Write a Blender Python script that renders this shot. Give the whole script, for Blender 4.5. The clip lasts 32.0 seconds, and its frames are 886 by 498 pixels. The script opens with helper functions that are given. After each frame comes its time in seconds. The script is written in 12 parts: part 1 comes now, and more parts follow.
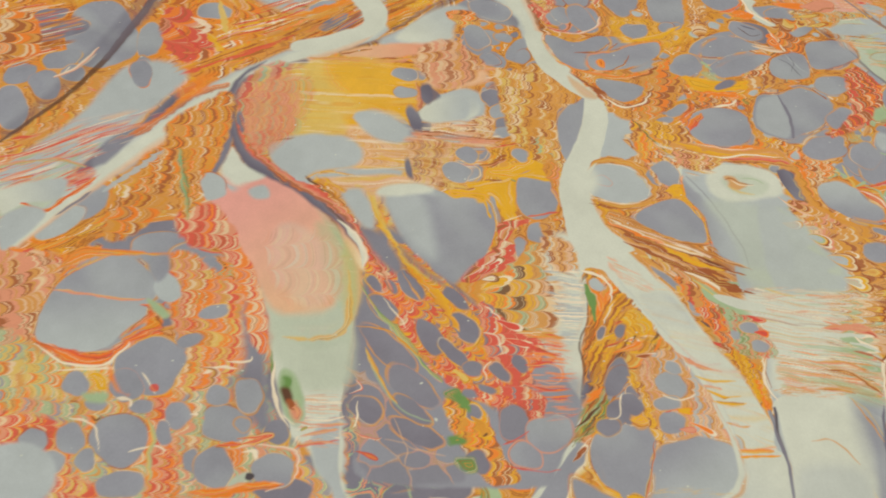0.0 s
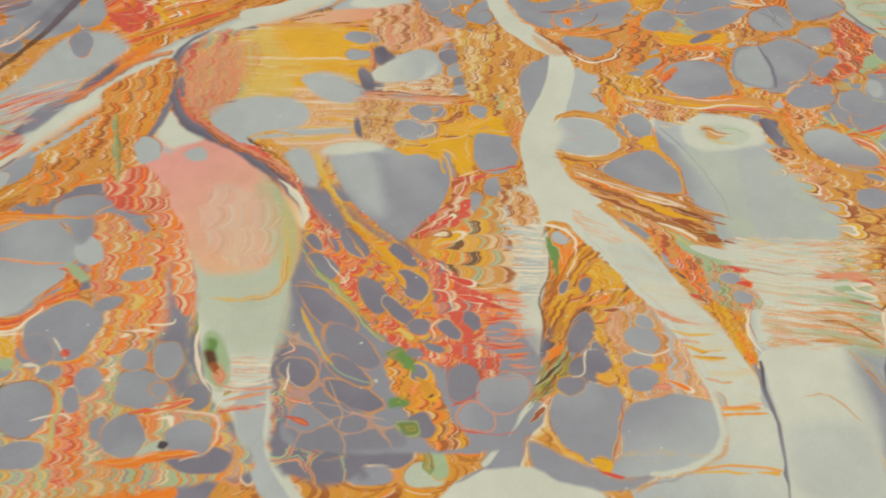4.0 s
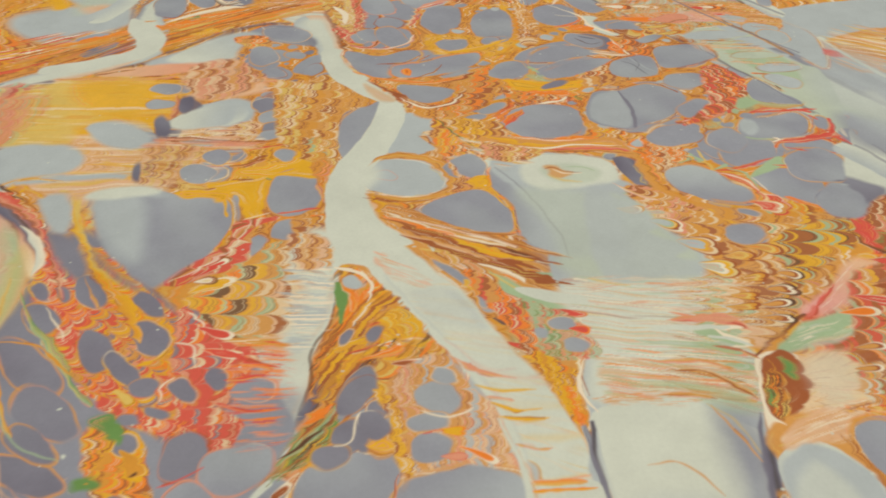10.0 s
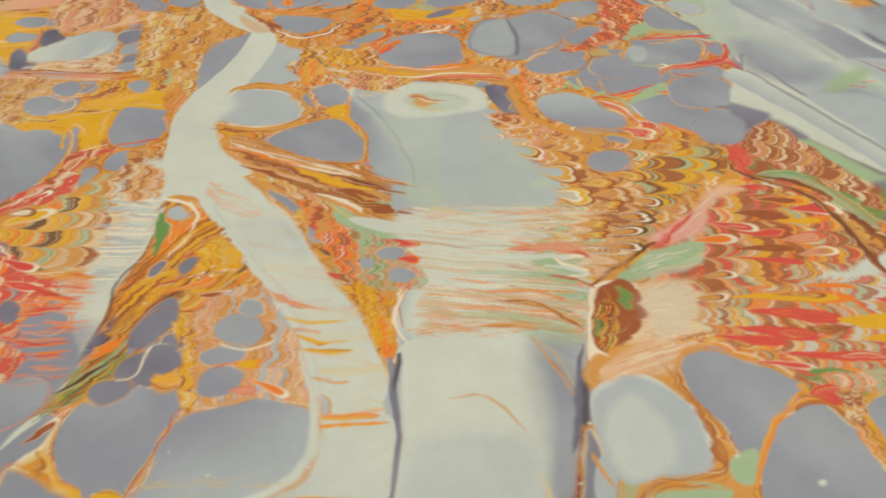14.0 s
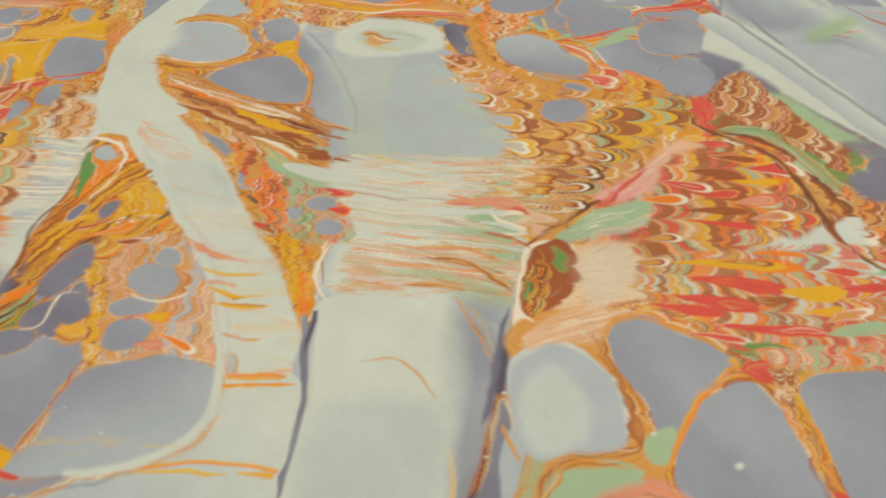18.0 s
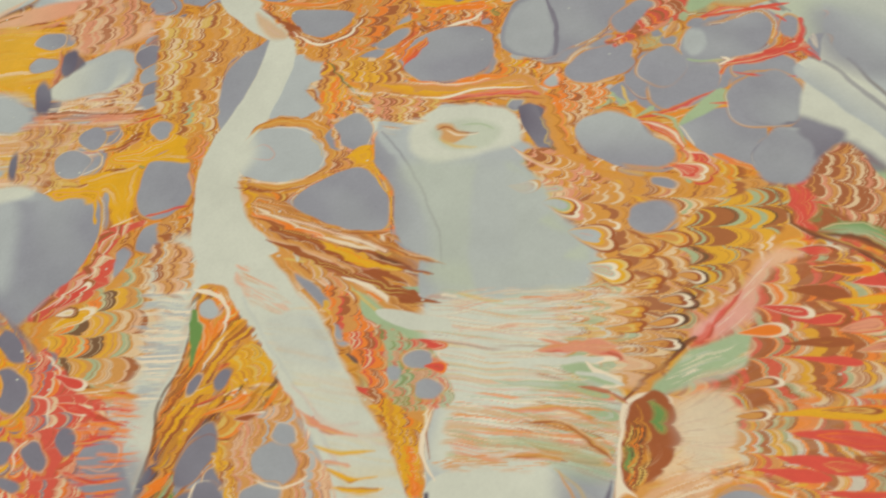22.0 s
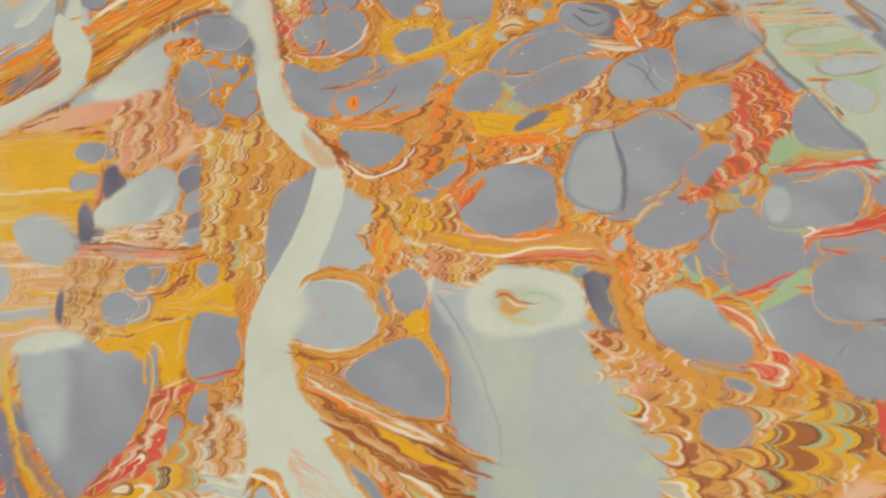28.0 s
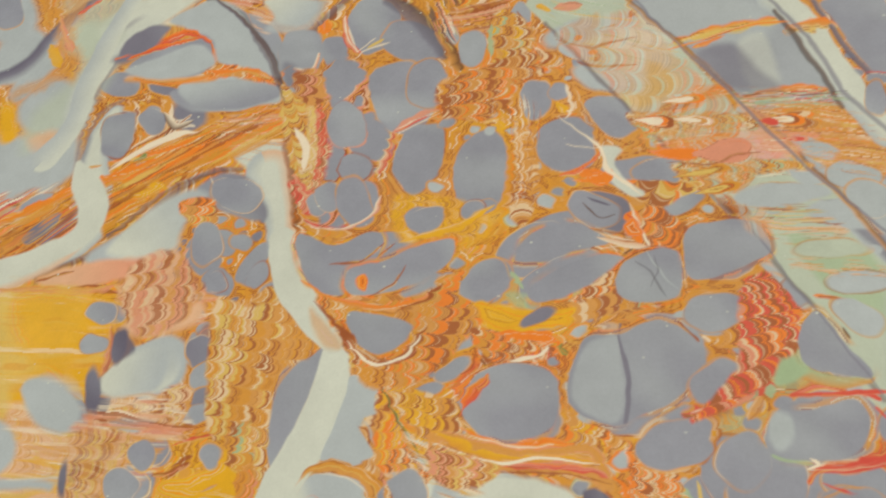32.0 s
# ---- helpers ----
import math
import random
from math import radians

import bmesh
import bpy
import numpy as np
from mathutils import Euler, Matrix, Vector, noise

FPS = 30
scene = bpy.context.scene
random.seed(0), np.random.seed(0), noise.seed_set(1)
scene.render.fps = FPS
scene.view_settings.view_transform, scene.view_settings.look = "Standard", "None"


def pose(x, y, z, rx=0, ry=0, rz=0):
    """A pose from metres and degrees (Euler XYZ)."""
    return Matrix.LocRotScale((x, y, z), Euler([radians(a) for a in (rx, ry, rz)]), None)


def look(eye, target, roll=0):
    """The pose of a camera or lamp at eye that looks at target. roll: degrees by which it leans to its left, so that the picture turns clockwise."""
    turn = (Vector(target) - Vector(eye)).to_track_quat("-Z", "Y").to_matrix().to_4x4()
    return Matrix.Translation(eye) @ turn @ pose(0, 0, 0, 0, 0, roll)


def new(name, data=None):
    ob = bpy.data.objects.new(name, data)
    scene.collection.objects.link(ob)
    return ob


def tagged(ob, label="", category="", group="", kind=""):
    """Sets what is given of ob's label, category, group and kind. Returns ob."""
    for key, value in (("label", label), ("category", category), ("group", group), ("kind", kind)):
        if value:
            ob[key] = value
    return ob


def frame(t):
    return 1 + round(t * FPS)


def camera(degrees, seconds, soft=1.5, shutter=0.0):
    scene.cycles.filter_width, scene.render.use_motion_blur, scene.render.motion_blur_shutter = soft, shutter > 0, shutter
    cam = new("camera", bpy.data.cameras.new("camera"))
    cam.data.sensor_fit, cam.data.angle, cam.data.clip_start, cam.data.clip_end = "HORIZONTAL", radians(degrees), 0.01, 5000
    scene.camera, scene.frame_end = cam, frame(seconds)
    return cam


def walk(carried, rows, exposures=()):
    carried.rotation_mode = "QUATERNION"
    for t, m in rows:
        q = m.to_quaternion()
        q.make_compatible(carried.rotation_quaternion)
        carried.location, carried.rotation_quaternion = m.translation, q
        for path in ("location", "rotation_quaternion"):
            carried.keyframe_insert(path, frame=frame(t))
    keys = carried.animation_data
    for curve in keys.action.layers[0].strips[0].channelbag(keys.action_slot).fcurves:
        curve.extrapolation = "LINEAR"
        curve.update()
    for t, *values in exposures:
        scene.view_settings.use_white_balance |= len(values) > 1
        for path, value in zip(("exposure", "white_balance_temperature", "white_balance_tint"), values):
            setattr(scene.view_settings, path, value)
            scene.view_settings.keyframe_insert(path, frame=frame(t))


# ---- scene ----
cam = camera(56.7, 32.0)
SKY, SUN = 0.07, 2.25
PATH = [
    (0, (0.015, 0.01, 0.287), (0.018, 1.095, -1.393), 1.2),
    (0.5, (0.017, 0.006, 0.282), (0.012, 1.112, -1.385), 0.7),
    (1, (0.021, 0.002, 0.28), (0.014, 1.116, -1.381), 0.6),
    (1.5, (0.025, -0.001, 0.274), (0.015, 1.121, -1.382), 0.5),
    (2, (0.031, -0.002, 0.27), (0.012, 1.128, -1.381), -0.1),
    (2.5, (0.033, -0.002, 0.264), (0.007, 1.136, -1.38), -0.7),
    (3, (0.035, -0.003, 0.257), (0.003, 1.158, -1.372), -1.0),
    (3.5, (0.039, -0.005, 0.248), (-0.002, 1.177, -1.364), -1.6),
    (5.5, (0.052, -0.007, 0.208), (0.001, 1.313, -1.294), -2.4),
    (6, (0.058, -0.008, 0.196), (0.007, 1.364, -1.258), -2.7),
    (6.5, (0.065, -0.004, 0.187), (0.026, 1.401, -1.236), -2.7),
    (7, (0.074, 0.0, 0.178), (0.036, 1.435, -1.215), -2.7),
    (7.5, (0.084, 0.003, 0.172), (0.058, 1.462, -1.196), -2.3),
    (8, (0.086, 0.005, 0.169), (0.067, 1.484, -1.176), -1.6),
    (8.5, (0.086, 0.003, 0.169), (0.064, 1.504, -1.153), -1.3),
    (9, (0.091, 0.004, 0.167), (0.07, 1.517, -1.141), -1.3),
    (9.5, (0.1, 0.005, 0.165), (0.082, 1.523, -1.137), -1.5),
    (10, (0.105, 0.004, 0.161), (0.101, 1.528, -1.134), -1.3),
    (10.5, (0.11, 0.007, 0.158), (0.102, 1.53, -1.138), -1.7),
    (11, (0.119, 0.008, 0.155), (0.093, 1.53, -1.142), -2.3),
    (11.5, (0.127, 0.008, 0.154), (0.103, 1.525, -1.148), -2.4),
    (12, (0.134, 0.01, 0.152), (0.101, 1.521, -1.159), -2.6),
    (12.5, (0.14, 0.015, 0.149), (0.096, 1.518, -1.169), -3.0),
    (13, (0.145, 0.017, 0.149), (0.089, 1.512, -1.179), -3.5),
    (13.5, (0.148, 0.011, 0.141), (0.105, 1.507, -1.185), -3.0),
    (14, (0.153, 0.008, 0.14), (0.122, 1.489, -1.204), -2.3),
    (14.5, (0.159, 0.005, 0.138), (0.154, 1.478, -1.216), -1.2),
    (15, (0.165, 0.005, 0.133), (0.175, 1.479, -1.219), -0.5),
    (15.5, (0.17, 0.009, 0.131), (0.221, 1.465, -1.24), 0.5),
    (17.5, (0.177, 0.014, 0.129), (0.147, 1.399, -1.314), -0.2),
    (18, (0.173, 0.019, 0.136), (0.102, 1.385, -1.322), -1.7),
    (18.5, (0.171, 0.027, 0.146), (0.056, 1.384, -1.319), -4.0),
    (19, (0.168, 0.032, 0.154), (0.009, 1.369, -1.325), -6.1),
    (19.5, (0.166, 0.037, 0.162), (-0.042, 1.317, -1.361), -9.2),
    (20, (0.165, 0.044, 0.166), (-0.061, 1.275, -1.393), -10.9),
    (20.5, (0.166, 0.052, 0.175), (-0.079, 1.246, -1.411), -12.5),
    (21, (0.17, 0.056, 0.179), (-0.099, 1.224, -1.422), -14.0),
    (21.5, (0.174, 0.063, 0.18), (-0.135, 1.175, -1.453), -17.1),
    (22, (0.178, 0.076, 0.182), (-0.148, 1.142, -1.478), -18.8),
    (22.5, (0.178, 0.085, 0.184), (-0.153, 1.135, -1.486), -19.1),
    (23, (0.18, 0.098, 0.186), (-0.174, 1.085, -1.517), -21.3),
    (23.5, (0.179, 0.107, 0.189), (-0.194, 1.044, -1.539), -23.5),
    (24, (0.183, 0.114, 0.193), (-0.236, 1.019, -1.541), -26.8),
    (24.5, (0.185, 0.125, 0.197), (-0.266, 0.999, -1.545), -28.8),
    (25, (0.188, 0.135, 0.199), (-0.284, 0.986, -1.548), -29.6),
    (25.5, (0.191, 0.141, 0.202), (-0.311, 0.958, -1.553), -31.0),
    (27.5, (0.181, 0.142, 0.211), (-0.29, 0.986, -1.541), -28.5),
    (28, (0.176, 0.149, 0.21), (-0.261, 0.998, -1.548), -27.5),
    (28.5, (0.178, 0.159, 0.211), (-0.259, 1.005, -1.548), -27.8),
    (29, (0.182, 0.171, 0.213), (-0.277, 1.015, -1.541), -28.9),
    (29.5, (0.184, 0.177, 0.214), (-0.293, 1.029, -1.532), -28.9),
    (30, (0.183, 0.18, 0.216), (-0.312, 1.033, -1.524), -28.9),
    (30.5, (0.184, 0.183, 0.222), (-0.322, 1.036, -1.515), -29.0),
    (31, (0.186, 0.186, 0.227), (-0.307, 1.057, -1.505), -27.9),
    (31.5, (0.185, 0.191, 0.231), (-0.284, 1.077, -1.499), -26.4),
    (32, (0.181, 0.193, 0.232), (-0.288, 1.108, -1.484), -25.4),
]
walk(cam, [(t, look(eye, target, roll)) for t, eye, target, roll in PATH])

# ---- light ----
world = bpy.data.worlds.new("overcast_sky")
scene.world = world
world.use_nodes = True
wn = world.node_tree
sky = wn.nodes.new("ShaderNodeTexSky")
sky.sky_type, sky.sun_disc = "NISHITA", False
sky.sun_elevation, sky.sun_rotation = radians(58), radians(200)
wn.nodes["Background"].inputs["Strength"].default_value = SKY
wn.links.new(sky.outputs["Color"], wn.nodes["Background"].inputs["Color"])
sun = new("sun", bpy.data.lights.new("sun", "SUN"))
sun.data.energy, sun.data.angle, sun.data.color = SUN, radians(40), (1.0, 0.855, 0.61)
sun.matrix_world = look((0.5, 1.2, 2.6), (0.06, 0.27, 0.0))

# ---- paint colours, as they look in even light (red, green, blue out of 255) ----
INK = {
    "grey": (150, 154, 163), "slate": (128, 127, 139), "mist": (178, 187, 187), "dusk": (104, 100, 116),
    "pale": (205, 211, 197), "cream": (232, 221, 196), "tan": (209, 154, 81), "ochre": (212, 152, 56),
    "orange": (234, 134, 40), "yellow": (224, 174, 36), "straw": (216, 188, 104), "red": (212, 86, 70),
    "salmon": (218, 152, 122), "pink": (224, 166, 154), "brown": (162, 93, 49), "umber": (100, 68, 46),
    "green": (112, 150, 84), "sage": (166, 188, 150), "mint": (186, 197, 178), "char": (84, 78, 82), "peach": (220, 182, 146), "buff": (224, 202, 164),
}


def ink(name):
    c = np.array(INK[name]) / 255.0
    return (np.where(c < 0.04045, c / 12.92, ((c + 0.055) / 1.055) ** 2.4) ** 1.09 * 1.15).astype(np.float32)


# ---- the painted sheet: a fine grid of points, in millimetres ----
X0, X1, Y0, Y1 = -220.0, 338.0, 72.0, 462.0
# finest where the paint is seen from close by
XS = np.concatenate([np.arange(X0, -60, 0.5), np.arange(-60, 290, 0.32), np.arange(290, X1 + 0.4, 0.45)]).astype(np.float32)
YS = np.concatenate([np.arange(Y0, 250, 0.3), np.arange(250, 340, 0.37), np.arange(340, Y1 + 0.4, 0.52)]).astype(np.float32)
NX, NY = len(XS), len(YS)
GX, GY = XS[None, :].repeat(NY, 0), YS[:, None].repeat(NX, 1)
rng = np.random.default_rng(7)


def ripple(x, y, size, seed):
    """Smooth value noise, -1 to 1, with features of that size in millimetres."""
    table = np.random.default_rng(seed).uniform(-1, 1, (128, 128)).astype(np.float32)
    u, v = x / size + 1000.0, y / size + 1000.0
    i, j = np.floor(u).astype(np.int32), np.floor(v).astype(np.int32)
    a, b = u - i, v - j
    a, b = a * a * (3 - 2 * a), b * b * (3 - 2 * b)
    i0, i1, j0, j1 = i & 127, (i + 1) & 127, j & 127, (j + 1) & 127
    return (table[j0, i0] * (1 - a) + table[j0, i1] * a) * (1 - b) + (table[j1, i0] * (1 - a) + table[j1, i1] * a) * b


def chance(i, j=0, seed=0):
    """A number from 0 to 1 for each pair of whole numbers."""
    h = (np.asarray(i).astype(np.int64) * 73856093) ^ (np.asarray(j).astype(np.int64) * 19349663) ^ (seed * 83492791)
    h = ((h ^ (h >> 13)) & 0xFFFFFFF) * 1274126177
    return ((h ^ (h >> 16)) & 0xFFFF).astype(np.float32) / 65535.0


# the floating paint drifted a little before it was lifted: all shapes are drawn in drifted places
WX = GX + 0.45 * ripple(GX, GY, 9.0, 1) + 0.28 * ripple(GX, GY, 3.2, 2)
WY = GY + 0.45 * ripple(GX, GY, 9.0, 3) + 0.28 * ripple(GX, GY, 3.2, 4)
PAINT = np.zeros((NY, NX, 3), np.float32)
OWNER = np.zeros((NY, NX), np.int32)
GAP = np.full((NY, NX), 60.0, np.float32)
SHAPES = [("ground", "")]
DROPS, WORK = [], []


def window(x0, x1, y0, y1):
    (a, b), (c, d) = np.searchsorted(XS, (x0, x1)), np.searchsorted(YS, (y0, y1))
    return (slice(max(c - 1, 0), min(d + 1, NY)), slice(max(a - 1, 0), min(b + 1, NX)))


def smooth(a, b, x):
    k = np.clip((x - a) / (b - a), 0, 1)
    return k * k * (3 - 2 * k)


def lay(win, alpha, colour, own=0):
    PAINT[win] += alpha[..., None] * (colour - PAINT[win])
    if own:
        OWNER[win][alpha > 0.5] = own


def spline(points, closed, n=7):
    p = [np.array(q[:2], float) for q in points]
    m = len(p)
    out = []
    for i in range(m if closed else m - 1):
        if closed:
            a, b, c, d = p[i - 1], p[i], p[(i + 1) % m], p[(i + 2) % m]
        else:
            a, b, c, d = p[max(i - 1, 0)], p[i], p[i + 1], p[min(i + 2, m - 1)]
        for k in range(n):
            t = k / n
            out.append(0.5 * (2 * b + (c - a) * t + (2 * a - 5 * b + 4 * c - d) * t * t + (3 * b - a - 3 * c + d) * t ** 3))
    if not closed:
        out.append(p[-1])
    return np.array(out, np.float32)


def inside(win, line):
    """Signed distance in millimetres to a closed line, positive inside it."""
    x, y = WX[win], WY[win]
    best, odd = np.full(x.shape, 1e9, np.float32), np.zeros(x.shape, bool)
    for (ax, ay), (bx, by) in zip(line, np.roll(line, -1, 0)):
        ex, ey = bx - ax, by - ay
        t = np.clip(((x - ax) * ex + (y - ay) * ey) / (ex * ex + ey * ey + 1e-9), 0, 1)
        best = np.minimum(best, (x - ax - t * ex) ** 2 + (y - ay - t * ey) ** 2)
        if ay != by:
            odd ^= ((ay > y) != (by > y)) & (x < ex * (y - ay) / ey + ax)
    return np.where(odd, 1, -1) * np.sqrt(best)


def drop(x, y, rx, ry, turn=0.0, colour="grey", soft=0.45, rim="", edge=0.07):
    """A drop of paint that has spread into a round or oval cell."""
    SHAPES.append(("paint_drop", colour))
    WORK.append((put_drop, (len(SHAPES) - 1, x, y, rx, ry, turn, colour, soft, rim, edge)))
    DROPS.append((x, y, rx, ry, turn, len(SHAPES) - 1, edge))


def oval(win, x, y, rx, ry, turn, seed, edge):
    c, s = math.cos(radians(turn)), math.sin(radians(turn))
    dx, dy = WX[win] - x, WY[win] - y
    u, v = (dx * c + dy * s) / rx, (-dx * s + dy * c) / ry
    a = np.arctan2(v, u)
    f = 1 + edge * (np.sin(2 * a + seed * 1.7) * 0.6 + np.sin(3 * a + seed * 2.3) * 0.7 + 0.35 * np.sin(5 * a + seed))
    return (f - (np.abs(u) ** 2.3 + np.abs(v) ** 2.3) ** (1 / 2.3)) * (rx * ry / math.hypot(rx * 0.7, ry * 0.7))


def put_drop(own, x, y, rx, ry, turn, colour, soft, rim, edge):
    r = max(rx, ry) * 1.3 + 3
    win = window(x - r, x + r, y - r, y + r)
    d = oval(win, x, y, rx, ry, turn, own, edge)
    tone = ink(colour) * (0.97 + 0.06 * chance(own, 3)) * (1 + 0.04 * ripple(GX[win], GY[win], 7.0, own % 50) + 0.02 * ripple(GX[win], GY[win], 1.7, own % 44))[..., None]
    if colour in ("grey", "slate", "dusk"):
        lift = np.clip(0.12 + 0.4 * ripple(GX[win] + 0.6 * GY[win], GY[win], 15.0, 60), 0, 0.5)
        tone = tone + lift[..., None] * (ink("mist" if colour == "grey" else "grey") - tone)
    if soft < 0.9 and rx > 2:
        k = chance(own, 9)
        tint_of = rim or ("ochre" if k < 0.6 else "tan" if k < 0.8 else "yellow" if k < 0.9 else "brown")
        wide = 0.6 + 0.35 * ripple(GX[win], GY[win], 9.0, own % 40)
        seen = smooth(-0.75, 0.35, ripple(GX[win], GY[win], 7.0, own % 47))
        lay(win, smooth(-wide - 0.3, -wide + 0.1, d) * seen * (0.55 if rim in ("", "cream") else 0.75), ink(tint_of))
        pick = chance(own, 4)
        hair = smooth(-0.5, -0.15, d) * (1 - smooth(-0.1, 0.25, d)) * smooth(-0.35, 0.5, ripple(GX[win], GY[win], 6.0, own % 33))
        lay(win, hair * 0.45, ink("cream" if pick < 0.55 else "salmon" if pick < 0.75 else "brown"))
    lay(win, smooth(-soft, soft, d), tone, own)


def scatter(count, x0, x1, y0, y1, small, large, colours, rims):
    """Small drops that fill what is left between the larger ones."""
    for k in range(count):
        x, y, r = rng.uniform(x0, x1), rng.uniform(y0, y1), rng.uniform(small, large)
        near = min((math.hypot(x - q[0], y - q[1]) - (q[2] * q[3]) ** 0.5 for q in DROPS), default=99)
        if near > r + 0.7:
            drop(x, y, r * rng.uniform(1, 1.4), r, rng.uniform(-40, 40), colours.split()[k % len(colours.split())], rim=rims.split()[k % len(rims.split())])


def blob(colour, soft, *points, to="", way=0.0, alpha=1.0, name="paint_field", grain=0.0):
    """A field of paint with a free outline; `to`: the colour it fades into along the direction `way`."""
    SHAPES.append((name, colour))
    WORK.append((put_blob, (len(SHAPES) - 1, colour, soft, points, to, way, alpha, grain)))


QUIET = ("pale", "mist", "mint", "grey", "slate", "dusk", "pink", "peach", "straw", "sage", "char", "umber", "cream")


def layered(tone, depth, x, y, own, strength):
    """Thin layers of other paint drawn along with a vivid one; depth: millimetres across the layers."""
    phase = depth / 0.5 + 1.3 * ripple(x, y, 6.0, own % 45) + 0.5 * ripple(x, y, 2.2, own % 39)
    n = np.floor(phase)
    side = np.array([ink(q) for q in ("buff", "brown", "ochre", "straw", "orange", "tan", "salmon")])
    other = side[(chance(n, own, 3) * 6.99).astype(int)]
    g = phase - n
    k = strength * smooth(0.0, 0.3, g) * (1 - smooth(0.65, 1.0, g)) * (chance(n, own, 8) < 0.5) * smooth(-0.5, 0.3, ripple(x, y, 8.0, own % 35))
    return tone + k[..., None] * (other - tone)


def put_blob(own, colour, soft, points, to, way, alpha, grain):
    line = spline(points, True, 5)
    lo, hi = line.min(0) - soft - 2, line.max(0) + soft + 2
    win = window(lo[0], hi[0], lo[1], hi[1])
    if PAINT[win].size == 0:
        return
    d = inside(win, line)
    tone = ink(colour)
    if to:
        c, s = math.cos(radians(way)), math.sin(radians(way))
        w = WX[win] * c + WY[win] * s
        e = line[:, 0] * c + line[:, 1] * s
        k = smooth(e.min(), e.max(), w)[..., None]
        tone = tone * (1 - k) + ink(to) * k
    if colour in ("grey", "slate", "dusk"):
        lift = np.clip(0.12 + 0.4 * ripple(GX[win] + 0.6 * GY[win], GY[win], 15.0, 60), 0, 0.5)
        tone = tone + lift[..., None] * (ink("mist" if colour == "grey" else "grey") - tone)
    tone = tone * (1 + (0.03 + grain) * ripple(GX[win], GY[win], 5.0, own % 50)[..., None])
    if colour not in QUIET:
        x, y = GX[win], GY[win]
        tone = layered(tone, d, x, y, own, 0.6 * (1 - smooth(1.5, 5.0, d)))
        d = d + 0.6 * ripple(x, y, 3.0, own % 34)
    elif colour in ("grey", "slate") and soft < 0.8 and alpha > 0.9:
        # the layers that this cell has pushed together round it
        x, y = GX[win], GY[win]
        phase = -d / 0.55 + 1.1 * ripple(x, y, 4.2, own % 31) + 1.5 * ripple(x, y, 15.0, own % 27)
        n = np.floor(phase)
        rims = np.array([ink(q) for q in ("ochre", "ochre", "tan", "brown", "yellow", "buff", "ochre", "orange")])
        hue = rims[(chance(n, np.floor(2 * ripple(x, y, 9.0, own % 29)), own) * 7.99).astype(int)]
        lay(win, smooth(-2.6, -0.6, d) * smooth(-0.6, 0.2, ripple(x, y, 7.0, own % 23)) * 0.65, hue)
    lay(win, smooth(-soft, soft, d) * alpha, tone, own if alpha > 0.6 else 0)


def band(colours, soft, *points, alpha=1.0, name="paint_band", taper=0.0):
    """A ribbon of paint through points (x, y, half width). colours: from its left edge to its right edge, in the sense of the points' order."""
    SHAPES.append((name, colours.split()[len(colours.split()) // 2]))
    WORK.append((put_band, (len(SHAPES) - 1, colours, soft, points, alpha, taper)))


def put_band(own, colours, soft, points, alpha, taper):
    line = spline(points, False)
    half = np.interp(np.linspace(0, len(points) - 1, len(line)), range(len(points)), [q[2] for q in points])
    ends = np.linspace(0, 1, len(line))
    if taper:
        run = np.arange(len(line), dtype=np.float32)
        half = half * np.clip(np.minimum(ends, 1 - ends) * 4.5 + 0.08, 0, 1) ** 0.7 * (0.85 + 0.4 * ripple(run, run * 0 + own, 3.5, own % 50))
    r = half.max() + soft + 2
    lo, hi = line.min(0) - r, line.max(0) + r
    win = window(lo[0], hi[0], lo[1], hi[1])
    if PAINT[win].size == 0:
        return
    x, y = WX[win], WY[win]
    best, across, wide = np.full(x.shape, 1e9, np.float32), np.zeros(x.shape, np.float32), np.ones(x.shape, np.float32)
    for i in range(len(line) - 1):
        (ax, ay), (bx, by) = line[i], line[i + 1]
        ex, ey = bx - ax, by - ay
        t = np.clip(((x - ax) * ex + (y - ay) * ey) / (ex * ex + ey * ey + 1e-9), 0, 1)
        px, py = x - ax - t * ex, y - ay - t * ey
        d = px * px + py * py
        m = d < best
        best[m] = d[m]
        across[m] = (np.sign(px * ey - py * ex) * np.sqrt(d))[m]
        wide[m] = (half[i] + (half[i + 1] - half[i]) * t)[m]
    vivid = colours.split()[0] not in QUIET
    if vivid:
        wide = wide * (1 + 0.5 * ripple(GX[win], GY[win], 4.6, own % 36) + 0.3 * ripple(GX[win], GY[win], 1.9, own % 32))
    tones = [ink(c) for c in colours.split()]
    k = np.clip(across / wide * 0.5 + 0.5, 0, 1) * (len(tones) - 1)
    tone = np.zeros(x.shape + (3,), np.float32)
    for i, c in enumerate(tones):
        tone += np.clip(1 - np.abs(k - i), 0, 1)[..., None] * c
    tone *= 1 + 0.03 * ripple(GX[win], GY[win], 6.0, own % 50)[..., None]
    if vivid:
        tone = layered(tone, across, GX[win], GY[win], own, 0.6 * smooth(0.4, 0.9, wide))
    lay(win, smooth(-soft, soft, wide - np.abs(across)) * alpha, tone, own if alpha > 0.6 else 0)
    if (taper or half.max() < 3.2) and alpha > 0.7 and vivid:
        # hair-thin threads that were drawn out along with it
        for k, side in enumerate((-0.7, 0.5, 1.25)):
            seen = smooth(-0.1, 0.5, ripple(GX[win], GY[win], 8.0, own % 40 + k))
            thread = smooth(-0.3, 0.15, 0.16 - np.abs(across - side * wide)) * seen * (wide > 0.3)
            lay(win, thread * 0.55, ink(("buff", "brown", "tan", "straw", "salmon")[(own + k) % 5]))


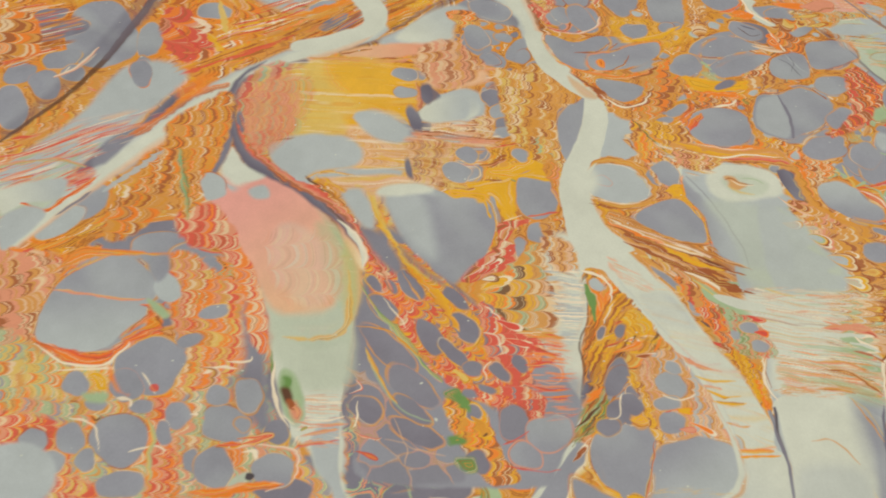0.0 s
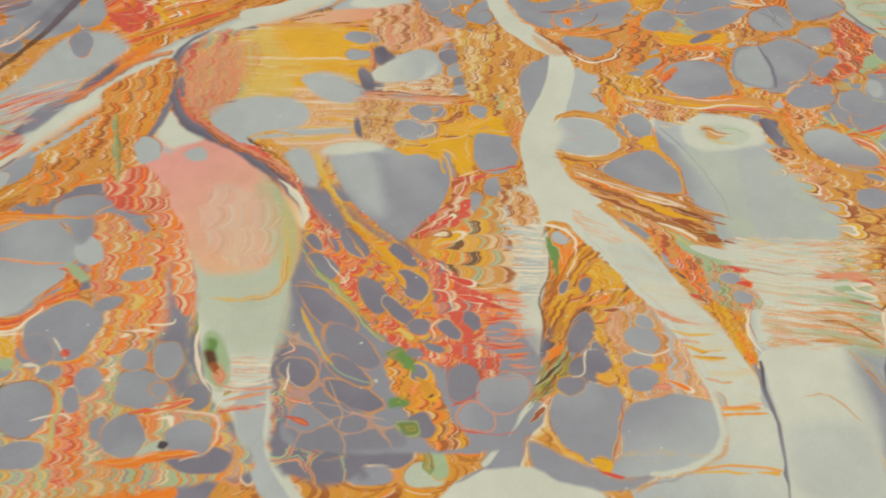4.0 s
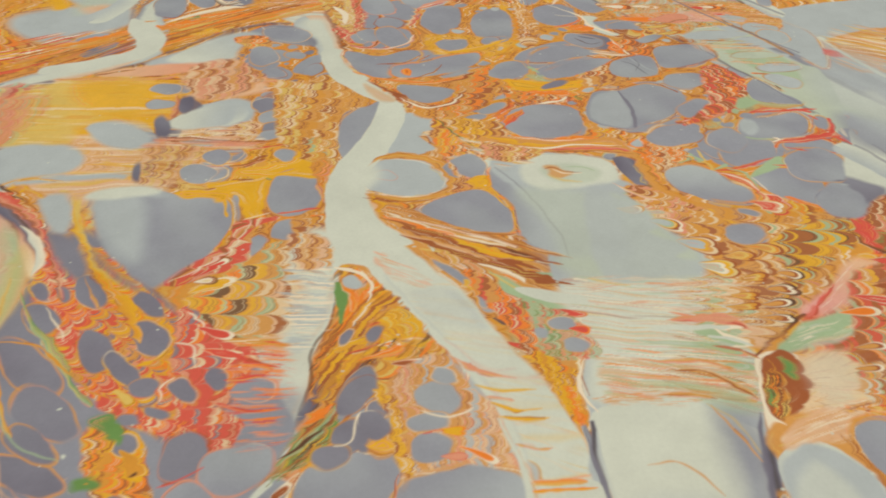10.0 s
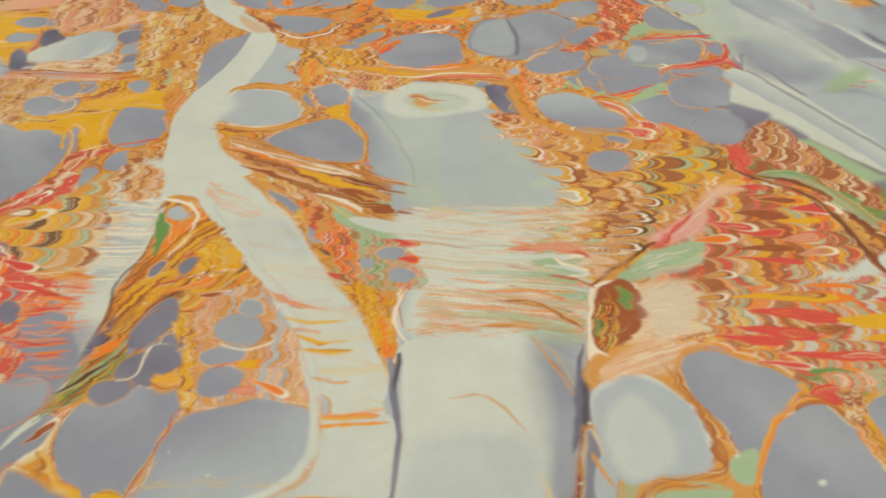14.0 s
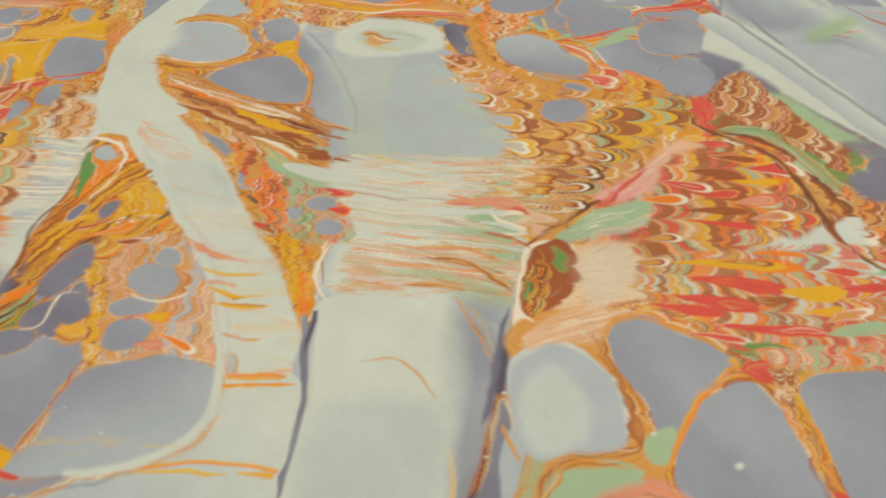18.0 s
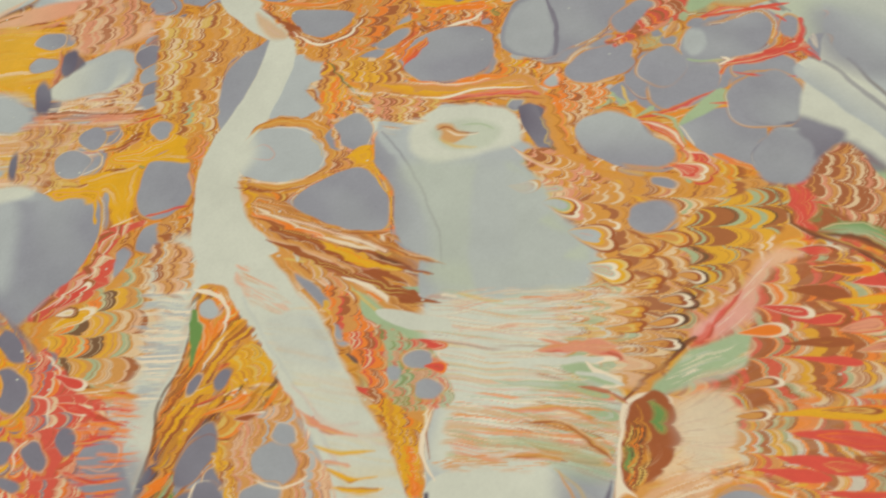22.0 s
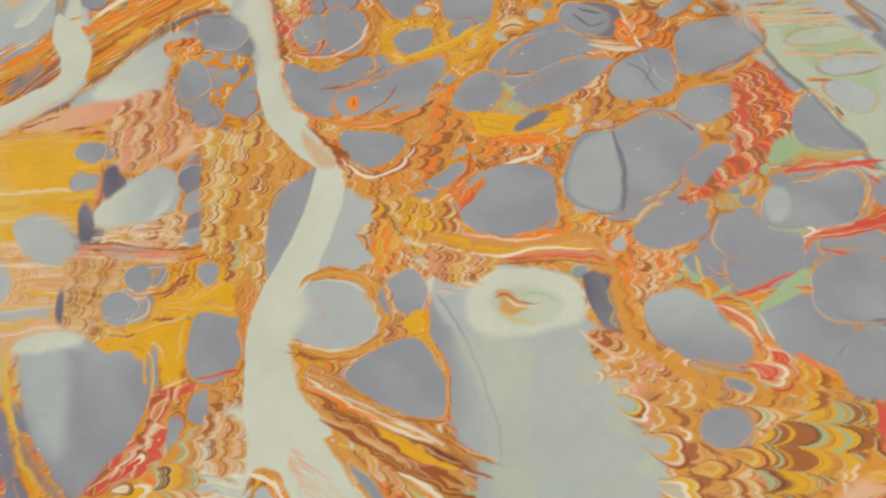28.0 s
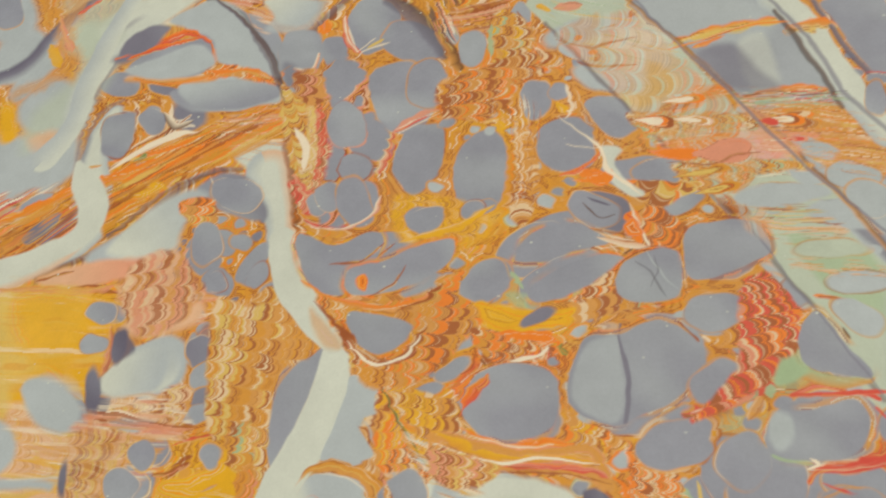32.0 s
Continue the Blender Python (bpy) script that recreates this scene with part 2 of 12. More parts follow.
def vein(colour, half, *points, alpha=0.9, soft=0.35):
    """A thin thread of paint that tapers at both ends."""
    band(colour, soft, *[(x, y, half) for x, y in points], alpha=alpha, name="paint_vein", taper=1.0)


def comb(colours, pitch, step, way, soft, *points, reach=1.6, pivot=None, alpha=1.0, fine=0.5, single=0.45, seq=False):
    """Paint drawn out with a comb: rows of nested scallops whose round ends point in the direction `way` (degrees), or away from a pivot. seq: the colours follow each other in their order."""
    SHAPES.append(("combed_paint", colours.split()[0]))
    WORK.append((put_comb, (len(SHAPES) - 1, colours, pitch, step, way, soft, points, reach, pivot, alpha, fine, single, seq)))


def put_comb(own, colours, pitch, step, way, soft, points, reach, pivot, alpha, fine, single, seq):
    line = spline(points, True, 5)
    lo, hi = line.min(0) - soft - 2, line.max(0) + soft + 2
    win = window(lo[0], hi[0], lo[1], hi[1])
    if PAINT[win].size == 0:
        return
    d = inside(win, line)
    x = GX[win] + 1.1 * ripple(GX[win], GY[win], 11.0, 20 + own % 7)
    y = GY[win] + 1.1 * ripple(GX[win], GY[win], 11.0, 30 + own % 7)
    c, s = math.cos(radians(way)), math.sin(radians(way))
    if pivot:
        px, py = x - pivot[0], y - pivot[1]
        u = np.hypot(px, py)
        mid = math.hypot(line[:, 0].mean() - pivot[0], line[:, 1].mean() - pivot[1])
        v = np.mod(np.arctan2(py * c - px * s, px * c + py * s) + math.pi, 2 * math.pi) * mid
    else:
        u, v = x * c + y * s, -x * s + y * c
    row = v / pitch + 0.32 * ripple(x, y, pitch * 2.4, own % 40) + 0.1 * ripple(u, v, pitch * 0.9, own % 17)
    col = np.floor(row)
    f = 2 * (row - col) - 1
    bow = np.sqrt(np.clip(1 - f * f, 0, 1)) * (0.75 + 0.5 * chance(col, 8, own))
    lead = u - reach * step * bow + step * (2.6 * chance(col, 5, own) + 0.5 * ripple(x, y, step * 3, own % 31))
    phase = lead / (0.46 * step) + 0.75 * ripple(lead, col * 31.0, step * 0.8, own % 13)
    layer = np.floor(phase)
    g = phase - layer
    colours = colours.replace("cream", "buff")
    tones = np.array([ink(q) for q in colours.split()])
    core = layer[d > 0] if (d > 0).any() else layer
    first, last = core.min() + 1, core.max() - 1
    names = colours.split()
    broad = np.array([ink(q) for q in names if q not in ("buff", "umber")] or [ink(names[0])])
    shade = []
    for n in (layer, layer + 1):
        pair = n // 2
        wide = chance(pair, 0, own + 6) < 0.4
        num = np.where(wide, pair * 2, n)
        both = np.where(chance(num, col, own + 1) < single, col, 0)
        pick = chance(num, both, own)
        t = np.where(wide[..., None], broad[np.minimum((pick ** 1.5 * len(broad)).astype(int), len(broad) - 1)], tones[np.minimum((pick ** 1.25 * len(tones)).astype(int), len(tones) - 1)])
        if seq:
            at_row = np.clip((n - first) / max(last - first, 1) * len(tones) + 3.0 * chance(col, 7, own) - 1.5 + 1.2 * (chance(n, both, own + 9) - 0.5), 0, len(tones) - 1)
            t = tones[at_row.astype(int)]
        shade.append(t)
    k = smooth(0.72, 1.0, g)[..., None]
    tone = shade[0] * (1 - k) + shade[1] * k
    both = np.where(chance(layer, col, own + 1) < single, col, 0)
    thread = ((1 - smooth(0.4, 0.75, g)) * smooth(0.0, 0.35, g) * np.where(chance(layer, both, own + 2) < 0.42, 0.45 + 0.4 * fine, 0.0) * (1 - np.abs(f) ** 4))[..., None]
    tone = tone + thread * (np.where(chance(layer, both, own + 3)[..., None] < 0.5, ink("buff"), ink("brown")) - tone)
    tone = tone * 0.84 + tones.mean(0) * 0.16
    cusp = (smooth(0.86, 1.0, np.abs(f)) * 0.35)[..., None]
    tone = tone * (1 - cusp) + tones.mean(0) * cusp
    lay(win, smooth(-soft, soft, d + 0.8 * soft * ripple(x, y, 3.0, own % 11)) * alpha, tone, own if alpha > 0.6 else 0)


def streaks(colours, way, size, soft, *points, alpha=0.8, cover=0.5, long=9.0, pivot=None):
    """Hair-thin drawn-out streaks of paint along `way`, with gaps between them."""
    SHAPES.append(("paint_streaks", colours.split()[0]))
    WORK.append((put_streaks, (len(SHAPES) - 1, colours, way, size, soft, points, alpha, cover, long, pivot)))


def put_streaks(own, colours, way, size, soft, points, alpha, cover, long, pivot):
    line = spline(points, True, 5)
    lo, hi = line.min(0) - soft - 2, line.max(0) + soft + 2
    win = window(lo[0], hi[0], lo[1], hi[1])
    if PAINT[win].size == 0:
        return
    d = inside(win, line)
    c, s = math.cos(radians(way)), math.sin(radians(way))
    x, y = GX[win], GY[win]
    u, v = x * c + y * s, -x * s + y * c
    if pivot:
        px, py = x - pivot[0], y - pivot[1]
        u = np.hypot(px, py)
        mid = math.hypot(line[:, 0].mean() - pivot[0], line[:, 1].mean() - pivot[1])
        v = np.mod(np.arctan2(py * c - px * s, px * c + py * s) + math.pi, 2 * math.pi) * mid
    v = v + 2.4 * ripple(x, y, 23.0, own % 19) + 0.5 * ripple(x, y, 7.0, own % 21)
    tones = np.array([ink(q) for q in colours.split()])
    hem = smooth(-soft, soft * 1.6, d + 1.5 * soft * ripple(u / long, v, size * 0.5, own % 41))
    for k in range(3):
        n = ripple(u / long + 40 * k, v, size * 0.55, own % 37 + k) + 0.6 * ripple(u / long, v, size * 0.25, own % 29 + k)
        pick = (chance(np.floor(v / (size * 0.4) + 0.6 * ripple(u / long, v, size, own % 23 + k)), k, own) * (len(tones) - 0.01)).astype(int)
        a = smooth(0.85 - 1.3 * cover, 1.45 - 1.3 * cover, n) * hem * alpha * (0.55 + 0.45 * chance(k, own))
        lay(win, a, tones[pick])


def net(fill, colours, size, way, stretch, wide, soft, *points, alpha=1.0):
    """Many cells side by side, with layered threads of paint pressed together between them; `wide`: the gap in millimetres."""
    SHAPES.append(("paint_net", fill.split()[0]))
    WORK.append((put_net, (len(SHAPES) - 1, fill, colours, size, way, stretch, wide, soft, points, alpha)))


def put_net(own, fill, colours, size, way, stretch, wide, soft, points, alpha):
    line = spline(points, True, 5)
    lo, hi = line.min(0) - soft - 2, line.max(0) + soft + 2
    win = window(lo[0], hi[0], lo[1], hi[1])
    if PAINT[win].size == 0:
        return
    d = inside(win, line)
    x = GX[win] + 1.3 * ripple(GX[win], GY[win], 8.0, own % 30) + 0.35 * ripple(GX[win], GY[win], 2.6, own % 31)
    y = GY[win] + 1.3 * ripple(GX[win], GY[win], 8.0, own % 32) + 0.35 * ripple(GX[win], GY[win], 2.6, own % 33)
    c, s = math.cos(radians(way)), math.sin(radians(way))
    u, v = (x * c + y * s) / stretch, -x * s + y * c
    i, j = np.floor(u / size), np.floor(v / size)
    near, next_near, cell = np.full(x.shape, 99.0, np.float32), np.full(x.shape, 99.0, np.float32), np.zeros(x.shape, np.int64)
    for a in (-2, -1, 0, 1, 2):
        for b in (-2, -1, 0, 1, 2):
            p, q = i + a, j + b
            cx, cy = (p + 0.5 + 0.8 * (chance(p, q, own) - 0.5)) * size, (q + 0.5 + 0.8 * (chance(p, q, own + 1) - 0.5)) * size
            g = np.hypot(u - cx, v - cy) - size * (0.15 + 0.45 * chance(p, q, own + 2))
            m = g < near
            next_near = np.where(m, near, np.minimum(next_near, g))
            near = np.where(m, g, near)
            cell = np.where(m, (p * 131 + q).astype(np.int64), cell)
    room = wide * (1 + 0.7 * ripple(x, y, 13.0, own % 37))
    e = (next_near - near) / 2 - room / 2 - 0.75 * np.clip(near - 0.08 * size, 0, 99)
    names = fill.split()
    tones = np.array([ink(q) for q in names])[(chance(cell, 1, own) * (len(names) - 0.01)).astype(int)]
    tones = tones * (0.95 + 0.1 * chance(cell, 2, own) + 0.04 * ripple(x, y, 6.0, own % 41))[..., None]
    gaps = np.array([ink(q) for q in colours.split()])
    phase = -e / 0.5 + 0.9 * ripple(x, y, 3.5, own % 43) + 3 * chance(cell, 3, own)
    layer = np.floor(phase)
    pick = []
    for n in (layer, layer + 1):
        k = 0.5 * chance(n, cell, own + 4) + 0.5 * np.clip(0.5 + 0.75 * ripple(x, y, 11.0, own % 47), 0, 1)
        pick.append(gaps[np.clip(k * len(gaps), 0, len(gaps) - 1).astype(int)])
    k = smooth(0.6, 1.0, phase - layer)[..., None]
    tone = pick[0] * (1 - k) + pick[1] * k
    k = smooth(-0.3, 0.35, e)[..., None]
    tone = tone * (1 - k) + tones * k
    lay(win, smooth(-soft, soft, d + soft * ripple(x, y, 4.0, own % 19)) * alpha, tone, own)


def shell(colours, x, y, x2, y2, half, soft=0.35):
    """One tongue of combed paint from its thin tail (x, y) to its round tip (x2, y2): layers, outermost first, that nest at the tip."""
    SHAPES.append(("paint_tongue", colours.split()[0]))
    WORK.append((put_shell, (len(SHAPES) - 1, colours, x, y, x2, y2, half, soft)))


def put_shell(own, colours, x, y, x2, y2, half, soft):
    r = half * 1.3 + 2
    win = window(min(x, x2) - r, max(x, x2) + r, min(y, y2) - r, max(y, y2) + r)
    if PAINT[win].size == 0:
        return
    long = math.hypot(x2 - x, y2 - y)
    c, s = (x2 - x) / long, (y2 - y) / long
    u = (WX[win] - x) * c + (WY[win] - y) * s
    v = -(WX[win] - x) * s + (WY[win] - y) * c
    u, v = u / long, v + half * 0.35 * np.sin(2.2 * u / long + own)
    names = colours.split()
    for k, name in enumerate(names):
        size = 1 - k * min(0.2, 0.75 / len(names))
        t = u / (0.35 + 0.65 * size)
        wide = half * size * 1.3 * np.clip(t, 0, 1) ** 0.75 * np.sqrt(np.clip(1 - t ** 4, 0, 1))
        d = np.where((t > 0) & (t < 1), wide - np.abs(v), -1.0)
        d = np.minimum(d, (1 - t) * long * 0.8)
        tone = ink(name) * (1 + 0.04 * ripple(GX[win], GY[win], 4.0, own % 50)[..., None])
        tone = layered(tone, d * 0.8, GX[win], GY[win], own + k, 0.55 * (1 - smooth(0.8, 2.2, d)))
        lay(win, smooth(-soft * 0.6, soft, d), tone, own if k == 0 else 0)


def tint(colour, x, y, rx, ry, turn=0.0, alpha=0.8):
    """A stretch of the ground between the cells that leans towards one colour."""
    TINTS.append((colour, x, y, rx, ry, turn, alpha))


TINTS = []


def ground():
    """The thin layers of paint that the drops have pushed together between them."""
    for x, y, rx, ry, turn, seed, edge in DROPS:
        r = max(rx, ry) * 1.2 + 18
        win = window(x - r, x + r, y - r, y + r)
        if GAP[win].size:
            np.minimum(GAP[win], -oval(win, x, y, rx, ry, turn, seed, edge), out=GAP[win])
    base = np.zeros((NY, NX, 3), np.float32) + ink("ochre")
    base = base + (ink("tan") - base) * smooth(-0.5, 0.6, ripple(GX, GY, 24.0, 11))[..., None]
    for colour, x, y, rx, ry, turn, alpha in TINTS:
        r = max(rx, ry) * 1.6
        win = window(x - r, x + r, y - r, y + r)
        c, s = math.cos(radians(turn)), math.sin(radians(turn))
        dx, dy = WX[win] - x, WY[win] - y
        q = np.hypot((dx * c + dy * s) / rx, (-dx * s + dy * c) / ry) + 0.25 * ripple(GX[win], GY[win], 8.0, 17)
        k = (alpha * (1 - smooth(0.65, 1.25, q)))[..., None]
        base[win] += k * (ink(colour) - base[win])
    # every drop has pushed the layers aside: the place that each point of them came from
    px, py = GX.copy(), GY.copy()
    for x, y, rx, ry, turn, seed, edge in DROPS:
        r = max(rx, ry) * 2.6
        win = window(x - r, x + r, y - r, y + r)
        if px[win].size == 0:
            continue
        c, s = math.cos(radians(turn)), math.sin(radians(turn))
        dx, dy = px[win] - x, py[win] - y
        q = np.hypot((dx * c + dy * s) / rx, (-dx * s + dy * c) / ry)
        k = np.sqrt(np.clip(1 - 0.9 / np.maximum(q * q, 0.95), 0.02, 1))
        k = k + (1 - k) * smooth(1.6, 2.5, q)
        px[win], py[win] = x + dx * k, y + dy * k
    px += 2.2 * ripple(px, py, 17.0, 12)
    py += 2.2 * ripple(px, py, 17.0, 14)
    row = py / 6.2 + 0.25 * ripple(px, py, 14.0, 18)
    col = np.floor(row)
    f = 2 * (row - col) - 1
    layer = px / 1.25 - 2.2 * np.sqrt(np.clip(1 - f * f, 0, 1)) + 2.0 * chance(col, 2, 3) + 0.7 * ripple(px, py, 4.0, 13)
    n = np.floor(layer)
    g = layer - n
    tones = np.array([ink(q) for q in ("tan", "ochre", "ochre", "orange", "brown", "straw", "yellow", "tan", "peach", "ochre", "brown", "ochre", "tan", "ochre", "cream", "brown")])
    one = tones[(chance(n, col, 5) * 15.99).astype(int)]
    two = tones[(chance(n + 1, col, 5) * 15.99).astype(int)]
    k = smooth(0.7, 1.0, g)[..., None]
    mix = (np.clip(0.6 + 0.45 * ripple(GX, GY, 10.0, 16), 0.15, 0.95) * (0.2 + 0.8 * smooth(1.0, 4.5, GAP)))[..., None]
    PAINT[:] = base + mix * (one * (1 - k) + two * k - base)
    phase = GAP / 0.62 + 1.1 * ripple(GX, GY, 4.2, 19) + 1.5 * ripple(GX, GY, 15.0, 15)
    n = np.floor(phase)
    band_no = np.floor(ripple(GX, GY, 9.0, 21) * 2.5)
    hug = tones[(chance(n, band_no, 6) * 15.99).astype(int)]
    k = smooth(0.0, 0.3, phase - n) * (1 - smooth(0.6, 1.0, phase - n)) * (1 - smooth(2.0, 5.5, GAP)) * (chance(n, band_no, 7) < 0.72)
    PAINT[:] += (0.78 * k)[..., None] * (hug - PAINT)


# ---- the painted shapes, in the order in which they were laid down ----
# folded bands at the upper right
blob("mist", 0.75, (209.5, 333.2), (271.6, 360), (330.5, 365.4), (377.1, 348.1), (306.1, 210.5), (281.6, 177.2), (266.2, 204.9), (256.3, 236.5), (246, 249.6), (238.8, 263.9), (222.3, 295.9))
blob("mint", 3.34, (222.9, 331.8), (242.5, 310), (256.6, 299.4), (270.5, 272.9), (284.1, 249.5), (279.5, 238), (263, 256.5), (247.6, 274.8), (231.1, 288.6), (217.9, 317.2))
streaks("peach tan orange", -16, 2.9, 1.8, (212.2, 322.7), (230.3, 313.5), (242.8, 303), (229.9, 301.9), (216.2, 307.8), cover=0.6)
blob("pale", 2.72, (241.9, 307.7), (254.6, 299.6), (270.5, 272.9), (284.8, 251.2), (281.4, 242.8), (264.8, 261.8), (249.8, 282.7), alpha=0.6)
band("slate", 1.11, (235.1, 330.6, 1.5), (249.4, 311.7, 1.7), (262.8, 285.8, 1.9), (273, 268.7, 1.5), (282.7, 246.1, 1.3), (296.9, 218.3, 1.4), alpha=0.75)
blob("grey", 1.48, (240.6, 330), (261.1, 322.8), (270.2, 302.7), (282.8, 279.8), (291.2, 267.2), (305.4, 236.1), (297.5, 219.7), (284.1, 249.5), (273.6, 270.6), (263.5, 287.8), (251.1, 310.1))
band("mist", 1.78, (253.3, 318.6, 2.1), (266.8, 291.8, 1.9), (280.6, 274, 1.8), alpha=0.5)
streaks("peach salmon tan", -47, 2.6, 1.5, (251.6, 328.9), (266.8, 327.3), (277.6, 299.7), (268.8, 298.3), (257.6, 318.2), cover=0.6)
blob("red", 1.05, (262.2, 315.3), (267.9, 316.2), (270.3, 309.7), (265.1, 310.2))
band("pale", 0.55, (266.8, 327.3, 1.1), (275, 304.5, 1.0), (284.3, 283.9, 0.9), (291.9, 269.1, 0.9), (306.1, 237.7, 1.0))
blob("tan", 1.10, (271.2, 326.9), (319.4, 337.7), (351.2, 318.7), (314.3, 243.7), (294.2, 274.8), (285.8, 288), (277, 304.3))
streaks("ochre yellow straw brown cream orange", -27, 2.6, 1.1, (271.2, 326.9), (313.4, 322.6), (302.4, 295.2), (286.4, 301.1), (276.5, 309.1), cover=0.75)
drop(290.9, 285.4, 10.8, 7.5, -88, "mist")
band("umber", 0.73, (294.8, 324.5, 1.1), (302, 309, 1.4), (305, 301.7, 1.4), (319.1, 264.9, 1.5))
vein("brown", 1.08, (286.9, 296.6), (285, 285.9))
blob("mist", 1.47, (301.1, 323.8), (317.4, 332.5), (353.2, 318.5), (322.8, 257.1), (313.1, 281.3), (305, 301.7))
vein("straw", 1.13, (288.8, 307.9), (306.3, 304.8))
band("umber slate", 0.64, (222.1, 294.6, 1.0), (238.8, 263.9, 0.9), (245.8, 249, 1.1), (256.3, 236.5, 0.8), (268.1, 209.7, 0.7), alpha=0.7)
vein("slate", 0.38, (248.9, 219.5), (259.5, 220.8), alpha=0.6)
vein("red", 1.60, (236, 260.4), (242, 258.1), (238.6, 249.5))
band("red", 0.51, (217.7, 242.6, 0.8), (220.6, 247.4, 1.3), (231.2, 249.4, 1.6), (238.8, 250.2, 1.9), (244, 244, 1.0))
band("red salmon", 0.57, (218.4, 267.5, 0.9), (228.8, 270.5, 1.2), (237.9, 267.8, 1.2))
blob("slate", 1.73, (236.7, 233.1), (240.2, 231.3), (245, 223.3), (248.8, 214.3), (242.3, 214.7), (239.6, 222.2), (233.3, 224.1))
# tints of the ground, top
tint("yellow", 135.1, 363.3, 14.2, 9.6, 169)
tint("tan", 72.3, 375.9, 30.1, 19.6, 109)
tint("salmon", 72, 363.1, 16.3, 12.5, 122, alpha=0.5)
tint("yellow", 123.8, 325.2, 22.5, 11, -159)
tint("yellow", 145.8, 292.4, 19.4, 7.4, 168)
tint("yellow", 132.1, 260.2, 12.1, 11.6, 136)
tint("yellow", -31.8, 294.2, 40.9, 13.1, 177)
tint("yellow", -24.8, 275, 34.6, 12.2, 177)
tint("yellow", 38.5, 242.1, 31.2, 12.1, 180)
tint("straw", -6.9, 249.8, 25.9, 11, 177)
tint("salmon", 16.2, 302.3, 20.7, 12.7, 168)
tint("peach", 15.9, 257.8, 15.9, 12, 150)
tint("orange", 144.7, 277.7, 13.6, 7.1, 179)
tint("orange", 135.5, 396.4, 17.3, 13.1, 161, alpha=0.6)
tint("red", 129.8, 268.8, 8.8, 5.2, 96)
tint("sage", 140.2, 300.2, 7.9, 7.1, 110, alpha=0.6)
tint("brown", 212.1, 281.4, 12.5, 11.4, -141)
tint("brown", 205, 268.1, 12.3, 4.7, -162)
tint("sage", 227, 270, 13, 9.8, 73)
tint("sage", 208.4, 255.5, 9.5, 8.4, 59, alpha=0.7)
tint("red", 236.8, 248.9, 8.2, 5.7, -168)
tint("yellow", -74, 379.2, 20, 10, 121)
tint("orange", 33.8, 360.6, 27.5, 15.9, -179, alpha=0.5)
# grey cells, top
drop(-53.9, 426.2, 13.5, 8.5, -32, "mint", soft=4.0)
drop(-85.2, 420, 16.5, 14.4, -28, "mist", soft=3.0)
drop(-73.3, 407.7, 14.5, 6.9, 55, "mist", soft=2.0)
drop(-100.6, 448.7, 24.9, 12.3, -58, "mist", soft=3.0)
drop(-58.4, 389.7, 17.2, 13.1, -27, "mist", soft=3.0)
drop(-65.2, 356.3, 27.4, 17, -25, "mist", soft=3.5)
drop(-105.3, 452.8, 16.9, 8.3, -58)
drop(27.6, 412.4, 22.5, 13.1, -46, soft=0.5)
drop(13.7, 423.1, 16.6, 11.2, -63)
drop(22.5, 389.7, 23.9, 8.4, -6, "mist")
drop(-27.3, 398.7, 9, 6.4, -21)
drop(-7.5, 379.7, 6.8, 4.2, -60)
drop(-22.1, 372.5, 12.9, 7.5, -80)
drop(8.8, 379.8, 9.1, 6.4, -56, "slate", soft=2.0)
drop(-6.2, 393.8, 8, 2.1, -17, "slate")
drop(51.1, 405.4, 13.1, 8.7, -65)
drop(50.5, 395.5, 6, 4.5, -40)
drop(52, 387, 3.6, 2.6, -27)
drop(65.8, 406.1, 8, 5.4, -66)
drop(80.2, 418.2, 15.1, 10.7, -65)
drop(97.6, 407.4, 14.5, 8.6, -39)
drop(96.4, 381.7, 17, 12.6, -68)
drop(105.9, 386.1, 11, 8.4, -68)
drop(76.2, 367.3, 11.8, 7.2, -69)
drop(105.7, 353.9, 14.9, 8.8, 81)
drop(128.1, 347.3, 15, 9.6, -89)
drop(121.3, 402, 8.9, 5.1, -81)
drop(113.1, 409.3, 5.2, 2.6, -81)
drop(138.9, 415.3, 7.1, 4, 85)
drop(146.2, 375.9, 8.4, 5.7, -89)
drop(154.1, 378.5, 4, 3.1, -79)
drop(156.9, 355.8, 11.7, 9.8, -77)
drop(172.1, 366.4, 10.1, 7.2, -48)
drop(180.9, 343, 11.1, 6.5, 7)
drop(187.1, 342.6, 8.9, 5.6, 14)
drop(168.5, 328.6, 9.8, 7.2, -35, "slate")
drop(193.6, 330.6, 7.4, 3.6, 23)
drop(130.6, 332.3, 3.8, 2.7, 36)
drop(153.9, 318.8, 14.1, 8.6, 25)
drop(146.7, 316, 10.9, 8.2, 30)
drop(133.6, 305.2, 7.7, 7.1, 65)
drop(157.4, 305.7, 14.8, 7, 26)
drop(206, 314.1, 13.2, 9.1, 15)
drop(201.4, 292.2, 8.7, 6.8, -12)
drop(186.5, 291.7, 4.8, 1.3, 0)
drop(152.5, 290.5, 5.5, 2.8, 16)
drop(124.7, 285, 7, 3.8, 20)
drop(124.1, 274.9, 5.8, 2.8, 34)
drop(117.6, 268.6, 4.1, 2.2, 20)
drop(143.6, 263.8, 14.3, 11.9, 2)
drop(179.3, 274.1, 19.6, 15.4, 21)
drop(225.2, 299.6, 5.7, 4.5, 25)
drop(235, 282.2, 11.2, 7.6, -51)
drop(217.3, 244.6, 12.1, 6.5, 16)
drop(-1.9, 257.1, 8.7, 6.1, -20)
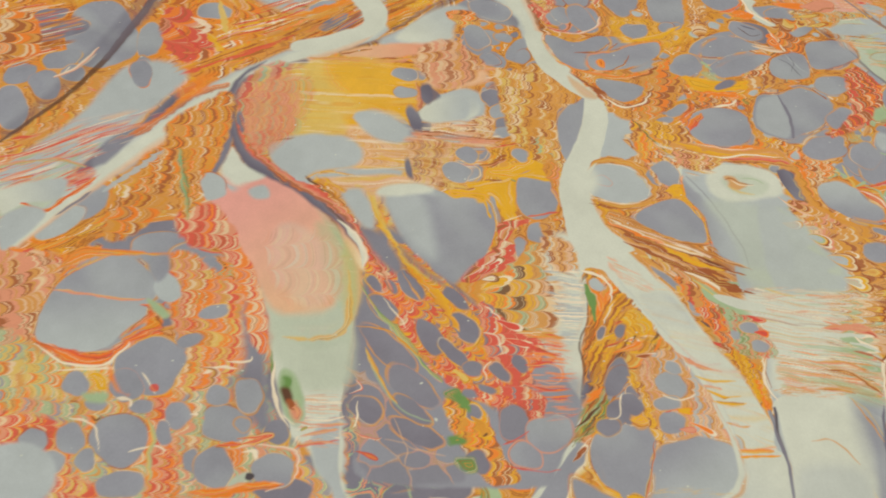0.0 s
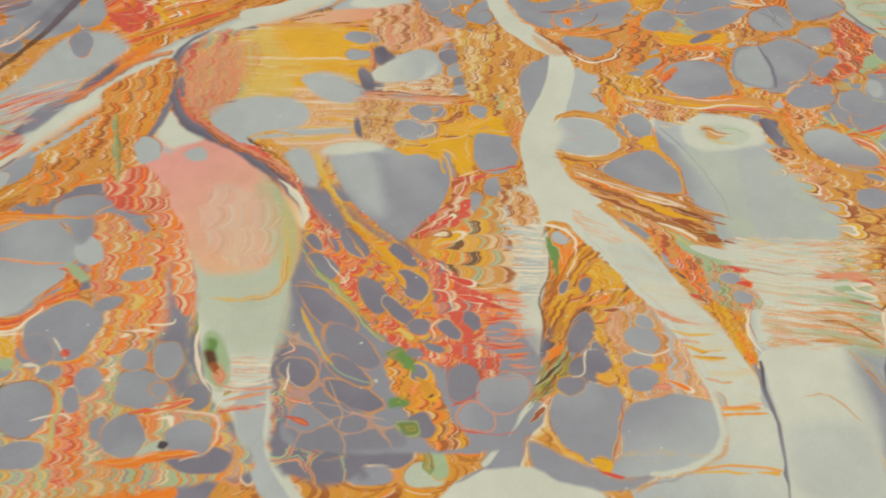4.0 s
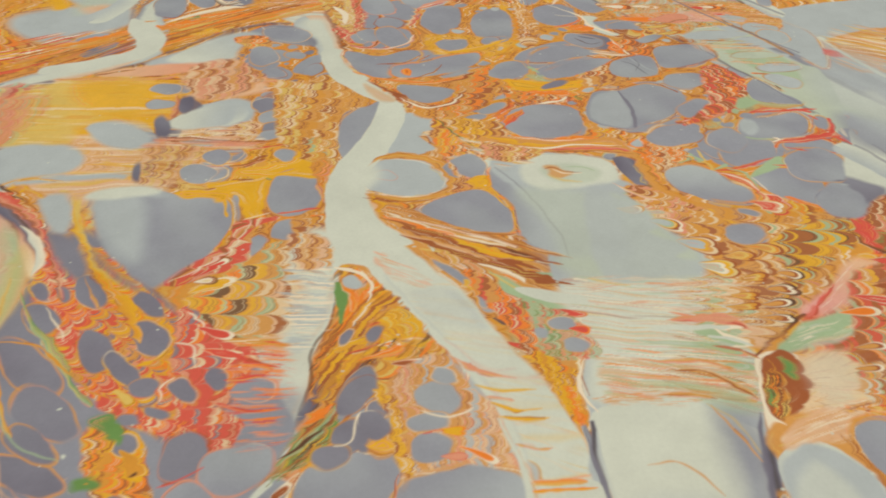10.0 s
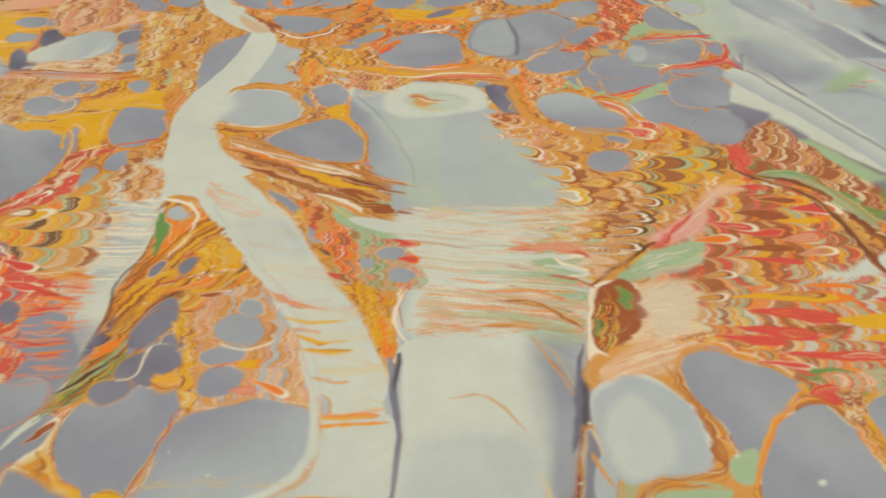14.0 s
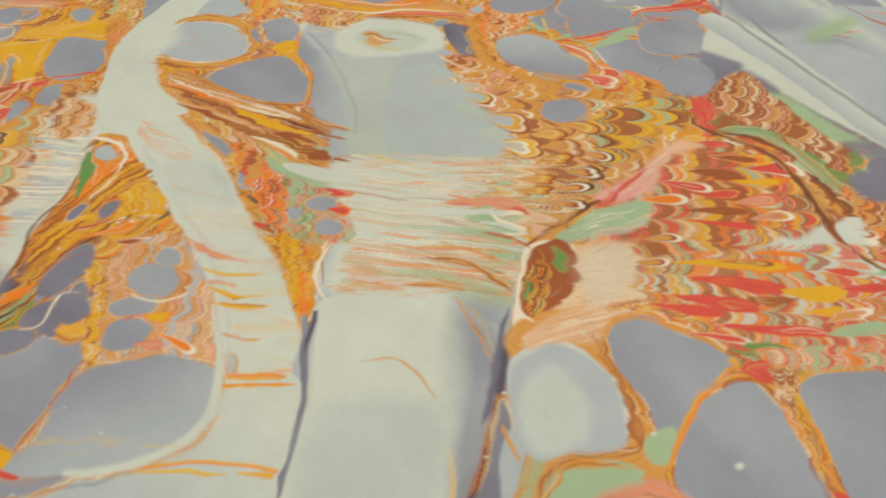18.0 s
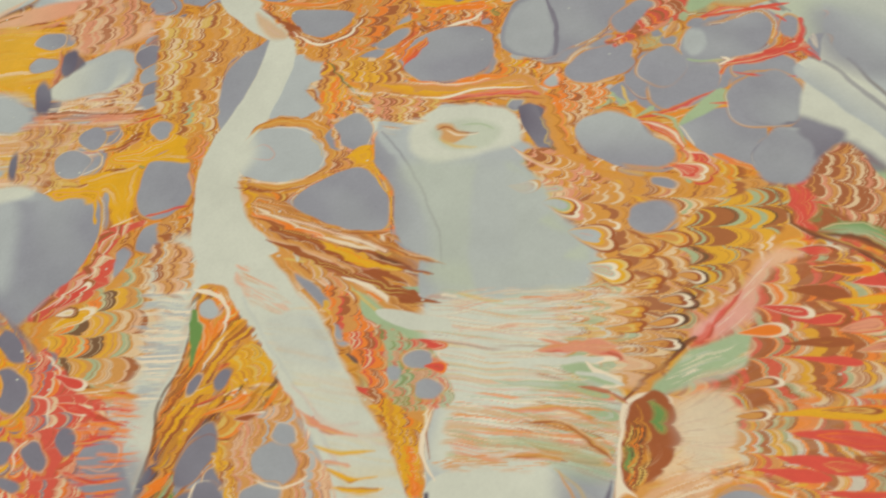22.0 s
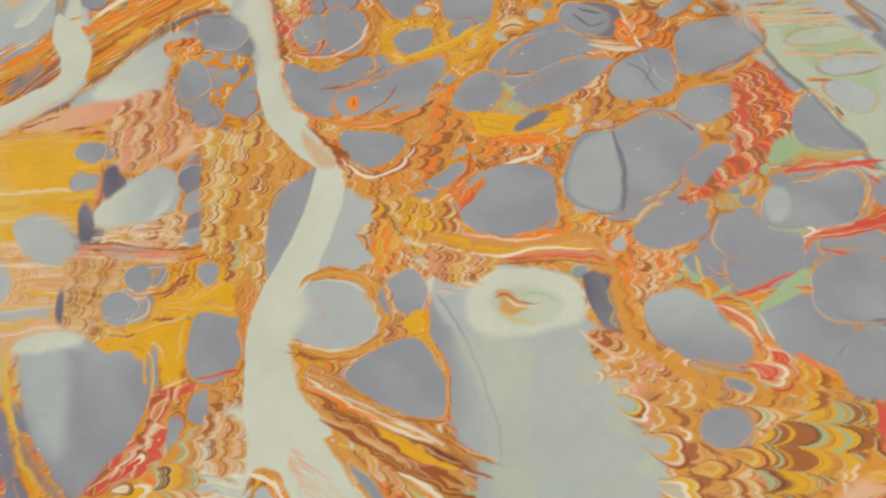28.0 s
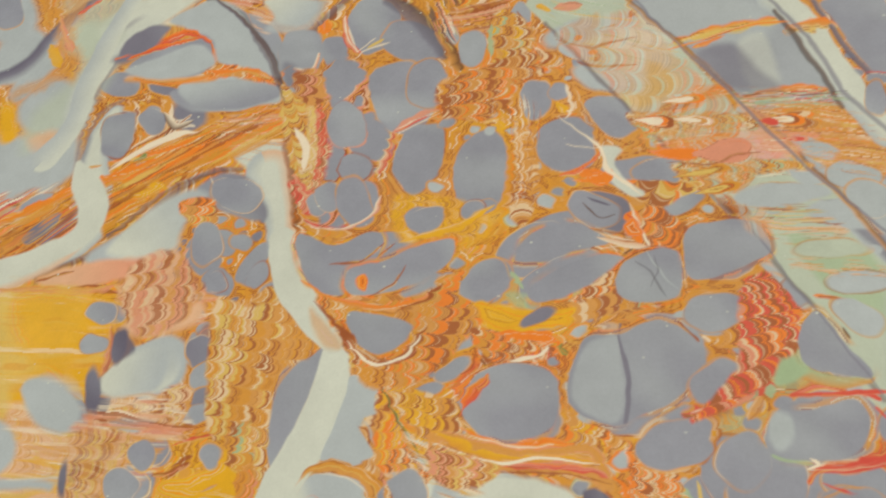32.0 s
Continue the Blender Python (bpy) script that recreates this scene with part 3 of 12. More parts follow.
drop(30.2, 247.2, 5.5, 4.3, -36)
drop(26.1, 237.2, 7.2, 5.5, -25)
drop(49.1, 246.7, 4.1, 3.2, -53)
drop(38.6, 280.3, 7.7, 5.8, -40)
drop(43.3, 272.5, 7.8, 4.4, 40)
drop(38.1, 288.3, 3.9, 2.8, -16)
drop(30, 317.5, 8.9, 6.4, -66)
drop(38, 306.2, 6.5, 4.9, -26)
drop(36.8, 321.8, 6.6, 4.8, -22)
drop(50.2, 312.9, 8.6, 4.3, 60)
drop(57.6, 299.5, 6.6, 3.5, 79, rim='cream')
drop(72.4, 261.7, 16.9, 5.8, -89)
drop(94, 262.9, 11.6, 7.3, -13, "mist")
drop(89.4, 250.6, 13.5, 6, 0, "mist")
drop(89.6, 314.6, 14.4, 8.1, 19)
drop(104.6, 313.1, 13.1, 7.5, 30)
drop(111.4, 303.7, 7.3, 3.4, 26)
drop(-35, 330.3, 9.5, 3.6, 40, "slate")
scatter(500, 110, 252.6, 240.4, 393.7, 0.9, 2.2, "grey mist", "ochre tan orange sage yellow")
scatter(120, 12.1, 57.1, 293.6, 334.5, 0.9, 2.0, "grey slate", "tan orange brown")
# drawn-out fields at the top
blob("mint", 4.90, (-71.3, 451.8), (-17.1, 444.6), (-30.2, 426.7), (-33.4, 405.3), (-38.3, 390.9), (-53.2, 374.8), (-63.9, 367.2), (-65.9, 387.4), (-52.3, 404.1), (-55.1, 429.6), alpha=0.75)
blob("pale", 2.29, (-48.7, 432.1), (-31.7, 446.6), (-8.6, 443.5), (-29.2, 423.4), (-33.4, 409.8), (-38.4, 395.3), (-40.9, 378.1), (-48.8, 381.6), (-48.3, 400.7), (-38.7, 418.2))
drop(-29.2, 423.4, 12.6, 10.4, 56, "slate", soft=2.0)
band("straw cream", 1.25, (5.5, 441.6, 1.9), (-8.4, 432.1, 2.2), (-16.9, 428.3, 1.6))
vein("red", 1.01, (-32, 414.3), (-20.3, 416.1), (-10.5, 419.7), (-1.4, 425.8), (8.1, 419.1))
vein("orange", 1.46, (8.1, 419.1), (13, 409.5), (13.1, 400.1), (27.6, 400.6), (41, 395))
band("orange peach ochre", 0.85, (12.8, 399.2, 1.4), (27.1, 402.7, 2.8), (41.9, 396.4, 3.2))
vein("cream", 0.40, (15.2, 399.8), (27.7, 399.8), (38.6, 394.7), alpha=0.75)
band("peach tan", 1.49, (-25.5, 401.5, 1.5), (-5, 398.9, 2.3), (15.8, 397.5, 1.4))
band("dusk slate mist", 1.64, (-90.8, 407.8, 4.6), (-78.7, 414.5, 4.9), (-70.2, 431.4, 4.4), (-60.2, 445.2, 3.4), (-55.7, 449.8, 2.1))
band("tan", 2.54, (-78.7, 399, 2.5), (-63.9, 405.2, 3.8), (-56, 415.3, 3.2), (-65.6, 430.9, 4.7), (-61.9, 450.6, 4.1), alpha=0.6)
vein("yellow", 2.45, (-70.8, 424.9), (-61.7, 411.2))
vein("salmon", 1.97, (-72.2, 441.7), (-57.7, 420.2))
vein("red", 1.40, (-52.7, 449.4), (-62.1, 442.1))
blob("yellow", 1.89, (-84.5, 391.9), (-77.2, 391.3), (-70, 376.1), (-77.4, 373.8))
blob("peach", 2.65, (-63.3, 372.7), (-54.2, 377.7), (-45.3, 371.5), (-52.4, 365), alpha=0.7)
band("mist pale pale mist", 0.86, (-25.6, 384, 3.4), (-30, 373.1, 4.5), (-28.3, 359.4, 6.0), (-24.1, 348.7, 6.4), (-17.5, 335.8, 6.1), (-20.8, 324.9, 5.0), (-32.8, 317, 4.5), (-51.7, 308.1, 4.5))
band("slate", 1.16, (-24.6, 389.7, 1.2), (-34.1, 381.9, 1.4), (-34.9, 368, 1.7), (-33, 354.4, 1.1), alpha=0.5)
vein("tan", 0.56, (-36.4, 356.7), (-24.2, 358.6))
vein("brown", 1.54, (-31.3, 349.1), (-38, 339.2), (-49.9, 329.7), (-57.3, 322.5))
vein("tan", 1.75, (-35.1, 345.4), (-46.1, 333.2), (-58.8, 326.3))
blob("mist", 2.27, (-68.6, 351.1), (-55.7, 345.2), (-40, 352.2), (-48.2, 360.7), (-62.8, 364.3), (-72.9, 362.2))
vein("cream", 0.79, (-60.5, 344.1), (-53, 345), (-53.7, 339.9), alpha=0.75)
vein("char", 0.90, (-60.8, 341.5), (-55.8, 342.1))
vein("cream", 0.78, (-15.7, 363.9), (-5.2, 371.3), (9, 374.3), (12.7, 374), alpha=0.75)
vein("brown", 0.89, (-12.5, 365.9), (-0.5, 372.3), (4.4, 377.4))
vein("cream", 0.64, (-3.1, 382.1), (3.2, 377.5), (9.2, 378.4), alpha=0.75)
vein("cream", 0.66, (-19.2, 389.2), (-13.7, 378.8), (-16.8, 372.1), alpha=0.75)
vein("brown", 0.70, (-17.1, 386.1), (-12.9, 378.8))
vein("cream", 0.80, (-0.4, 386.1), (0.6, 377.7), (-2.6, 371.1), alpha=0.75)
blob("ochre", 1.08, (-17.9, 358.8), (3.2, 368), (23.2, 375.9), (46.1, 380.8), (53.3, 367), (45, 362.4), (33.2, 363.2), (23.7, 353.6), (8.1, 349.5), (-0.6, 337.5), (-7.8, 325.7), (-14.7, 328.3), (-14.4, 343.1))
streaks("brown orange yellow cream tan umber", 29, 1.9, 1.1, (-19.2, 358.9), (3.2, 368), (23.2, 375.9), (46.1, 380.8), (51.5, 364.5), (33.8, 360.6), (23.7, 353.6), (8.1, 349.5), (-0.6, 337.5), (-10.7, 323.4), (-15.4, 330.8), cover=0.62)
blob("yellow", 1.05, (-14.7, 348.2), (-1.7, 350), (6.3, 347), (-4.1, 341.3), (-13.1, 343))
vein("orange", 1.11, (-21.8, 359), (1.8, 364.1), (17.4, 369.6))
vein("green", 1.09, (-10.6, 359.6), (-5.3, 362.7))
band("umber slate", 0.74, (36.7, 352.8, 1.0), (24, 352.3, 1.3), (10.1, 341.9, 1.7), (-2.6, 327.9, 1.7), (-16.5, 318.9, 1.5), (-37.6, 310.1, 1.2), alpha=0.65)
streaks("peach salmon cream orange ochre", -1, 2.1, 1.1, (19.3, 372.2), (25.1, 378.4), (48.5, 380.5), (54.8, 359.2), (36.7, 357.9), cover=0.8)
blob("pale", 1.27, (31.1, 362.1), (51.8, 363.2), (56.6, 351.6), (59.1, 341.8), (51.3, 342.2), (43, 350))
streaks("peach tan mist", -11, 1.8, 0.8, (31.1, 362.1), (51.5, 364.5), (57.1, 349.1), (43, 350), cover=0.45)
blob("mist", 1.96, (-18.5, 317.8), (-2.9, 329.1), (11.4, 336.9), (19.1, 334.1), (16.9, 324.8), (4.3, 320.6), (-9.8, 312.9))
blob("peach", 1.48, (-36.8, 307.8), (-22.2, 314.4), (4.9, 318.2), (17.5, 322.4), (9.2, 311.3), (-5.7, 307.1), (-21.4, 305.2), to='salmon', way=15)
vein("brown", 1.01, (-43.1, 305.1), (-23.4, 304.1), (-7.6, 306))
vein("brown", 0.81, (-36.8, 307.8), (-21.4, 312))
streaks("straw yellow ochre orange peach tan", -2, 2.2, 1.5, (-48.9, 301.1), (-30.2, 303.1), (3.3, 300.3), (9.7, 293.8), (-1.8, 287.5), (-0.4, 269.1), (-10.5, 273), (-24, 272.9), (-38.7, 274.9), cover=0.55)
vein("brown", 0.82, (-50.3, 304.6), (-35.1, 303.2), (-14, 303.9), (1.5, 302.5))
blob("mist", 1.07, (16.8, 284.3), (29.4, 285.3), (34, 275.3), (29.8, 267.5), (11, 267.3), (8.1, 273.2), (14.5, 277.2))
streaks("cream brown peach salmon", 13, 1.7, 0.6, (7.9, 263.4), (21.5, 267.4), (35.5, 269.5), (38.5, 265.7), (27.7, 259.9), (11.5, 258.7), cover=0.75)
streaks("peach tan brown cream straw", 7, 1.6, 0.8, (8.7, 253.9), (33, 255.4), (38.2, 251), (26.7, 248.9), (21.3, 239.8), (10.3, 235.9), (4.8, 246.4), cover=0.6)
streaks("salmon peach cream tan", 18, 2.2, 1.1, (5.8, 291.7), (15.1, 298), (38.1, 301.9), (48.2, 294.4), (30.5, 289.4), (20.8, 285.3), cover=0.7)
streaks("peach salmon tan brown", 49, 2.1, 0.9, (6.2, 313.6), (15.2, 322.5), (22.7, 320), (27.2, 302.1), (19.6, 297.9), (7.2, 302.4), cover=0.65)
vein("yellow", 1.21, (44.3, 242.3), (58, 249.7), (68.3, 255.3))
blob("yellow", 0.74, (35.5, 238.6), (46.6, 240.7), (58.4, 248), (63.1, 234.6), (37, 233.2))
vein("red", 0.46, (47.8, 252.1), (53.2, 254.1))
vein("brown", 0.61, (35.5, 238.6), (42.9, 244))
comb("tan ochre cream brown peach ochre yellow", 7.5, 2.7, 1, 0.7, (97.2, 259.5), (105.7, 263.1), (109.1, 249.5), (106.4, 242.8), (99, 245.9), reach=1.8)
vein("cream", 0.33, (90.4, 281.3), (98.9, 273.8), (106, 275.7), (111.2, 278.5), alpha=0.75)
vein("red", 0.65, (103.1, 300.8), (111.8, 308.8), (118.7, 316.9))
vein("cream", 0.34, (84.4, 296), (100, 294.8), (110.3, 295.7), alpha=0.75)
vein("orange", 1.17, (90.2, 307.2), (92.5, 301), (96.5, 299.9))
vein("cream", 0.24, (74.2, 309.7), (85.1, 318), alpha=0.75)
vein("brown", 0.52, (79.6, 313.8), (91.8, 313.5), (100.9, 319.6))
vein("brown", 0.47, (104.7, 287), (106.3, 281.3))
vein("red", 0.46, (104.9, 285.1), (115.3, 292.7))
comb("ochre tan brown cream peach ochre", 7.3, 2.0, 10, 0.9, (104.8, 270.3), (112.7, 281.3), (120.8, 292.7), (127.5, 300.4), (131.7, 292.6), (123.5, 281.3), (116.9, 275.8), (113.8, 270.3), reach=1.7)
band("peach pale pale mist", 0.97, (48.2, 352.1, 9.2), (54.9, 337.3, 5.6), (58.2, 323.3, 4.9), (63, 312.1, 4.7), (70.9, 299.3, 4.9), (80.9, 287.1, 4.3), (86.4, 282.3, 2.7))
band("umber brown", 0.77, (50.9, 380.3, 1.0), (52.7, 364.4, 1.2), (58.2, 346.6, 1.2), (63.2, 327.6, 0.9), alpha=0.7)
vein("ochre", 0.82, (66, 287.2), (74, 293.1), (78.6, 283.2), (84.7, 281.3))
band("char umber", 0.78, (2.7, 442, 1.6), (14.8, 435.5, 1.5), (28.5, 419.8, 1.7), (39.2, 403.8, 1.9), (44.5, 391.9, 1.6), alpha=0.9)
streaks("salmon peach cream", -26, 2.5, 1.2, (11, 440.9), (43.1, 436.6), (40.2, 424.5), (33.7, 419.2), (23.9, 429.6), cover=0.7)
blob("mist", 1.74, (33.1, 422.3), (43.6, 433.4), (57.2, 434.7), (55.5, 422.7), (49, 417.4), (41.4, 418.3), alpha=0.8)
band("char slate", 1.43, (66, 433.6, 1.7), (59, 423.7, 2.0), (55, 418.2, 1.7), alpha=0.7)
comb("cream peach straw", 5.6, 5.6, -31, 0.8, (58, 379.7), (63.5, 376.6), (68.5, 350.9), (65.1, 348.7), (59.6, 363.9))
comb("red salmon brown cream red", 9.5, 2.6, -35, 0.7, (57.1, 346.7), (70.3, 346), (67.8, 368.5), (72.4, 360.5), (74, 336.3), (66.2, 332.1), reach=1.6)
vein("orange", 2.77, (60.2, 423.6), (59.4, 416.2))
vein("red", 1.35, (68.3, 418.1), (71.5, 409), (77.4, 404))
vein("cream", 0.48, (68.3, 421.1), (74.7, 406.3), alpha=0.75)
vein("cream", 0.45, (88.3, 408.5), (78.4, 405.3), (74.4, 400.1), alpha=0.75)
vein("cream", 0.47, (49.7, 399.8), (56.9, 399.7), (58.4, 404.6), alpha=0.75)
vein("salmon", 1.35, (93.7, 364), (103.5, 372), (113.8, 375))
vein("cream", 0.54, (95.5, 366.4), (109.8, 372.8), alpha=0.75)
vein("red", 1.31, (92.9, 353), (96.2, 360.1))
band("char slate", 1.11, (85.7, 430.9, 3.3), (98.7, 418.8, 3.5), (106.5, 407.8, 3.6), (110.6, 399, 2.0), alpha=0.85)
band("umber tan", 0.77, (107.4, 410.6, 1.5), (113.8, 400.1, 2.2), (116.6, 393, 2.0))
streaks("cream salmon brown straw char", -69, 2.1, 0.8, (101.7, 422.8), (107, 428.1), (113.9, 427.2), (115.3, 409.6), (111.7, 398.9), (106.3, 410.7), cover=0.6)
comb("orange brown ochre tan cream orange brown", 8.2, 2.9, -5, 1.0, (111, 383), (125.2, 392.1), (148, 397.7), (156.3, 388.9), (142.2, 385.2), (134.6, 373.2), (122.6, 369.2), (112, 371.3), reach=1.7)
vein("brown", 2.11, (127.8, 419.5), (128.3, 410.9))
streaks("salmon peach brown", 2, 2.6, 1.0, (110.1, 418.9), (123, 426), (134.2, 424.5), (128.4, 409.5), (117.3, 412.2), cover=0.8)
blob("yellow", 0.99, (130.8, 405.1), (137.1, 407.1), (139.6, 398.6), (132.4, 395.4))
vein("sage", 1.66, (128.2, 413.8), (128.7, 397.1))
vein("orange", 1.61, (140.3, 406.7), (142.3, 412))
vein("brown", 1.04, (137.7, 418.2), (142.6, 403.7), (135.6, 395))
vein("yellow", 2.21, (132.9, 367.2), (135.3, 360.9))
comb("tan ochre cream brown ochre", 5.7, 2.2, 104, 0.7, (138.2, 360.7), (146, 364.9), (147.8, 339.4), (144.6, 324.4), (138.8, 328.9), (140, 344.3), reach=1.5)
vein("cream", 0.91, (156.5, 381.3), (158.6, 371.2), (156.7, 366.5), alpha=0.75)
vein("orange", 1.68, (160.8, 345.3), (168.2, 342.6), (170.9, 338.1))
vein("cream", 0.44, (164.6, 321.5), (182, 316.8), alpha=0.75)
vein("brown", 0.47, (166.4, 319.4), (180.3, 316.9))
vein("cream", 0.31, (185.3, 314.7), (183.7, 317.8), (188.8, 318.6), alpha=0.75)
vein("umber", 0.45, (173.3, 311.2), (178.5, 315))
vein("yellow", 1.28, (153.6, 374), (156.7, 368.9))
vein("tan", 0.92, (158.5, 381.1), (162.5, 370.8), (168.2, 360.8))
comb("brown tan orange cream straw ochre", 6.0, 2.8, -118, 0.6, (173.6, 340.1), (189.6, 339.2), (201.6, 336.4), (194.6, 332.6), (185.7, 326.8), (182, 318.8), (178.8, 329.2))
band("slate", 0.79, (166.4, 334, 0.6), (170.8, 327.5, 0.8), (172.6, 323.3, 0.6), alpha=0.5)
band("slate", 0.54, (180.1, 309, 0.5), (185.1, 307, 0.7), (186.6, 303.1, 0.5), alpha=0.6)
band("mist", 0.54, (178.3, 303.3, 0.5), (183.5, 308.9, 0.5), alpha=0.5)
band("slate", 0.78, (148.4, 322.1, 0.6), (154.8, 318.8, 0.6), (162.8, 319.5, 0.4), alpha=0.4)
blob("mint", 0.76, (141.8, 423.5), (178.6, 418.6), (195.6, 395), (210.7, 369), (219.7, 350.3), (229.7, 334.9), (249.1, 307.2), (257.5, 294.7), (249.9, 249.4), (242, 259.4), (237.1, 271.7), (228.4, 294.2), (216.3, 311.8), (201.5, 334.4), (185, 359.5), (168.3, 385.2), (153, 405.2))
drop(158.1, 404.6, 10.2, 6, 22, "mist", soft=2.0)
drop(174.4, 406.7, 8, 5.4, 6, "mist", soft=2.0)
drop(160.3, 396.4, 6.4, 4, -26, "mist")
drop(170.2, 383.7, 11, 6.4, -16, "mist", soft=1.5)
drop(182.1, 394, 13.1, 11.5, -73, "pale", soft=5.0)
streaks("sage straw mist pale", -20, 2.5, 2.0, (147.3, 422.7), (178.6, 418.6), (204.1, 379.2), (192.7, 370.6), (174, 374.7), (160.3, 399), cover=0.4, alpha=0.6)
blob("straw", 1.78, (185.8, 388.5), (195, 380.1), (191, 373.2), (181.5, 369.2), (175.9, 374.5), (183.6, 376.3), alpha=0.7)
vein("brown", 0.59, (153, 402.5), (164.3, 397.2), (172.3, 399), (182.3, 400.5))
vein("orange", 1.36, (159.2, 401.8), (162.3, 402.8))
vein("brown", 1.14, (165.3, 395.8), (168.3, 392.9), (166.3, 391))
vein("brown", 0.57, (160.3, 391.1), (168.3, 388.2), (181.9, 387.6))
vein("brown", 0.58, (168.3, 406.1), (174.4, 407.5))
vein("brown", 1.36, (182.5, 413.1), (178.5, 410.3))
vein("yellow", 1.65, (145.2, 420.1), (150.6, 416.6))
vein("salmon", 1.63, (151.6, 417.9), (162.1, 418.5))
vein("orange", 0.95, (164.3, 394.6), (167.9, 395))
blob("brown", 0.84, (188, 367.5), (194.6, 371.6), (201.7, 368.7), (194.3, 365.8))
vein("orange", 1.53, (192.5, 365.9), (198.1, 367.8), (203.6, 369.7))
band("orange tan", 1.26, (202, 373.4, 2.1), (211, 373.7, 1.9))
comb("orange brown cream ochre tan sage brown", 6.4, 3.0, -7, 0.6, (177.7, 367.1), (192.5, 365.9), (215.5, 362.9), (211.7, 358.6), (194, 358.4), (183.1, 358.5), reach=1.7)
comb("sage tan mint cream umber", 5.4, 2.9, -4, 0.6, (184.9, 358.4), (199.2, 356.2), (195.5, 353.1), (186.6, 353))
blob("orange", 0.81, (187.5, 353.7), (201, 356.1), (213.3, 356.3), (216.5, 352.7), (211, 348.7), (200.5, 346.1), (193.6, 348.8))
blob("red", 0.99, (200.7, 349.9), (211.4, 354.2), (215.6, 352.8), (213.6, 348.5), (202.2, 346))
blob("pink", 2.00, (211.8, 359.8), (220.2, 356.9), (227.8, 347.6), (220.6, 341.7), (214.4, 348.5), alpha=0.8)
streaks("orange tan peach cream brown ochre straw", 0, 1.6, 0.6, (191.7, 345.6), (215.8, 345.2), (232.7, 347.3), (236.9, 340.7), (217, 338.7), (201.5, 334.4), cover=0.8)
comb("ochre cream brown straw tan", 5.8, 2.3, 8, 0.6, (195, 341.1), (215.4, 339.9), (210, 334.9), (203.1, 333.2))
drop(220.5, 332.3, 10.7, 4, 5, "mist")
drop(237.5, 332.5, 8.7, 2.8, 3, "mint")
drop(242.7, 324.3, 12.2, 5.1, -8, "mist", soft=1.0)
drop(217.6, 327.4, 6.5, 2, 3, "mist")
streaks("tan sage peach straw brown", -2, 1.7, 0.7, (207.8, 327.9), (229.1, 328.9), (240.4, 318.6), (229, 313.3), (216.8, 317.6), cover=0.6)
blob("sage", 1.40, (224.7, 317.3), (245.5, 311), (246.2, 288), (236.9, 291.5), (229.7, 305.9), alpha=0.7)
drop(235.1, 313.1, 9.2, 3, -1, "mint")
blob("brown", 0.75, (204.7, 332.1), (211.3, 329.7), (214.2, 325.6), (207.5, 323.9))
drop(241.2, 302, 8.9, 3.2, 0, "mist")
vein("orange", 0.67, (228.8, 297.8), (237.6, 296.7))
vein("brown", 0.54, (230.2, 297.2), (237.5, 296.4))
streaks("tan peach", -6, 1.4, 0.7, (223.9, 309.7), (249.1, 307.2), (248.5, 303.6), (229.5, 304.1), cover=0.5)
drop(239.8, 291.5, 7.2, 4.2, -40, "mist")
band("umber slate", 0.61, (148.6, 411.2, 0.7), (168.3, 382.7, 0.9), (185, 359.5, 0.8), (201.6, 335.4, 0.8), (216.4, 312.8, 0.7), (228.4, 294.2, 0.8), (236.6, 278.1, 0.8), (243.1, 267, 0.7), alpha=0.65)
vein("umber", 0.52, (235, 288.1), (236.8, 284.7))
blob("grey", 0.72, (180.6, 418.3), (234.3, 411.1), (243.2, 373), (254.8, 345.8), (264.7, 329.1), (260.1, 301.6), (250.4, 316.4), (236.6, 338.6), (220.6, 361.3), (207.9, 381.2), (195.7, 397.6), to='mist', way=-41)
blob("mist", 2.88, (182.7, 418), (221.4, 412.9), (225.6, 396.7), (205, 394), (192, 400.6), alpha=0.8)
blob("pale", 1.74, (214.3, 393), (223.8, 396.9), (227.1, 374.6), (219.8, 371.7), alpha=0.5)
band("orange straw straw", 0.67, (195.7, 396.3, 2.0), (205.4, 399.6, 2.2), (216.8, 401.6, 1.8), (231.6, 402.4, 1.7))
vein("orange", 0.91, (200.3, 393.2), (210.9, 397.9))
band("orange tan", 0.61, (216.2, 370.9, 1.0), (230.4, 373.1, 1.2), (243, 370.8, 1.0))
streaks("brown cream sage tan red salmon", 2, 1.4, 0.4, (214.3, 369.9), (230.4, 373.1), (243.8, 370.7), (246.4, 364.8), (229.7, 366.2), (219.3, 366), cover=0.8)
blob("tan", 1.01, (217.5, 365), (244.8, 364.9), (255.7, 352), (253.6, 337.6), (240.1, 340.5), (231.4, 350.6), (223.9, 359.9))
streaks("ochre orange peach cream brown straw", -12, 1.4, 0.6, (217.6, 366.1), (244.9, 366), (256, 354.1), (253.3, 335.6), (239.8, 338.4), (228.3, 353), cover=0.6)
drop(231.8, 353.8, 4.6, 1.7, -4, "salmon")
comb("ochre cream tan brown straw orange", 4.7, 2.4, -5, 0.4, (226.8, 363.1), (236.1, 362.3), (237.1, 356.7), (227.1, 357.4))
drop(234.6, 349.3, 7.5, 2.9, -31, "mist")
drop(244.5, 338.2, 7.8, 4.9, -17, "mist")
drop(248.1, 329.9, 6.3, 5.7, -60, "mist")
band("umber tan", 0.72, (178.6, 418.6, 0.7), (195.7, 396.3, 0.9), (207.8, 378.8, 0.8), (222.1, 358.9, 1.2), (232.3, 343.1, 0.9), (241.7, 328.3, 0.9), (249.9, 312.7, 0.7), alpha=0.8)
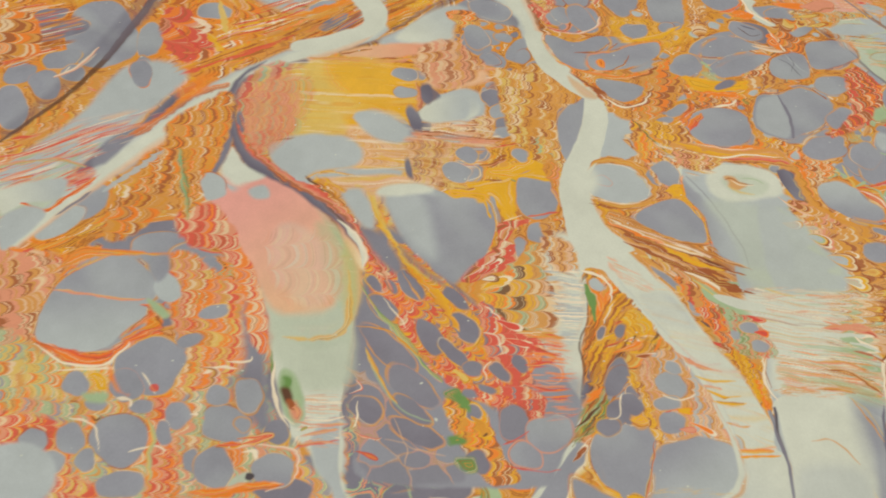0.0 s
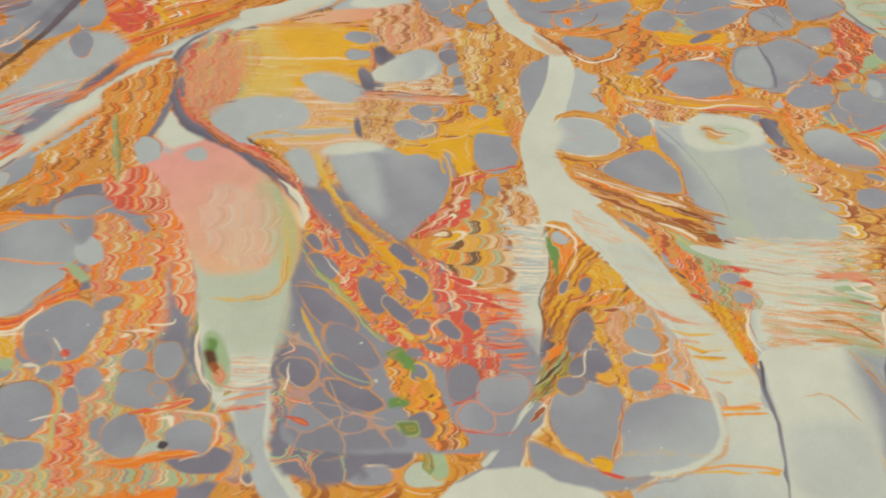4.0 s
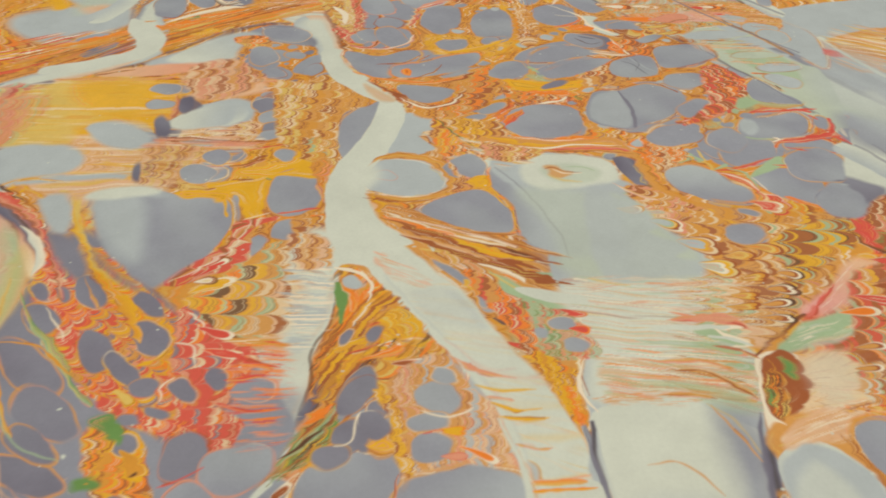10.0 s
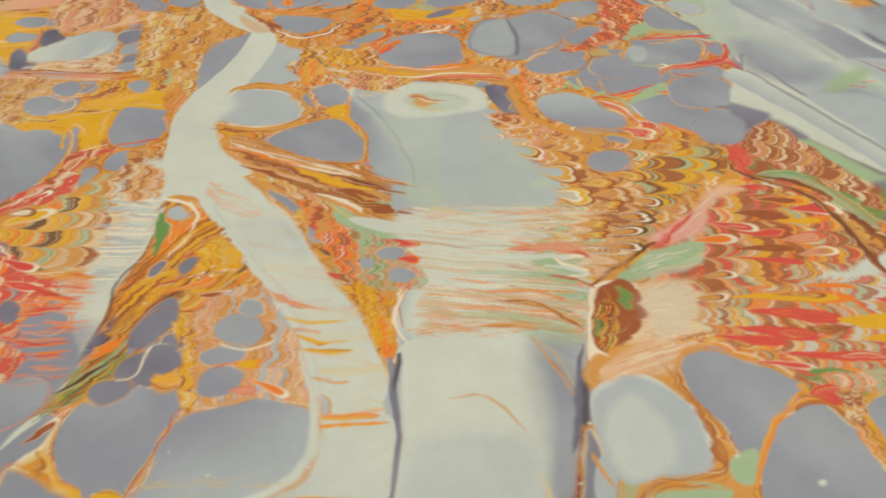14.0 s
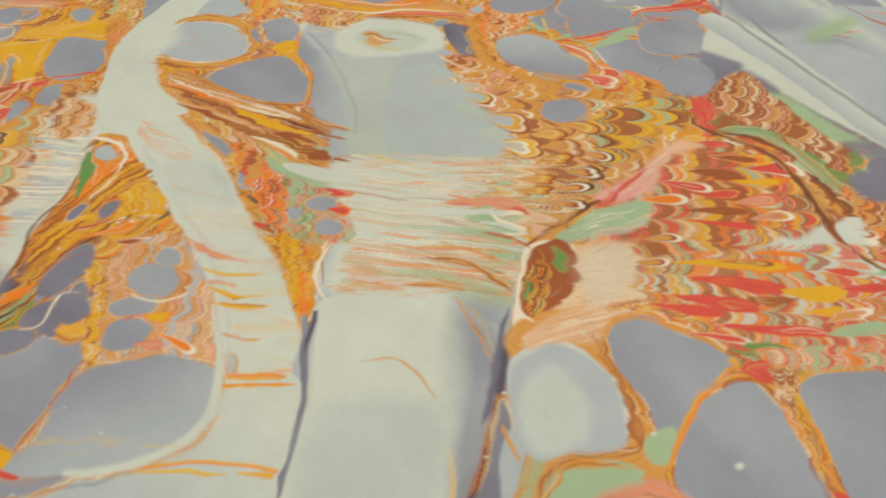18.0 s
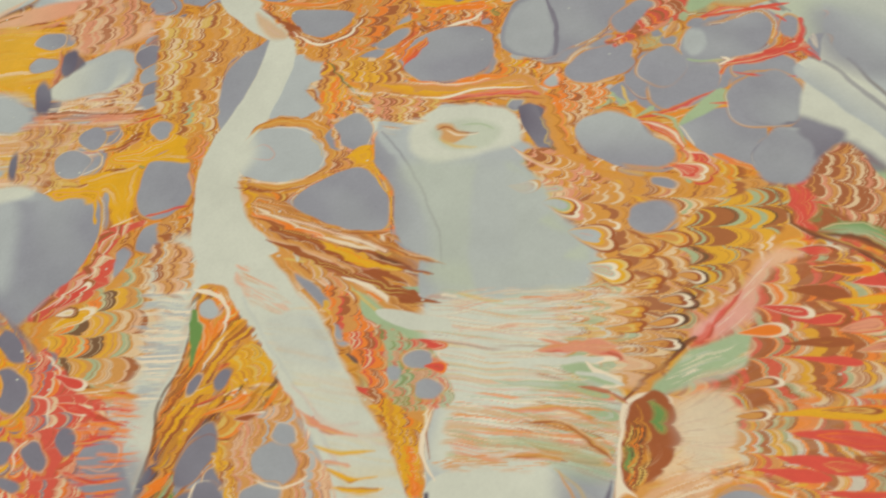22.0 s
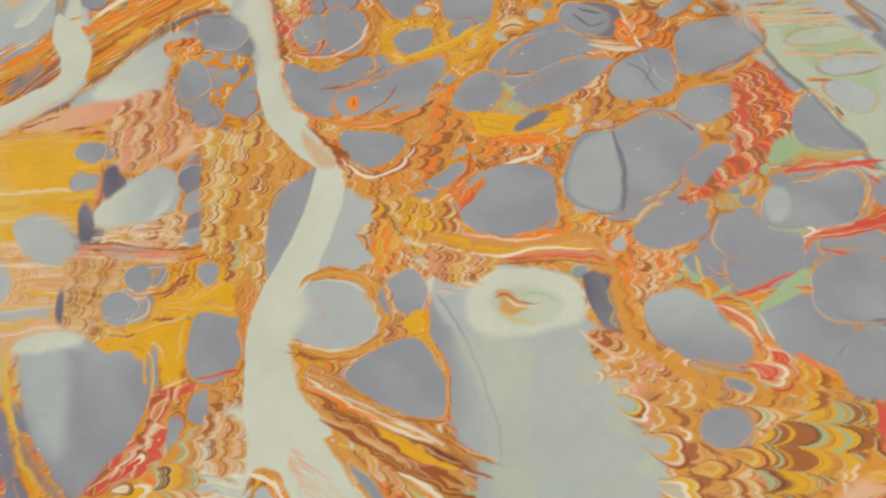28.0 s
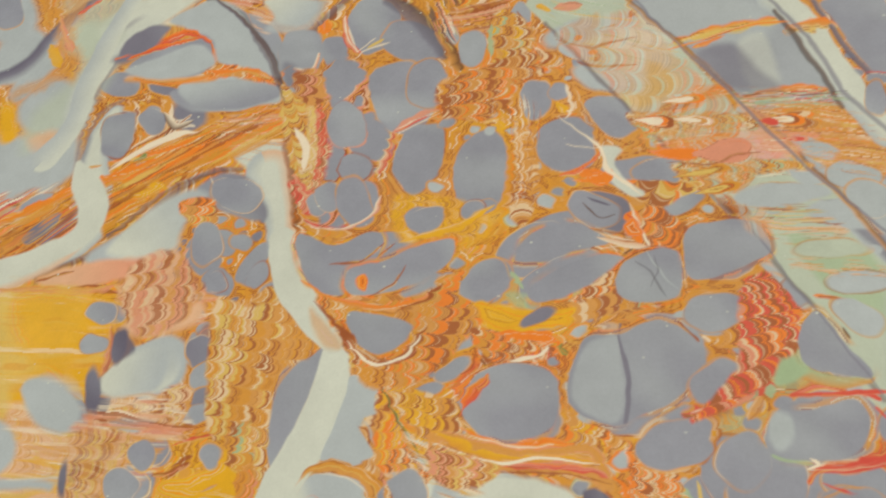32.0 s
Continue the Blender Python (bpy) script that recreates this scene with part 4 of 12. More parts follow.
band("salmon peach", 1.23, (214.3, 369.9, 2.0), (220.3, 358, 2.8), (227.9, 348.7, 2.3), alpha=0.7)
band("pale pale mist", 0.67, (228.8, 411.9, 5.8), (235.3, 403.2, 5.7), (241.4, 386.3, 5.4), (248.5, 368, 5.1), (255.7, 352, 4.4))
band("orange peach straw", 0.65, (233, 398.4, 2.2), (240.3, 399.5, 3.0), (246.8, 398, 1.7))
band("umber char", 0.66, (228.3, 406.7, 0.9), (234.2, 393.2, 1.1), (241, 375.6, 1.0), (244.6, 363.8, 0.8), alpha=0.8)
band("slate dusk", 0.66, (241.5, 410.2, 0.9), (246.7, 394.2, 1.0), (253.2, 377.9, 1.2), (258.1, 368.2, 1.2), alpha=0.9)
blob("grey", 0.88, (244.2, 409.8), (263.8, 407.2), (258.6, 371.6), (252.3, 383.9), (247.3, 399.2))
drop(256.8, 374.1, 4.1, 1.8, -5)
vein("red", 0.49, (253, 376.7), (259.3, 376.8))
drop(254.9, 366.3, 6.7, 3.2, 81)
# brown and orange scallops amid the cells
comb("brown brown umber tan orange brown", 6.5, 2.0, 17, 0.5, (133, 285), (140.8, 286.8), (147, 284.1), (142.9, 280.4), (133.6, 276.8), reach=1.8)
shell("cream brown", 140.4, 277.7, 149.8, 277.8, 1.6)
blob("yellow", 1.12, (128.1, 292.6), (140.4, 296.3), (151.3, 285), (146.2, 283.2), (137.3, 286.9), alpha=0.8)
shell("orange yellow", 146.3, 281.3, 156.4, 283.1, 1.6)
vein("green", 0.86, (156.4, 283.1), (158.1, 279.6))
shell("red orange", 124.7, 266.9, 132.9, 273.2, 1.4)
comb("ochre orange tan brown cream sage", 7.4, 1.7, 10, 0.6, (159.5, 303.7), (168.1, 306.4), (176.6, 301.4), (191.4, 299.3), (183, 294.8), (168.1, 292.2), (159.7, 290.4), reach=2.0)
vein("cream", 0.42, (164.7, 303.6), (171.5, 306.3), alpha=0.75)
vein("sage", 0.94, (140.7, 308.1), (144.6, 302))
blob("sage", 1.12, (139.3, 300.2), (145.5, 300.1), (149.2, 295.2), (142.2, 294.4), alpha=0.6)
vein("cream", 0.30, (128.2, 267), (127.8, 260.1), (130.6, 256.8), alpha=0.75)
comb("ochre tan cream brown", 7.8, 1.8, -23, 0.6, (116, 304.6), (125.2, 306.4), (128.1, 292.6), (119.5, 286.9))
comb("ochre yellow tan cream brown orange", 5.6, 1.5, -21, 0.5, (158.4, 264), (161.7, 260.8), (172.7, 256.2), (175.7, 251.5), (168, 252.8), (158.6, 252.6))
vein("cream", 0.36, (160.2, 248.7), (166.5, 246.5), (163.4, 244.9), alpha=0.75)
vein("orange", 0.53, (142.6, 250.5), (158.6, 252.6), (168, 249.7))
vein("brown", 0.40, (137.8, 248.4), (152.3, 250.5), (164.9, 249.3))
vein("cream", 0.36, (175.7, 253.1), (176.4, 247.6), (178.6, 246.6), alpha=0.75)
# tints of the ground, left
tint("salmon", -71.5, 147.2, 38.9, 25.5, 106, alpha=0.6)
tint("peach", -81, 106.9, 40.6, 24.6, 175, alpha=0.5)
tint("sage", -76.5, 115.4, 32.9, 19.1, 176, alpha=0.35)
tint("tan", -121, 121, 35.9, 28.1, 148, alpha=0.7)
tint("salmon", -12.9, 116.6, 25.7, 12.3, 95, alpha=0.6)
tint("tan", -105.9, 234.6, 48.6, 29.1, 107)
tint("orange", -151.3, 183.7, 22.8, 13.1, 114)
tint("salmon", -60.5, 177.6, 21.4, 13.5, 102, alpha=0.6)
tint("red", -126.3, 141.3, 17.2, 7, 178)
tint("tan", -80.6, 161.7, 35.8, 19.6, 104)
tint("straw", -106.1, 128, 38.4, 26.3, 170, alpha=0.6)
tint("red", -17.7, 186.6, 20.7, 14.6, 128, alpha=0.7)
tint("yellow", 10.6, 163.6, 28.7, 14.1, 131, alpha=0.7)
tint("green", 2.3, 148.7, 14, 6.7, 128, alpha=0.6)
tint("red", 37, 144.6, 19.9, 13.9, 133)
tint("green", 24.1, 113, 12.7, 12.2, 76)
tint("orange", -189.6, 318.2, 29.8, 22.5, 156)
tint("orange", -108.6, 320.4, 35.5, 30.5, 147)
tint("straw", -34.5, 276.7, 39.9, 32, 175)
tint("yellow", -2.9, 281.1, 36.1, 16, 92)
tint("brown", -65.2, 211.1, 17.3, 12.2, 124, alpha=0.5)
tint("red", -130.9, 112.2, 17, 12.1, 163)
tint("tan", -151.3, 160.2, 26.2, 10.6, 110)
# grey cells, left
drop(-156.2, 319.1, 25.8, 16.2, -66)
drop(-181.8, 320.4, 17.5, 7.5, 12, "slate")
drop(-131.6, 315.7, 11.7, 6.3, -83)
drop(-188.7, 291, 7.3, 7, 81)
drop(-174.5, 284, 10.8, 6.6, -61)
drop(-186.2, 269.3, 14, 6.9, -68)
drop(-171, 301, 8.8, 6.4, 23)
drop(-163.1, 291.7, 6.3, 4.9, -26)
drop(-129.9, 294.5, 9.2, 4.8, -74)
drop(-185.2, 332.7, 8.2, 4.4, 15, "slate")
drop(-102.9, 337, 8.7, 5.8, -5)
blob("mist", 2.45, (-155.7, 263.1), (-139.7, 296.1), (-118.8, 300.5), (-108.5, 289.4), (-122.8, 267.4), (-143.9, 236.8), (-176.4, 220.5), (-180.2, 232.8))
blob("slate", 1.44, (-141.4, 236.9), (-135.3, 253.4), (-116.6, 262.4), (-116, 247.3), (-131.5, 237.1))
blob("mist", 1.45, (-132.2, 240.3), (-119.3, 250.5), (-121.5, 237.4), (-132.1, 229.2))
blob("mint", 2.77, (-175.5, 217.5), (-159.6, 230.1), (-142.3, 230.6), (-149.8, 212.1), (-167.6, 191.6))
streaks("salmon red peach sage", 33, 2.6, 1.4, (-181.2, 236), (-149.7, 259.9), (-139.4, 260.1), (-141.6, 227.4), (-161, 217.8), (-171, 202.8), cover=0.45)
vein("red", 1.38, (-150.6, 224.1), (-142.3, 230.6))
drop(-139.7, 215.3, 11.4, 8.8, 39)
drop(-148.2, 206.2, 11.1, 7.5, 36, "mist")
drop(-120.4, 160.9, 21.9, 14.1, -1)
drop(-111.1, 179.2, 28.5, 12.3, -11)
drop(-94.6, 138.4, 15.6, 12.9, -35)
drop(-110.7, 198.5, 20.4, 6.5, 16, "slate")
drop(-100.1, 193.1, 14.1, 8.3, -4)
drop(-79.6, 182.6, 18.4, 8.5, -38)
drop(-83.6, 154.2, 5.3, 4.5, -44)
drop(-27.7, 99.7, 9.2, 3.1, -56, "slate")
drop(-52.7, 129, 13.3, 7.6, -88, "dusk", soft=2.0)
drop(-40.9, 109.7, 7.2, 4.8, -78, "slate")
scatter(900, -174.2, -44.3, 87.7, 185.8, 1.2, 3.2, "grey slate grey", "tan salmon orange red sage ochre")
# dark net of cells between the trunks
blob("mist", 2.10, (-30.2, 224.6), (-20.5, 225.7), (-14.2, 214.7), (-14, 204.5), (-21.4, 212.1))
blob("slate", 2.92, (-20, 206.2), (-12.4, 201.7), (0.6, 186.4), (16.5, 175.9), (25.9, 169.6), (15.5, 171.1), (-0.2, 181.4), (-11.3, 192.1))
band("slate dusk", 1.38, (-6.4, 194.6, 1.4), (6.7, 182.4, 1.7), (20.5, 172.1, 1.6), alpha=0.6)
blob("slate", 1.34, (-17.5, 187.2), (-5.6, 190.6), (9.7, 186.1), (25.5, 173.1), (38.8, 158.9), (52.5, 145.8), (62.1, 139.6), (59.4, 121.4), (56, 98.9), (7.3, 98.9), (-10.5, 99.3), (-14.2, 120.1), (-15.6, 142.1), (-15.8, 158.7), (-15.7, 172.3))
tint("tan", -11.8, 130.6, 23, 8.8, 107)
blob("tan", 1.18, (-19.1, 158.8), (-15.5, 167.7), (-10.4, 150), (-8.1, 134.2), (-1.7, 119.7), (-4.4, 113.1), (-4, 100.4), (-8.8, 100.5), (-14.2, 120.1), (-15.9, 140.2))
vein("ochre", 0.44, (-8.2, 140.9), (1.5, 139.6), (9.3, 139.3))
vein("tan", 0.40, (-5.7, 118.1), (5.1, 115.3), (13.5, 116.7))
vein("cream", 0.27, (-4.4, 113.1), (-1.1, 108.2), (6.3, 103.4), alpha=0.75)
vein("cream", 0.34, (6.3, 103.4), (8.7, 104.9), (15.9, 103.5), (22, 100), alpha=0.75)
vein("cream", 0.26, (6, 108), (7, 109.6), (8.7, 104.9), alpha=0.75)
vein("tan", 0.49, (14, 106.3), (19.6, 106.4))
vein("cream", 0.37, (-10.4, 179.4), (-5.4, 168.4), (1.1, 161.4), alpha=0.75)
vein("cream", 0.35, (11.3, 165.5), (15.5, 159.8), (20.1, 151), alpha=0.75)
drop(-14, 178.3, 4, 2.6, -62, "slate", rim='red')
vein("cream", 0.30, (25.5, 134.6), (31, 133.3), (32.8, 130.7), alpha=0.75)
vein("cream", 0.29, (35.9, 130), (41.4, 128.1), alpha=0.75)
vein("cream", 0.37, (17, 121.7), (20.3, 119.1), (19.3, 116.6), alpha=0.75)
vein("umber", 0.48, (29.4, 105.9), (26.3, 108.3))
drop(45.1, 99.4, 6.8, 3.8, -4, rim='orange')
vein("cream", 0.26, (37.9, 111.2), (41.8, 107.1), (42, 104.8), alpha=0.75)
vein("umber", 0.49, (28, 166), (42.2, 156.6), (53.8, 152))
# straw field, dark fold and shaded hollow
blob("straw", 1.42, (-58.8, 302.7), (-38.1, 305.9), (-11.2, 302), (-4.7, 276.3), (-6.9, 250), (0.2, 232.7), (-14.8, 227), (-33, 227.9), (-58.4, 252.8), (-66.4, 279.8))
blob("yellow", 3.44, (-22.3, 298.2), (-8.1, 297.3), (-4.1, 272.3), (1.3, 226.2), (-7.3, 229.8), (-8.8, 261.1), alpha=0.8)
blob("yellow", 2.66, (-40.8, 286.5), (-31.4, 286), (-27.1, 265.8), (-34.7, 270.1), alpha=0.6)
streaks("yellow straw ochre peach tan", -6, 3.2, 2.8, (-60.6, 300.6), (-8.8, 301.8), (1.3, 226.2), (-19.5, 230.4), (-42.4, 248.4), (-55, 271.2), cover=0.3, alpha=0.3)
comb("straw yellow ochre straw peach tan", 10.3, 5.5, -10, 4.1, (-35.7, 294.7), (-10.4, 297.5), (-5.7, 268.5), (-6.9, 250), (-25.1, 256.4), (-32, 277.8), alpha=0.5, reach=2.0, fine=0.9)
blob("mist", 1.49, (-66.6, 251.4), (-54.9, 255.5), (-33.4, 255), (-24.5, 244), (-31.3, 237.6), (-40.4, 233.1), (-46.4, 225.4), (-57.5, 235.6))
blob("brown", 1.98, (2.6, 288.1), (10, 283.5), (9.1, 273.5), (2.4, 273.9), alpha=0.6)
blob("mist", 1.60, (10.3, 281.4), (23.7, 282.7), (29, 274.3), (25.4, 264.8), (14.7, 263.5), (4.6, 266), (6.8, 273.6))
blob("mist", 1.38, (-31.3, 237.6), (-4.7, 237.9), (-7.6, 231.5), (-27.7, 230.8))
vein("cream", 0.48, (-22.1, 242.2), (-15.6, 240.8), alpha=0.75)
streaks("straw peach tan cream brown", -6, 2.3, 1.5, (-32.1, 249.6), (-2.3, 248), (-0.6, 237.7), (-23.4, 238.8), cover=0.4, alpha=0.6)
streaks("salmon peach cream tan brown", 10, 2.7, 1.5, (2.4, 258.6), (23.6, 261.1), (23, 246.7), (7.4, 239), cover=0.5, alpha=0.7)
blob("peach", 1.64, (-38.4, 233), (-19.9, 232.1), (-1.3, 229.5), (-10.8, 226.8), (-14.2, 214.7), (-17.5, 220.9), (-33, 227.9))
band("ochre yellow", 0.82, (-45.1, 231.7, 0.8), (-41.3, 236.4, 1.4), (-31.7, 239.3, 1.1), (-38.4, 233, 1.1), (-28.2, 224.5, 1.1))
vein("umber", 0.56, (-46.2, 233.4), (-40.7, 226.7), (-33.5, 221.7))
band("yellow straw", 0.78, (-17.2, 224, 1.0), (-11.7, 211.6, 1.5), (-5, 197.2, 1.6), (-2.2, 191.8, 1.1))
band("straw", 0.80, (-22.9, 227.4, 0.8), (-16.5, 225.5, 1.0), (-12.6, 211.7, 1.0))
comb("salmon red salmon tan sage salmon straw", 8.5, 3.9, 44, 1.6, (-83.6, 276.8), (-76, 288.6), (-60.6, 291.9), (-51.5, 275), (-55.2, 256.2), (-63.9, 249.5), (-65.8, 236), (-77, 253.8), reach=2.2, single=0.3, alpha=0.8)
drop(-79, 263, 7.6, 1.7, -76, "slate")
vein("umber", 0.49, (-64.4, 251.3), (-52.5, 254.3))
band("red salmon brown", 0.91, (-82.1, 261.5, 1.8), (-73.7, 245, 2.9), (-60.7, 232.5, 3.4), (-42.2, 222.1, 3.6), (-26.3, 206.1, 3.4), (-15.4, 186.7, 3.0), (-5.5, 173.5, 1.9))
band("char dusk", 0.93, (-84.8, 275.5, 1.6), (-81.1, 258.1, 1.5), (-72, 241.8, 1.4), (-57.9, 229.4, 1.1), alpha=0.85)
band("dusk slate", 1.08, (-29.3, 213.4, 2.2), (-18.5, 197.7, 2.3), (-10.6, 184.1, 1.5), alpha=0.7)
vein("umber", 0.67, (-39.6, 220.6), (-23.7, 203.3), (-15.4, 186.7))
vein("cream", 0.48, (-55, 226.4), (-42.4, 223.6), alpha=0.75)
vein("brown", 0.88, (-33.9, 211.8), (-20.7, 194.8))
# the pink trunk
blob("pink", 1.17, (-80.5, 247.5), (-71.1, 235.4), (-55.4, 229.5), (-39.3, 217.6), (-25.6, 197.5), (-18.7, 183.9), (-18.2, 160.5), (-23.8, 148.1), (-45.5, 147.7), (-52.8, 162.3), (-57.1, 177.7), (-69.8, 193.7), (-83.4, 204.8), (-90.9, 213.4), (-84.5, 225.7), (-81.1, 235.2))
blob("pale", 2.33, (-80.3, 246.5), (-73.8, 236.9), (-62.4, 226.2), (-74.7, 225.9), (-83.5, 235.1))
blob("red", 3.70, (-78.7, 204.9), (-66.8, 205.2), (-57, 185.8), (-60.5, 177.6), (-69.8, 193.7), alpha=0.35)
blob("sage", 2.72, (-43, 217.5), (-31, 206), (-20.1, 186.6), (-18.2, 160.5), (-23.8, 148.1), (-33.2, 155.2), (-33.7, 183.6), (-43, 205.7))
blob("mint", 2.89, (-52.4, 167.4), (-33.7, 160.2), (-20.6, 163), (-20.5, 134.2), (-21.2, 116.4), (-37.6, 116.1), (-45.9, 133.7), (-50.4, 152.4))
blob("pale", 1.16, (-49.4, 152.4), (-32.5, 148), (-20.7, 150.6), (-20.8, 125.2), (-19.4, 108), (-16, 90), (-20.9, 89.9), (-31.6, 107.8), (-40.6, 116.1), (-45.6, 131.4))
comb("pink peach sage cream pink straw", 11.9, 8.1, 1, 1.6, (-58.4, 214.2), (-42.7, 214.5), (-27.9, 197.5), (-21.8, 178.5), (-26.8, 157.8), (-42.3, 157.5), (-52.1, 183.2), alpha=0.5, reach=1.0)
blob("cream", 1.07, (-30.9, 210.4), (-22, 197.6), (-16.4, 187.2), (-17.6, 183.9), (-23.4, 193.4), (-27.9, 202.6), to='salmon', way=117)
blob("mist", 1.12, (-79.8, 227.4), (-66.7, 221.5), (-63.9, 219.5), (-74, 221.3))
streaks("peach pink cream sage", -5, 3.3, 1.6, (-63.6, 217), (-39.1, 214.6), (-22.2, 183.8), (-26.6, 155.4), (-49.5, 162.4), cover=0.35, alpha=0.6)
band("mist slate", 0.59, (-17.9, 163, 0.7), (-19.1, 143.5, 0.7), (-20.3, 120.8, 0.6), (-18.3, 101.9, 0.6), (-15, 90, 0.8), alpha=0.6)
blob("mist", 1.05, (-29.4, 116.3), (-21.5, 120.8), (-19.4, 108), (-16, 90), (-20.9, 89.9), (-30.6, 107.8))
vein("salmon", 0.68, (-35.3, 114), (-21.2, 116.4))
vein("red", 0.68, (-36.9, 109.8), (-20.8, 112.2))
streaks("peach salmon cream", -3, 1.7, 0.9, (-34.9, 129.3), (-20.2, 129.6), (-19.6, 110.1), (-35.1, 111.9), cover=0.4)
blob("mint", 0.66, (-45.8, 136), (-43.6, 141.1), (-37.9, 133.8), (-34, 124.9), (-35.3, 117.9), (-39.9, 118.7), (-44.6, 126.5))
vein("cream", 0.63, (-45.6, 131.4), (-43.5, 122.5), (-37.8, 118.3), alpha=0.75)
vein("green", 0.52, (-35.5, 116.2), (-32.6, 117.3))
comb("red salmon cream tan red brown", 10.2, 3.3, -27, 0.8, (-69.4, 191), (-62.4, 182.9), (-54.6, 167.3), (-50.4, 152.4), (-54.8, 152.3), (-64.3, 172.3), reach=1.4)
vein("red", 1.46, (-66.7, 188.3), (-58.7, 172.4), (-51.9, 154.8))
vein("cream", 0.44, (-68.6, 193.8), (-63.6, 182.9), (-64.3, 172.3), alpha=0.75)
vein("green", 0.75, (-50.3, 147.6), (-48.6, 138.2))
comb("red salmon cream orange", 10.4, 4.9, 1, 0.8, (-95.1, 216.3), (-85.9, 219.5), (-79.8, 204.9), (-84.3, 196.2), (-94.7, 201.7))
vein("red", 0.84, (-86.2, 193.4), (-74, 190.9))
# ribbon and folds at the upper left
comb("tan ochre orange brown cream ochre orange", 8.1, 2.6, -12, 1.2, (-119.7, 240.6), (-109.1, 250.7), (-86.9, 271.9), (-80.6, 251.4), (-85.5, 231.9), (-89.7, 213.5), (-92.9, 204.6), (-102.3, 216.2), (-109.5, 204.2), (-121.8, 195.4), (-128.5, 203.8), (-118.8, 224.9), reach=1.8)
blob("slate", 1.20, (-88.5, 258), (-82.4, 259.8), (-81.3, 244.8), (-86.7, 231.9))
comb("ochre orange brown yellow tan", 8.7, 2.9, -27, 0.9, (-100.2, 244.4), (-86.3, 268.4), (-84.1, 254.7), (-88, 231.8), (-93.7, 222.4))
drop(-86, 227.2, 6.4, 5.3, -71, "mist")
vein("cream", 0.48, (-92.5, 222.4), (-83.5, 219.6), (-80.8, 225.8), alpha=0.75)
band("slate dusk", 1.14, (-142.7, 232.1, 3.4), (-135.5, 243.5, 4.1), (-125.1, 253.7, 3.0), (-115.7, 271.1, 2.5), (-105.2, 285.8, 1.6))
band("peach pale pale mist", 1.45, (-28.8, 347.7, 5.1), (-23.5, 333, 5.6), (-32.4, 318.4, 5.4), (-53.8, 308, 6.0), (-76.8, 294, 5.8), (-93.6, 280.6, 6.3), (-108.8, 262.6, 6.7), (-125.4, 243.8, 6.4), (-140.8, 224.4, 5.0), (-156.8, 203.1, 3.7), (-166.7, 188.8, 3.1))
band("brown orange", 0.96, (-89.1, 286.2, 1.3), (-103.9, 278.6, 2.2), (-118.8, 260.6, 2.1), (-134.1, 248.5, 1.8), alpha=0.8)
blob("orange", 2.87, (-110.5, 285.7), (-95.7, 293.5), (-99.2, 282.3), (-108.8, 276.6), alpha=0.8)
band("slate dusk", 1.32, (-53.2, 302.2, 2.0), (-66.2, 296.1, 2.6), (-78.7, 288.3, 3.2), (-83.5, 275.5, 1.9), alpha=0.85)
vein("mist", 1.68, (-108.4, 247.4), (-120.8, 234.2), (-132.7, 221.5))
vein("slate", 0.89, (-149, 209.1), (-137.6, 221.4))
band("umber", 0.60, (-185.2, 248.9, 0.9), (-173.8, 262.7, 1.2), (-160.3, 280.7, 1.3), (-147.8, 307.4, 2.0), (-136.2, 344.6, 2.2), alpha=0.85)
band("slate dusk", 2.00, (-149.7, 303.5, 2.3), (-141.2, 327.6, 3.2), (-133.3, 344.7, 2.9), alpha=0.6)
vein("red", 1.23, (-180.6, 250.6), (-170.9, 252.6))
vein("red", 0.79, (-154.1, 282.7), (-149.7, 281))
vein("cream", 0.75, (-168.5, 291.6), (-161.4, 295.5), (-155.6, 305.3), alpha=0.75)
streaks("ochre orange brown cream yellow tan red", 31, 2.7, 1.3, (-119.5, 304.3), (-95.2, 324.8), (-69.5, 346.5), (-28.8, 347.7), (-33, 326.5), (-65.1, 309.6), (-90.9, 297.4), (-109.2, 293.1), cover=0.7)
drop(-41.9, 330.4, 8.5, 3.5, 40, "slate")
drop(-48.8, 342.8, 7.1, 2.9, 25)
comb("red salmon cream orange brown", 12.8, 5.0, -26, 1.1, (-128.7, 336.3), (-114.4, 336.7), (-98.2, 308.7), (-110.6, 300.7), (-123.8, 312))
vein("cream", 1.42, (-113.6, 332.6), (-103.7, 324.6), (-108.6, 320.4), alpha=0.75)
vein("red", 1.42, (-120.6, 324.1), (-106.5, 308.5), (-114.4, 306.4))
vein("yellow", 1.97, (-103, 320.5), (-94.1, 308.8))
vein("straw", 1.78, (-101.4, 345.6), (-94.6, 320.8))
streaks("orange ochre red brown cream", 23, 2.9, 1.4, (-211.3, 334), (-178.3, 339.2), (-167.3, 318.8), (-184.1, 298.7), (-200.4, 298.3), cover=0.6)
comb("orange brown tan cream ochre", 8.6, 3.6, 2, 1.1, (-210.1, 329.9), (-193.7, 332.4), (-183.5, 306.5), (-201.5, 302.1))
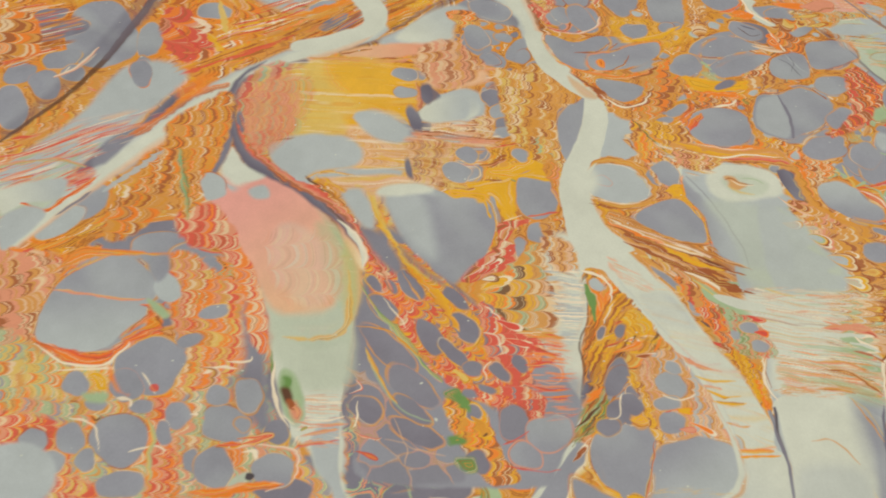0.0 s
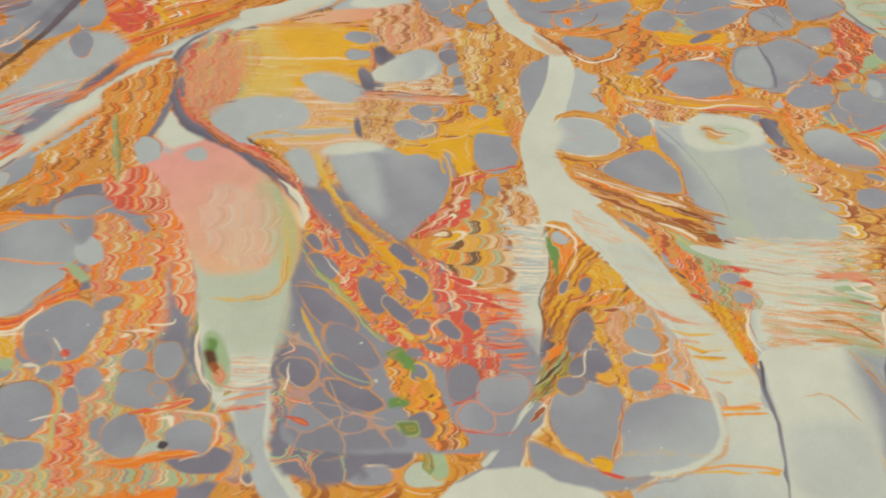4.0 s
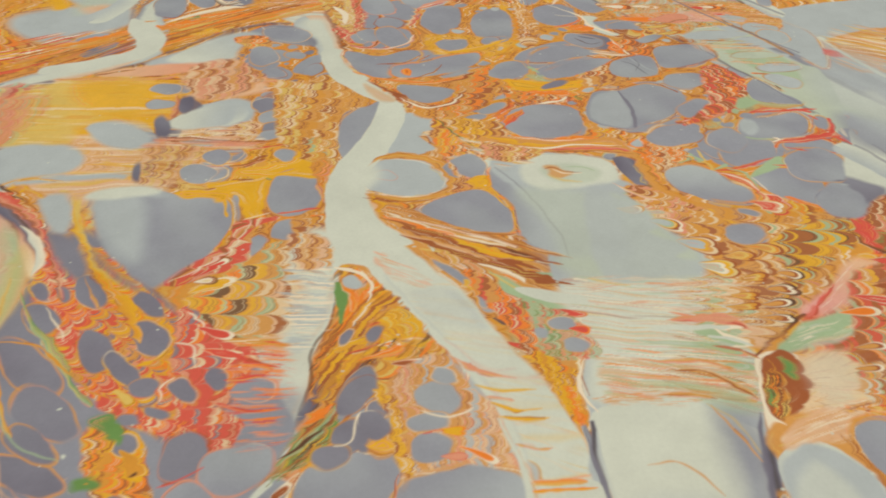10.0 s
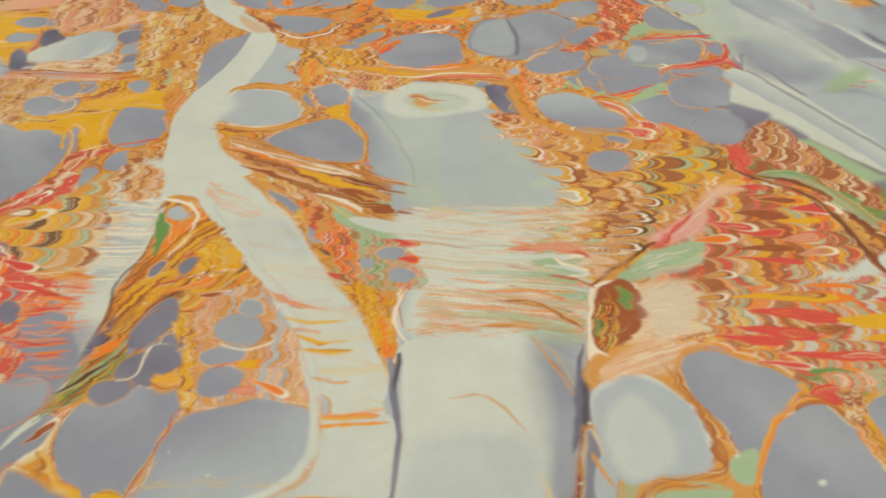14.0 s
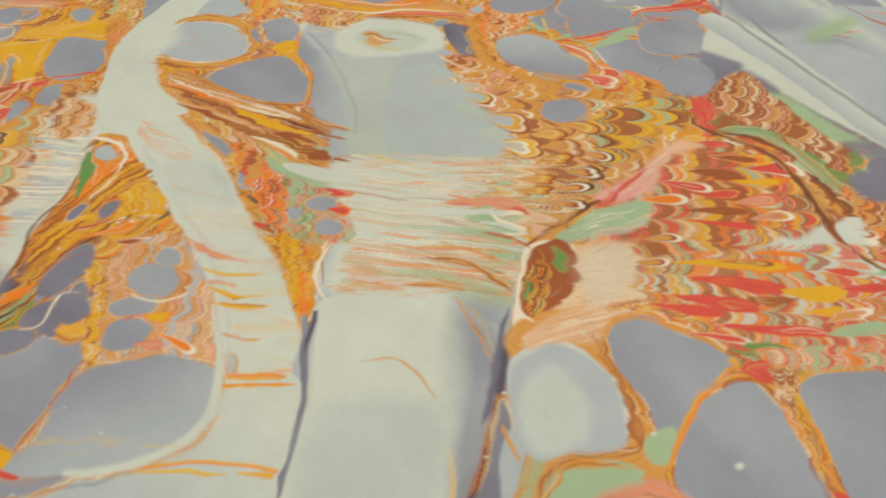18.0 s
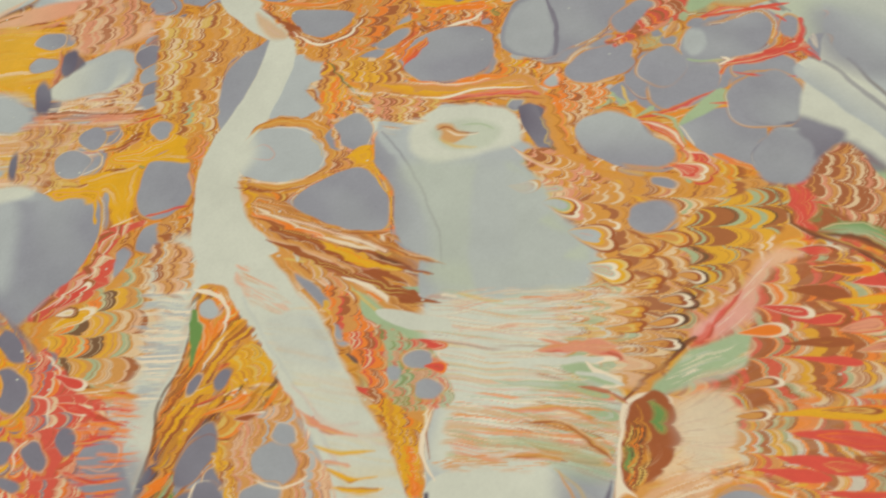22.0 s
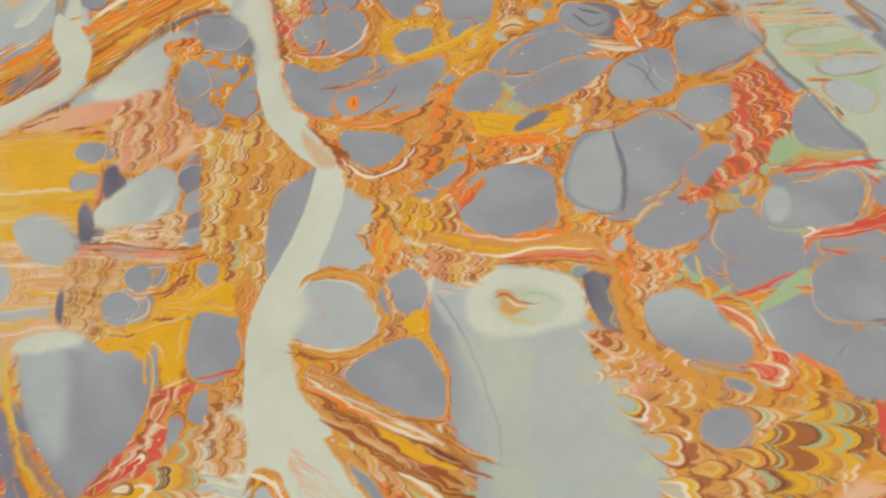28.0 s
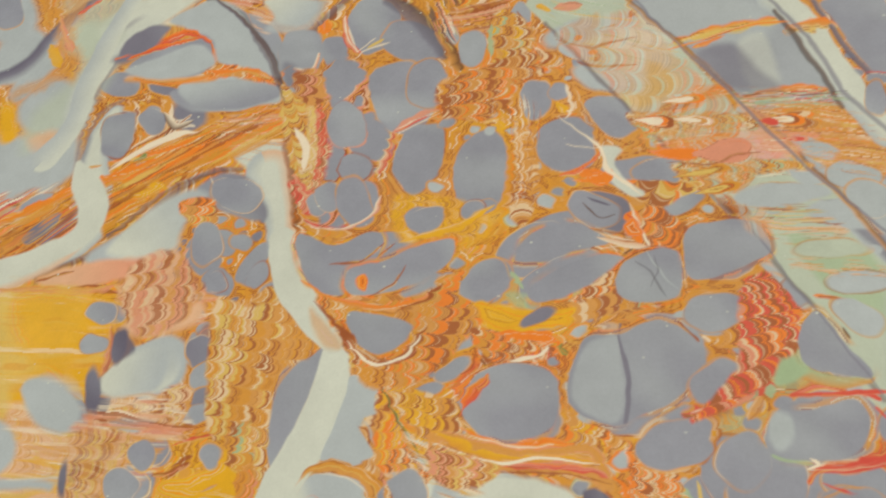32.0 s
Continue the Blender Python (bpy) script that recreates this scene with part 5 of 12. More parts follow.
# nets at the lower left
band("orange tan brown", 0.78, (-128.1, 192.4, 2.1), (-139.1, 181.3, 2.0), (-142.5, 160.4, 1.4), (-144.9, 138.6, 1.1), (-147.7, 127.1, 1.1))
band("orange tan", 0.76, (-142.1, 183.9, 1.0), (-132.5, 191.2, 1.3), (-113.6, 190.5, 1.0), (-97.3, 190.4, 0.8))
comb("peach orange tan cream red salmon brown", 8.4, 2.9, -40, 0.8, (-182.4, 194), (-158.3, 191.8), (-142.1, 188), (-141.2, 168.1), (-143.4, 141), (-148.4, 129.4), (-158.8, 122.5), reach=1.8)
band("red orange", 0.70, (-142.2, 151.8, 1.2), (-129.7, 146, 2.1), (-115.9, 142.7, 2.1), (-106.6, 148.9, 1.8), (-94.6, 154, 1.2))
vein("cream", 0.39, (-128.5, 141.3), (-113, 139.2), (-102.2, 148.9), alpha=0.75)
vein("cream", 0.39, (-109.2, 141.7), (-102.3, 139.5), (-91.9, 130.5), alpha=0.75)
blob("orange", 0.72, (-101.9, 162.5), (-96.6, 163.9), (-94.2, 157.7), (-99.4, 156.3))
vein("cream", 0.38, (-78.9, 128.5), (-73.8, 129.7), (-74.6, 121.9), alpha=0.75)
vein("cream", 0.46, (-73.6, 99.8), (-68.9, 107.1), (-61.2, 109.3), (-47.5, 113.8), alpha=0.75)
vein("cream", 0.46, (-53, 95.2), (-39.4, 97.5), (-36.2, 103.6), alpha=0.75)
vein("cream", 0.47, (-54.9, 108.4), (-45.1, 110.7), alpha=0.75)
vein("cream", 0.59, (-37.9, 109.8), (-36.3, 114), alpha=0.75)
vein("cream", 0.38, (-91.9, 130.5), (-79.3, 130.7), alpha=0.75)
vein("cream", 0.49, (-54.3, 118), (-48.2, 119.2), alpha=0.75)
# nets at the lower left edge
drop(30.5, 89.2, 5.7, 4.2, 1, "mint", rim='tan')
drop(34.2, 93.2, 5.8, 2.7, -70, "sage", rim='straw')
vein("green", 1.29, (30.3, 99), (32.4, 89.3))
drop(-41.4, 89.1, 10.5, 8.3, -58, "slate", rim='orange')
drop(-30.9, 95.1, 9.1, 3.7, -59, "slate", rim='salmon')
drop(-22.4, 88.4, 2.3, 1.9, -72, "slate", rim='cream')
blob("orange", 0.76, (-68.4, 82.1), (-60.2, 87.9), (-57.2, 82.2), (-46.6, 86.2), (-45.7, 80.5), (-68, 80.2))
drop(-51.7, 127.4, 10.1, 8, -69, "slate", rim='slate', soft=1.5)
drop(-42.7, 115.5, 5.2, 3.5, -74, "slate")
vein("cream", 0.45, (-74, 94.5), (-69.7, 101.6), (-67.7, 105.7), alpha=0.75)
drop(-12.5, 123.6, 8.1, 7.2, -66, "slate", rim='tan')
drop(18.9, 96.9, 7.7, 5.9, -1, "slate", rim='cream')
drop(13.5, 89, 7.6, 3.1, 0, rim='cream')
blob("mist", 0.79, (-24.8, 100.2), (-19.5, 104.3), (-16.4, 94.4), (-6.6, 81.1), (-15.9, 81), (-21.5, 88.5))
band("pale", 0.63, (-20.1, 119.1, 0.8), (-19.2, 102.3, 0.8), (-15.3, 92.4, 1.2), (-6.6, 81.1, 1.5))
# net of dark cells, drawn red threads
blob("grey", 2.85, (45, 151.7), (63.2, 152.4), (67.2, 139.8), (64.5, 124.1), (59.1, 108.6), (51.3, 108.7), (48.1, 126), (46, 140.1), to='pale', way=-1)
tint("red", 39.3, 140.2, 17.1, 8.6, 104)
vein("cream", 0.20, (17.2, 140.5), (22.9, 138.2), (25.8, 136.4), alpha=0.75)
vein("sage", 0.47, (-14.8, 161), (-10.2, 161.3))
vein("cream", 0.24, (24.9, 136), (29.8, 133.5), (31, 131), alpha=0.75)
vein("cream", 0.18, (34.1, 129.9), (40.7, 132.6), alpha=0.75)
blob("red", 0.58, (26.8, 164.6), (35.9, 160.1), (47.3, 157.4), (54.3, 153.2), (45.2, 150.1), (44.6, 142), (48.6, 132), (46.1, 127.4), (40.7, 130.9), (37.9, 140.2), (33.2, 149.5))
comb("red red salmon cream brown red", 6.1, 1.7, -15, 0.4, (27.3, 163.7), (36, 159.7), (50.6, 155.7), (46.2, 148.7), (46.4, 140.1), (49.7, 131.1), (45.9, 126.8), (40.4, 130.9), (37.3, 140.2), (32.5, 149.9), reach=2.0, single=0.7)
band("red", 0.26, (42.4, 148.8, 1.1), (49.9, 149.2, 0.9), (59.2, 146.7, 0.5), (51.3, 144.5, 0.9), (43.7, 145.4, 0.9))
vein("red", 0.40, (54.1, 133.6), (58.6, 131.3))
streaks("red salmon peach cream", -6, 1.3, 0.6, (46.7, 130.2), (65.3, 127.8), (63.9, 120), (49.3, 122.7), cover=0.3)
streaks("red salmon peach cream", -11, 1.5, 0.7, (44.1, 157.9), (67.6, 155), (66.8, 145.8), (55.3, 141.8), (48, 151.7), cover=0.34)
vein("red", 0.36, (46.2, 116), (50.5, 114.4))
vein("cream", 0.18, (46.7, 126.8), (47.9, 122.7), alpha=0.75)
vein("cream", 0.35, (-17.6, 117.4), (-14, 118.6), (-12.3, 124.3), alpha=0.75)
vein("cream", 0.22, (-15.5, 115.5), (-9.6, 114.2), alpha=0.75)
# cells and drawn bands at the lower left
blob("grey", 0.74, (-139.3, 171.7), (-137.3, 176), (-121, 172.6), (-104.7, 166.3), (-101.6, 161.3), (-105, 153.7), (-114.4, 147), (-129.5, 146.7), (-142, 152.5), (-141.3, 160.9), to='mist', way=-153)
vein("brown", 0.33, (-139.6, 174.3), (-118.3, 170.9), (-104.6, 166))
band("brown tan", 0.51, (-139.5, 184.5, 0.8), (-142.5, 165.5, 0.7), (-144.5, 147.6, 0.7), (-148, 129.4, 0.7))
comb("salmon tan peach salmon brown cream", 6.7, 2.1, 18, 0.5, (-179.6, 185.8), (-141.5, 185), (-143.3, 160.4), (-145.3, 144.5), (-149.3, 129.3), (-159.5, 124.7), reach=1.7, single=0.6, fine=0.9)
band("orange red salmon red", 0.35, (-143.6, 152.7, 0.5), (-134.7, 146.8, 1.2), (-126.8, 143.2, 1.8), (-113.9, 143, 1.8), (-106, 148.4, 1.6), (-100.6, 153.6, 1.2), (-94.2, 156.4, 0.5))
vein("cream", 0.34, (-142, 152.5), (-130.6, 145), (-122.4, 142.8), (-112.7, 142.8), alpha=0.75)
vein("cream", 0.33, (-129.6, 140.5), (-119.2, 138.7), (-108.6, 138.9), (-106.3, 143.6), (-104.3, 148.4), alpha=0.75)
vein("cream", 0.26, (-109, 140.5), (-101.6, 138.3), alpha=0.75)
vein("cream", 0.26, (-99.7, 137.2), (-94, 132.7), (-91.3, 129.6), alpha=0.75)
band("ochre orange", 0.36, (-104.4, 165, 0.7), (-100.3, 162.3, 1.4), (-96.9, 158.9, 1.4), (-101.5, 155.8, 0.9), (-108.1, 150.8, 0.5))
vein("brown", 0.49, (-101.6, 164.3), (-97.2, 161.4), (-93.3, 156.5))
net("grey", "tan salmon sage tan salmon orange tan brown red", 9.7, -69, 1.2, 1.99, 1.3, (-144.3, 129.4), (-138.5, 138.7), (-125.7, 139), (-108.4, 138.2), (-91.9, 130.5), (-83.2, 151.8), (-89.3, 185), (-69, 188.2), (-62.1, 172.3), (-55.8, 128.9), (-44.7, 107.6), (-31.5, 97.6), (-30.6, 88.8), (-141.2, 86.8), (-151.2, 118.3))
net("slate", "tan slate salmon sage slate tan", 12.6, -69, 1.4, 0.56, 1.4, (-18, 143.5), (-6.2, 143.7), (11.5, 125.8), (12.4, 89.5), (-13, 89.1), (-18.4, 108))
drop(-93.5, 138.5, 14.4, 11.9, -39, rim='tan')
vein("cream", 0.49, (-143.4, 113), (-136.3, 111.1), (-129.6, 106), (-125.5, 101.5), (-125.4, 98.3), alpha=0.75)
vein("cream", 0.35, (-126, 101.9), (-119.7, 98), (-116.2, 90.1), alpha=0.75)
vein("cream", 0.34, (-73.6, 94.4), (-70.2, 98.5), (-69.3, 105), (-68, 108.8), alpha=0.75)
vein("cream", 0.24, (-68.2, 108.8), (-57, 109), (-47.5, 113.4), alpha=0.75)
band("orange salmon cream", 0.30, (-49.5, 95.7, 0.4), (-41.5, 98.2, 0.8), (-36.8, 101.9, 1.0), (-34.9, 106.5, 0.6), (-37.7, 110.2, 0.4))
vein("cream", 0.29, (-52.8, 107.4), (-46.1, 110.5), (-38.4, 109.3), (-35.2, 113), alpha=0.75)
vein("red", 0.49, (-62.5, 92.7), (-50.8, 93.7), (-45.4, 97.4))
blob("dusk", 2.12, (-63.4, 158.3), (-58.8, 162.2), (-52.2, 142.8), (-47, 122.5), (-40.1, 106.4), (-44.1, 106.3), (-53.3, 120.1), (-59.3, 138), alpha=0.6)
vein("cream", 0.39, (-69.6, 142.5), (-61.3, 144.3), (-56.3, 144.1), (-57.1, 147), alpha=0.75)
vein("cream", 0.26, (-68.5, 139.7), (-68.9, 136.6), alpha=0.75)
# fold and grey field at the upper left
band("dusk", 2.71, (-184.1, 253.9, 3.0), (-169.7, 276.2, 3.5), (-153.8, 309.2, 4.1), (-140.5, 344.5, 4.4), alpha=0.4)
streaks("red salmon", 32, 2.5, 1.1, (-152.2, 225.6), (-143.3, 234.3), (-136.9, 230.7), (-144.9, 221.2), cover=0.8, alpha=0.9, long=5.0)
blob("slate", 1.44, (-141.1, 235.6), (-139.2, 244.1), (-134.8, 251.4), (-125.6, 253.7), (-129.4, 245.6), (-135, 237.1))
blob("mist", 1.12, (-177.2, 222.9), (-163.4, 226.3), (-149.6, 227.9), (-151.2, 217.4), (-164.8, 214.1), (-173, 209.2), to='pale', way=-148)
band("red orange", 0.41, (-165.5, 214.7, 0.5), (-154.4, 211.4, 1.1), (-146.8, 219.3, 1.1), (-137.9, 228.8, 0.8))
blob("mist", 1.08, (-172.3, 207.1), (-162.1, 213), (-153.9, 209.6), (-159.9, 197.4), (-167.4, 191))
band("salmon red", 0.44, (-182.4, 239.8, 0.6), (-166, 244.1, 0.6), (-152.8, 251.7, 0.9), (-135.5, 260.2, 0.3))
band("salmon sage", 0.43, (-181, 235.3, 0.6), (-166.8, 237.9, 0.9), (-154.4, 238.5, 0.9), (-143.4, 234.9, 0.6))
vein("red", 0.58, (-178.5, 227.2), (-164.3, 229.4))
band("cream salmon", 0.49, (-171.1, 289.3, 0.6), (-164.6, 293.2, 1.0), (-159.8, 300.1, 1.0), (-155.5, 309.6, 0.3))
vein("cream", 0.38, (-167.4, 292.4), (-165.6, 296.2), alpha=0.75)
drop(-130.8, 292.6, 9.2, 4.7, -74, rim='orange')
# tints of the ground, middle
tint("yellow", 39.1, 232.8, 33, 16.3, 173)
tint("peach", -9.1, 234.7, 24.1, 14.7, 165)
tint("yellow", 73.4, 191.9, 26.9, 9.2, 179, alpha=0.6)
tint("brown", 110.6, 191.9, 23.8, 8.7, 152)
tint("ochre", 185.2, 227.2, 14.3, 12.6, -176)
tint("yellow", 214.2, 214.2, 7.9, 5.8, -175)
# grey cells, middle
drop(55.4, 224.2, 12.7, 8.7, -88)
drop(37.8, 216.8, 7.5, 1.3, -77)
drop(54.9, 204.4, 5.3, 3.7, 84)
drop(46.6, 196.7, 5.4, 2.6, 67)
drop(193.2, 212.5, 3.5, 1.2, -18)
drop(206.3, 240.7, 8.9, 6.2, 27)
drop(194.2, 241.4, 5.1, 3.8, 28)
blob("grey", 0.30, (-6.3, 225.1), (7.2, 227.5), (22.5, 221.6), (32.9, 222.2), (37.6, 211.6), (35.5, 198.3), (27.6, 185.6), (18.7, 181.6), (8.3, 191.9), (-0.4, 205.4), name='paint_field')
blob("mist", 4.41, (-6.3, 225.1), (11.5, 226.4), (17.9, 201.8), (16.2, 187.1), (7.9, 193.5), (0.6, 205.4))
blob("slate", 3.06, (-11.8, 203.8), (0.6, 201.9), (10.2, 188.7), (14.8, 178.9), (-3.8, 178.7))
blob("grey", 0.25, (95.7, 213.8), (108.4, 219.7), (121.3, 220.5), (127.6, 222.8), (136, 206.8), (140.9, 186.2), (128.7, 196.3), (125.5, 200.5), (113, 201.7), (102.9, 207.3))
vein("yellow", 0.41, (117.6, 229.8), (119.2, 224.7), (125.5, 216.4), (127.8, 200.8))
blob("yellow", 0.50, (116.7, 229.8), (121.6, 231.4), (120.4, 223), (117.9, 224.8))
vein("orange", 0.50, (124, 200.1), (136.1, 202.2))
vein("cream", 0.30, (103.9, 232.9), (109.4, 228.4), (115.2, 227.4), alpha=0.75)
vein("cream", 0.38, (109.8, 222.5), (117.1, 223.5), alpha=0.75)
band("brown tan ochre cream", 0.37, (85.2, 245.4, 1.1), (100, 239.3, 1.6), (105.8, 231.1, 2.1), (103.1, 223.6, 2.0), (93.4, 218.8, 1.7), (83, 220.8, 1.4))
vein("brown", 0.45, (80.2, 242), (92.6, 243.2), (101.5, 241))
vein("cream", 0.30, (103, 233.8), (105.2, 228.6), (101.5, 221.9), alpha=0.75)
vein("orange", 0.42, (84.5, 222.1), (95.1, 218.8), (103.2, 221.9))
vein("salmon", 0.44, (81.2, 234.7), (87.5, 233.6), (86.1, 230.1), (81.9, 229.4))
streaks("mist pale tan", -2, 2.2, 1.1, (75.3, 238.6), (87.9, 238), (94.3, 227.3), (81, 222.5), cover=0.35)
comb("tan ochre cream brown peach", 5.4, 1.6, -55, 0.5, (101.9, 246.4), (109.5, 249.6), (113.3, 244), (108.4, 240.6), (110.9, 230.1), (107.6, 230.2))
blob("yellow", 0.48, (20.9, 228), (39.1, 232.8), (53.3, 237.7), (59.3, 246.8), (64.8, 235.4), (61.7, 232), (47.7, 232.5), (45.8, 218.3), (46.3, 211.5), (42.1, 209.9), (37.6, 222.1), (34.2, 222.2), (35.8, 211.7), (31.9, 222.2), (23.2, 222.5))
vein("yellow", 0.47, (19.4, 226.2), (22.2, 218.9))
vein("brown", 0.47, (21.3, 226.5), (28.8, 227.3))
vein("brown", 0.48, (34.1, 238.6), (42.7, 243.8))
vein("brown", 0.47, (35.7, 231.1), (41.2, 232.2))
vein("green", 0.77, (44.9, 232.6), (47, 231.6))
streaks("peach salmon tan straw", 15, 2.1, 1.1, (-21.9, 235.2), (7.5, 234), (17, 228.1), (-6.8, 227), (-18.2, 223.6), cover=0.6)
comb("red salmon cream brown tan red", 7.9, 1.9, 155, 0.5, (19.4, 182.4), (31.5, 191.9), (38.7, 200), (38.7, 208.2), (49, 211.4), (52.1, 209.7), (44.9, 204.8), (45.8, 191.9), (37, 184.1), (23.9, 179), reach=1.4)
vein("cream", 0.39, (23.4, 180.9), (35.5, 190.3), (40.9, 198.3), (43.9, 209.8), alpha=0.75)
vein("red", 0.69, (25.7, 179), (39.3, 189.5), (41.4, 195.9))
vein("cream", 0.31, (41.1, 209.9), (48.6, 213.5), alpha=0.75)
comb("ochre yellow orange tan cream brown sage straw", 7.4, 2.3, 0, 0.7, (40.1, 185.6), (47.6, 191.9), (53.4, 198.2), (63.3, 201.4), (66.6, 207.8), (72.3, 179.6), (39.8, 179.2), reach=1.8)
comb("ochre tan brown cream", 5.2, 2.1, 13, 0.5, (56.6, 209.6), (65.8, 212.8), (68.2, 201.3), (60.1, 199.8))
vein("salmon", 0.89, (62.3, 228.4), (65.8, 217.9))
vein("red", 0.58, (51.4, 213.1), (64.5, 215.3))
vein("orange", 0.71, (61.6, 211.2), (66.4, 212))
comb("tan ochre orange salmon", 9.8, 1.6, -3, 0.6, (56.4, 252.7), (62.2, 252.4), (66.5, 242.7), (64.5, 228.3), (61.4, 232))
vein("brown", 0.64, (38.8, 244), (42.3, 245.8), (37.2, 242.2))
# the pale fork and its legs
tint("brown", 119.7, 188.3, 23.5, 10.6, 143)
tint("tan", 51.2, 173, 25.5, 14.6, 166)
tint("sage", 129.6, 158.1, 10.3, 8.4, 108)
comb("yellow orange yellow straw orange sage umber ochre yellow tan sage tan cream tan peach brown cream peach peach pale pale", 7.0, 2.3, -2, 0.8, (29.8, 172.9), (36.9, 181.2), (43.5, 187.2), (52, 197.5), (61.1, 199.8), (68.5, 199.5), (70.2, 186.1), (70.9, 169), (65.1, 155.8), (53.7, 156.2), (41.9, 161), (33.1, 165.8), reach=1.7, seq=True, single=0.3)
blob("peach", 2.11, (30.2, 177.7), (23.5, 175.6), (25.8, 170.7), (34.8, 165.8), alpha=0.01)
blob("pale", 2.79, (62, 202.6), (70.4, 202.2), (71.9, 176.1), (70, 160), (61.9, 151.7), (58.6, 156), (65, 169.2), (63.2, 183.9))
shell("pale tan", 53.9, 196, 69.4, 193.5, 2.2)
vein("brown", 0.53, (64, 186.4), (70.2, 182.3))
vein("brown", 0.52, (64.9, 180), (71, 177.3))
shell("cream yellow yellow", 30.4, 175.3, 43.8, 182.1, 3.0)
shell("umber brown cream", 30.8, 180.2, 38, 182.4, 2.1)
shell("brown cream red red", 31.4, 182.6, 39.5, 192.6, 2.0)
vein("cream", 0.37, (29.5, 184), (37.6, 194), alpha=0.75)
vein("umber", 0.50, (30.9, 170.5), (41.8, 162.1), (53.7, 156.2))
band("tan ochre", 0.60, (31.2, 168.2, 0.8), (43.7, 158.7, 1.0), (58.6, 156, 1.1), (68.3, 155.7, 0.9))
streaks("peach tan cream", -2, 1.5, 0.8, (45.4, 157.6), (68.3, 158.9), (66.7, 149.4), (53.9, 149.9), cover=0.5)
blob("pale", 0.79, (83.2, 276.1), (91.5, 273.4), (90.1, 255.8), (83, 241.4), (78.7, 231.4), (80.9, 217.6), (86.8, 205.6), (96.4, 190.9), (108.6, 177), (121.4, 154.3), (129.5, 140.5), (134.4, 129.4), (137.9, 119.2), (139, 108.8), (120.8, 109), (83, 109.6), (59.3, 109.9), (64.5, 123.5), (68.1, 135), (68.8, 144.3), (69.2, 155.8), (72, 166.3), (72.8, 179.4), (69.7, 189.6), (69.8, 202.5), (66, 221.3), (70.1, 236.1), (78.5, 251.4))
blob("pale", 2.50, (71.8, 173.7), (72.4, 181.4), (72.6, 157.4), (70.1, 141.1), (65.4, 124.9), (61.8, 120.8), (62.3, 130.7), (64, 144.5), (62.8, 154.4), (69.1, 159.3), alpha=0.95)
streaks("peach straw pale buff straw", -14, 2.4, 1.0, (95.4, 172.3), (107, 177.3), (121.5, 153.5), (131.1, 136), (136.7, 119.2), (137.8, 108.8), (124.5, 109), (118.1, 133.5), (107.4, 152.5), cover=0.5, alpha=0.4, long=14.0)
band("peach", 1.44, (107.3, 157.8, 0.5), (118.5, 155.3, 1.1), (124.4, 152.5, 0.5), alpha=0.4)
band("peach", 1.35, (111.8, 146.2, 0.5), (122.6, 142.3, 1.2), (129.4, 142.1, 0.4), alpha=0.4)
band("straw", 1.27, (117.9, 134.9, 0.4), (128.7, 133.2, 1.2), (133.5, 132.3, 0.5), alpha=0.45)
band("straw", 1.20, (120.8, 123.3, 0.4), (130.7, 123.3, 1.1), (136.4, 123.8, 0.5), alpha=0.4)
blob("mist", 1.75, (95.7, 175.1), (107.2, 175.4), (116.5, 160.5), (109.1, 160.8), (101.2, 164.8), alpha=0.6)
vein("orange", 1.24, (84.2, 190.7), (89, 182.3), alpha=0.45, soft=0.9)
streaks("peach tan orange", -29, 1.9, 1.0, (83.8, 192.8), (90.8, 190.3), (100.5, 179.6), (93.2, 176.2), cover=0.5)
vein("red", 0.38, (110.7, 149.1), (115.4, 144.9), (122.3, 145.4), alpha=0.45, soft=0.9)
vein("salmon", 0.49, (114.1, 144.2), (122.6, 142.3), (128, 142.1), alpha=0.45, soft=0.9)
vein("tan", 0.41, (99.4, 166.6), (113.3, 162.4), alpha=0.45, soft=0.9)
vein("salmon", 0.39, (104, 156), (110.7, 149.1), alpha=0.45, soft=0.9)
vein("tan", 0.51, (110, 154), (121.6, 152.7), alpha=0.45, soft=0.9)
band("straw orange peach", 0.75, (123.1, 111.1, 0.6), (130.4, 111.4, 0.7), (137.6, 112.8, 0.4), alpha=0.6)
vein("straw", 0.69, (116.9, 132.1), (131.4, 132.3), alpha=0.45, soft=0.9)
vein("peach", 0.56, (118.7, 127.7), (131.7, 128.1), alpha=0.45, soft=0.9)
vein("salmon", 0.43, (119.3, 122.2), (124.6, 120.8), alpha=0.45, soft=0.9)
vein("pink", 0.58, (117.7, 136.4), (113.1, 141.1), alpha=0.45, soft=0.9)
blob("tan", 0.47, (73.9, 186.9), (81, 186.4), (86.2, 178.6), (95.3, 166), (104.6, 151.8), (113.7, 138.1), (119.1, 126.3), (121.7, 116.9), (123, 109), (65.3, 109.8), (66.9, 122), (68.9, 135), (69.6, 146.7), (71.3, 156.6), (73.3, 167.1), (74.1, 177.4), to='salmon', way=-47)
comb("ochre yellow orange brown tan cream straw", 6.7, 2.4, -31, 0.6, (74.4, 183.2), (81.3, 184.8), (89.2, 172.7), (95.4, 163.3), (105, 149.3), (104.5, 133.9), (97.6, 120), (82.6, 121.7), (74.6, 131.8), (72.1, 147.4), (74.8, 160.8), reach=1.8)
comb("salmon cream tan peach orange straw pink", 7.1, 2.2, -8, 0.6, (99.2, 149.5), (106.9, 146), (117.1, 130.6), (121.2, 116.9), (109.7, 117.1), (96.8, 124.1), (100.2, 135.5), reach=2.0)
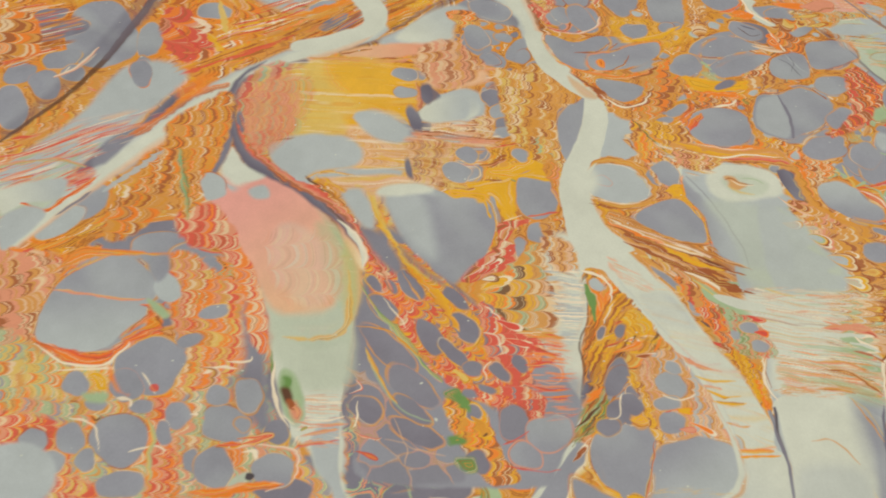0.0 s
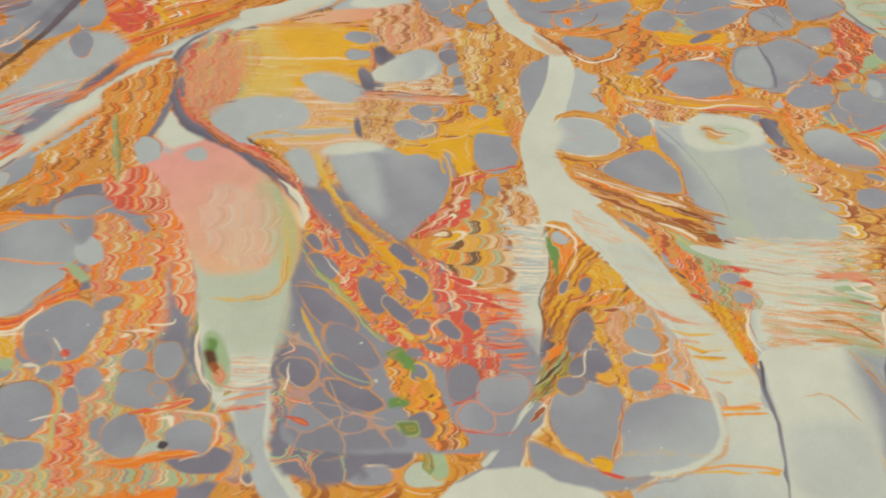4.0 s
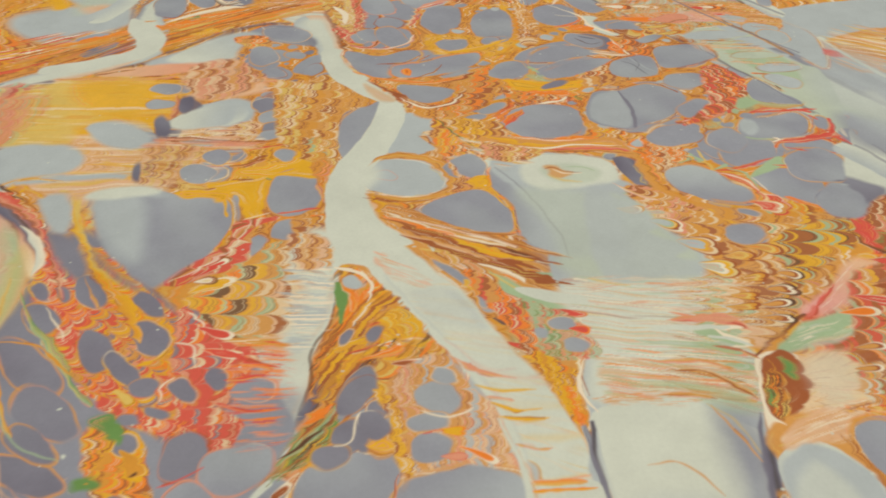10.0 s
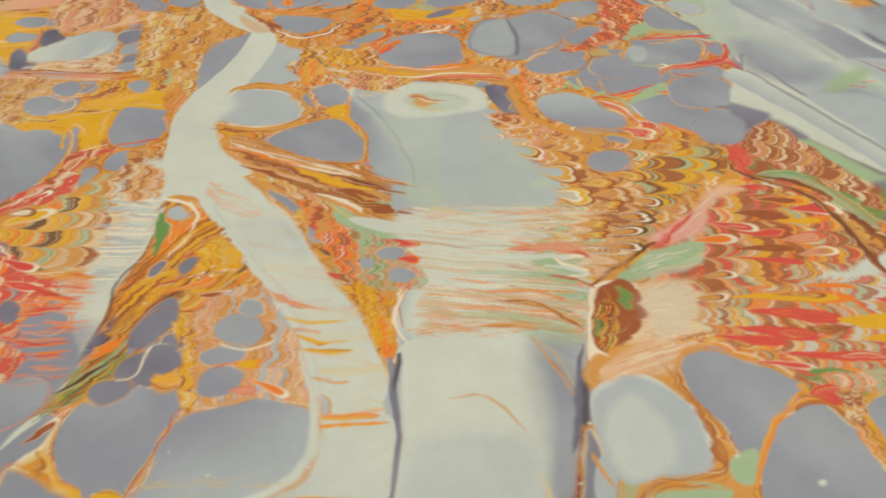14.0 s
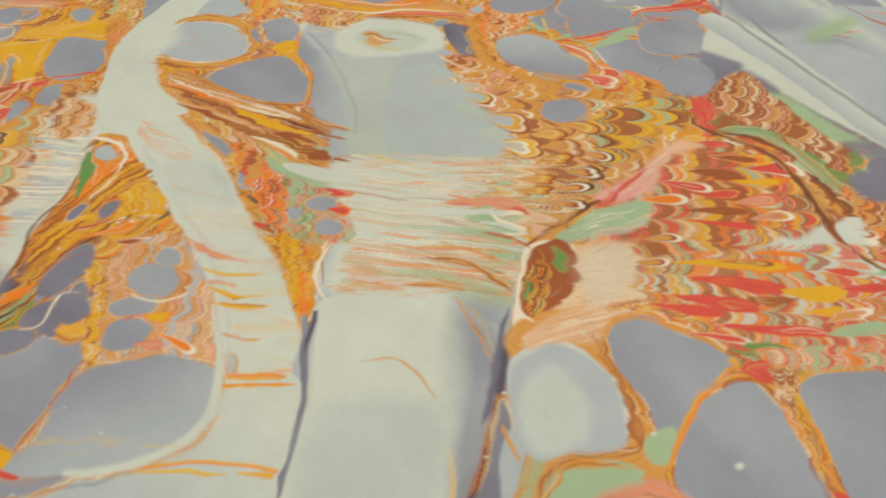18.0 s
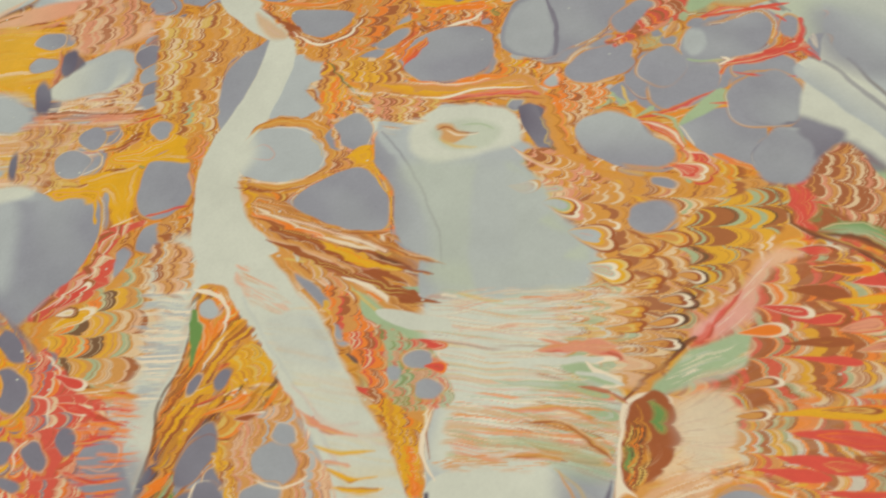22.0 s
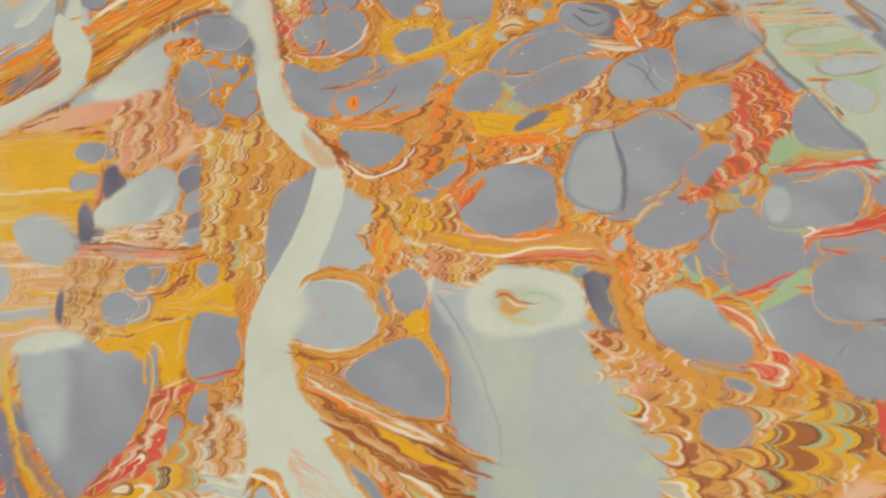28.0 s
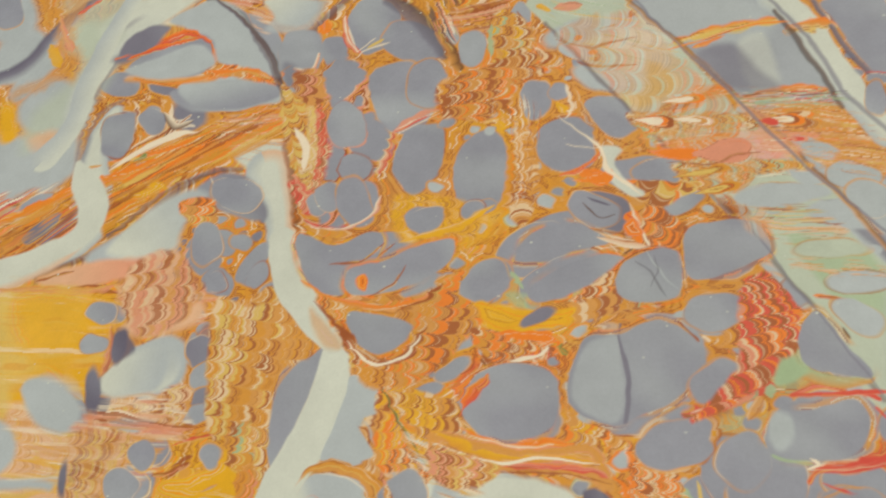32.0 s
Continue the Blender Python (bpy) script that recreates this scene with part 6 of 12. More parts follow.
blob("green", 0.36, (74, 179.3), (77.1, 176.8), (76.3, 168.8), (74, 164.4), (74.6, 171.7))
blob("orange", 0.36, (78.1, 177.1), (81.5, 176), (79.2, 168.6), (76.7, 166))
vein("cream", 0.41, (83.3, 178.8), (82.1, 169.4), (75.5, 164.3), alpha=0.75)
streaks("umber brown ochre orange", 61, 1.2, 0.5, (74, 164.4), (85.7, 174.8), (84.8, 163.8), (75.7, 150.5), (70.2, 138), (69.7, 150.8), cover=0.75)
band("umber", 0.36, (73.7, 175.5, 0.3), (73.2, 164.4, 0.3), (69.4, 153.3, 0.5), (69.7, 141.9, 0.5), (68.8, 132.7, 0.6), (66, 122.7, 0.4), (61.1, 110.4, 0.3), alpha=0.7)
blob("yellow", 0.68, (87.9, 167.2), (97.1, 162.3), (99.4, 157), (92.2, 156.5), (88.7, 151.6), (86.8, 150.1), (87, 160.2))
vein("cream", 0.37, (90.7, 156.6), (99.4, 157), alpha=0.75)
vein("orange", 1.17, (93, 152.3), (94.7, 154.7))
vein("red", 0.55, (80.9, 160.5), (87.1, 163.7))
vein("red", 0.51, (74.4, 144.1), (77.6, 148.8))
vein("yellow", 0.93, (76.4, 153.8), (85.4, 153.4))
drop(85.3, 158.2, 3.7, 1.7, 77, "slate")
drop(81.7, 140.7, 6.8, 3.3, 70, "slate")
drop(73.2, 140.2, 4.2, 2.2, 80, "dusk")
drop(87.5, 131.5, 5.3, 4.3, -79)
drop(81.9, 130.5, 5.1, 3.5, 66)
drop(104.8, 145.8, 3.9, 2.1, -18)
drop(98.9, 131.1, 5, 3, 7)
drop(85.3, 124.1, 2.1, 1.4, -64)
drop(85.9, 113.6, 9.5, 8, -23)
drop(110.5, 111.9, 14.2, 6.7, 5, "mist")
drop(111, 138.1, 6.2, 3.2, -71, "mist", soft=3.0)
blob("green", 0.28, (67.4, 120.6), (71.4, 128.3), (77.7, 130.6), (78.9, 126), (73.9, 119.1), (64, 114), (64, 116))
vein("sage", 0.46, (70.4, 122), (76.8, 128.9))
vein("brown", 0.45, (63.3, 114), (74.5, 121.9), (81.6, 131.6), (87, 139))
vein("cream", 0.31, (68.6, 109.7), (68.7, 113.9), (74.6, 116.4), alpha=0.75)
vein("cream", 0.39, (61.9, 109.8), (66.4, 112.6), alpha=0.75)
blob("yellow", 0.41, (85.3, 121.6), (90.1, 124.3), (92.3, 120.1), (86.8, 120.9))
vein("yellow", 0.48, (88.7, 134.4), (90, 131.4))
vein("cream", 0.34, (80.6, 136.1), (85.2, 134.5), (85.1, 128.6), (80.3, 125.9), alpha=0.75)
vein("orange", 0.43, (96, 114.7), (102, 117.2), (106.5, 121.2))
vein("brown", 0.46, (90.6, 128.5), (94.4, 116.1), (92.7, 112.2))
vein("red", 0.34, (97.6, 126.9), (102.9, 127.5))
shell("straw cream orange orange", 86.2, 151.6, 93.6, 154.5, 3.2)
shell("cream yellow", 84.4, 153.3, 90.3, 153.8, 1.3)
blob("yellow", 0.68, (88.1, 166.6), (98.2, 161.7), (94.4, 156.9), (88.2, 157.2), (86.7, 161.5))
shell("tan brown cream straw", 77.6, 179.9, 83.1, 181.4, 2.2)
drop(78.5, 179.3, 3.2, 2.3, -24, "mist")
shell("umber brown tan cream", 80.6, 168.8, 86.9, 173.7, 2.1)
vein("cream", 0.40, (83.5, 170.4), (81.6, 163.5), (78, 161.9), alpha=0.75)
shell("tan cream salmon brown", 90.1, 146.6, 100.1, 149.3, 2.5)
vein("brown", 0.48, (82.7, 131.9), (88.8, 137.5), (86.8, 133.2))
shell("umber brown orange", 73.1, 155.5, 80.8, 163.5, 1.5)
shell("dusk slate", 79.4, 155.1, 82.9, 160.8, 1.3)
shell("ochre yellow", 74.6, 148.9, 87.4, 153.1, 1.8)
shell("umber brown", 72.9, 136.6, 77.5, 142.5, 1.5)
shell("dusk dusk", 68.7, 129.4, 72.5, 138.1, 1.8)
shell("orange", 69.8, 128, 73.6, 133.6, 1.0)
vein("green", 0.70, (64.1, 119.8), (69.5, 126.6), (76.9, 132.1))
vein("umber", 0.36, (72.4, 126.5), (79.5, 133.4), (85.8, 138.4))
vein("salmon", 0.38, (91.9, 145), (96.6, 143.3))
shell("red pink cream", 110.6, 141.2, 111.3, 147.3, 0.9)
band("pale", 0.74, (85.1, 184.6, 1.5), (94.8, 168.7, 1.2), (104.2, 154.3, 0.9), (113.1, 141.1, 0.9), (118.8, 129.1, 1.0), (121.4, 119.5, 1.2), (123, 109, 1.2))
band("mist", 0.36, (87.4, 182.4, 0.5), (98, 165.8, 0.5), (107.4, 152.5, 0.3), (116.1, 138.7, 0.4), (121.4, 124.9, 0.4), (124.2, 109.2, 0.4), alpha=0.25)
# brown fan beside the fork
blob("tan", 0.62, (85.7, 216.2), (101.5, 209.2), (115.9, 201.6), (126.1, 196.7), (137.6, 189.8), (143.2, 186.5), (144.5, 175.4), (144.1, 165), (143.1, 155.2), (139.2, 144.6), (138.9, 134.4), (136.4, 130.3), (132.9, 133.2), (129.4, 145), (121.1, 159.6), (112.1, 174), (100.9, 187.8), (88.8, 201.8))
streaks("brown tan cream peach ochre brown brown", -31, 1.8, 0.8, (85.7, 216.2), (101.5, 209.2), (126.1, 196.7), (143.2, 186.5), (144.2, 171.9), (127.4, 176.6), (114, 186.8), (100.1, 193.8), (90.7, 200.6), cover=0.7, pivot=(66.9, 224.9), long=14.0)
band("brown", 0.39, (91.9, 204.3, 0.8), (108, 197.1, 1.5), (120.2, 189.2, 2.0), (131.8, 180.8, 2.0), (143.9, 175.4, 1.5))
band("brown umber brown", 0.38, (109.5, 199.1, 0.6), (123.1, 192.9, 1.3), (133, 187.3, 1.2), (142.5, 183.8, 0.7))
band("tan cream tan", 0.40, (87.5, 210.5, 0.6), (102, 205.5, 1.0), (114.4, 199.7, 1.1), (126.3, 193.7, 0.7))
vein("orange", 0.49, (91.3, 208), (102.3, 202.8), (110.4, 198.6))
vein("cream", 0.43, (112.7, 199.8), (119.5, 197.2), (123.8, 194.3), alpha=0.75)
shell("straw yellow yellow", 112.1, 197.2, 125.3, 189.4, 2.0)
band("tan peach tan", 0.39, (90.6, 201.7, 0.8), (101.4, 196.7, 1.1), (111.9, 191.8, 1.1), (120.5, 185.4, 0.7))
band("cream", 0.35, (119.7, 185.4, 0.4), (125.6, 180.7, 0.7), (127.3, 178.4, 0.3))
vein("brown", 0.47, (109, 203.2), (124.3, 199.4), (132.6, 195.1))
vein("cream", 0.32, (124.3, 198.8), (127.6, 199.6), alpha=0.75)
shell("umber ochre tan", 125.2, 186, 132, 182.1, 1.4)
shell("cream brown ochre", 126.9, 184.9, 138.7, 179.8, 1.5)
shell("sage", 130.1, 182.8, 142.6, 180.1, 1.5)
vein("cream", 0.30, (131.4, 187.4), (137.8, 185.4), alpha=0.75)
vein("orange", 0.57, (121.6, 181.5), (125.7, 178.5))
blob("sage", 0.69, (120.9, 180.7), (130.7, 172.8), (142.9, 165.1), (144.2, 158.4), (140.4, 150.6), (131.8, 152.6), (126.8, 162.7), (121.6, 171.6))
shell("tan brown cream peach tan", 103.2, 195.5, 113.3, 181.2, 2.1)
shell("brown cream tan salmon", 110.3, 191, 119.3, 177.1, 2.2)
shell("brown red cream salmon brown tan", 118.8, 177.1, 126.6, 166.1, 2.9)
shell("brown cream tan brown red", 121.4, 155.5, 127.6, 150.5, 2.1)
shell("yellow yellow", 124.8, 149.8, 132.9, 146.4, 2.1)
drop(116.7, 168.7, 2.9, 1.8, -67)
vein("char", 0.66, (118.9, 163.9), (120.7, 161.3))
blob("grey", 0.55, (100.8, 188.8), (107.8, 184.4), (111.7, 177.6), (109.4, 177.8), (103.7, 184.7))
vein("yellow", 0.71, (110, 179.6), (112, 174.9))
vein("cream", 0.32, (106, 193.3), (111.3, 189.9), alpha=0.75)
vein("brown", 0.46, (101, 193.7), (105.7, 188.4))
vein("straw", 0.46, (96.8, 194), (103.6, 192.5))
vein("pale", 0.62, (99.7, 196.8), (101.1, 192.7))
vein("red", 0.35, (132.5, 140.4), (136.1, 136.6))
band("cream straw", 0.31, (143, 160.1, 0.5), (141, 153.7, 0.6), (139.1, 149.1, 0.6), (138.7, 140.1, 0.4))
band("slate mist", 0.27, (137.1, 127.9, 0.7), (138.4, 121.8, 0.8), (139, 115.3, 0.9), (139, 108.8, 1.0))
# the pale column
blob("mist", 0.62, (96.1, 260.9), (113.4, 238.2), (123.6, 245.1), (139.7, 245.3), (157.2, 237.6), (164.6, 225.5), (167.8, 205.6), (178, 195.2), (182.9, 190.8), (183.4, 180.1), (185.5, 152.2), (183.9, 143), (181, 126.1), (176.9, 108.3), (139.6, 108.8), (139.6, 124.4), (139.1, 141.7), (143.1, 154.2), (140.9, 168), (136.5, 179.3), (134.5, 197.5), (128.9, 218.1), (113.4, 238.2))
blob("grey", 7.06, (108.5, 250.9), (117, 237.9), (128.9, 218.1), (134.8, 197.5), (137.8, 183.1), (143, 186.7), (140.8, 207.9), (132, 222.6), alpha=0.7)
blob("pale", 1.34, (115.2, 238.1), (123.7, 243.8), (139.7, 244.7), (155.5, 237.7), (163.8, 226.8), (162.8, 222.1), (152.1, 224.3), (142.1, 222.8), (132.2, 217.8), (124.8, 228.2))
blob("mint", 6.39, (147.3, 203), (165, 214.8), (175.3, 200.7), (182.1, 189.9), (179.5, 176.6), (157.9, 176.1), (143.3, 175.1), alpha=0.6)
blob("pale", 2.71, (138.8, 177.3), (183.6, 174.5), (185.5, 152.2), (182.4, 134.3), (169.8, 131.9), (157.2, 133.7), (140.4, 134.2), (142.4, 154.2))
vein("slate", 0.38, (108.8, 248.1), (123.1, 228.3), (132, 206.4), (136, 189.2), alpha=0.7)
band("mist", 0.84, (138.6, 226.8, 0.6), (150.4, 224.5, 0.8), (158.8, 227.3, 0.6), alpha=0.4)
vein("orange", 0.90, (176.5, 246), (175.8, 235.6), (176.9, 225.5))
blob("dusk", 0.43, (164.1, 239.4), (171, 239.2), (173.6, 225.9), (171.1, 223.7), (166.3, 229))
vein("umber", 0.66, (171.1, 224.9), (172.6, 222.3))
streaks("tan straw sage peach salmon brown cream ochre", -4, 1.9, 0.9, (138.7, 179.2), (158, 178.9), (183.6, 174.5), (186.4, 149), (180.9, 131.5), (164.8, 133.5), (144.3, 134.1), (143.8, 154.1), cover=0.5, alpha=0.4, long=22.0)
streaks("sage brown tan sage salmon ochre cream", -22, 1.9, 0.8, (169, 166.4), (182.9, 167.4), (185.6, 147.5), (181.2, 128.8), (172.3, 133.2), (165.1, 140.7), (165.6, 153.1), cover=0.7, alpha=0.5, long=14.0)
vein("cream", 0.36, (142.1, 164.4), (141.3, 154.2), (138.9, 146.3), (139.7, 135.7), alpha=0.75)
vein("brown", 0.24, (138.7, 144.8), (140.4, 135.7))
vein("orange", 0.41, (162.3, 176.7), (173.8, 176))
vein("straw", 0.42, (146.2, 178.7), (157.9, 176.1))
vein("cream", 0.49, (141.7, 179), (146.2, 177.7), alpha=0.75)
# the trunk under the column
blob("pale", 0.42, (140, 130.4), (152, 134.2), (164.2, 134.1), (176.4, 126.3), (180.2, 120.9), (178.3, 106.5), (175.8, 92.9), (168.9, 78.6), (135.2, 78), (138.9, 91.1), (141.2, 104.6), (140.9, 118.4))
blob("grey", 6.35, (171.7, 128.1), (180.2, 120.9), (178.3, 106.5), (175.8, 92.9), (168.9, 78.6), (159.9, 78.5), (166.4, 97.5), (168.8, 113.2))
blob("slate", 2.86, (178.2, 119.1), (180.2, 119.1), (178.6, 106.6), (176, 92.9), (169.6, 78.6), (166.5, 78.6), (173.2, 92.8), (176.1, 106.5), alpha=0.7)
blob("grey", 3.64, (154.9, 107.5), (163.4, 110.3), (166.6, 92.7), (161.8, 78.5), (154.2, 78.4), (156.5, 92.5), alpha=0.45)
band("straw ochre", 0.32, (155.2, 115.3, 0.4), (161, 113, 0.5), (165.9, 105, 0.6), (169.2, 92.8, 0.7), (169.8, 86, 0.6), (168.6, 78.6, 0.9))
vein("straw", 0.35, (169.1, 132.9), (174, 128.1), (177.7, 117.6))
streaks("tan peach", 4, 1.0, 0.6, (139.7, 134.9), (156.6, 137.7), (171.4, 135.4), (157.1, 131.8), cover=0.5)
band("slate char slate", 0.42, (139.9, 127.5, 0.6), (139.1, 118.4, 0.9), (140, 109.9, 1.0), (139.6, 98.2, 0.8), (138, 87.7, 0.9), (134.7, 78, 1.1))
vein("orange", 1.03, (136.5, 128.8), (138.4, 127.8))
vein("mist", 0.56, (140.2, 124.4), (141.4, 109.9), (141.8, 100.8))
band("dusk char dusk", 0.53, (180.6, 121.3, 1.2), (178.8, 113.3, 1.1), (177.9, 106.5, 1.0), (177, 97.7, 1.4), (173.9, 86.1, 1.3), (170.8, 77.7, 1.4))
blob("slate", 0.95, (178.8, 105.2), (179.9, 93), (179.3, 78.8), (173.2, 78.7), (176.8, 90.6))
# the seed at the trunk
blob("cream", 0.28, (185, 147.5), (190.3, 149.2), (195.9, 147.8), (196, 141.1), (192.6, 132.6), (187.7, 127.2), (184.3, 123.3), (181.8, 122.7), (181.5, 128.8), (183.2, 138.6))
blob("brown", 0.28, (186.8, 146.2), (191.5, 148), (196, 145.5), (195.8, 140.3), (192.2, 132.6), (187.7, 127.5), (184.2, 126.3), (182.8, 131.5), (184.1, 138.6))
vein("yellow", 0.46, (188.5, 144.3), (188.3, 137), (186.1, 128.6))
vein("yellow", 0.33, (185.3, 138.5), (185.2, 131.4))
vein("umber", 0.33, (189.2, 139.8), (188.2, 131.3))
# scallops and wings to the right
blob("grey", 0.30, (180.1, 225.2), (183.8, 231), (192.3, 233.8), (198.2, 228.3), (203.7, 220.5), (205.2, 214.6), (200.9, 211.6), (190.4, 214.8), (183, 220.2))
blob("grey", 0.30, (207.7, 227.3), (214.8, 231.5), (228.8, 230), (230, 220.3), (227.8, 209.2), (219.3, 212.2), (211.2, 218.6))
drop(227.6, 259.2, 13.6, 9.9, 26)
drop(202.3, 248.4, 9.4, 6.9, 60)
drop(211.7, 243.3, 11.1, 8.3, 41)
drop(188.4, 255.6, 10.9, 7.3, 44)
drop(234.1, 244.7, 8.8, 5.7, -3)
drop(232.1, 234.6, 9.6, 9.5, -13)
drop(243, 260, 4, 2.5, 75)
drop(249.3, 250.9, 5.4, 3.2, 74)
drop(235.5, 214, 9.8, 8.1, 40, soft=0.8)
vein("red", 0.88, (222.2, 247.4), (234, 248.7), (243.5, 254.3), (248.6, 248.2))
vein("red", 0.67, (195.3, 231), (207, 233.5), (219.1, 238.6))
vein("red", 0.67, (196.9, 230.9), (205.5, 222.7), (208.2, 214.3))
vein("cream", 0.35, (207.9, 228.5), (210.6, 219.8), alpha=0.75)
blob("sage", 0.60, (207.9, 228.5), (219.1, 238.6), (223.5, 235.5), (212.8, 229.2))
vein("sage", 1.01, (197.1, 232.1), (202.3, 235.3))
vein("red", 0.67, (216.7, 233.7), (230.6, 231), (239, 226.5))
vein("cream", 0.63, (248.9, 256.4), (249.3, 250.9), alpha=0.75)
vein("straw", 0.53, (193.4, 244.1), (196.9, 230.9))
vein("sage", 1.40, (189.8, 241.8), (194.2, 236.2))
vein("cream", 0.39, (141.4, 250), (159.2, 249.9), (173, 245.8), alpha=0.75)
vein("orange", 0.74, (159.2, 249.3), (172.9, 243.7), (175.8, 235.6))
vein("brown", 0.55, (137.9, 245.5), (152.1, 245.5), (169.4, 241.5), (176.9, 225.5))
comb("cream tan brown yellow sage", 4.9, 2.2, -23, 0.4, (176.5, 247.3), (185.1, 246.4), (191.2, 239.1), (185.9, 235.8), (178.6, 239.2))
comb("tan ochre brown cream ochre salmon sage tan yellow", 6.7, 2.6, -5, 0.8, (163.7, 223.2), (174.9, 219.7), (184.1, 214.3), (203.5, 208), (207, 211.1), (209.2, 205.4), (225.9, 207.2), (233.4, 201.2), (230, 195.3), (214.7, 178), (199.8, 161.3), (187.7, 149), (182.4, 154.8), (183.1, 176.4), (185.7, 189.6), (175.3, 199.6), (166.5, 212.4), reach=1.9, single=0.35)
comb("brown yellow brown umber sage yellow cream ochre", 5.9, 2.2, -4, 0.7, (202.8, 192.3), (214.5, 201.7), (233.9, 203.2), (231.9, 194.1), (221.9, 187), (210.6, 178.3), (199.2, 166.4), (197.2, 171.8), (205.4, 180.5), reach=1.9)
comb("mist mint sage straw cream salmon tan brown tan cream ochre brown tan ochre tan brown", 6.8, 2.4, -5, 1.0, (159.5, 221.2), (168.5, 221.1), (176.4, 218), (184, 213.1), (191.2, 207.6), (193.4, 199.2), (195.1, 188.9), (196.3, 175.5), (191.5, 158.4), (185.5, 152.2), (181.8, 162.3), (179.4, 174.7), (178.5, 182.3), (180.7, 191), (170.6, 199), (164, 208.2), reach=2.2, seq=True, single=0.5)
shell("peach mint mist", 168, 209.6, 175.8, 208.9, 1.9)
shell("mint mist mist", 164, 184.2, 184.2, 183.8, 3.0)
vein("cream", 0.32, (173.9, 202.5), (179.1, 199.3), (178.1, 196.7), alpha=0.75)
vein("sage", 0.48, (163.4, 213.8), (168.4, 211.8), (167.2, 209))
shell("tan cream tan", 182.7, 198, 190, 195.8, 2.1)
drop(197.6, 196.8, 5.9, 4.1, -19)
vein("brown", 0.43, (189.9, 194.3), (195.5, 191.9), (203, 193.3))
blob("red", 0.48, (208.2, 217.3), (212.5, 216.9), (215.1, 212.1), (213.3, 207.8), (208.8, 207.6), (210.5, 211.9))
vein("cream", 0.33, (207.9, 217.3), (213.1, 216.1), (214.8, 210.4), alpha=0.75)
vein("orange", 0.93, (215.4, 215.9), (224.8, 209.4))
vein("sage", 1.22, (207, 211.1), (207.3, 207.7))
drop(201.3, 208.2, 3.3, 1.5, -18)
comb("red orange brown cream sage yellow red brown", 6.6, 3.7, 4, 0.8, (229, 187.4), (239, 188.6), (253, 185.6), (234.9, 122.1), (228.3, 126.1), (219.9, 129), (209.9, 132), (201.6, 132.3), (197.1, 138.1), (201, 151.5), (206.4, 161), (218, 174.1), reach=1.5, single=0.75, fine=0.3, pivot=(171.7, 143.5))
blob("yellow", 0.39, (204.5, 135), (213.4, 137.5), (217.7, 135.2), (209.9, 132), (205.2, 132.2))
vein("cream", 0.29, (217.3, 127.7), (225.1, 122.3), (232, 122.8), alpha=0.75)
vein("umber", 0.44, (233.2, 144.7), (239.3, 143))
shell("cream brown tan", 209.5, 128.7, 218.9, 128.1, 1.0)
blob("pink", 1.21, (202.2, 163.7), (213.9, 173.5), (229.5, 183.5), (232.7, 182.4), (220.5, 173.1), (207.4, 163.4))
blob("red", 0.75, (203.3, 162.8), (207.8, 166), (205.7, 161), (201.5, 159.6), alpha=0.8)
blob("sage", 0.71, (190.9, 148.8), (202.1, 158.7), (213.4, 163.6), (217.7, 162), (212.2, 157.4), (199.9, 153.1), (192.7, 147.2))
blob("mint", 0.85, (194.1, 148.7), (206.8, 156), (214.8, 157.2), (210.1, 152.7), (199.4, 150), alpha=0.7)
blob("peach", 3.07, (196.7, 146.3), (203.1, 149.1), (207.8, 146.6), (205.2, 139.2), (197.4, 132.4), (189.4, 126.1), (193.4, 133.9))
streaks("salmon tan cream", 3, 1.1, 1.9, (203.8, 145.2), (212, 149.4), (217.3, 144.7), (210.7, 136.2), (201.9, 133.7), cover=0.35, alpha=0.4)
streaks("ochre tan brown cream orange", 14, 1.0, 0.4, (187.5, 125.9), (196.8, 132.4), (209, 133.4), (210.9, 130.6), (201.1, 128.9), (189.8, 124.5), cover=0.7)
band("umber brown", 0.35, (185.3, 147.8, 0.4), (190.8, 152.8, 0.6), (197.4, 158.1, 0.6), (203.3, 162.8, 0.5))
# seam and bands beyond the wings
comb("brown sage red tan green cream brown", 6.6, 4.0, -49, 0.9, (239.9, 211.1), (251.4, 217), (265.8, 196.9), (281.9, 171.4), (269.5, 136.2), (263.8, 152), (257.6, 166.7), (251.5, 180.9), (242.7, 186.6), (234.6, 190.1), reach=1.6, single=0.6)
blob("red", 0.87, (235.5, 208.3), (240.2, 208.4), (238.2, 197.7), (233.9, 190.1), (233, 197.6))
blob("brown", 1.19, (234.6, 190.1), (245.6, 200.4), (248.8, 187.9), (241.3, 186.6), alpha=0.5)
blob("green", 0.82, (246.3, 196.5), (252.3, 190.4), (261.5, 181), (270.1, 172.3), (265, 169), (256.6, 178.7), (248.3, 185.5), alpha=0.8)
blob("sage", 1.56, (256, 212.8), (271.4, 195.7), (264.7, 193.1), (256.8, 203.2), alpha=0.8)
blob("slate", 1.82, (252.2, 217), (258.1, 208.6), (275.8, 190.8), (283.8, 176.9), (280.7, 168.2), (274.2, 176.7), (264.7, 193.1), alpha=0.75)
drop(274.8, 174.1, 5.1, 4.5, 16, "slate")
vein("cream", 0.24, (248.6, 200.5), (256.7, 190.5), alpha=0.75)
vein("cream", 0.27, (264.4, 176.6), (270.1, 163.9), (277.8, 160), alpha=0.75)
vein("sage", 0.72, (270.8, 165.9), (278.5, 162))
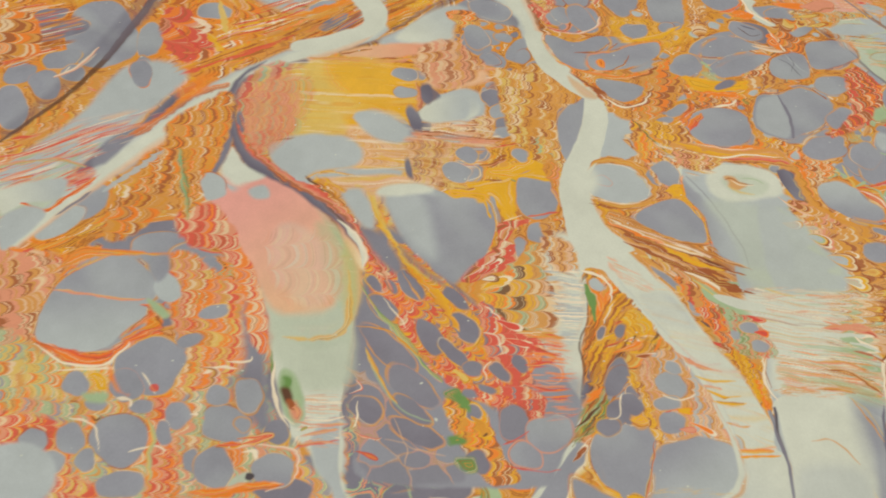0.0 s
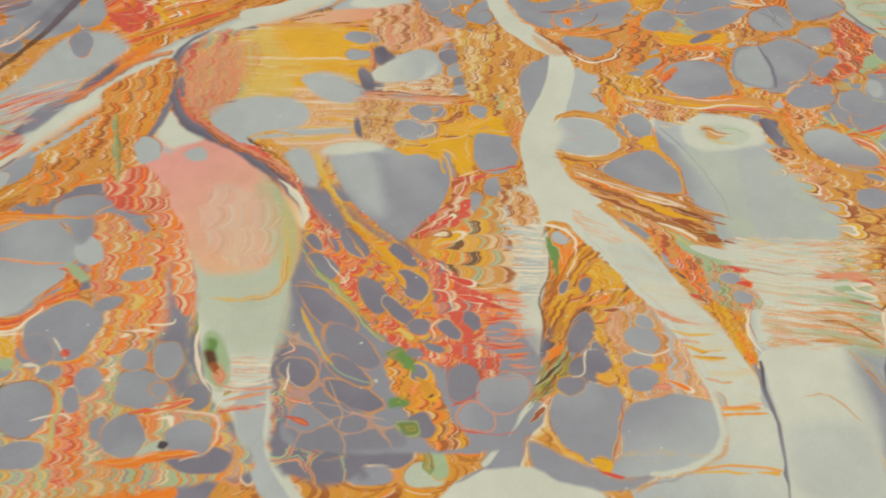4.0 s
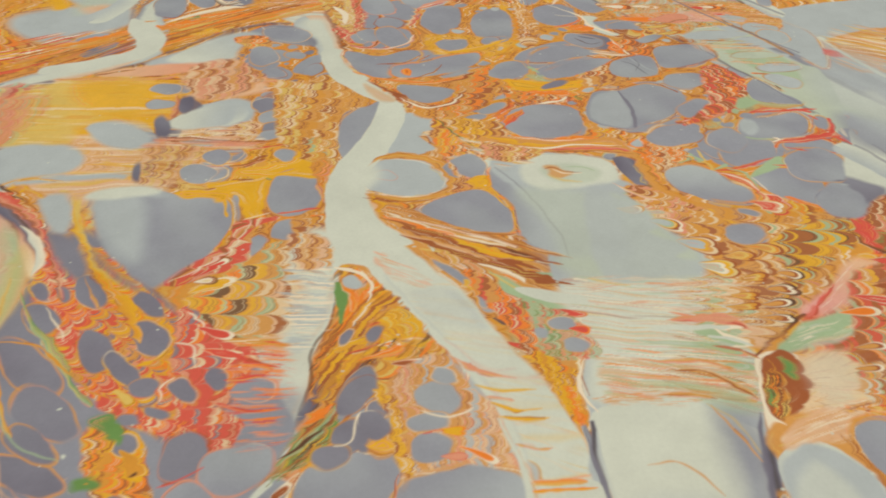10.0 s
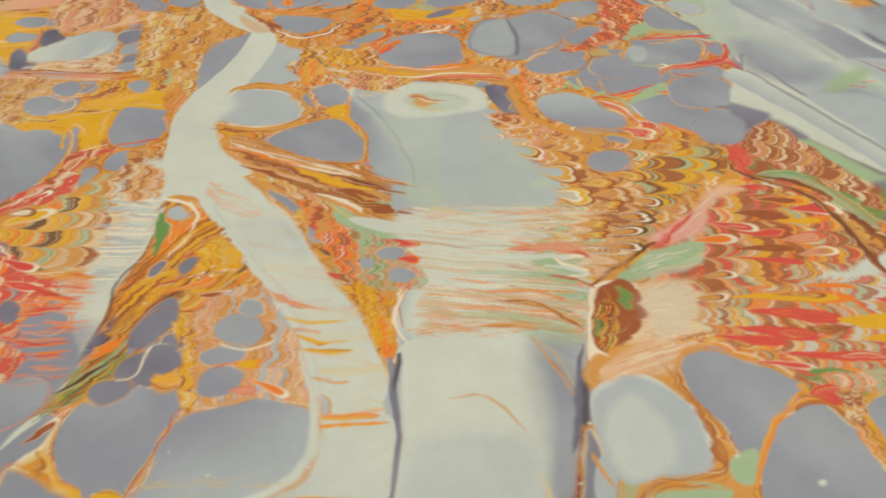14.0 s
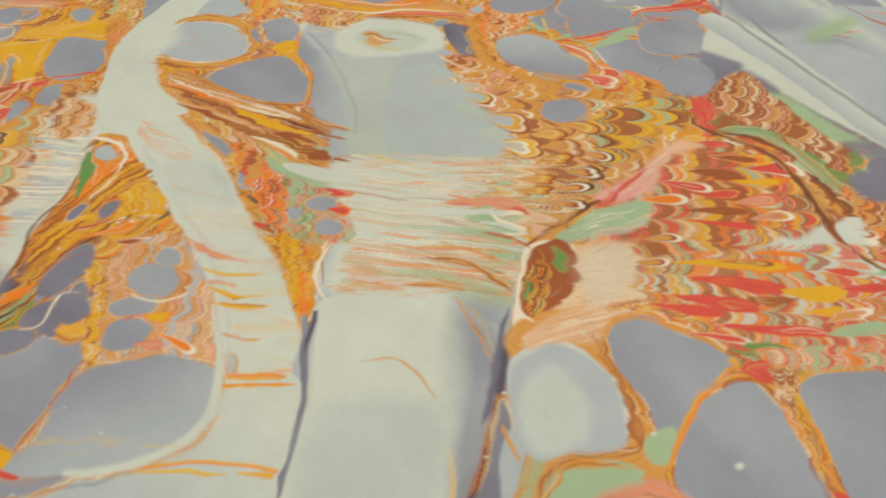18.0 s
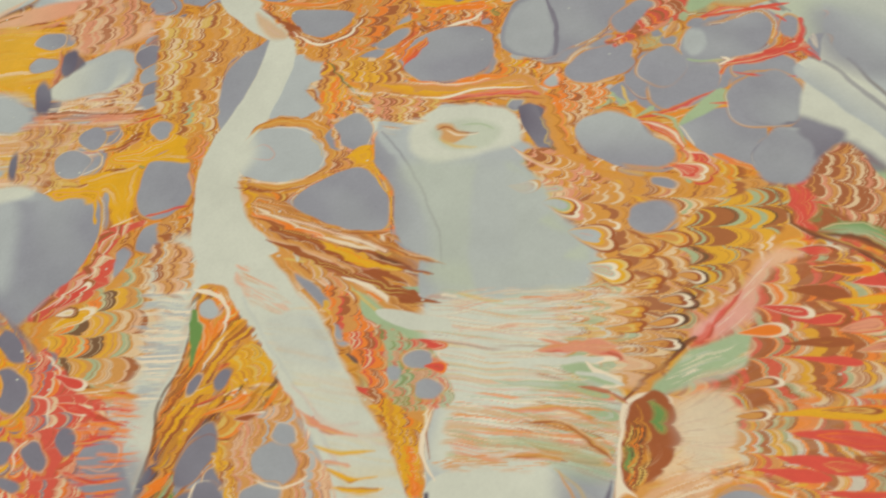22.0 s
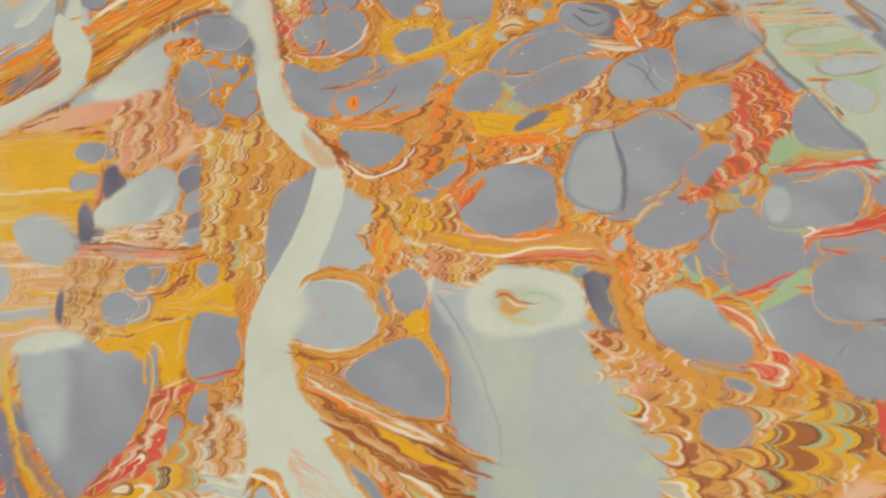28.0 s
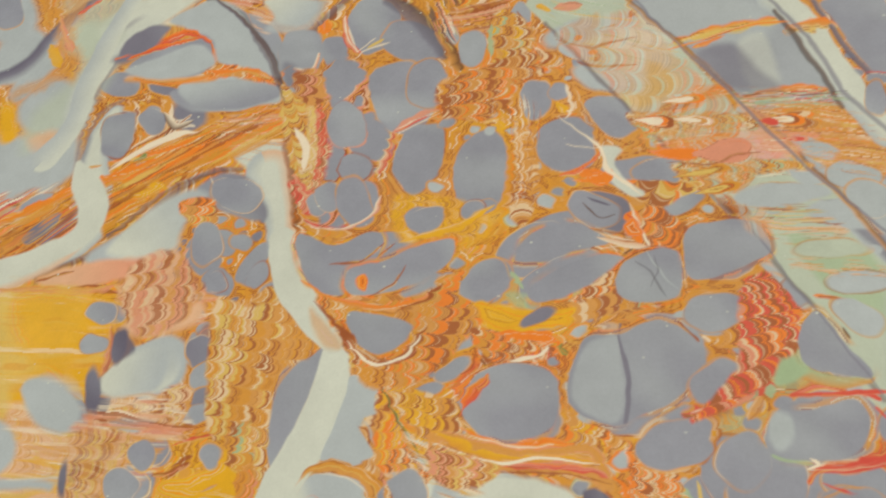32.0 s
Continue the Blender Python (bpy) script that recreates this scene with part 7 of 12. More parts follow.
band("umber brown", 0.53, (231.2, 205.5, 0.6), (232.9, 192.6, 1.0), (236.4, 187.7, 1.0), (244.2, 186.6, 1.0), (252.6, 179.8, 1.1), (257.6, 166.7, 1.4), (262.8, 152.9, 1.3), (268.1, 142.1, 1.2), (270.4, 138.8, 1.2))
streaks("umber brown tan", -66, 1.1, 0.4, (257, 169.9), (265, 155.8), (271.9, 143.1), (270.1, 137.9), (262.2, 151), cover=0.7)
# cells under the wings
blob("tan", 0.66, (179.9, 122.1), (188.2, 128.4), (203.6, 128.6), (226.4, 118.4), (243.7, 115.9), (261.9, 114.8), (249.7, 80.1), (179.8, 78.8), (179.3, 100.2), (182.1, 113.4))
band("cream peach", 0.66, (184.5, 121.4, 1.1), (195.1, 125.4, 1.1), (204.8, 128.6, 0.8), alpha=0.7)
comb("sage tan brown cream red green", 3.4, 2.1, -5, 0.5, (225.5, 119.9), (237.6, 123), (251.4, 123.3), (264, 120.5), (261.7, 114.1), (247.5, 113.8), (231.9, 112.9), (225.7, 114.9))
vein("cream", 0.30, (234.7, 115.7), (233.7, 108.8), alpha=0.75)
vein("cream", 0.22, (233.6, 115.7), (232.6, 108.8), alpha=0.75)
vein("brown", 0.42, (236.4, 115.7), (234.2, 108.8))
vein("cream", 0.26, (260.4, 141.2), (265.9, 143), (263, 137.8), alpha=0.75)
blob("mist", 0.25, (180.1, 113.4), (184.5, 119.5), (192.5, 120.5), (198.9, 115.1), (202.7, 105.7), (202, 99.6), (193.3, 97), (185, 96), (180.4, 100.2), to='pale', way=46)
blob("grey", 0.20, (202.1, 124.7), (209.4, 127.9), (215.9, 123.9), (224.5, 117.7), (225.7, 115.3), (218.5, 108.6), (213.7, 102), (208.8, 100.9), (205.3, 107), (202.5, 115.2))
blob("grey", 0.17, (211.6, 95.3), (216.9, 105.9), (224, 111.8), (229.8, 108.5), (232.8, 98.6), (236.3, 89.4), (235.3, 85.2), (225.5, 84.6), (215, 85.7), (211.8, 90.1))
blob("grey", 0.18, (237.1, 107.6), (239.5, 112.7), (247.4, 113.4), (251.1, 107.8), (249.6, 96.5), (246.6, 80), (244, 82), (240.1, 91.7), (238.1, 99.3))
blob("grey", 0.19, (252.6, 109.2), (260.5, 110.6), (249.7, 80.1), (247.6, 80), (250.1, 96.5))
blob("grey", 0.21, (213.8, 84.4), (225.3, 83.6), (235, 84), (236.7, 79.8), (195.9, 79.1), (203.9, 82.1), to='mist', way=-174)
band("mist", 0.19, (251.6, 109.1, 0.2), (249.8, 96.5, 0.3), (247.7, 83.1, 0.3))
vein("yellow", 0.51, (252, 110.5), (261.1, 112.3))
band("brown ochre tan brown", 0.27, (196.9, 125.7, 1.1), (201, 119.4, 1.4), (202, 112.4, 1.5), (204.6, 105.7, 1.5), (206.1, 100.6, 1.6), (204.1, 96.3, 1.5), (197.2, 94.4, 1.2), (190, 92.6, 1.3), (186.8, 88.5, 1.4), (184.7, 83.1, 1.4), (183.4, 77.9, 1.6))
vein("brown", 0.28, (200.8, 123.9), (201.7, 115.1), (204.7, 107), (206.6, 100.6))
vein("brown", 0.24, (202.7, 103.1), (202.8, 99.3), (197.4, 96.2), (190.1, 94.9))
vein("cream", 0.22, (202.3, 115.2), (206.4, 107), (208.7, 100.7), alpha=0.75)
vein("brown", 0.27, (187.4, 91.9), (186.2, 85.2), (183.6, 78.9))
blob("sage", 0.43, (188.9, 90.2), (197, 92.3), (204.1, 92), (201.7, 88.8), (194.4, 83.2), (189.3, 79), (185.5, 78.9))
blob("salmon", 0.39, (190.3, 79.5), (196.6, 86.5), (203.8, 89.9), (209.8, 90.1), (213.2, 86.6), (207.9, 83.5), (200.1, 82.5), to='brown', way=-159)
vein("cream", 0.23, (196.2, 82.2), (204.9, 82.6), (214.1, 85.9), alpha=0.75)
vein("tan", 0.45, (208.1, 92.3), (212.5, 87.9))
vein("sage", 0.54, (192.1, 94.9), (203.1, 92.8))
blob("slate", 0.60, (178.6, 106.6), (180.4, 100.2), (181.4, 93), (180.3, 83), (179.8, 78.8), (171.3, 78.7), (175.8, 90.6))
blob("mist", 0.46, (179.9, 100.2), (183, 97.8), (181.8, 89.6), (180.3, 83), (179.1, 78.8), (178.3, 92.9))
blob("sage", 0.54, (182.9, 93), (187.1, 95.4), (183.8, 86.3), (180.8, 80.9), alpha=0.7)
vein("ochre", 0.38, (178.3, 101.4), (179.9, 97.7), (181.9, 93))
vein("ochre", 0.32, (180, 78.8), (180.8, 86.2), (183.8, 88.5))
vein("tan", 0.27, (183, 96), (183.4, 90.7), (179.8, 83))
band("brown orange tan", 0.23, (213.1, 102, 0.6), (218.4, 107.9, 0.8), (224.7, 112.7, 1.0), (230, 109.4, 1.0), (233.7, 102.4, 1.1), (236.7, 94, 1.0), (238.8, 87.2, 1.3), (239.5, 79.9, 1.6))
vein("yellow", 0.62, (238.1, 111.6), (235.1, 103.7), (237.7, 97.5))
vein("brown", 0.40, (234.6, 106.2), (237.3, 96.3), (239.5, 86.2))
blob("red", 0.32, (236.5, 87.7), (239.6, 86.7), (237.7, 85.1), (235.6, 86.1))
vein("orange", 0.51, (236.9, 84), (239.4, 79.4))
vein("cream", 0.18, (225.4, 84.3), (233, 83.7), alpha=0.75)
vein("yellow", 0.42, (225, 117), (226.1, 114.2))
vein("cream", 0.32, (210.7, 128.7), (218.3, 124.2), (225.2, 118.4), alpha=0.75)
vein("brown", 0.42, (226.9, 115.6), (226.2, 117.7))
vein("straw", 0.32, (182.2, 119.9), (191.4, 121.5))
blob("grey", 0.79, (216.4, 119.7), (216.6, 114), (215.7, 115.4), alpha=0.5)
# lobe and flat band left of the trunk
blob("mist", 0.33, (97.2, 86.9), (111, 90.6), (121.7, 100.4), (123.7, 110.7), (130, 111.4), (138.5, 110.6), (140.8, 102), (138.6, 89.9), (135.2, 78), (100.9, 77.4), (95.2, 77.3), (92.1, 84.6), to='pale', way=44)
blob("grey", 0.38, (82.9, 106.2), (92.9, 111.9), (103.4, 114.2), (111.8, 116.5), (118.4, 117.3), (122.5, 112.4), (121.8, 104.3), (116.2, 97.2), (105.6, 91.6), (96.3, 89.2), (90.7, 87.9))
band("pale mist", 0.66, (120.8, 118.1, 0.9), (122.9, 109.6, 1.2), (120.5, 101, 1.5), (113.8, 94.7, 1.5), (104.1, 89.9, 1.2), (95, 87.5, 1.0))
band("slate", 0.37, (123.5, 108.9, 0.2), (121.9, 99.8, 0.4), (115.4, 93, 0.3), (105, 87.6, 0.3), (95.8, 85.2, 0.3), alpha=0.45)
band("straw orange", 0.28, (111, 90.8, 0.3), (123.8, 92.3, 0.4), (132.1, 91.9, 0.4), (137.9, 90.8, 0.5))
vein("straw", 0.26, (99.1, 82.1), (105.5, 80.6), (111.2, 78.1))
band("orange straw", 0.38, (123.5, 110.7, 0.6), (130.1, 110.8, 0.8), (135.7, 110.9, 0.4))
vein("peach", 0.48, (96.4, 96.9), (105.8, 97), (114.4, 96.3), alpha=0.5)
vein("orange", 0.54, (93.5, 113.3), (103.2, 114.9), (109.5, 116.4))
vein("orange", 0.41, (89.5, 106.3), (94, 111.9))
blob("mist", 0.78, (254.8, 245.2), (308.1, 246), (287.9, 188.5), (276, 206.2), (265.6, 226.1))
blob("sage", 2.36, (279, 245.6), (287.7, 245.7), (288.8, 232.6), (281.4, 235.7), alpha=0.6)
vein("red", 0.62, (283.1, 235.7), (288.3, 236.4))
drop(280.2, 220.3, 15.1, 7.9, -56, soft=3.0)
blob("pale", 0.61, (241.5, 233.5), (253.4, 246.9), (262.7, 227.6), (277.2, 210.3), (289.2, 192.2), (285, 180.3), (274.7, 192), (265.2, 206), (254.3, 219.3), (246.3, 215.5), (242.9, 222.7))
vein("slate", 0.38, (252.9, 220.5), (263.1, 222.4), alpha=0.6)
band("umber", 0.39, (255.7, 245.2, 0.5), (264.3, 227.6, 0.5), (277.6, 211.7, 0.4), (289.6, 193.5, 0.4), alpha=0.5)
# brown scallops and red veins
comb("brown red brown tan sage salmon brown", 7.0, 2.6, 12, 0.5, (206.7, 288), (213.3, 292.2), (223.9, 291), (221.7, 279.8), (215.5, 271.1), (207.5, 265.5), (193.7, 261.7), (190.8, 263.8), (202, 270.5), (206.5, 278.4), reach=2.0, single=0.2)
comb("ochre orange brown tan cream", 6.3, 1.7, 8, 0.5, (200.2, 284.8), (210.2, 291.6), (216.6, 293.8), (212.5, 284.5), (203, 281.6))
band("sage tan", 0.50, (222.5, 279.7, 1.7), (224.7, 273.9, 2.0), (233.1, 272.3, 1.6), (240.4, 273.4, 1.0))
band("red", 0.32, (219.5, 268.1, 0.3), (228.2, 268.2, 0.5), (235.6, 269.7, 0.6), (241.9, 267.4, 0.5))
band("red salmon", 0.30, (246.3, 251.4, 1.0), (239.6, 251.5, 0.9), (232.6, 250.3, 0.6), (225.6, 249.1, 0.5), (221.5, 244.8, 0.3))
vein("cream", 0.35, (221.9, 248), (225.6, 249.5), alpha=0.75)
vein("sage", 0.89, (213.3, 252), (218.8, 250.7), (222.9, 249.6))
vein("red", 0.51, (240.5, 265.4), (242.7, 261.7))
vein("ochre", 0.51, (237.7, 265.6), (238.7, 258.6), (236.6, 253.7))
vein("red", 0.38, (204.2, 247.5), (211.9, 252.1))
band("brown ochre", 0.49, (198.2, 262.6, 1.3), (199.3, 258.1, 1.5), (195.8, 251.4, 1.3), (189.5, 246.7, 0.8))
vein("cream", 0.28, (197.4, 261.8), (197.7, 256.5), (192.6, 249), alpha=0.75)
vein("cream", 0.60, (197.2, 286.1), (198.5, 284), alpha=0.75)
vein("brown", 0.59, (191.1, 290.7), (196.2, 284.2))
vein("cream", 0.38, (192.2, 263.1), (198.5, 265.3), (200.2, 267.9), alpha=0.75)
vein("sage", 1.21, (214, 271.3), (214.4, 267.6))
vein("tan", 1.19, (208.5, 261), (212.2, 267.8))
vein("cream", 0.28, (174.8, 252.8), (176.8, 247.4), alpha=0.75)
band("dusk slate", 0.27, (173.2, 289.6, 0.4), (174.3, 278.6, 0.5), (175.1, 267.2, 0.5), (174.5, 259.9, 0.3), alpha=0.8)
blob("mist", 0.72, (162.1, 279.8), (166.4, 287.3), (172.3, 289.7), (173.9, 276.7), (173.6, 260.9), (165.7, 263.3), (161.9, 270.2), alpha=0.45)
# lower edge
blob("grey", 0.58, (47.5, 92.4), (63.8, 112.9), (71.3, 107.8), (63.1, 99.5), (60.7, 90.7))
band("pale", 0.38, (48.5, 92.4, 0.8), (55.4, 101.4, 1.0), (63.7, 111.8, 1.0))
shell("cream brown", 63.4, 105.6, 68.7, 112.9, 1.6)
band("cream straw", 0.38, (60.8, 91.6, 0.8), (64, 99.5, 1.0), (68.3, 105.7, 1.0), (71.8, 114, 0.8))
blob("grey", 0.41, (71.9, 116.2), (80.2, 120.6), (90.8, 116.4), (89.3, 101.9), (83.8, 94.9), (74.5, 97.7), (70.2, 105.7))
band("yellow", 0.40, (68.1, 103.6, 0.8), (72.6, 97.7, 1.0), (78, 94.2, 1.2), (84.7, 94.9, 1.2))
band("tan salmon", 0.41, (91.3, 112.2, 0.3), (88.1, 99.9, 0.4), (84.3, 90.1, 0.3), alpha=0.8)
vein("salmon", 0.31, (84.3, 90.1), (88.9, 89.2))
blob("grey", 0.76, (64.4, 89.8), (63.1, 99.5), (72.4, 95.7), (85.2, 90.1), (100, 88.4), (88.3, 84.1), (69.8, 86))
vein("straw", 0.95, (89.5, 95), (104.9, 96.2), alpha=0.5)
blob("pale", 0.75, (36.1, 83.3), (47.5, 90.5), (62.6, 91.3), (71.8, 87), (84.4, 82.5), (68.7, 69.6), (32.5, 69))
vein("slate", 0.46, (39.9, 86.5), (48.4, 90.9), alpha=0.7)
# lobes and the pale corner
blob("slate", 1.01, (238.3, 233.9), (244, 228.4), (249.7, 220.2), (247.6, 212.9), (241.2, 209.7), (237, 217.3))
drop(235.1, 214.1, 9.1, 7.5, 29, soft=0.8, rim='slate')
vein("mist", 0.63, (232, 222.4), (244, 221.7))
drop(231.8, 233.4, 10.3, 9.9, 5, rim='tan')
vein("slate", 0.65, (225.3, 227.9), (230.8, 224.4), (238.6, 224.6))
blob("pale", 0.44, (252, 255.5), (253.2, 250.4), (255.5, 243.4), (258.4, 236.2), (261.9, 229.4), (265.2, 224.9), (263.3, 218.1), (255.6, 220.1), (249.9, 221.1), (246.5, 224.3), (244.9, 230.7), (245.4, 236.9), (248.4, 245.6))
band("red", 0.43, (221.8, 244.8, 0.6), (224.8, 247.9, 0.9), (234, 248.7, 0.9), (242.1, 251.8, 1.3), (244.4, 250.9, 1.1), (248.5, 246.1, 0.6))
vein("cream", 0.38, (247.8, 255.2), (249.1, 250.3), alpha=0.75)
band("red", 0.44, (242.4, 253.1, 0.9), (245.7, 256.9, 0.9), (246.5, 262.4, 0.7))
vein("red", 0.52, (225, 244.4), (233.6, 242.1), (245.3, 240.7))
streaks("umber green orange ochre green brown sage", 51, 0.9, 0.4, (62.8, 111.4), (67.6, 122), (72.6, 129), (79, 131), (78.2, 123.2), (70.6, 116.5), cover=0.5, alpha=0.8)
# margin of the column, drawn to the side
comb("pale mint straw pale tan sage cream tan peach tan brown tan cream brown tan", 4.1, 2.8, -3, 1.7, (173.9, 178.4), (184.1, 180.4), (194, 179.4), (201, 174.3), (197.9, 162.2), (189.4, 152), (182, 150), (173.6, 152.8), reach=2.6, seq=True, single=0.7, fine=0.9)
streaks("pale cream mint salmon tan pale", -3, 1.5, 2.3, (166.7, 177.8), (188.2, 178.3), (191.1, 166.9), (184.2, 152.3), (165.5, 149.9), cover=0.55, alpha=0.6, long=16.0)
shell("peach salmon salmon", 166.1, 164.5, 185.9, 158.7, 1.3)
shell("cream pale mint", 161.8, 159.1, 184.8, 158.4, 1.2)
shell("cream mint sage mint", 154.8, 154.9, 185.2, 151.9, 1.9)
shell("salmon sage sage", 171, 152.9, 183.5, 147.6, 1.1)
shell("tan peach cream pale", 154.8, 147.9, 178.7, 143.8, 1.5)
shell("sage mint sage", 171.9, 146.5, 183.8, 143.3, 1.7)
shell("brown tan", 165.2, 143.4, 180.3, 138.7, 1.0)
shell("sage sage", 175.4, 140.4, 182.3, 136, 1.6)
shell("tan brown tan", 162.5, 139.3, 181, 132.9, 1.1)
streaks("sage tan salmon cream pale brown", -19, 1.3, 1.2, (161.5, 148.5), (178.6, 148.6), (183.6, 140), (180.7, 130.2), (167.3, 133.4), (159.9, 139.4), cover=0.45, alpha=0.6, long=10.0)
# the wing of drawn tongues
comb("brown red brown tan orange red cream yellow sage brown red pale tan yellow", 3.6, 7.0, 9, 0.8, (211.6, 150.8), (217.2, 159), (221.2, 168.3), (228.3, 178.2), (234, 186.5), (246.5, 184.3), (252.9, 169.8), (257.7, 157.7), (264.1, 151.1), (267.2, 143), (268.9, 134.6), (266.1, 126.6), (255.8, 126.4), (245.7, 123.2), (237.4, 122.3), (225.2, 124.3), (213, 128), (211.5, 135.2), (212, 143.8), reach=1.0, single=0.95, fine=0.8, pivot=(188.6, 138.2))
comb("red sage tan brown cream green red", 3.0, 3.0, -15, 0.5, (224.9, 122.8), (237.4, 122.3), (255.6, 125.6), (265.6, 125), (261.9, 114.8), (247.7, 114.5), (238.1, 115.8), (227.3, 117.7), reach=1.4, single=0.9, fine=0.8, pivot=(188.6, 138.2))
shell("cream brown red", 229.2, 184, 241.2, 182.6, 2.5)
shell("orange orange brown", 215.2, 164, 225.1, 166.8, 2.1)
shell("pale pale", 239.2, 151.2, 264.1, 157.4, 2.9)
shell("cream pale pale pale", 240.8, 147, 265, 151.1, 3.2)
shell("cream brown pale pale", 257.1, 155.7, 264.5, 150.2, 2.1)
shell("pale red red", 253.7, 139.3, 267.3, 141.6, 1.7)
blob("buff", 2.45, (195.2, 145.4), (208.2, 149.2), (212.4, 142.1), (211.5, 135.2), (203.9, 131.8), (193.1, 130), (190.2, 131.6), (196, 138.3), alpha=0.85)
streaks("peach cream brown tan salmon", 5, 1.2, 0.9, (196.5, 147.2), (216.1, 151.2), (215.5, 128.8), (195.3, 128.5), cover=0.45, alpha=0.35, long=12.0, pivot=(183.6, 136.4))
blob("pink", 2.07, (220.2, 181.5), (226.5, 185.2), (231.1, 182.4), (226.3, 174.8), (221.3, 169.3), (213.9, 165), (206.9, 162.4), (210.2, 168.1), (214.9, 173.1), to='peach', way=43)
vein("red", 0.70, (205.6, 162.8), (210.3, 168.7), (215.8, 174.7))
streaks("pink cream salmon", 40, 1.5, 0.7, (208.5, 164.9), (220.1, 180.4), (230.7, 184), (222.9, 170.4), (213.9, 165), cover=0.3, alpha=0.5)
blob("sage", 0.94, (192.2, 149.9), (197.1, 155.7), (203.4, 160.3), (211, 162.5), (217, 162.6), (217.3, 160.2), (210.5, 158.1), (214.2, 156), (203.4, 153.3), (197.4, 150))
# grey fields that brighten at the rims
blob("mist", 3.36, (97.8, 112.1), (107.4, 115.8), (119, 114.3), (122.4, 108), (98.5, 108.3), alpha=0.6)
# brown nest under the ribbon, crumple and orange flecks
vein("brown", 0.25, (95.9, 290), (104.9, 285.1), (109, 290.8))
vein("cream", 0.23, (86.2, 290), (96.1, 280.9), (105.6, 279.4), alpha=0.75)
vein("cream", 0.18, (84.1, 298.1), (99.8, 296.8), (109, 299.1), alpha=0.75)
drop(184.8, 307.9, 8.3, 7.1, 58)
drop(166.4, 329.4, 9, 5.6, -31)
blob("yellow", 1.75, (98.9, 337.4), (119.1, 336), (129.3, 329.3), (127.1, 319.1), (108.9, 318.9), (100.4, 323.9))
comb("yellow ochre tan cream yellow brown", 4.4, 1.7, 1, 1.1, (98.9, 337.4), (119.1, 336), (129.3, 329.3), (127.1, 319.1), (108.9, 318.9), (100.4, 323.9), reach=2.2, alpha=0.6, fine=0.9)
drop(109.5, 328.4, 6, 5.4, -2)
drop(126.3, 331.2, 4.2, 3.1, 44)
band("brown tan", 0.28, (157.6, 314.6, 0.3), (169.9, 317.2, 0.6), (183.7, 317.2, 0.6))
vein("brown", 0.37, (159.5, 300.8), (171.6, 307.3), (183.7, 316.4))
vein("brown", 0.32, (164.6, 322.5), (176.9, 320), (183.7, 316.8))
vein("umber", 0.24, (174.9, 303.4), (180.1, 310), (183.7, 316.4))
vein("umber", 0.20, (179.9, 301.4), (183.5, 308.9), (184.5, 314.8))
vein("dusk", 0.45, (183.6, 313.8), (185.9, 306.9), (184.9, 301.3))
vein("dusk", 0.45, (187.8, 312.7), (188.3, 305))
vein("cream", 0.22, (168.1, 315.3), (178.6, 316.6), alpha=0.75)
vein("tan", 0.45, (183.7, 316.8), (192.2, 317.5))
vein("orange", 0.45, (171.6, 309.2), (180.2, 314.9))
band("orange red", 0.31, (154.9, 343, 0.4), (160.8, 345.3, 0.8), (166.4, 349, 1.0), (168.6, 352, 0.4))
blob("orange", 0.41, (164.5, 342.4), (168.6, 343.7), (172.7, 340.6), (169.1, 338.2))
blob("pale", 0.62, (168.6, 353.4), (175.6, 352.9), (173.7, 346.7), (177.2, 339.9), (182.4, 334.3), (178, 333.5), (171.8, 340.2), (171, 346.9))
blob("orange", 0.38, (176.1, 326.2), (179.7, 328.1), (182.4, 320.8), (180.3, 319.3))
vein("red", 0.39, (177, 327.6), (182.1, 321.9))
vein("cream", 0.24, (156.9, 355.8), (168.2, 353.4), alpha=0.75)
vein("umber", 0.26, (162.8, 332.1), (168.2, 326.5), (173.5, 327.4))
vein("dusk", 0.49, (164.6, 334.1), (171.8, 330.6))
vein("brown", 0.25, (154.9, 314.7), (150.3, 318.9), (149.3, 322.1))
comb("buff straw cream tan straw", 4.6, 1.8, -4, 0.5, (54.7, 382.7), (59.8, 382.3), (66.6, 366), (68.6, 343.7), (63.1, 344), (57.7, 361.5), reach=1.8, fine=0.9, alpha=0.7)
comb("red salmon cream red brown", 4.6, 1.5, -13, 0.5, (62.6, 379.3), (66.3, 376.4), (70.2, 360.7), (71.2, 343.5), (65.9, 340.3), (66.1, 356), reach=1.8, alpha=0.85)
band("red salmon", 0.47, (58.9, 349, 0.7), (64.8, 340.3, 1.4), (67.7, 342.5, 0.9))
band("salmon red cream", 0.34, (65.5, 329.8, 0.4), (71.3, 326.9, 0.9), (81.8, 326.9, 0.9), (88.2, 332.2, 0.7), (90.4, 342.5, 0.4))
vein("cream", 0.26, (87.9, 342.6), (92, 340.1), (89.9, 335.6), alpha=0.75)
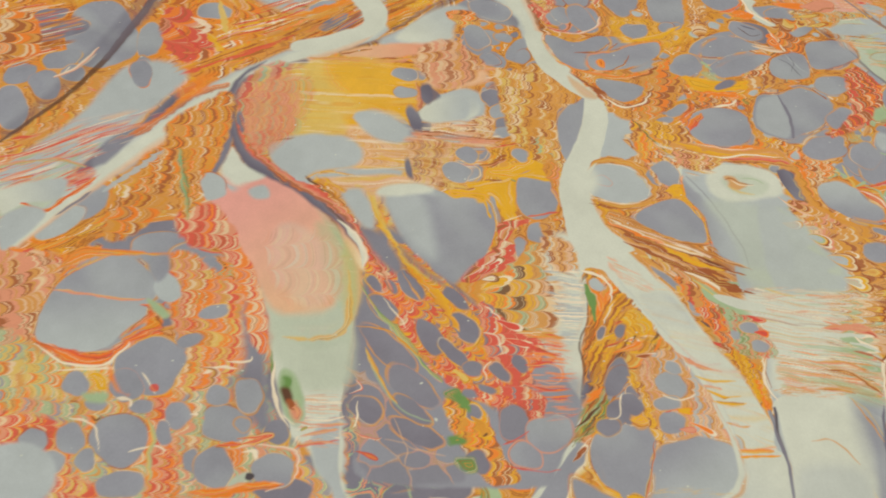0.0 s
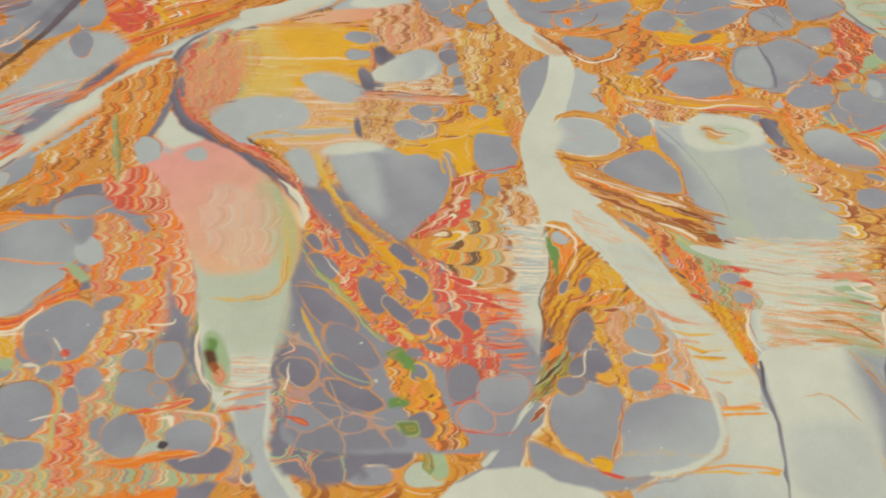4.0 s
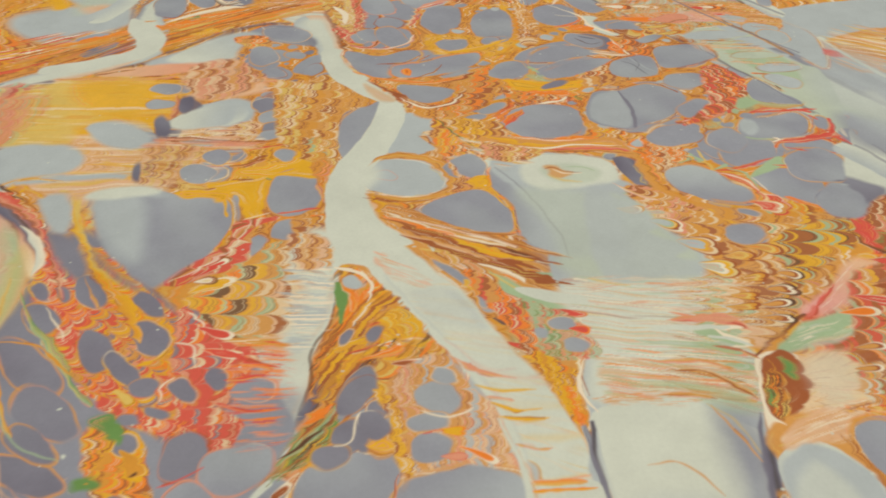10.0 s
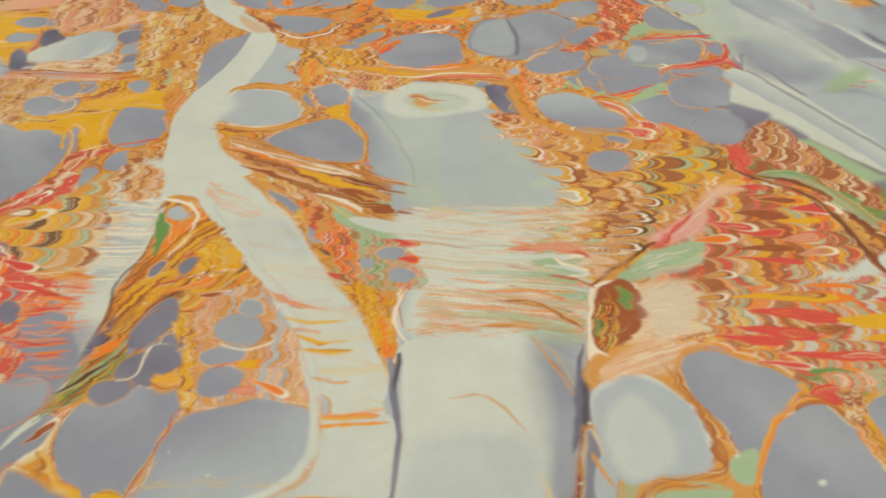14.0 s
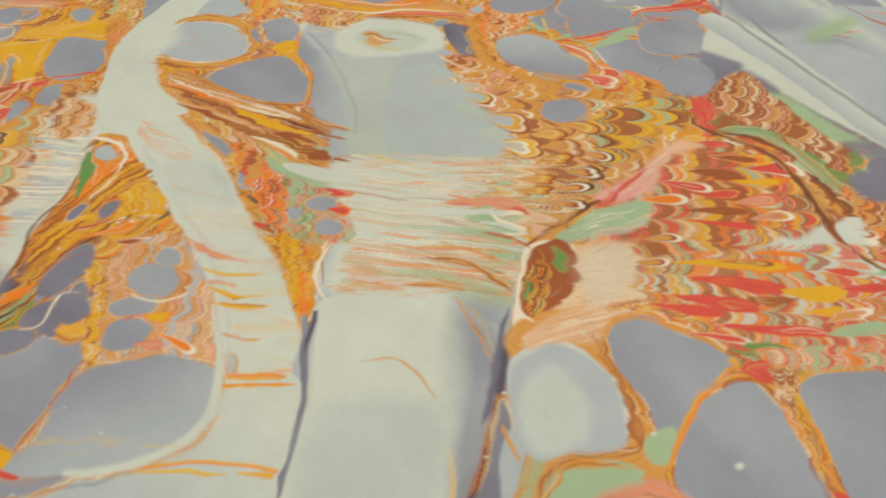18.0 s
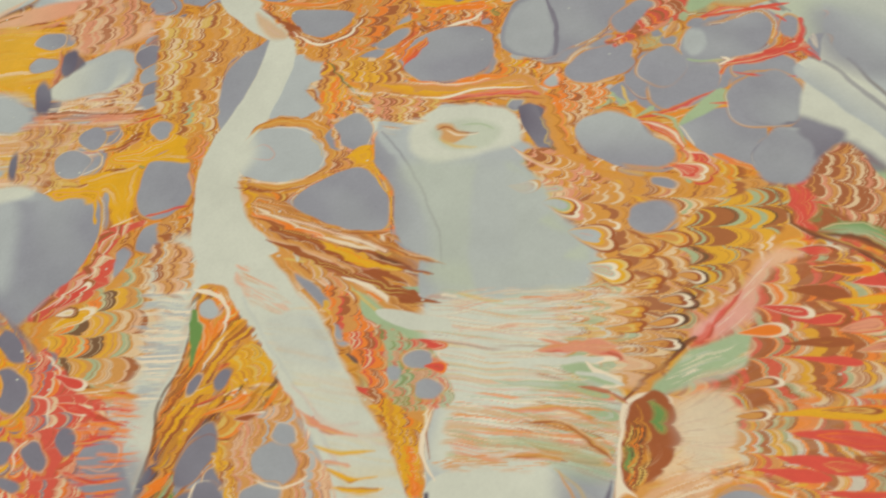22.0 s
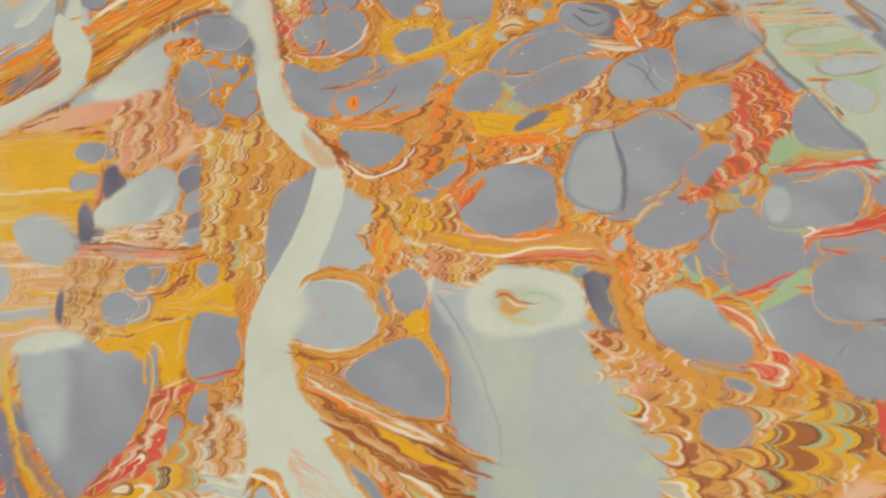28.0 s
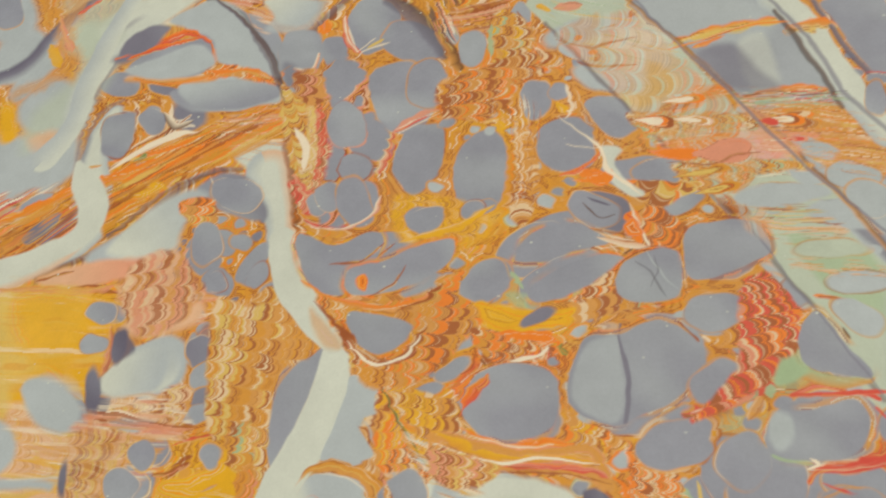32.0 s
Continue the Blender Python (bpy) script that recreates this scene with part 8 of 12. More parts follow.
# folds, pools and threads at the top
blob("pale", 2.89, (-32.1, 433.4), (-11.4, 443.9), (-2.4, 442.7), (-28.1, 419.5), (-37.4, 411.2), (-40.1, 394), (-40.4, 376.7), (-35, 357.2), (-42.2, 351), (-49.6, 350.1), (-48, 371.7), (-50.4, 391.9), (-48, 409.8), to='mist', way=-104)
blob("mint", 3.32, (-59.2, 433.4), (-40.5, 437.7), (-35, 424.1), (-48.8, 419.3), alpha=0.7)
band("slate", 0.93, (-32.5, 415.9, 0.6), (-38, 392.3, 0.9), (-38.9, 373.8, 0.6), (-35.5, 357.2, 0.5), alpha=0.6)
blob("slate", 1.24, (-33.3, 415.7), (-31.8, 423.7), (-22.7, 429.7), (-12.3, 428.4), (-15.2, 423.1), (-25.7, 416.1))
blob("mist", 1.25, (-13.6, 431.1), (-3.3, 438.9), (5.5, 441.6), (15, 437.1), (29.8, 419.7), (40.9, 403), (43.3, 395.4), (27.4, 401.5), (15.1, 406.9), (9.7, 418.9), (-1.4, 425.8))
blob("grey", 0.91, (-26.1, 410), (-10.4, 419.1), (2.6, 420.4), (10.1, 412.8), (11.5, 402.6), (-0, 399.6), (-22.3, 404.2))
blob("grey", 1.14, (-3.2, 392.1), (11.3, 395), (28.6, 395.7), (43.1, 391.5), (46.2, 382.9), (31.4, 382.6), (19.7, 380.8), (6.8, 382.7), to='mist', way=-13)
band("orange red", 0.62, (-34.2, 413.3, 0.6), (-18.2, 418.4, 1.5), (-2.5, 424.7, 1.5), (8.9, 417.8, 0.6))
comb("orange cream tan brown orange", 4.6, 2.0, -9, 0.9, (11.4, 403.2), (27.1, 402.7), (43.5, 394.2), (42.7, 390.9), (25.8, 397.1), (13.2, 397.7), reach=2.2)
band("tan orange", 0.89, (-22.5, 401.2, 0.6), (-4.5, 397.1, 0.9), (13.3, 399.5, 0.8))
band("umber dusk", 0.62, (6.6, 441.5, 0.6), (25, 424.5, 0.9), (35.9, 410.6, 1.1), (42.9, 397.7, 0.8), (48.8, 386.5, 0.5), alpha=0.8)
blob("pale", 1.51, (29.9, 438.4), (53.9, 435.2), (51.7, 423.1), (40.5, 423.3), (33.8, 431.5), to='mist', way=-36)
blob("grey", 0.85, (42.5, 417.6), (56.2, 418.1), (61.4, 404.3), (55.2, 398.7), (45.7, 403.1))
band("cream salmon", 0.40, (49.8, 399.3, 0.5), (57.2, 397.9, 0.8), (59.4, 406, 0.5))
blob("dusk", 1.64, (44.2, 403.3), (50.9, 399.7), (51.2, 391.2), (47.6, 391.6), alpha=0.6)
comb("brown tan salmon brown cream", 4.8, 1.9, -5, 0.8, (50.2, 396.9), (63.2, 397), (67.1, 383), (55.2, 382.1), reach=2.0)
net("grey", "salmon brown tan salmon peach brown red", 14.8, -73, 1.3, 2.39, 1.3, (62.3, 398.5), (78, 399.7), (84, 380.1), (93.8, 362.7), (93, 351.8), (87.6, 345), (89.9, 335.6), (79.7, 327), (71, 329.1), (67.4, 340.2), (71.3, 350.7), (68.6, 376.2))
drop(75.9, 369.9, 11.1, 7.2, -75, rim='salmon')
drop(86.5, 337.6, 7.3, 6.5, -58, rim='salmon')
drop(70.2, 336.1, 5, 3.8, -59, rim='salmon')
drop(82.1, 350.6, 6.8, 5.5, -30, rim='brown')
band("red cream salmon", 0.42, (67.4, 424.2, 0.6), (70.6, 412, 1.1), (75.8, 405, 0.8))
vein("cream", 0.38, (75.8, 405), (82.2, 411.2), alpha=0.75)
vein("straw", 0.65, (79.3, 406.7), (85.8, 410.2))
band("red salmon cream", 0.35, (93.7, 364, 0.9), (93, 355.4, 1.2), (91.8, 348.3, 0.7))
vein("red", 0.48, (95.7, 365.1), (107.7, 371.7))
vein("cream", 0.27, (95.8, 363.8), (111.9, 372.6), alpha=0.75)
blob("grey", 1.24, (21.2, 346.2), (31.1, 351.7), (40.9, 348.8), (48.6, 339.9), (51.8, 330.9), (42.3, 331.7), (31.5, 336), (23.4, 341.2), to='slate', way=11)
blob("mist", 1.94, (-9.2, 318.6), (-1.4, 332.1), (10.2, 341.4), (18.7, 344.9), (26, 342.1), (22, 336.4), (18.5, 329.4), (16.5, 317.9), to='pale', way=-136)
vein("cream", 0.29, (25.3, 350.5), (29.2, 342.1), (28.5, 337.1), alpha=0.75)
comb("cream tan orange brown straw", 4.4, 1.7, -7, 0.7, (14.6, 339.2), (26.3, 340.6), (32.5, 333.6), (30.6, 326.1), (19.9, 331.3), reach=2.0)
band("umber slate", 0.74, (30.9, 352.7, 0.5), (15.3, 349.1, 1.0), (1.5, 338.6, 1.3), (-11.5, 325.8, 1.0), alpha=0.6)
drop(-21.3, 372.5, 11, 7.1, -74, rim='brown')
drop(-7.1, 378.3, 7.4, 5.1, -42, rim='tan')
band("cream brown cream", 0.40, (-19.6, 356.8, 0.5), (-10.4, 363.1, 1.1), (0.5, 368.7, 1.1), (4.4, 374.6, 0.8), (8.8, 379.8, 0.5))
vein("cream", 0.40, (-0.5, 381.9), (4.2, 375.5), (9.2, 373.5), alpha=0.75)
vein("umber", 0.35, (-8.6, 365.6), (0.1, 370.4), (3.2, 377.5))
vein("cream", 0.33, (-19.2, 389.8), (-14.6, 383.1), (-13.7, 374.7), alpha=0.75)
vein("straw", 0.66, (-15.7, 360), (-8.6, 361.3))
drop(-4.8, 356.6, 5.5, 2.3, 11)
blob("yellow", 1.04, (-14.8, 344.4), (-9.7, 347.9), (-5.2, 345.1), (-8.8, 340.8))
comb("tan brown cream ochre brown orange tan", 5.8, 1.9, -1, 1.0, (109.6, 385.7), (125.2, 392.1), (139.6, 398.6), (148.1, 393.7), (142.2, 385.2), (132.2, 379.7), (130.8, 368.6), (116.3, 369.7), reach=2.2, single=0.4, fine=0.9)
comb("ochre yellow cream brown tan sage", 5.1, 2.0, -7, 1.0, (128, 416.6), (135.5, 418.5), (144.6, 406.2), (141.8, 397), (131.2, 398.2), reach=2.0)
streaks("ochre brown cream tan orange", -89, 1.8, 1.1, (137.7, 372.9), (146.7, 374.7), (146.6, 348.4), (142.4, 333.1), (138.3, 339.9), cover=0.6, alpha=0.7, long=8.0)
comb("tan cream sage brown straw orange sage", 3.2, 1.9, -2, 0.8, (177.7, 366), (194.3, 366.2), (217.3, 362.7), (217.6, 356.6), (201.1, 357), (184.9, 357.7), reach=2.4, single=0.5, fine=0.9)
streaks("salmon tan cream peach salmon", 2, 1.8, 1.6, (184.9, 357.7), (218.5, 357), (231.2, 348.4), (215.8, 345.2), (193.4, 345.9), cover=0.5, alpha=0.65, long=9.0)
comb("tan brown cream straw ochre sage", 3.0, 1.8, -1, 0.8, (191.7, 346), (210.8, 346.6), (233.9, 343), (217, 339.4), (206.6, 334.1), (198.2, 336.6), reach=2.4, single=0.5, fine=0.9)
streaks("cream brown tan sage", -1, 1.7, 1.0, (212.8, 373.6), (243.9, 371.1), (246.4, 364.8), (219.2, 364.8), cover=0.5, alpha=0.7)
streaks("ochre salmon tan peach brown", -12, 1.8, 1.2, (217.5, 365), (244.6, 363.8), (255.5, 351), (253.3, 335.6), (233.9, 343), cover=0.45, alpha=0.6)
# the oval with its stained middle
blob("pale", 0.85, (126.9, 239.7), (136.6, 243.1), (152.7, 242.6), (161.9, 238), (164.1, 231.3), (160.2, 225.8), (148, 225.4), (135.5, 226.6), (128.9, 231.9))
vein("brown", 0.40, (138.2, 231.5), (143.2, 232.8), (147.2, 231), (150.3, 231.9))
vein("brown", 0.27, (140.8, 234.8), (145.6, 235.4), (148.7, 233.3))
vein("umber", 0.27, (143.2, 232.2), (145.6, 230.7))
vein("cream", 0.19, (144, 234.1), (150.3, 233.2), alpha=0.75)
vein("salmon", 0.40, (145.6, 232.4), (149.5, 230.6))
band("slate", 0.68, (136.6, 243.1, 0.3), (149.5, 243.5, 0.5), (162, 239.7, 0.5), alpha=0.35)
blob("mist", 2.17, (179.8, 233.9), (191.5, 234.2), (193.7, 226.9), (185.1, 225.7), alpha=0.6)
# red bead and veins among the cells at the right
shell("tan cream salmon red red", 203, 215.2, 213.9, 210.1, 3.6)
band("red cream red", 0.22, (196.1, 230, 0.3), (202.3, 228.4, 0.7), (206, 224.9, 0.9), (207.5, 219.5, 0.4))
vein("sage", 0.49, (201.3, 232.9), (206.5, 229.5), (208.2, 220.3))
# grey between the red tongues and the leaf
blob("grey", 3.43, (48.7, 137.1), (57.7, 141.2), (66.2, 139.4), (68.9, 135), (66, 122.7), (60.8, 113.4), (51.6, 109), (48.6, 121), (50.9, 126.6), alpha=0.75)
vein("red", 0.32, (50.2, 137.1), (58.6, 133.5))
streaks("red salmon peach cream", -10, 1.3, 0.6, (45.8, 137.2), (66.3, 136.6), (66.3, 122), (51.8, 123.8), cover=0.25, alpha=0.6)
# yellow and peach hollow with its grey pools
blob("yellow", 1.52, (-43.3, 302.2), (-22.1, 302.1), (1.3, 299.3), (6.7, 293.8), (8.1, 280.7), (1.5, 276.9), (-0.1, 266.3), (4.3, 253.7), (7.5, 234), (-5.1, 242.2), (-21.4, 261.4), (-30.4, 261.9))
blob("straw", 3.56, (-43.4, 302.5), (-16.9, 299.9), (-13.8, 284.7), (-19.5, 277.4), (-36.1, 279.8))
blob("peach", 2.26, (-29.7, 259.8), (-15.7, 256.9), (-2.5, 248), (1.7, 234.2), (-6.8, 227), (-18.5, 224.6))
comb("peach straw tan yellow cream peach", 4.9, 2.0, -6, 1.3, (-29.1, 257.6), (-16.3, 259), (0.6, 251.9), (3.4, 234.2), (-21.9, 235.2), reach=2.2, alpha=0.6, fine=0.9)
band("mist", 0.84, (-21.9, 235.2, 1.3), (-11.7, 236.3, 1.9), (-1.6, 237.2, 1.0))
streaks("straw peach yellow ochre tan", -4, 2.3, 1.5, (-43, 301.3), (1.6, 298.2), (4.8, 276.6), (-21.5, 276.4), (-36.1, 279.8), cover=0.35, alpha=0.5)
blob("tan", 1.39, (2.4, 290.5), (12.6, 286.9), (14.7, 275.4), (7.6, 273.8), (2.7, 272), (3.7, 257.8), (9.3, 250.4), (5.9, 247.6), (0.7, 258), (-0.2, 272.7), (7.6, 280.7))
blob("peach", 1.84, (4.9, 289.4), (13.3, 295.4), (31.7, 299.6), (35.5, 293.3), (25.7, 287.6), (11.4, 286.6))
comb("salmon tan peach brown peach", 4.8, 1.7, 0, 1.0, (-0.8, 307.8), (30.3, 306.9), (32, 298.2), (13.3, 295.4), (4.3, 296.3), reach=2.0, alpha=0.8)
blob("brown", 1.10, (34.3, 286.8), (43.3, 293.9), (52.1, 296.6), (48.1, 289.9), (40.9, 284.5), alpha=0.6)
comb("peach tan cream brown straw peach", 4.2, 1.7, 4, 0.6, (4.9, 251.6), (8.8, 264.7), (22.6, 263.8), (31.7, 268.7), (38, 267.8), (38.4, 255.7), (27.2, 252), (23.4, 246.7), (6.7, 244.6), reach=2.4, single=0.4, fine=0.9)
blob("straw", 1.03, (5, 243.3), (15.1, 243.6), (20.3, 232), (12.6, 229.7), (5.4, 234.1), to='peach', way=-2)
comb("straw peach tan brown", 3.6, 1.6, -7, 0.6, (7.5, 234), (19.8, 232.6), (27.2, 226), (15.4, 226.3), reach=2.0, alpha=0.8)
blob("mist", 0.90, (12.4, 282.6), (29.1, 281.2), (31.7, 274.5), (29.6, 269.3), (20.1, 265.4), (9.9, 266.5), (5.8, 271), (12.3, 275.6), to='pale', way=-96)
blob("mist", 0.84, (10.4, 256), (19.7, 258.2), (27.1, 256.4), (19.9, 253))
blob("dusk", 0.68, (7.8, 286.5), (11.7, 284.4), (14, 278.5), (10.6, 275.7), (8.1, 279.6), alpha=0.9)
blob("dusk", 0.67, (2.3, 272.1), (6.2, 269.2), (9.1, 264.6), (8.5, 260.3), (6.6, 259.2), (2.9, 263), (1.6, 268.3))
blob("dusk", 0.62, (2.3, 244.2), (4.6, 241.8), (5.9, 236.7), (4.8, 234.9), (1.9, 238.1), (1.2, 242))
drop(-0.3, 295.1, 5.9, 4.1, -6)
drop(0.5, 282.7, 6, 3.9, -5)
blob("mist", 0.91, (-22.5, 268.7), (-20.4, 272.9), (-9.2, 272), (-4.4, 267.4), (-1.7, 262.2), (-8.4, 261.6), (-13.9, 262), (-19.4, 263.3))
drop(-5.8, 258.3, 8.5, 5.9, -27)
drop(29.5, 248.7, 5.8, 4.4, -45)
drop(25, 237.1, 6.7, 5.1, -41)
drop(49.3, 246.4, 4.1, 3.1, -59)
vein("orange", 0.48, (-11, 286.7), (-2.2, 286.9))
vein("umber", 0.38, (-26, 269.1), (-22.9, 270), (-20.8, 266.6))
vein("brown", 0.48, (31, 239.3), (37.4, 241.4), (41.9, 243.9))
band("brown", 0.29, (20.4, 226.9, 0.3), (24.8, 226.6, 0.6), (28.8, 227.3, 0.3))
vein("brown", 0.31, (33.7, 231.6), (38.6, 231.9))
vein("cream", 0.22, (25, 231.1), (31.6, 234), (31.5, 237.8), alpha=0.75)
comb("tan ochre cream brown sage straw ochre", 5.6, 1.7, -5, 0.7, (46.6, 289.4), (52.6, 299.9), (60.2, 303.7), (65.7, 282.3), (62.9, 266.1), (64, 246.5), (57.2, 242.2), (51.2, 254.9), (49.1, 267), reach=2.0, single=0.5, fine=0.9)
drop(38.7, 279.9, 7, 5.1, -57, "slate", rim='ochre')
drop(42.6, 273.3, 6.6, 4.7, 25, rim='ochre')
drop(45, 264.3, 6.4, 4.7, 5, "slate", rim='ochre')
drop(42.6, 259.4, 4.8, 3, 11, rim='ochre')
vein("red", 0.49, (35.8, 249), (44.9, 252.4), (53.5, 253.2))
vein("red", 0.44, (44.7, 286.3), (54.2, 290.3))
vein("salmon", 0.24, (81.2, 234.7), (86.7, 235.6), (88.9, 232.3), (84.3, 230.7), alpha=0.6)
vein("salmon", 0.18, (78.2, 237), (86.2, 237.4), alpha=0.5)
# yellow scallops in the hollow
comb("yellow straw yellow ochre peach yellow tan", 6.0, 2.8, -7, 2.5, (-42.2, 298.8), (-16.4, 298.3), (2.5, 290.1), (-1.8, 277.1), (-4.5, 270.9), (-23.8, 276.6), (-36.1, 279.8), reach=2.2, alpha=0.45, fine=0.9)
# faint streaks on the sage lobe
streaks("pale mint cream", 17, 1.4, 0.9, (194.6, 151.8), (202.2, 159.5), (218.2, 161.2), (213.2, 155.7), (199.7, 151.6), cover=0.5, alpha=0.6, long=7.0)
# pale sheen of the grey pool
blob("mist", 3.90, (87.6, 111.1), (103.4, 114.2), (118.6, 112.3), (122.3, 105.6), (114.2, 97.2), (95.1, 92), alpha=0.55)
blob("pale", 2.12, (117.5, 100.3), (122.2, 106.9), (122.2, 112.4), (120.1, 115.2), (121.1, 106.9), alpha=0.35)
# elbow of the ribbon
# bands at the upper right
blob("grey", 2.02, (293, 283.3), (319, 287.2), (318.2, 261.1), (321.7, 238.1), (310, 241.2), (301.9, 252.7), (295.8, 267.9), to='mist', way=-61)
band("dusk", 1.29, (294.5, 272.6, 0.6), (299.4, 261.6, 1.2), (305.3, 252.7, 0.6), alpha=0.8)
blob("straw", 1.81, (306.5, 255), (317.2, 258.7), (314.8, 247.4), (307.7, 248.4))
streaks("tan brown straw peach", -55, 2.3, 1.3, (317.5, 278.1), (326, 280.1), (324.3, 260.9), (316.6, 261.1), cover=0.5)
blob("grey", 4.31, (250.4, 266.1), (266.2, 260), (275.8, 242.8), (268.8, 236.5), (258.4, 238.2), (249.7, 247.2), alpha=0.8)
blob("mist", 1.78, (261.1, 222.4), (268.6, 208.4), (277, 195), (285.9, 182.6), (292.2, 178.9), (305.3, 208.8), (298.2, 212.6), (282.2, 228.5), (265.8, 229.6))
band("pale", 2.63, (269.5, 279.4, 2.6), (281.2, 247.1, 2.6), (290.7, 232.5, 2.2), (299.9, 216.7, 2.0), (305.3, 208.8, 2.0), alpha=0.6)
blob("sage", 2.12, (270.5, 230.5), (274.8, 238.5), (285.7, 244), (286.7, 240.4), (278.3, 232.8), alpha=0.9)
vein("brown", 0.48, (286.9, 250), (294.1, 241.6), (303, 234.3))
vein("salmon", 0.71, (292.3, 246.9), (310.9, 243.4), alpha=0.7)
vein("red", 0.56, (278.4, 234.1), (283.6, 232.6))
vein("salmon", 0.43, (293.9, 226.9), (304.5, 228), alpha=0.7)
blob("pale", 0.82, (243.5, 240), (247.8, 242.8), (260.8, 221.4), (268.1, 206.9), (276.3, 193.1), (288.2, 176.5), (285.7, 170.8), (275, 185.4), (264.7, 196.4), (252.8, 211.2), (239.6, 222.9))
band("slate umber", 0.57, (247, 247.2, 0.6), (261.1, 222.4, 0.6), (268.3, 207.5, 0.6), (278.5, 190.6, 0.4), (288.4, 177, 0.4), alpha=0.6)
blob("sage", 1.42, (254, 208.2), (264.2, 195), (272.2, 185.4), (265.6, 185.1), (258, 195.4), (251.8, 205.2))
blob("slate", 1.48, (248.9, 216.9), (256.8, 207.5), (251.3, 205.8), (246.7, 212), alpha=0.8)
blob("slate", 1.28, (273.3, 184.9), (281.7, 175.4), (277.3, 171.9), (266.5, 183.3), alpha=0.7)
# faded streaks at the upper corner
blob("mist", 2.79, (283.2, 301.6), (292.8, 298.5), (300.9, 282.2), (294, 266.2), (287.5, 279.8), alpha=0.8)
streaks("straw mist cream peach tan", -31, 3.5, 2.3, (271.1, 331.9), (295.7, 342), (313.7, 329.4), (302.7, 286.4), (282.9, 300.6), (273.7, 312), cover=0.5, alpha=0.6, long=10.0)
# cells and threads at the foot of the sheet
comb("tan sage salmon straw cream sage orange grey", 5.78, 1.88, 1, 1.29, (-160.3, 150.2), (-141.5, 149.3), (-117.2, 139.2), (-81.4, 142.2), (-52.6, 152.4), (-49.6, 129.1), (-36.9, 109.8), (-26.6, 87.9), (-139.9, 85.8))
comb("red salmon cream orange straw", 4.89, 1.59, 1, 1.61, (-150.5, 119.4), (-133.1, 119.7), (-119.3, 114.6), (-113, 98.1), (-99.7, 92.4), (-115.8, 86.3), (-139.9, 85.8))
comb("orange salmon cream red tan", 4.62, 1.62, 1, 0.82, (-93.6, 130.4), (-83.5, 130.6), (-82.6, 115.3), (-74.5, 88.9), (-84.8, 88.8))
comb("orange salmon cream tan red straw", 5.97, 1.76, 1, 1.17, (-97.6, 189.8), (-86.7, 190), (-71.9, 177.4), (-57.5, 172.4), (-52.6, 152.4), (-55.7, 142.7), (-73, 130.9), (-83.5, 130.6), (-82.3, 146.9), (-91.6, 161.5))
comb("straw cream sage orange", 5.54, 1.69, 1, 1.77, (-144.8, 145.7), (-128.5, 141.3), (-110.6, 138.1), (-112.9, 130.1), (-135.3, 127.4))
blob("slate", 2.64, (-62.9, 165.9), (-58, 167.3), (-51.8, 142.8), (-46.7, 120.3), (-42.2, 111.8), (-47.4, 112.7), (-57.3, 124.5), (-62.5, 131.1), (-59.5, 142.7))
blob("grey", 0.48, (-142, 152.5), (-139.6, 174.6), (-124.4, 187), (-114.4, 188.6), (-104.4, 182), (-98.4, 172.9), (-101.1, 166.3), (-101.6, 161.3), (-108.8, 153.7), (-113, 148.2), (-121, 145.7), (-132.4, 147.8), to="mist", way=-77)
blob("mist", 0.49, (-100.7, 175.4), (-99.1, 182.1), (-92.2, 178.3), (-89.1, 171.8), (-91.8, 167.8), (-97.3, 169.5))
blob("grey", 1.25, (-102.8, 188.9), (-97.3, 190.4), (-95.9, 183.5), (-99.2, 176.8), (-104.4, 182))
band("orange tan", 0.50, (-142.6, 181.2, 0.5), (-135.8, 186.2, 1.8), (-128.4, 189.1, 1), (-113.4, 189.4, 0.5), taper=1.0)
vein("salmon", 0.72, (-140.9, 172.7), (-127.4, 170.9), (-113.4, 169.2), (-102.5, 168.9))
band("orange red", 0.47, (-103.8, 166.3, 0.7), (-97.9, 165.1, 1.9), (-100, 161.3, 1.2), (-106.6, 153.7, 0.7), taper=1.0)
blob("sage", 0.95, (-102.1, 168.9), (-96, 166.5), (-91.6, 161.5), (-95.5, 160.9))
band("red orange red", 0.46, (-144.2, 151.2, 0.7), (-131.8, 145.5, 1.8), (-117.8, 141.5, 2), (-110.8, 143.5, 1.6), (-105.7, 149.8, 1.4), (-99, 154.4, 1.6), (-94.1, 156.9, 0.7), taper=1.0)
band("cream", 0.34, (-141.3, 148.6, 0.5), (-128.5, 141.3, 0.7), (-113.2, 140.2, 0.7), (-107, 146, 0.7), (-104.7, 150.1, 0.7), taper=1.0)
vein("cream", 0.44, (-130.7, 137.7), (-117.1, 138.7), (-102.3, 139.5), (-99.9, 138.3))
drop(-94.7, 140.1, 13.1, 11.4, -25)
drop(-102.4, 132.1, 7.3, 5.5, -51)
drop(-120.9, 132.6, 5.7, 4.4, -29)
drop(-100.2, 111.3, 11.1, 8.7, -22)
drop(-117.4, 111, 6.5, 4.6, -60)
drop(-130.5, 110.5, 5.2, 3.9, -25)
drop(-121.2, 102.6, 4.3, 3.4, -31)
drop(-110.3, 103.2, 4.4, 3.2, -59)
drop(-96, 94.8, 8.3, 4.7, -5)
drop(-111.5, 124.3, 3.8, 2.2, -6)
drop(-62.5, 117.6, 9.2, 6.8, -9)
drop(-80.7, 120.5, 5.4, 4.2, -64)
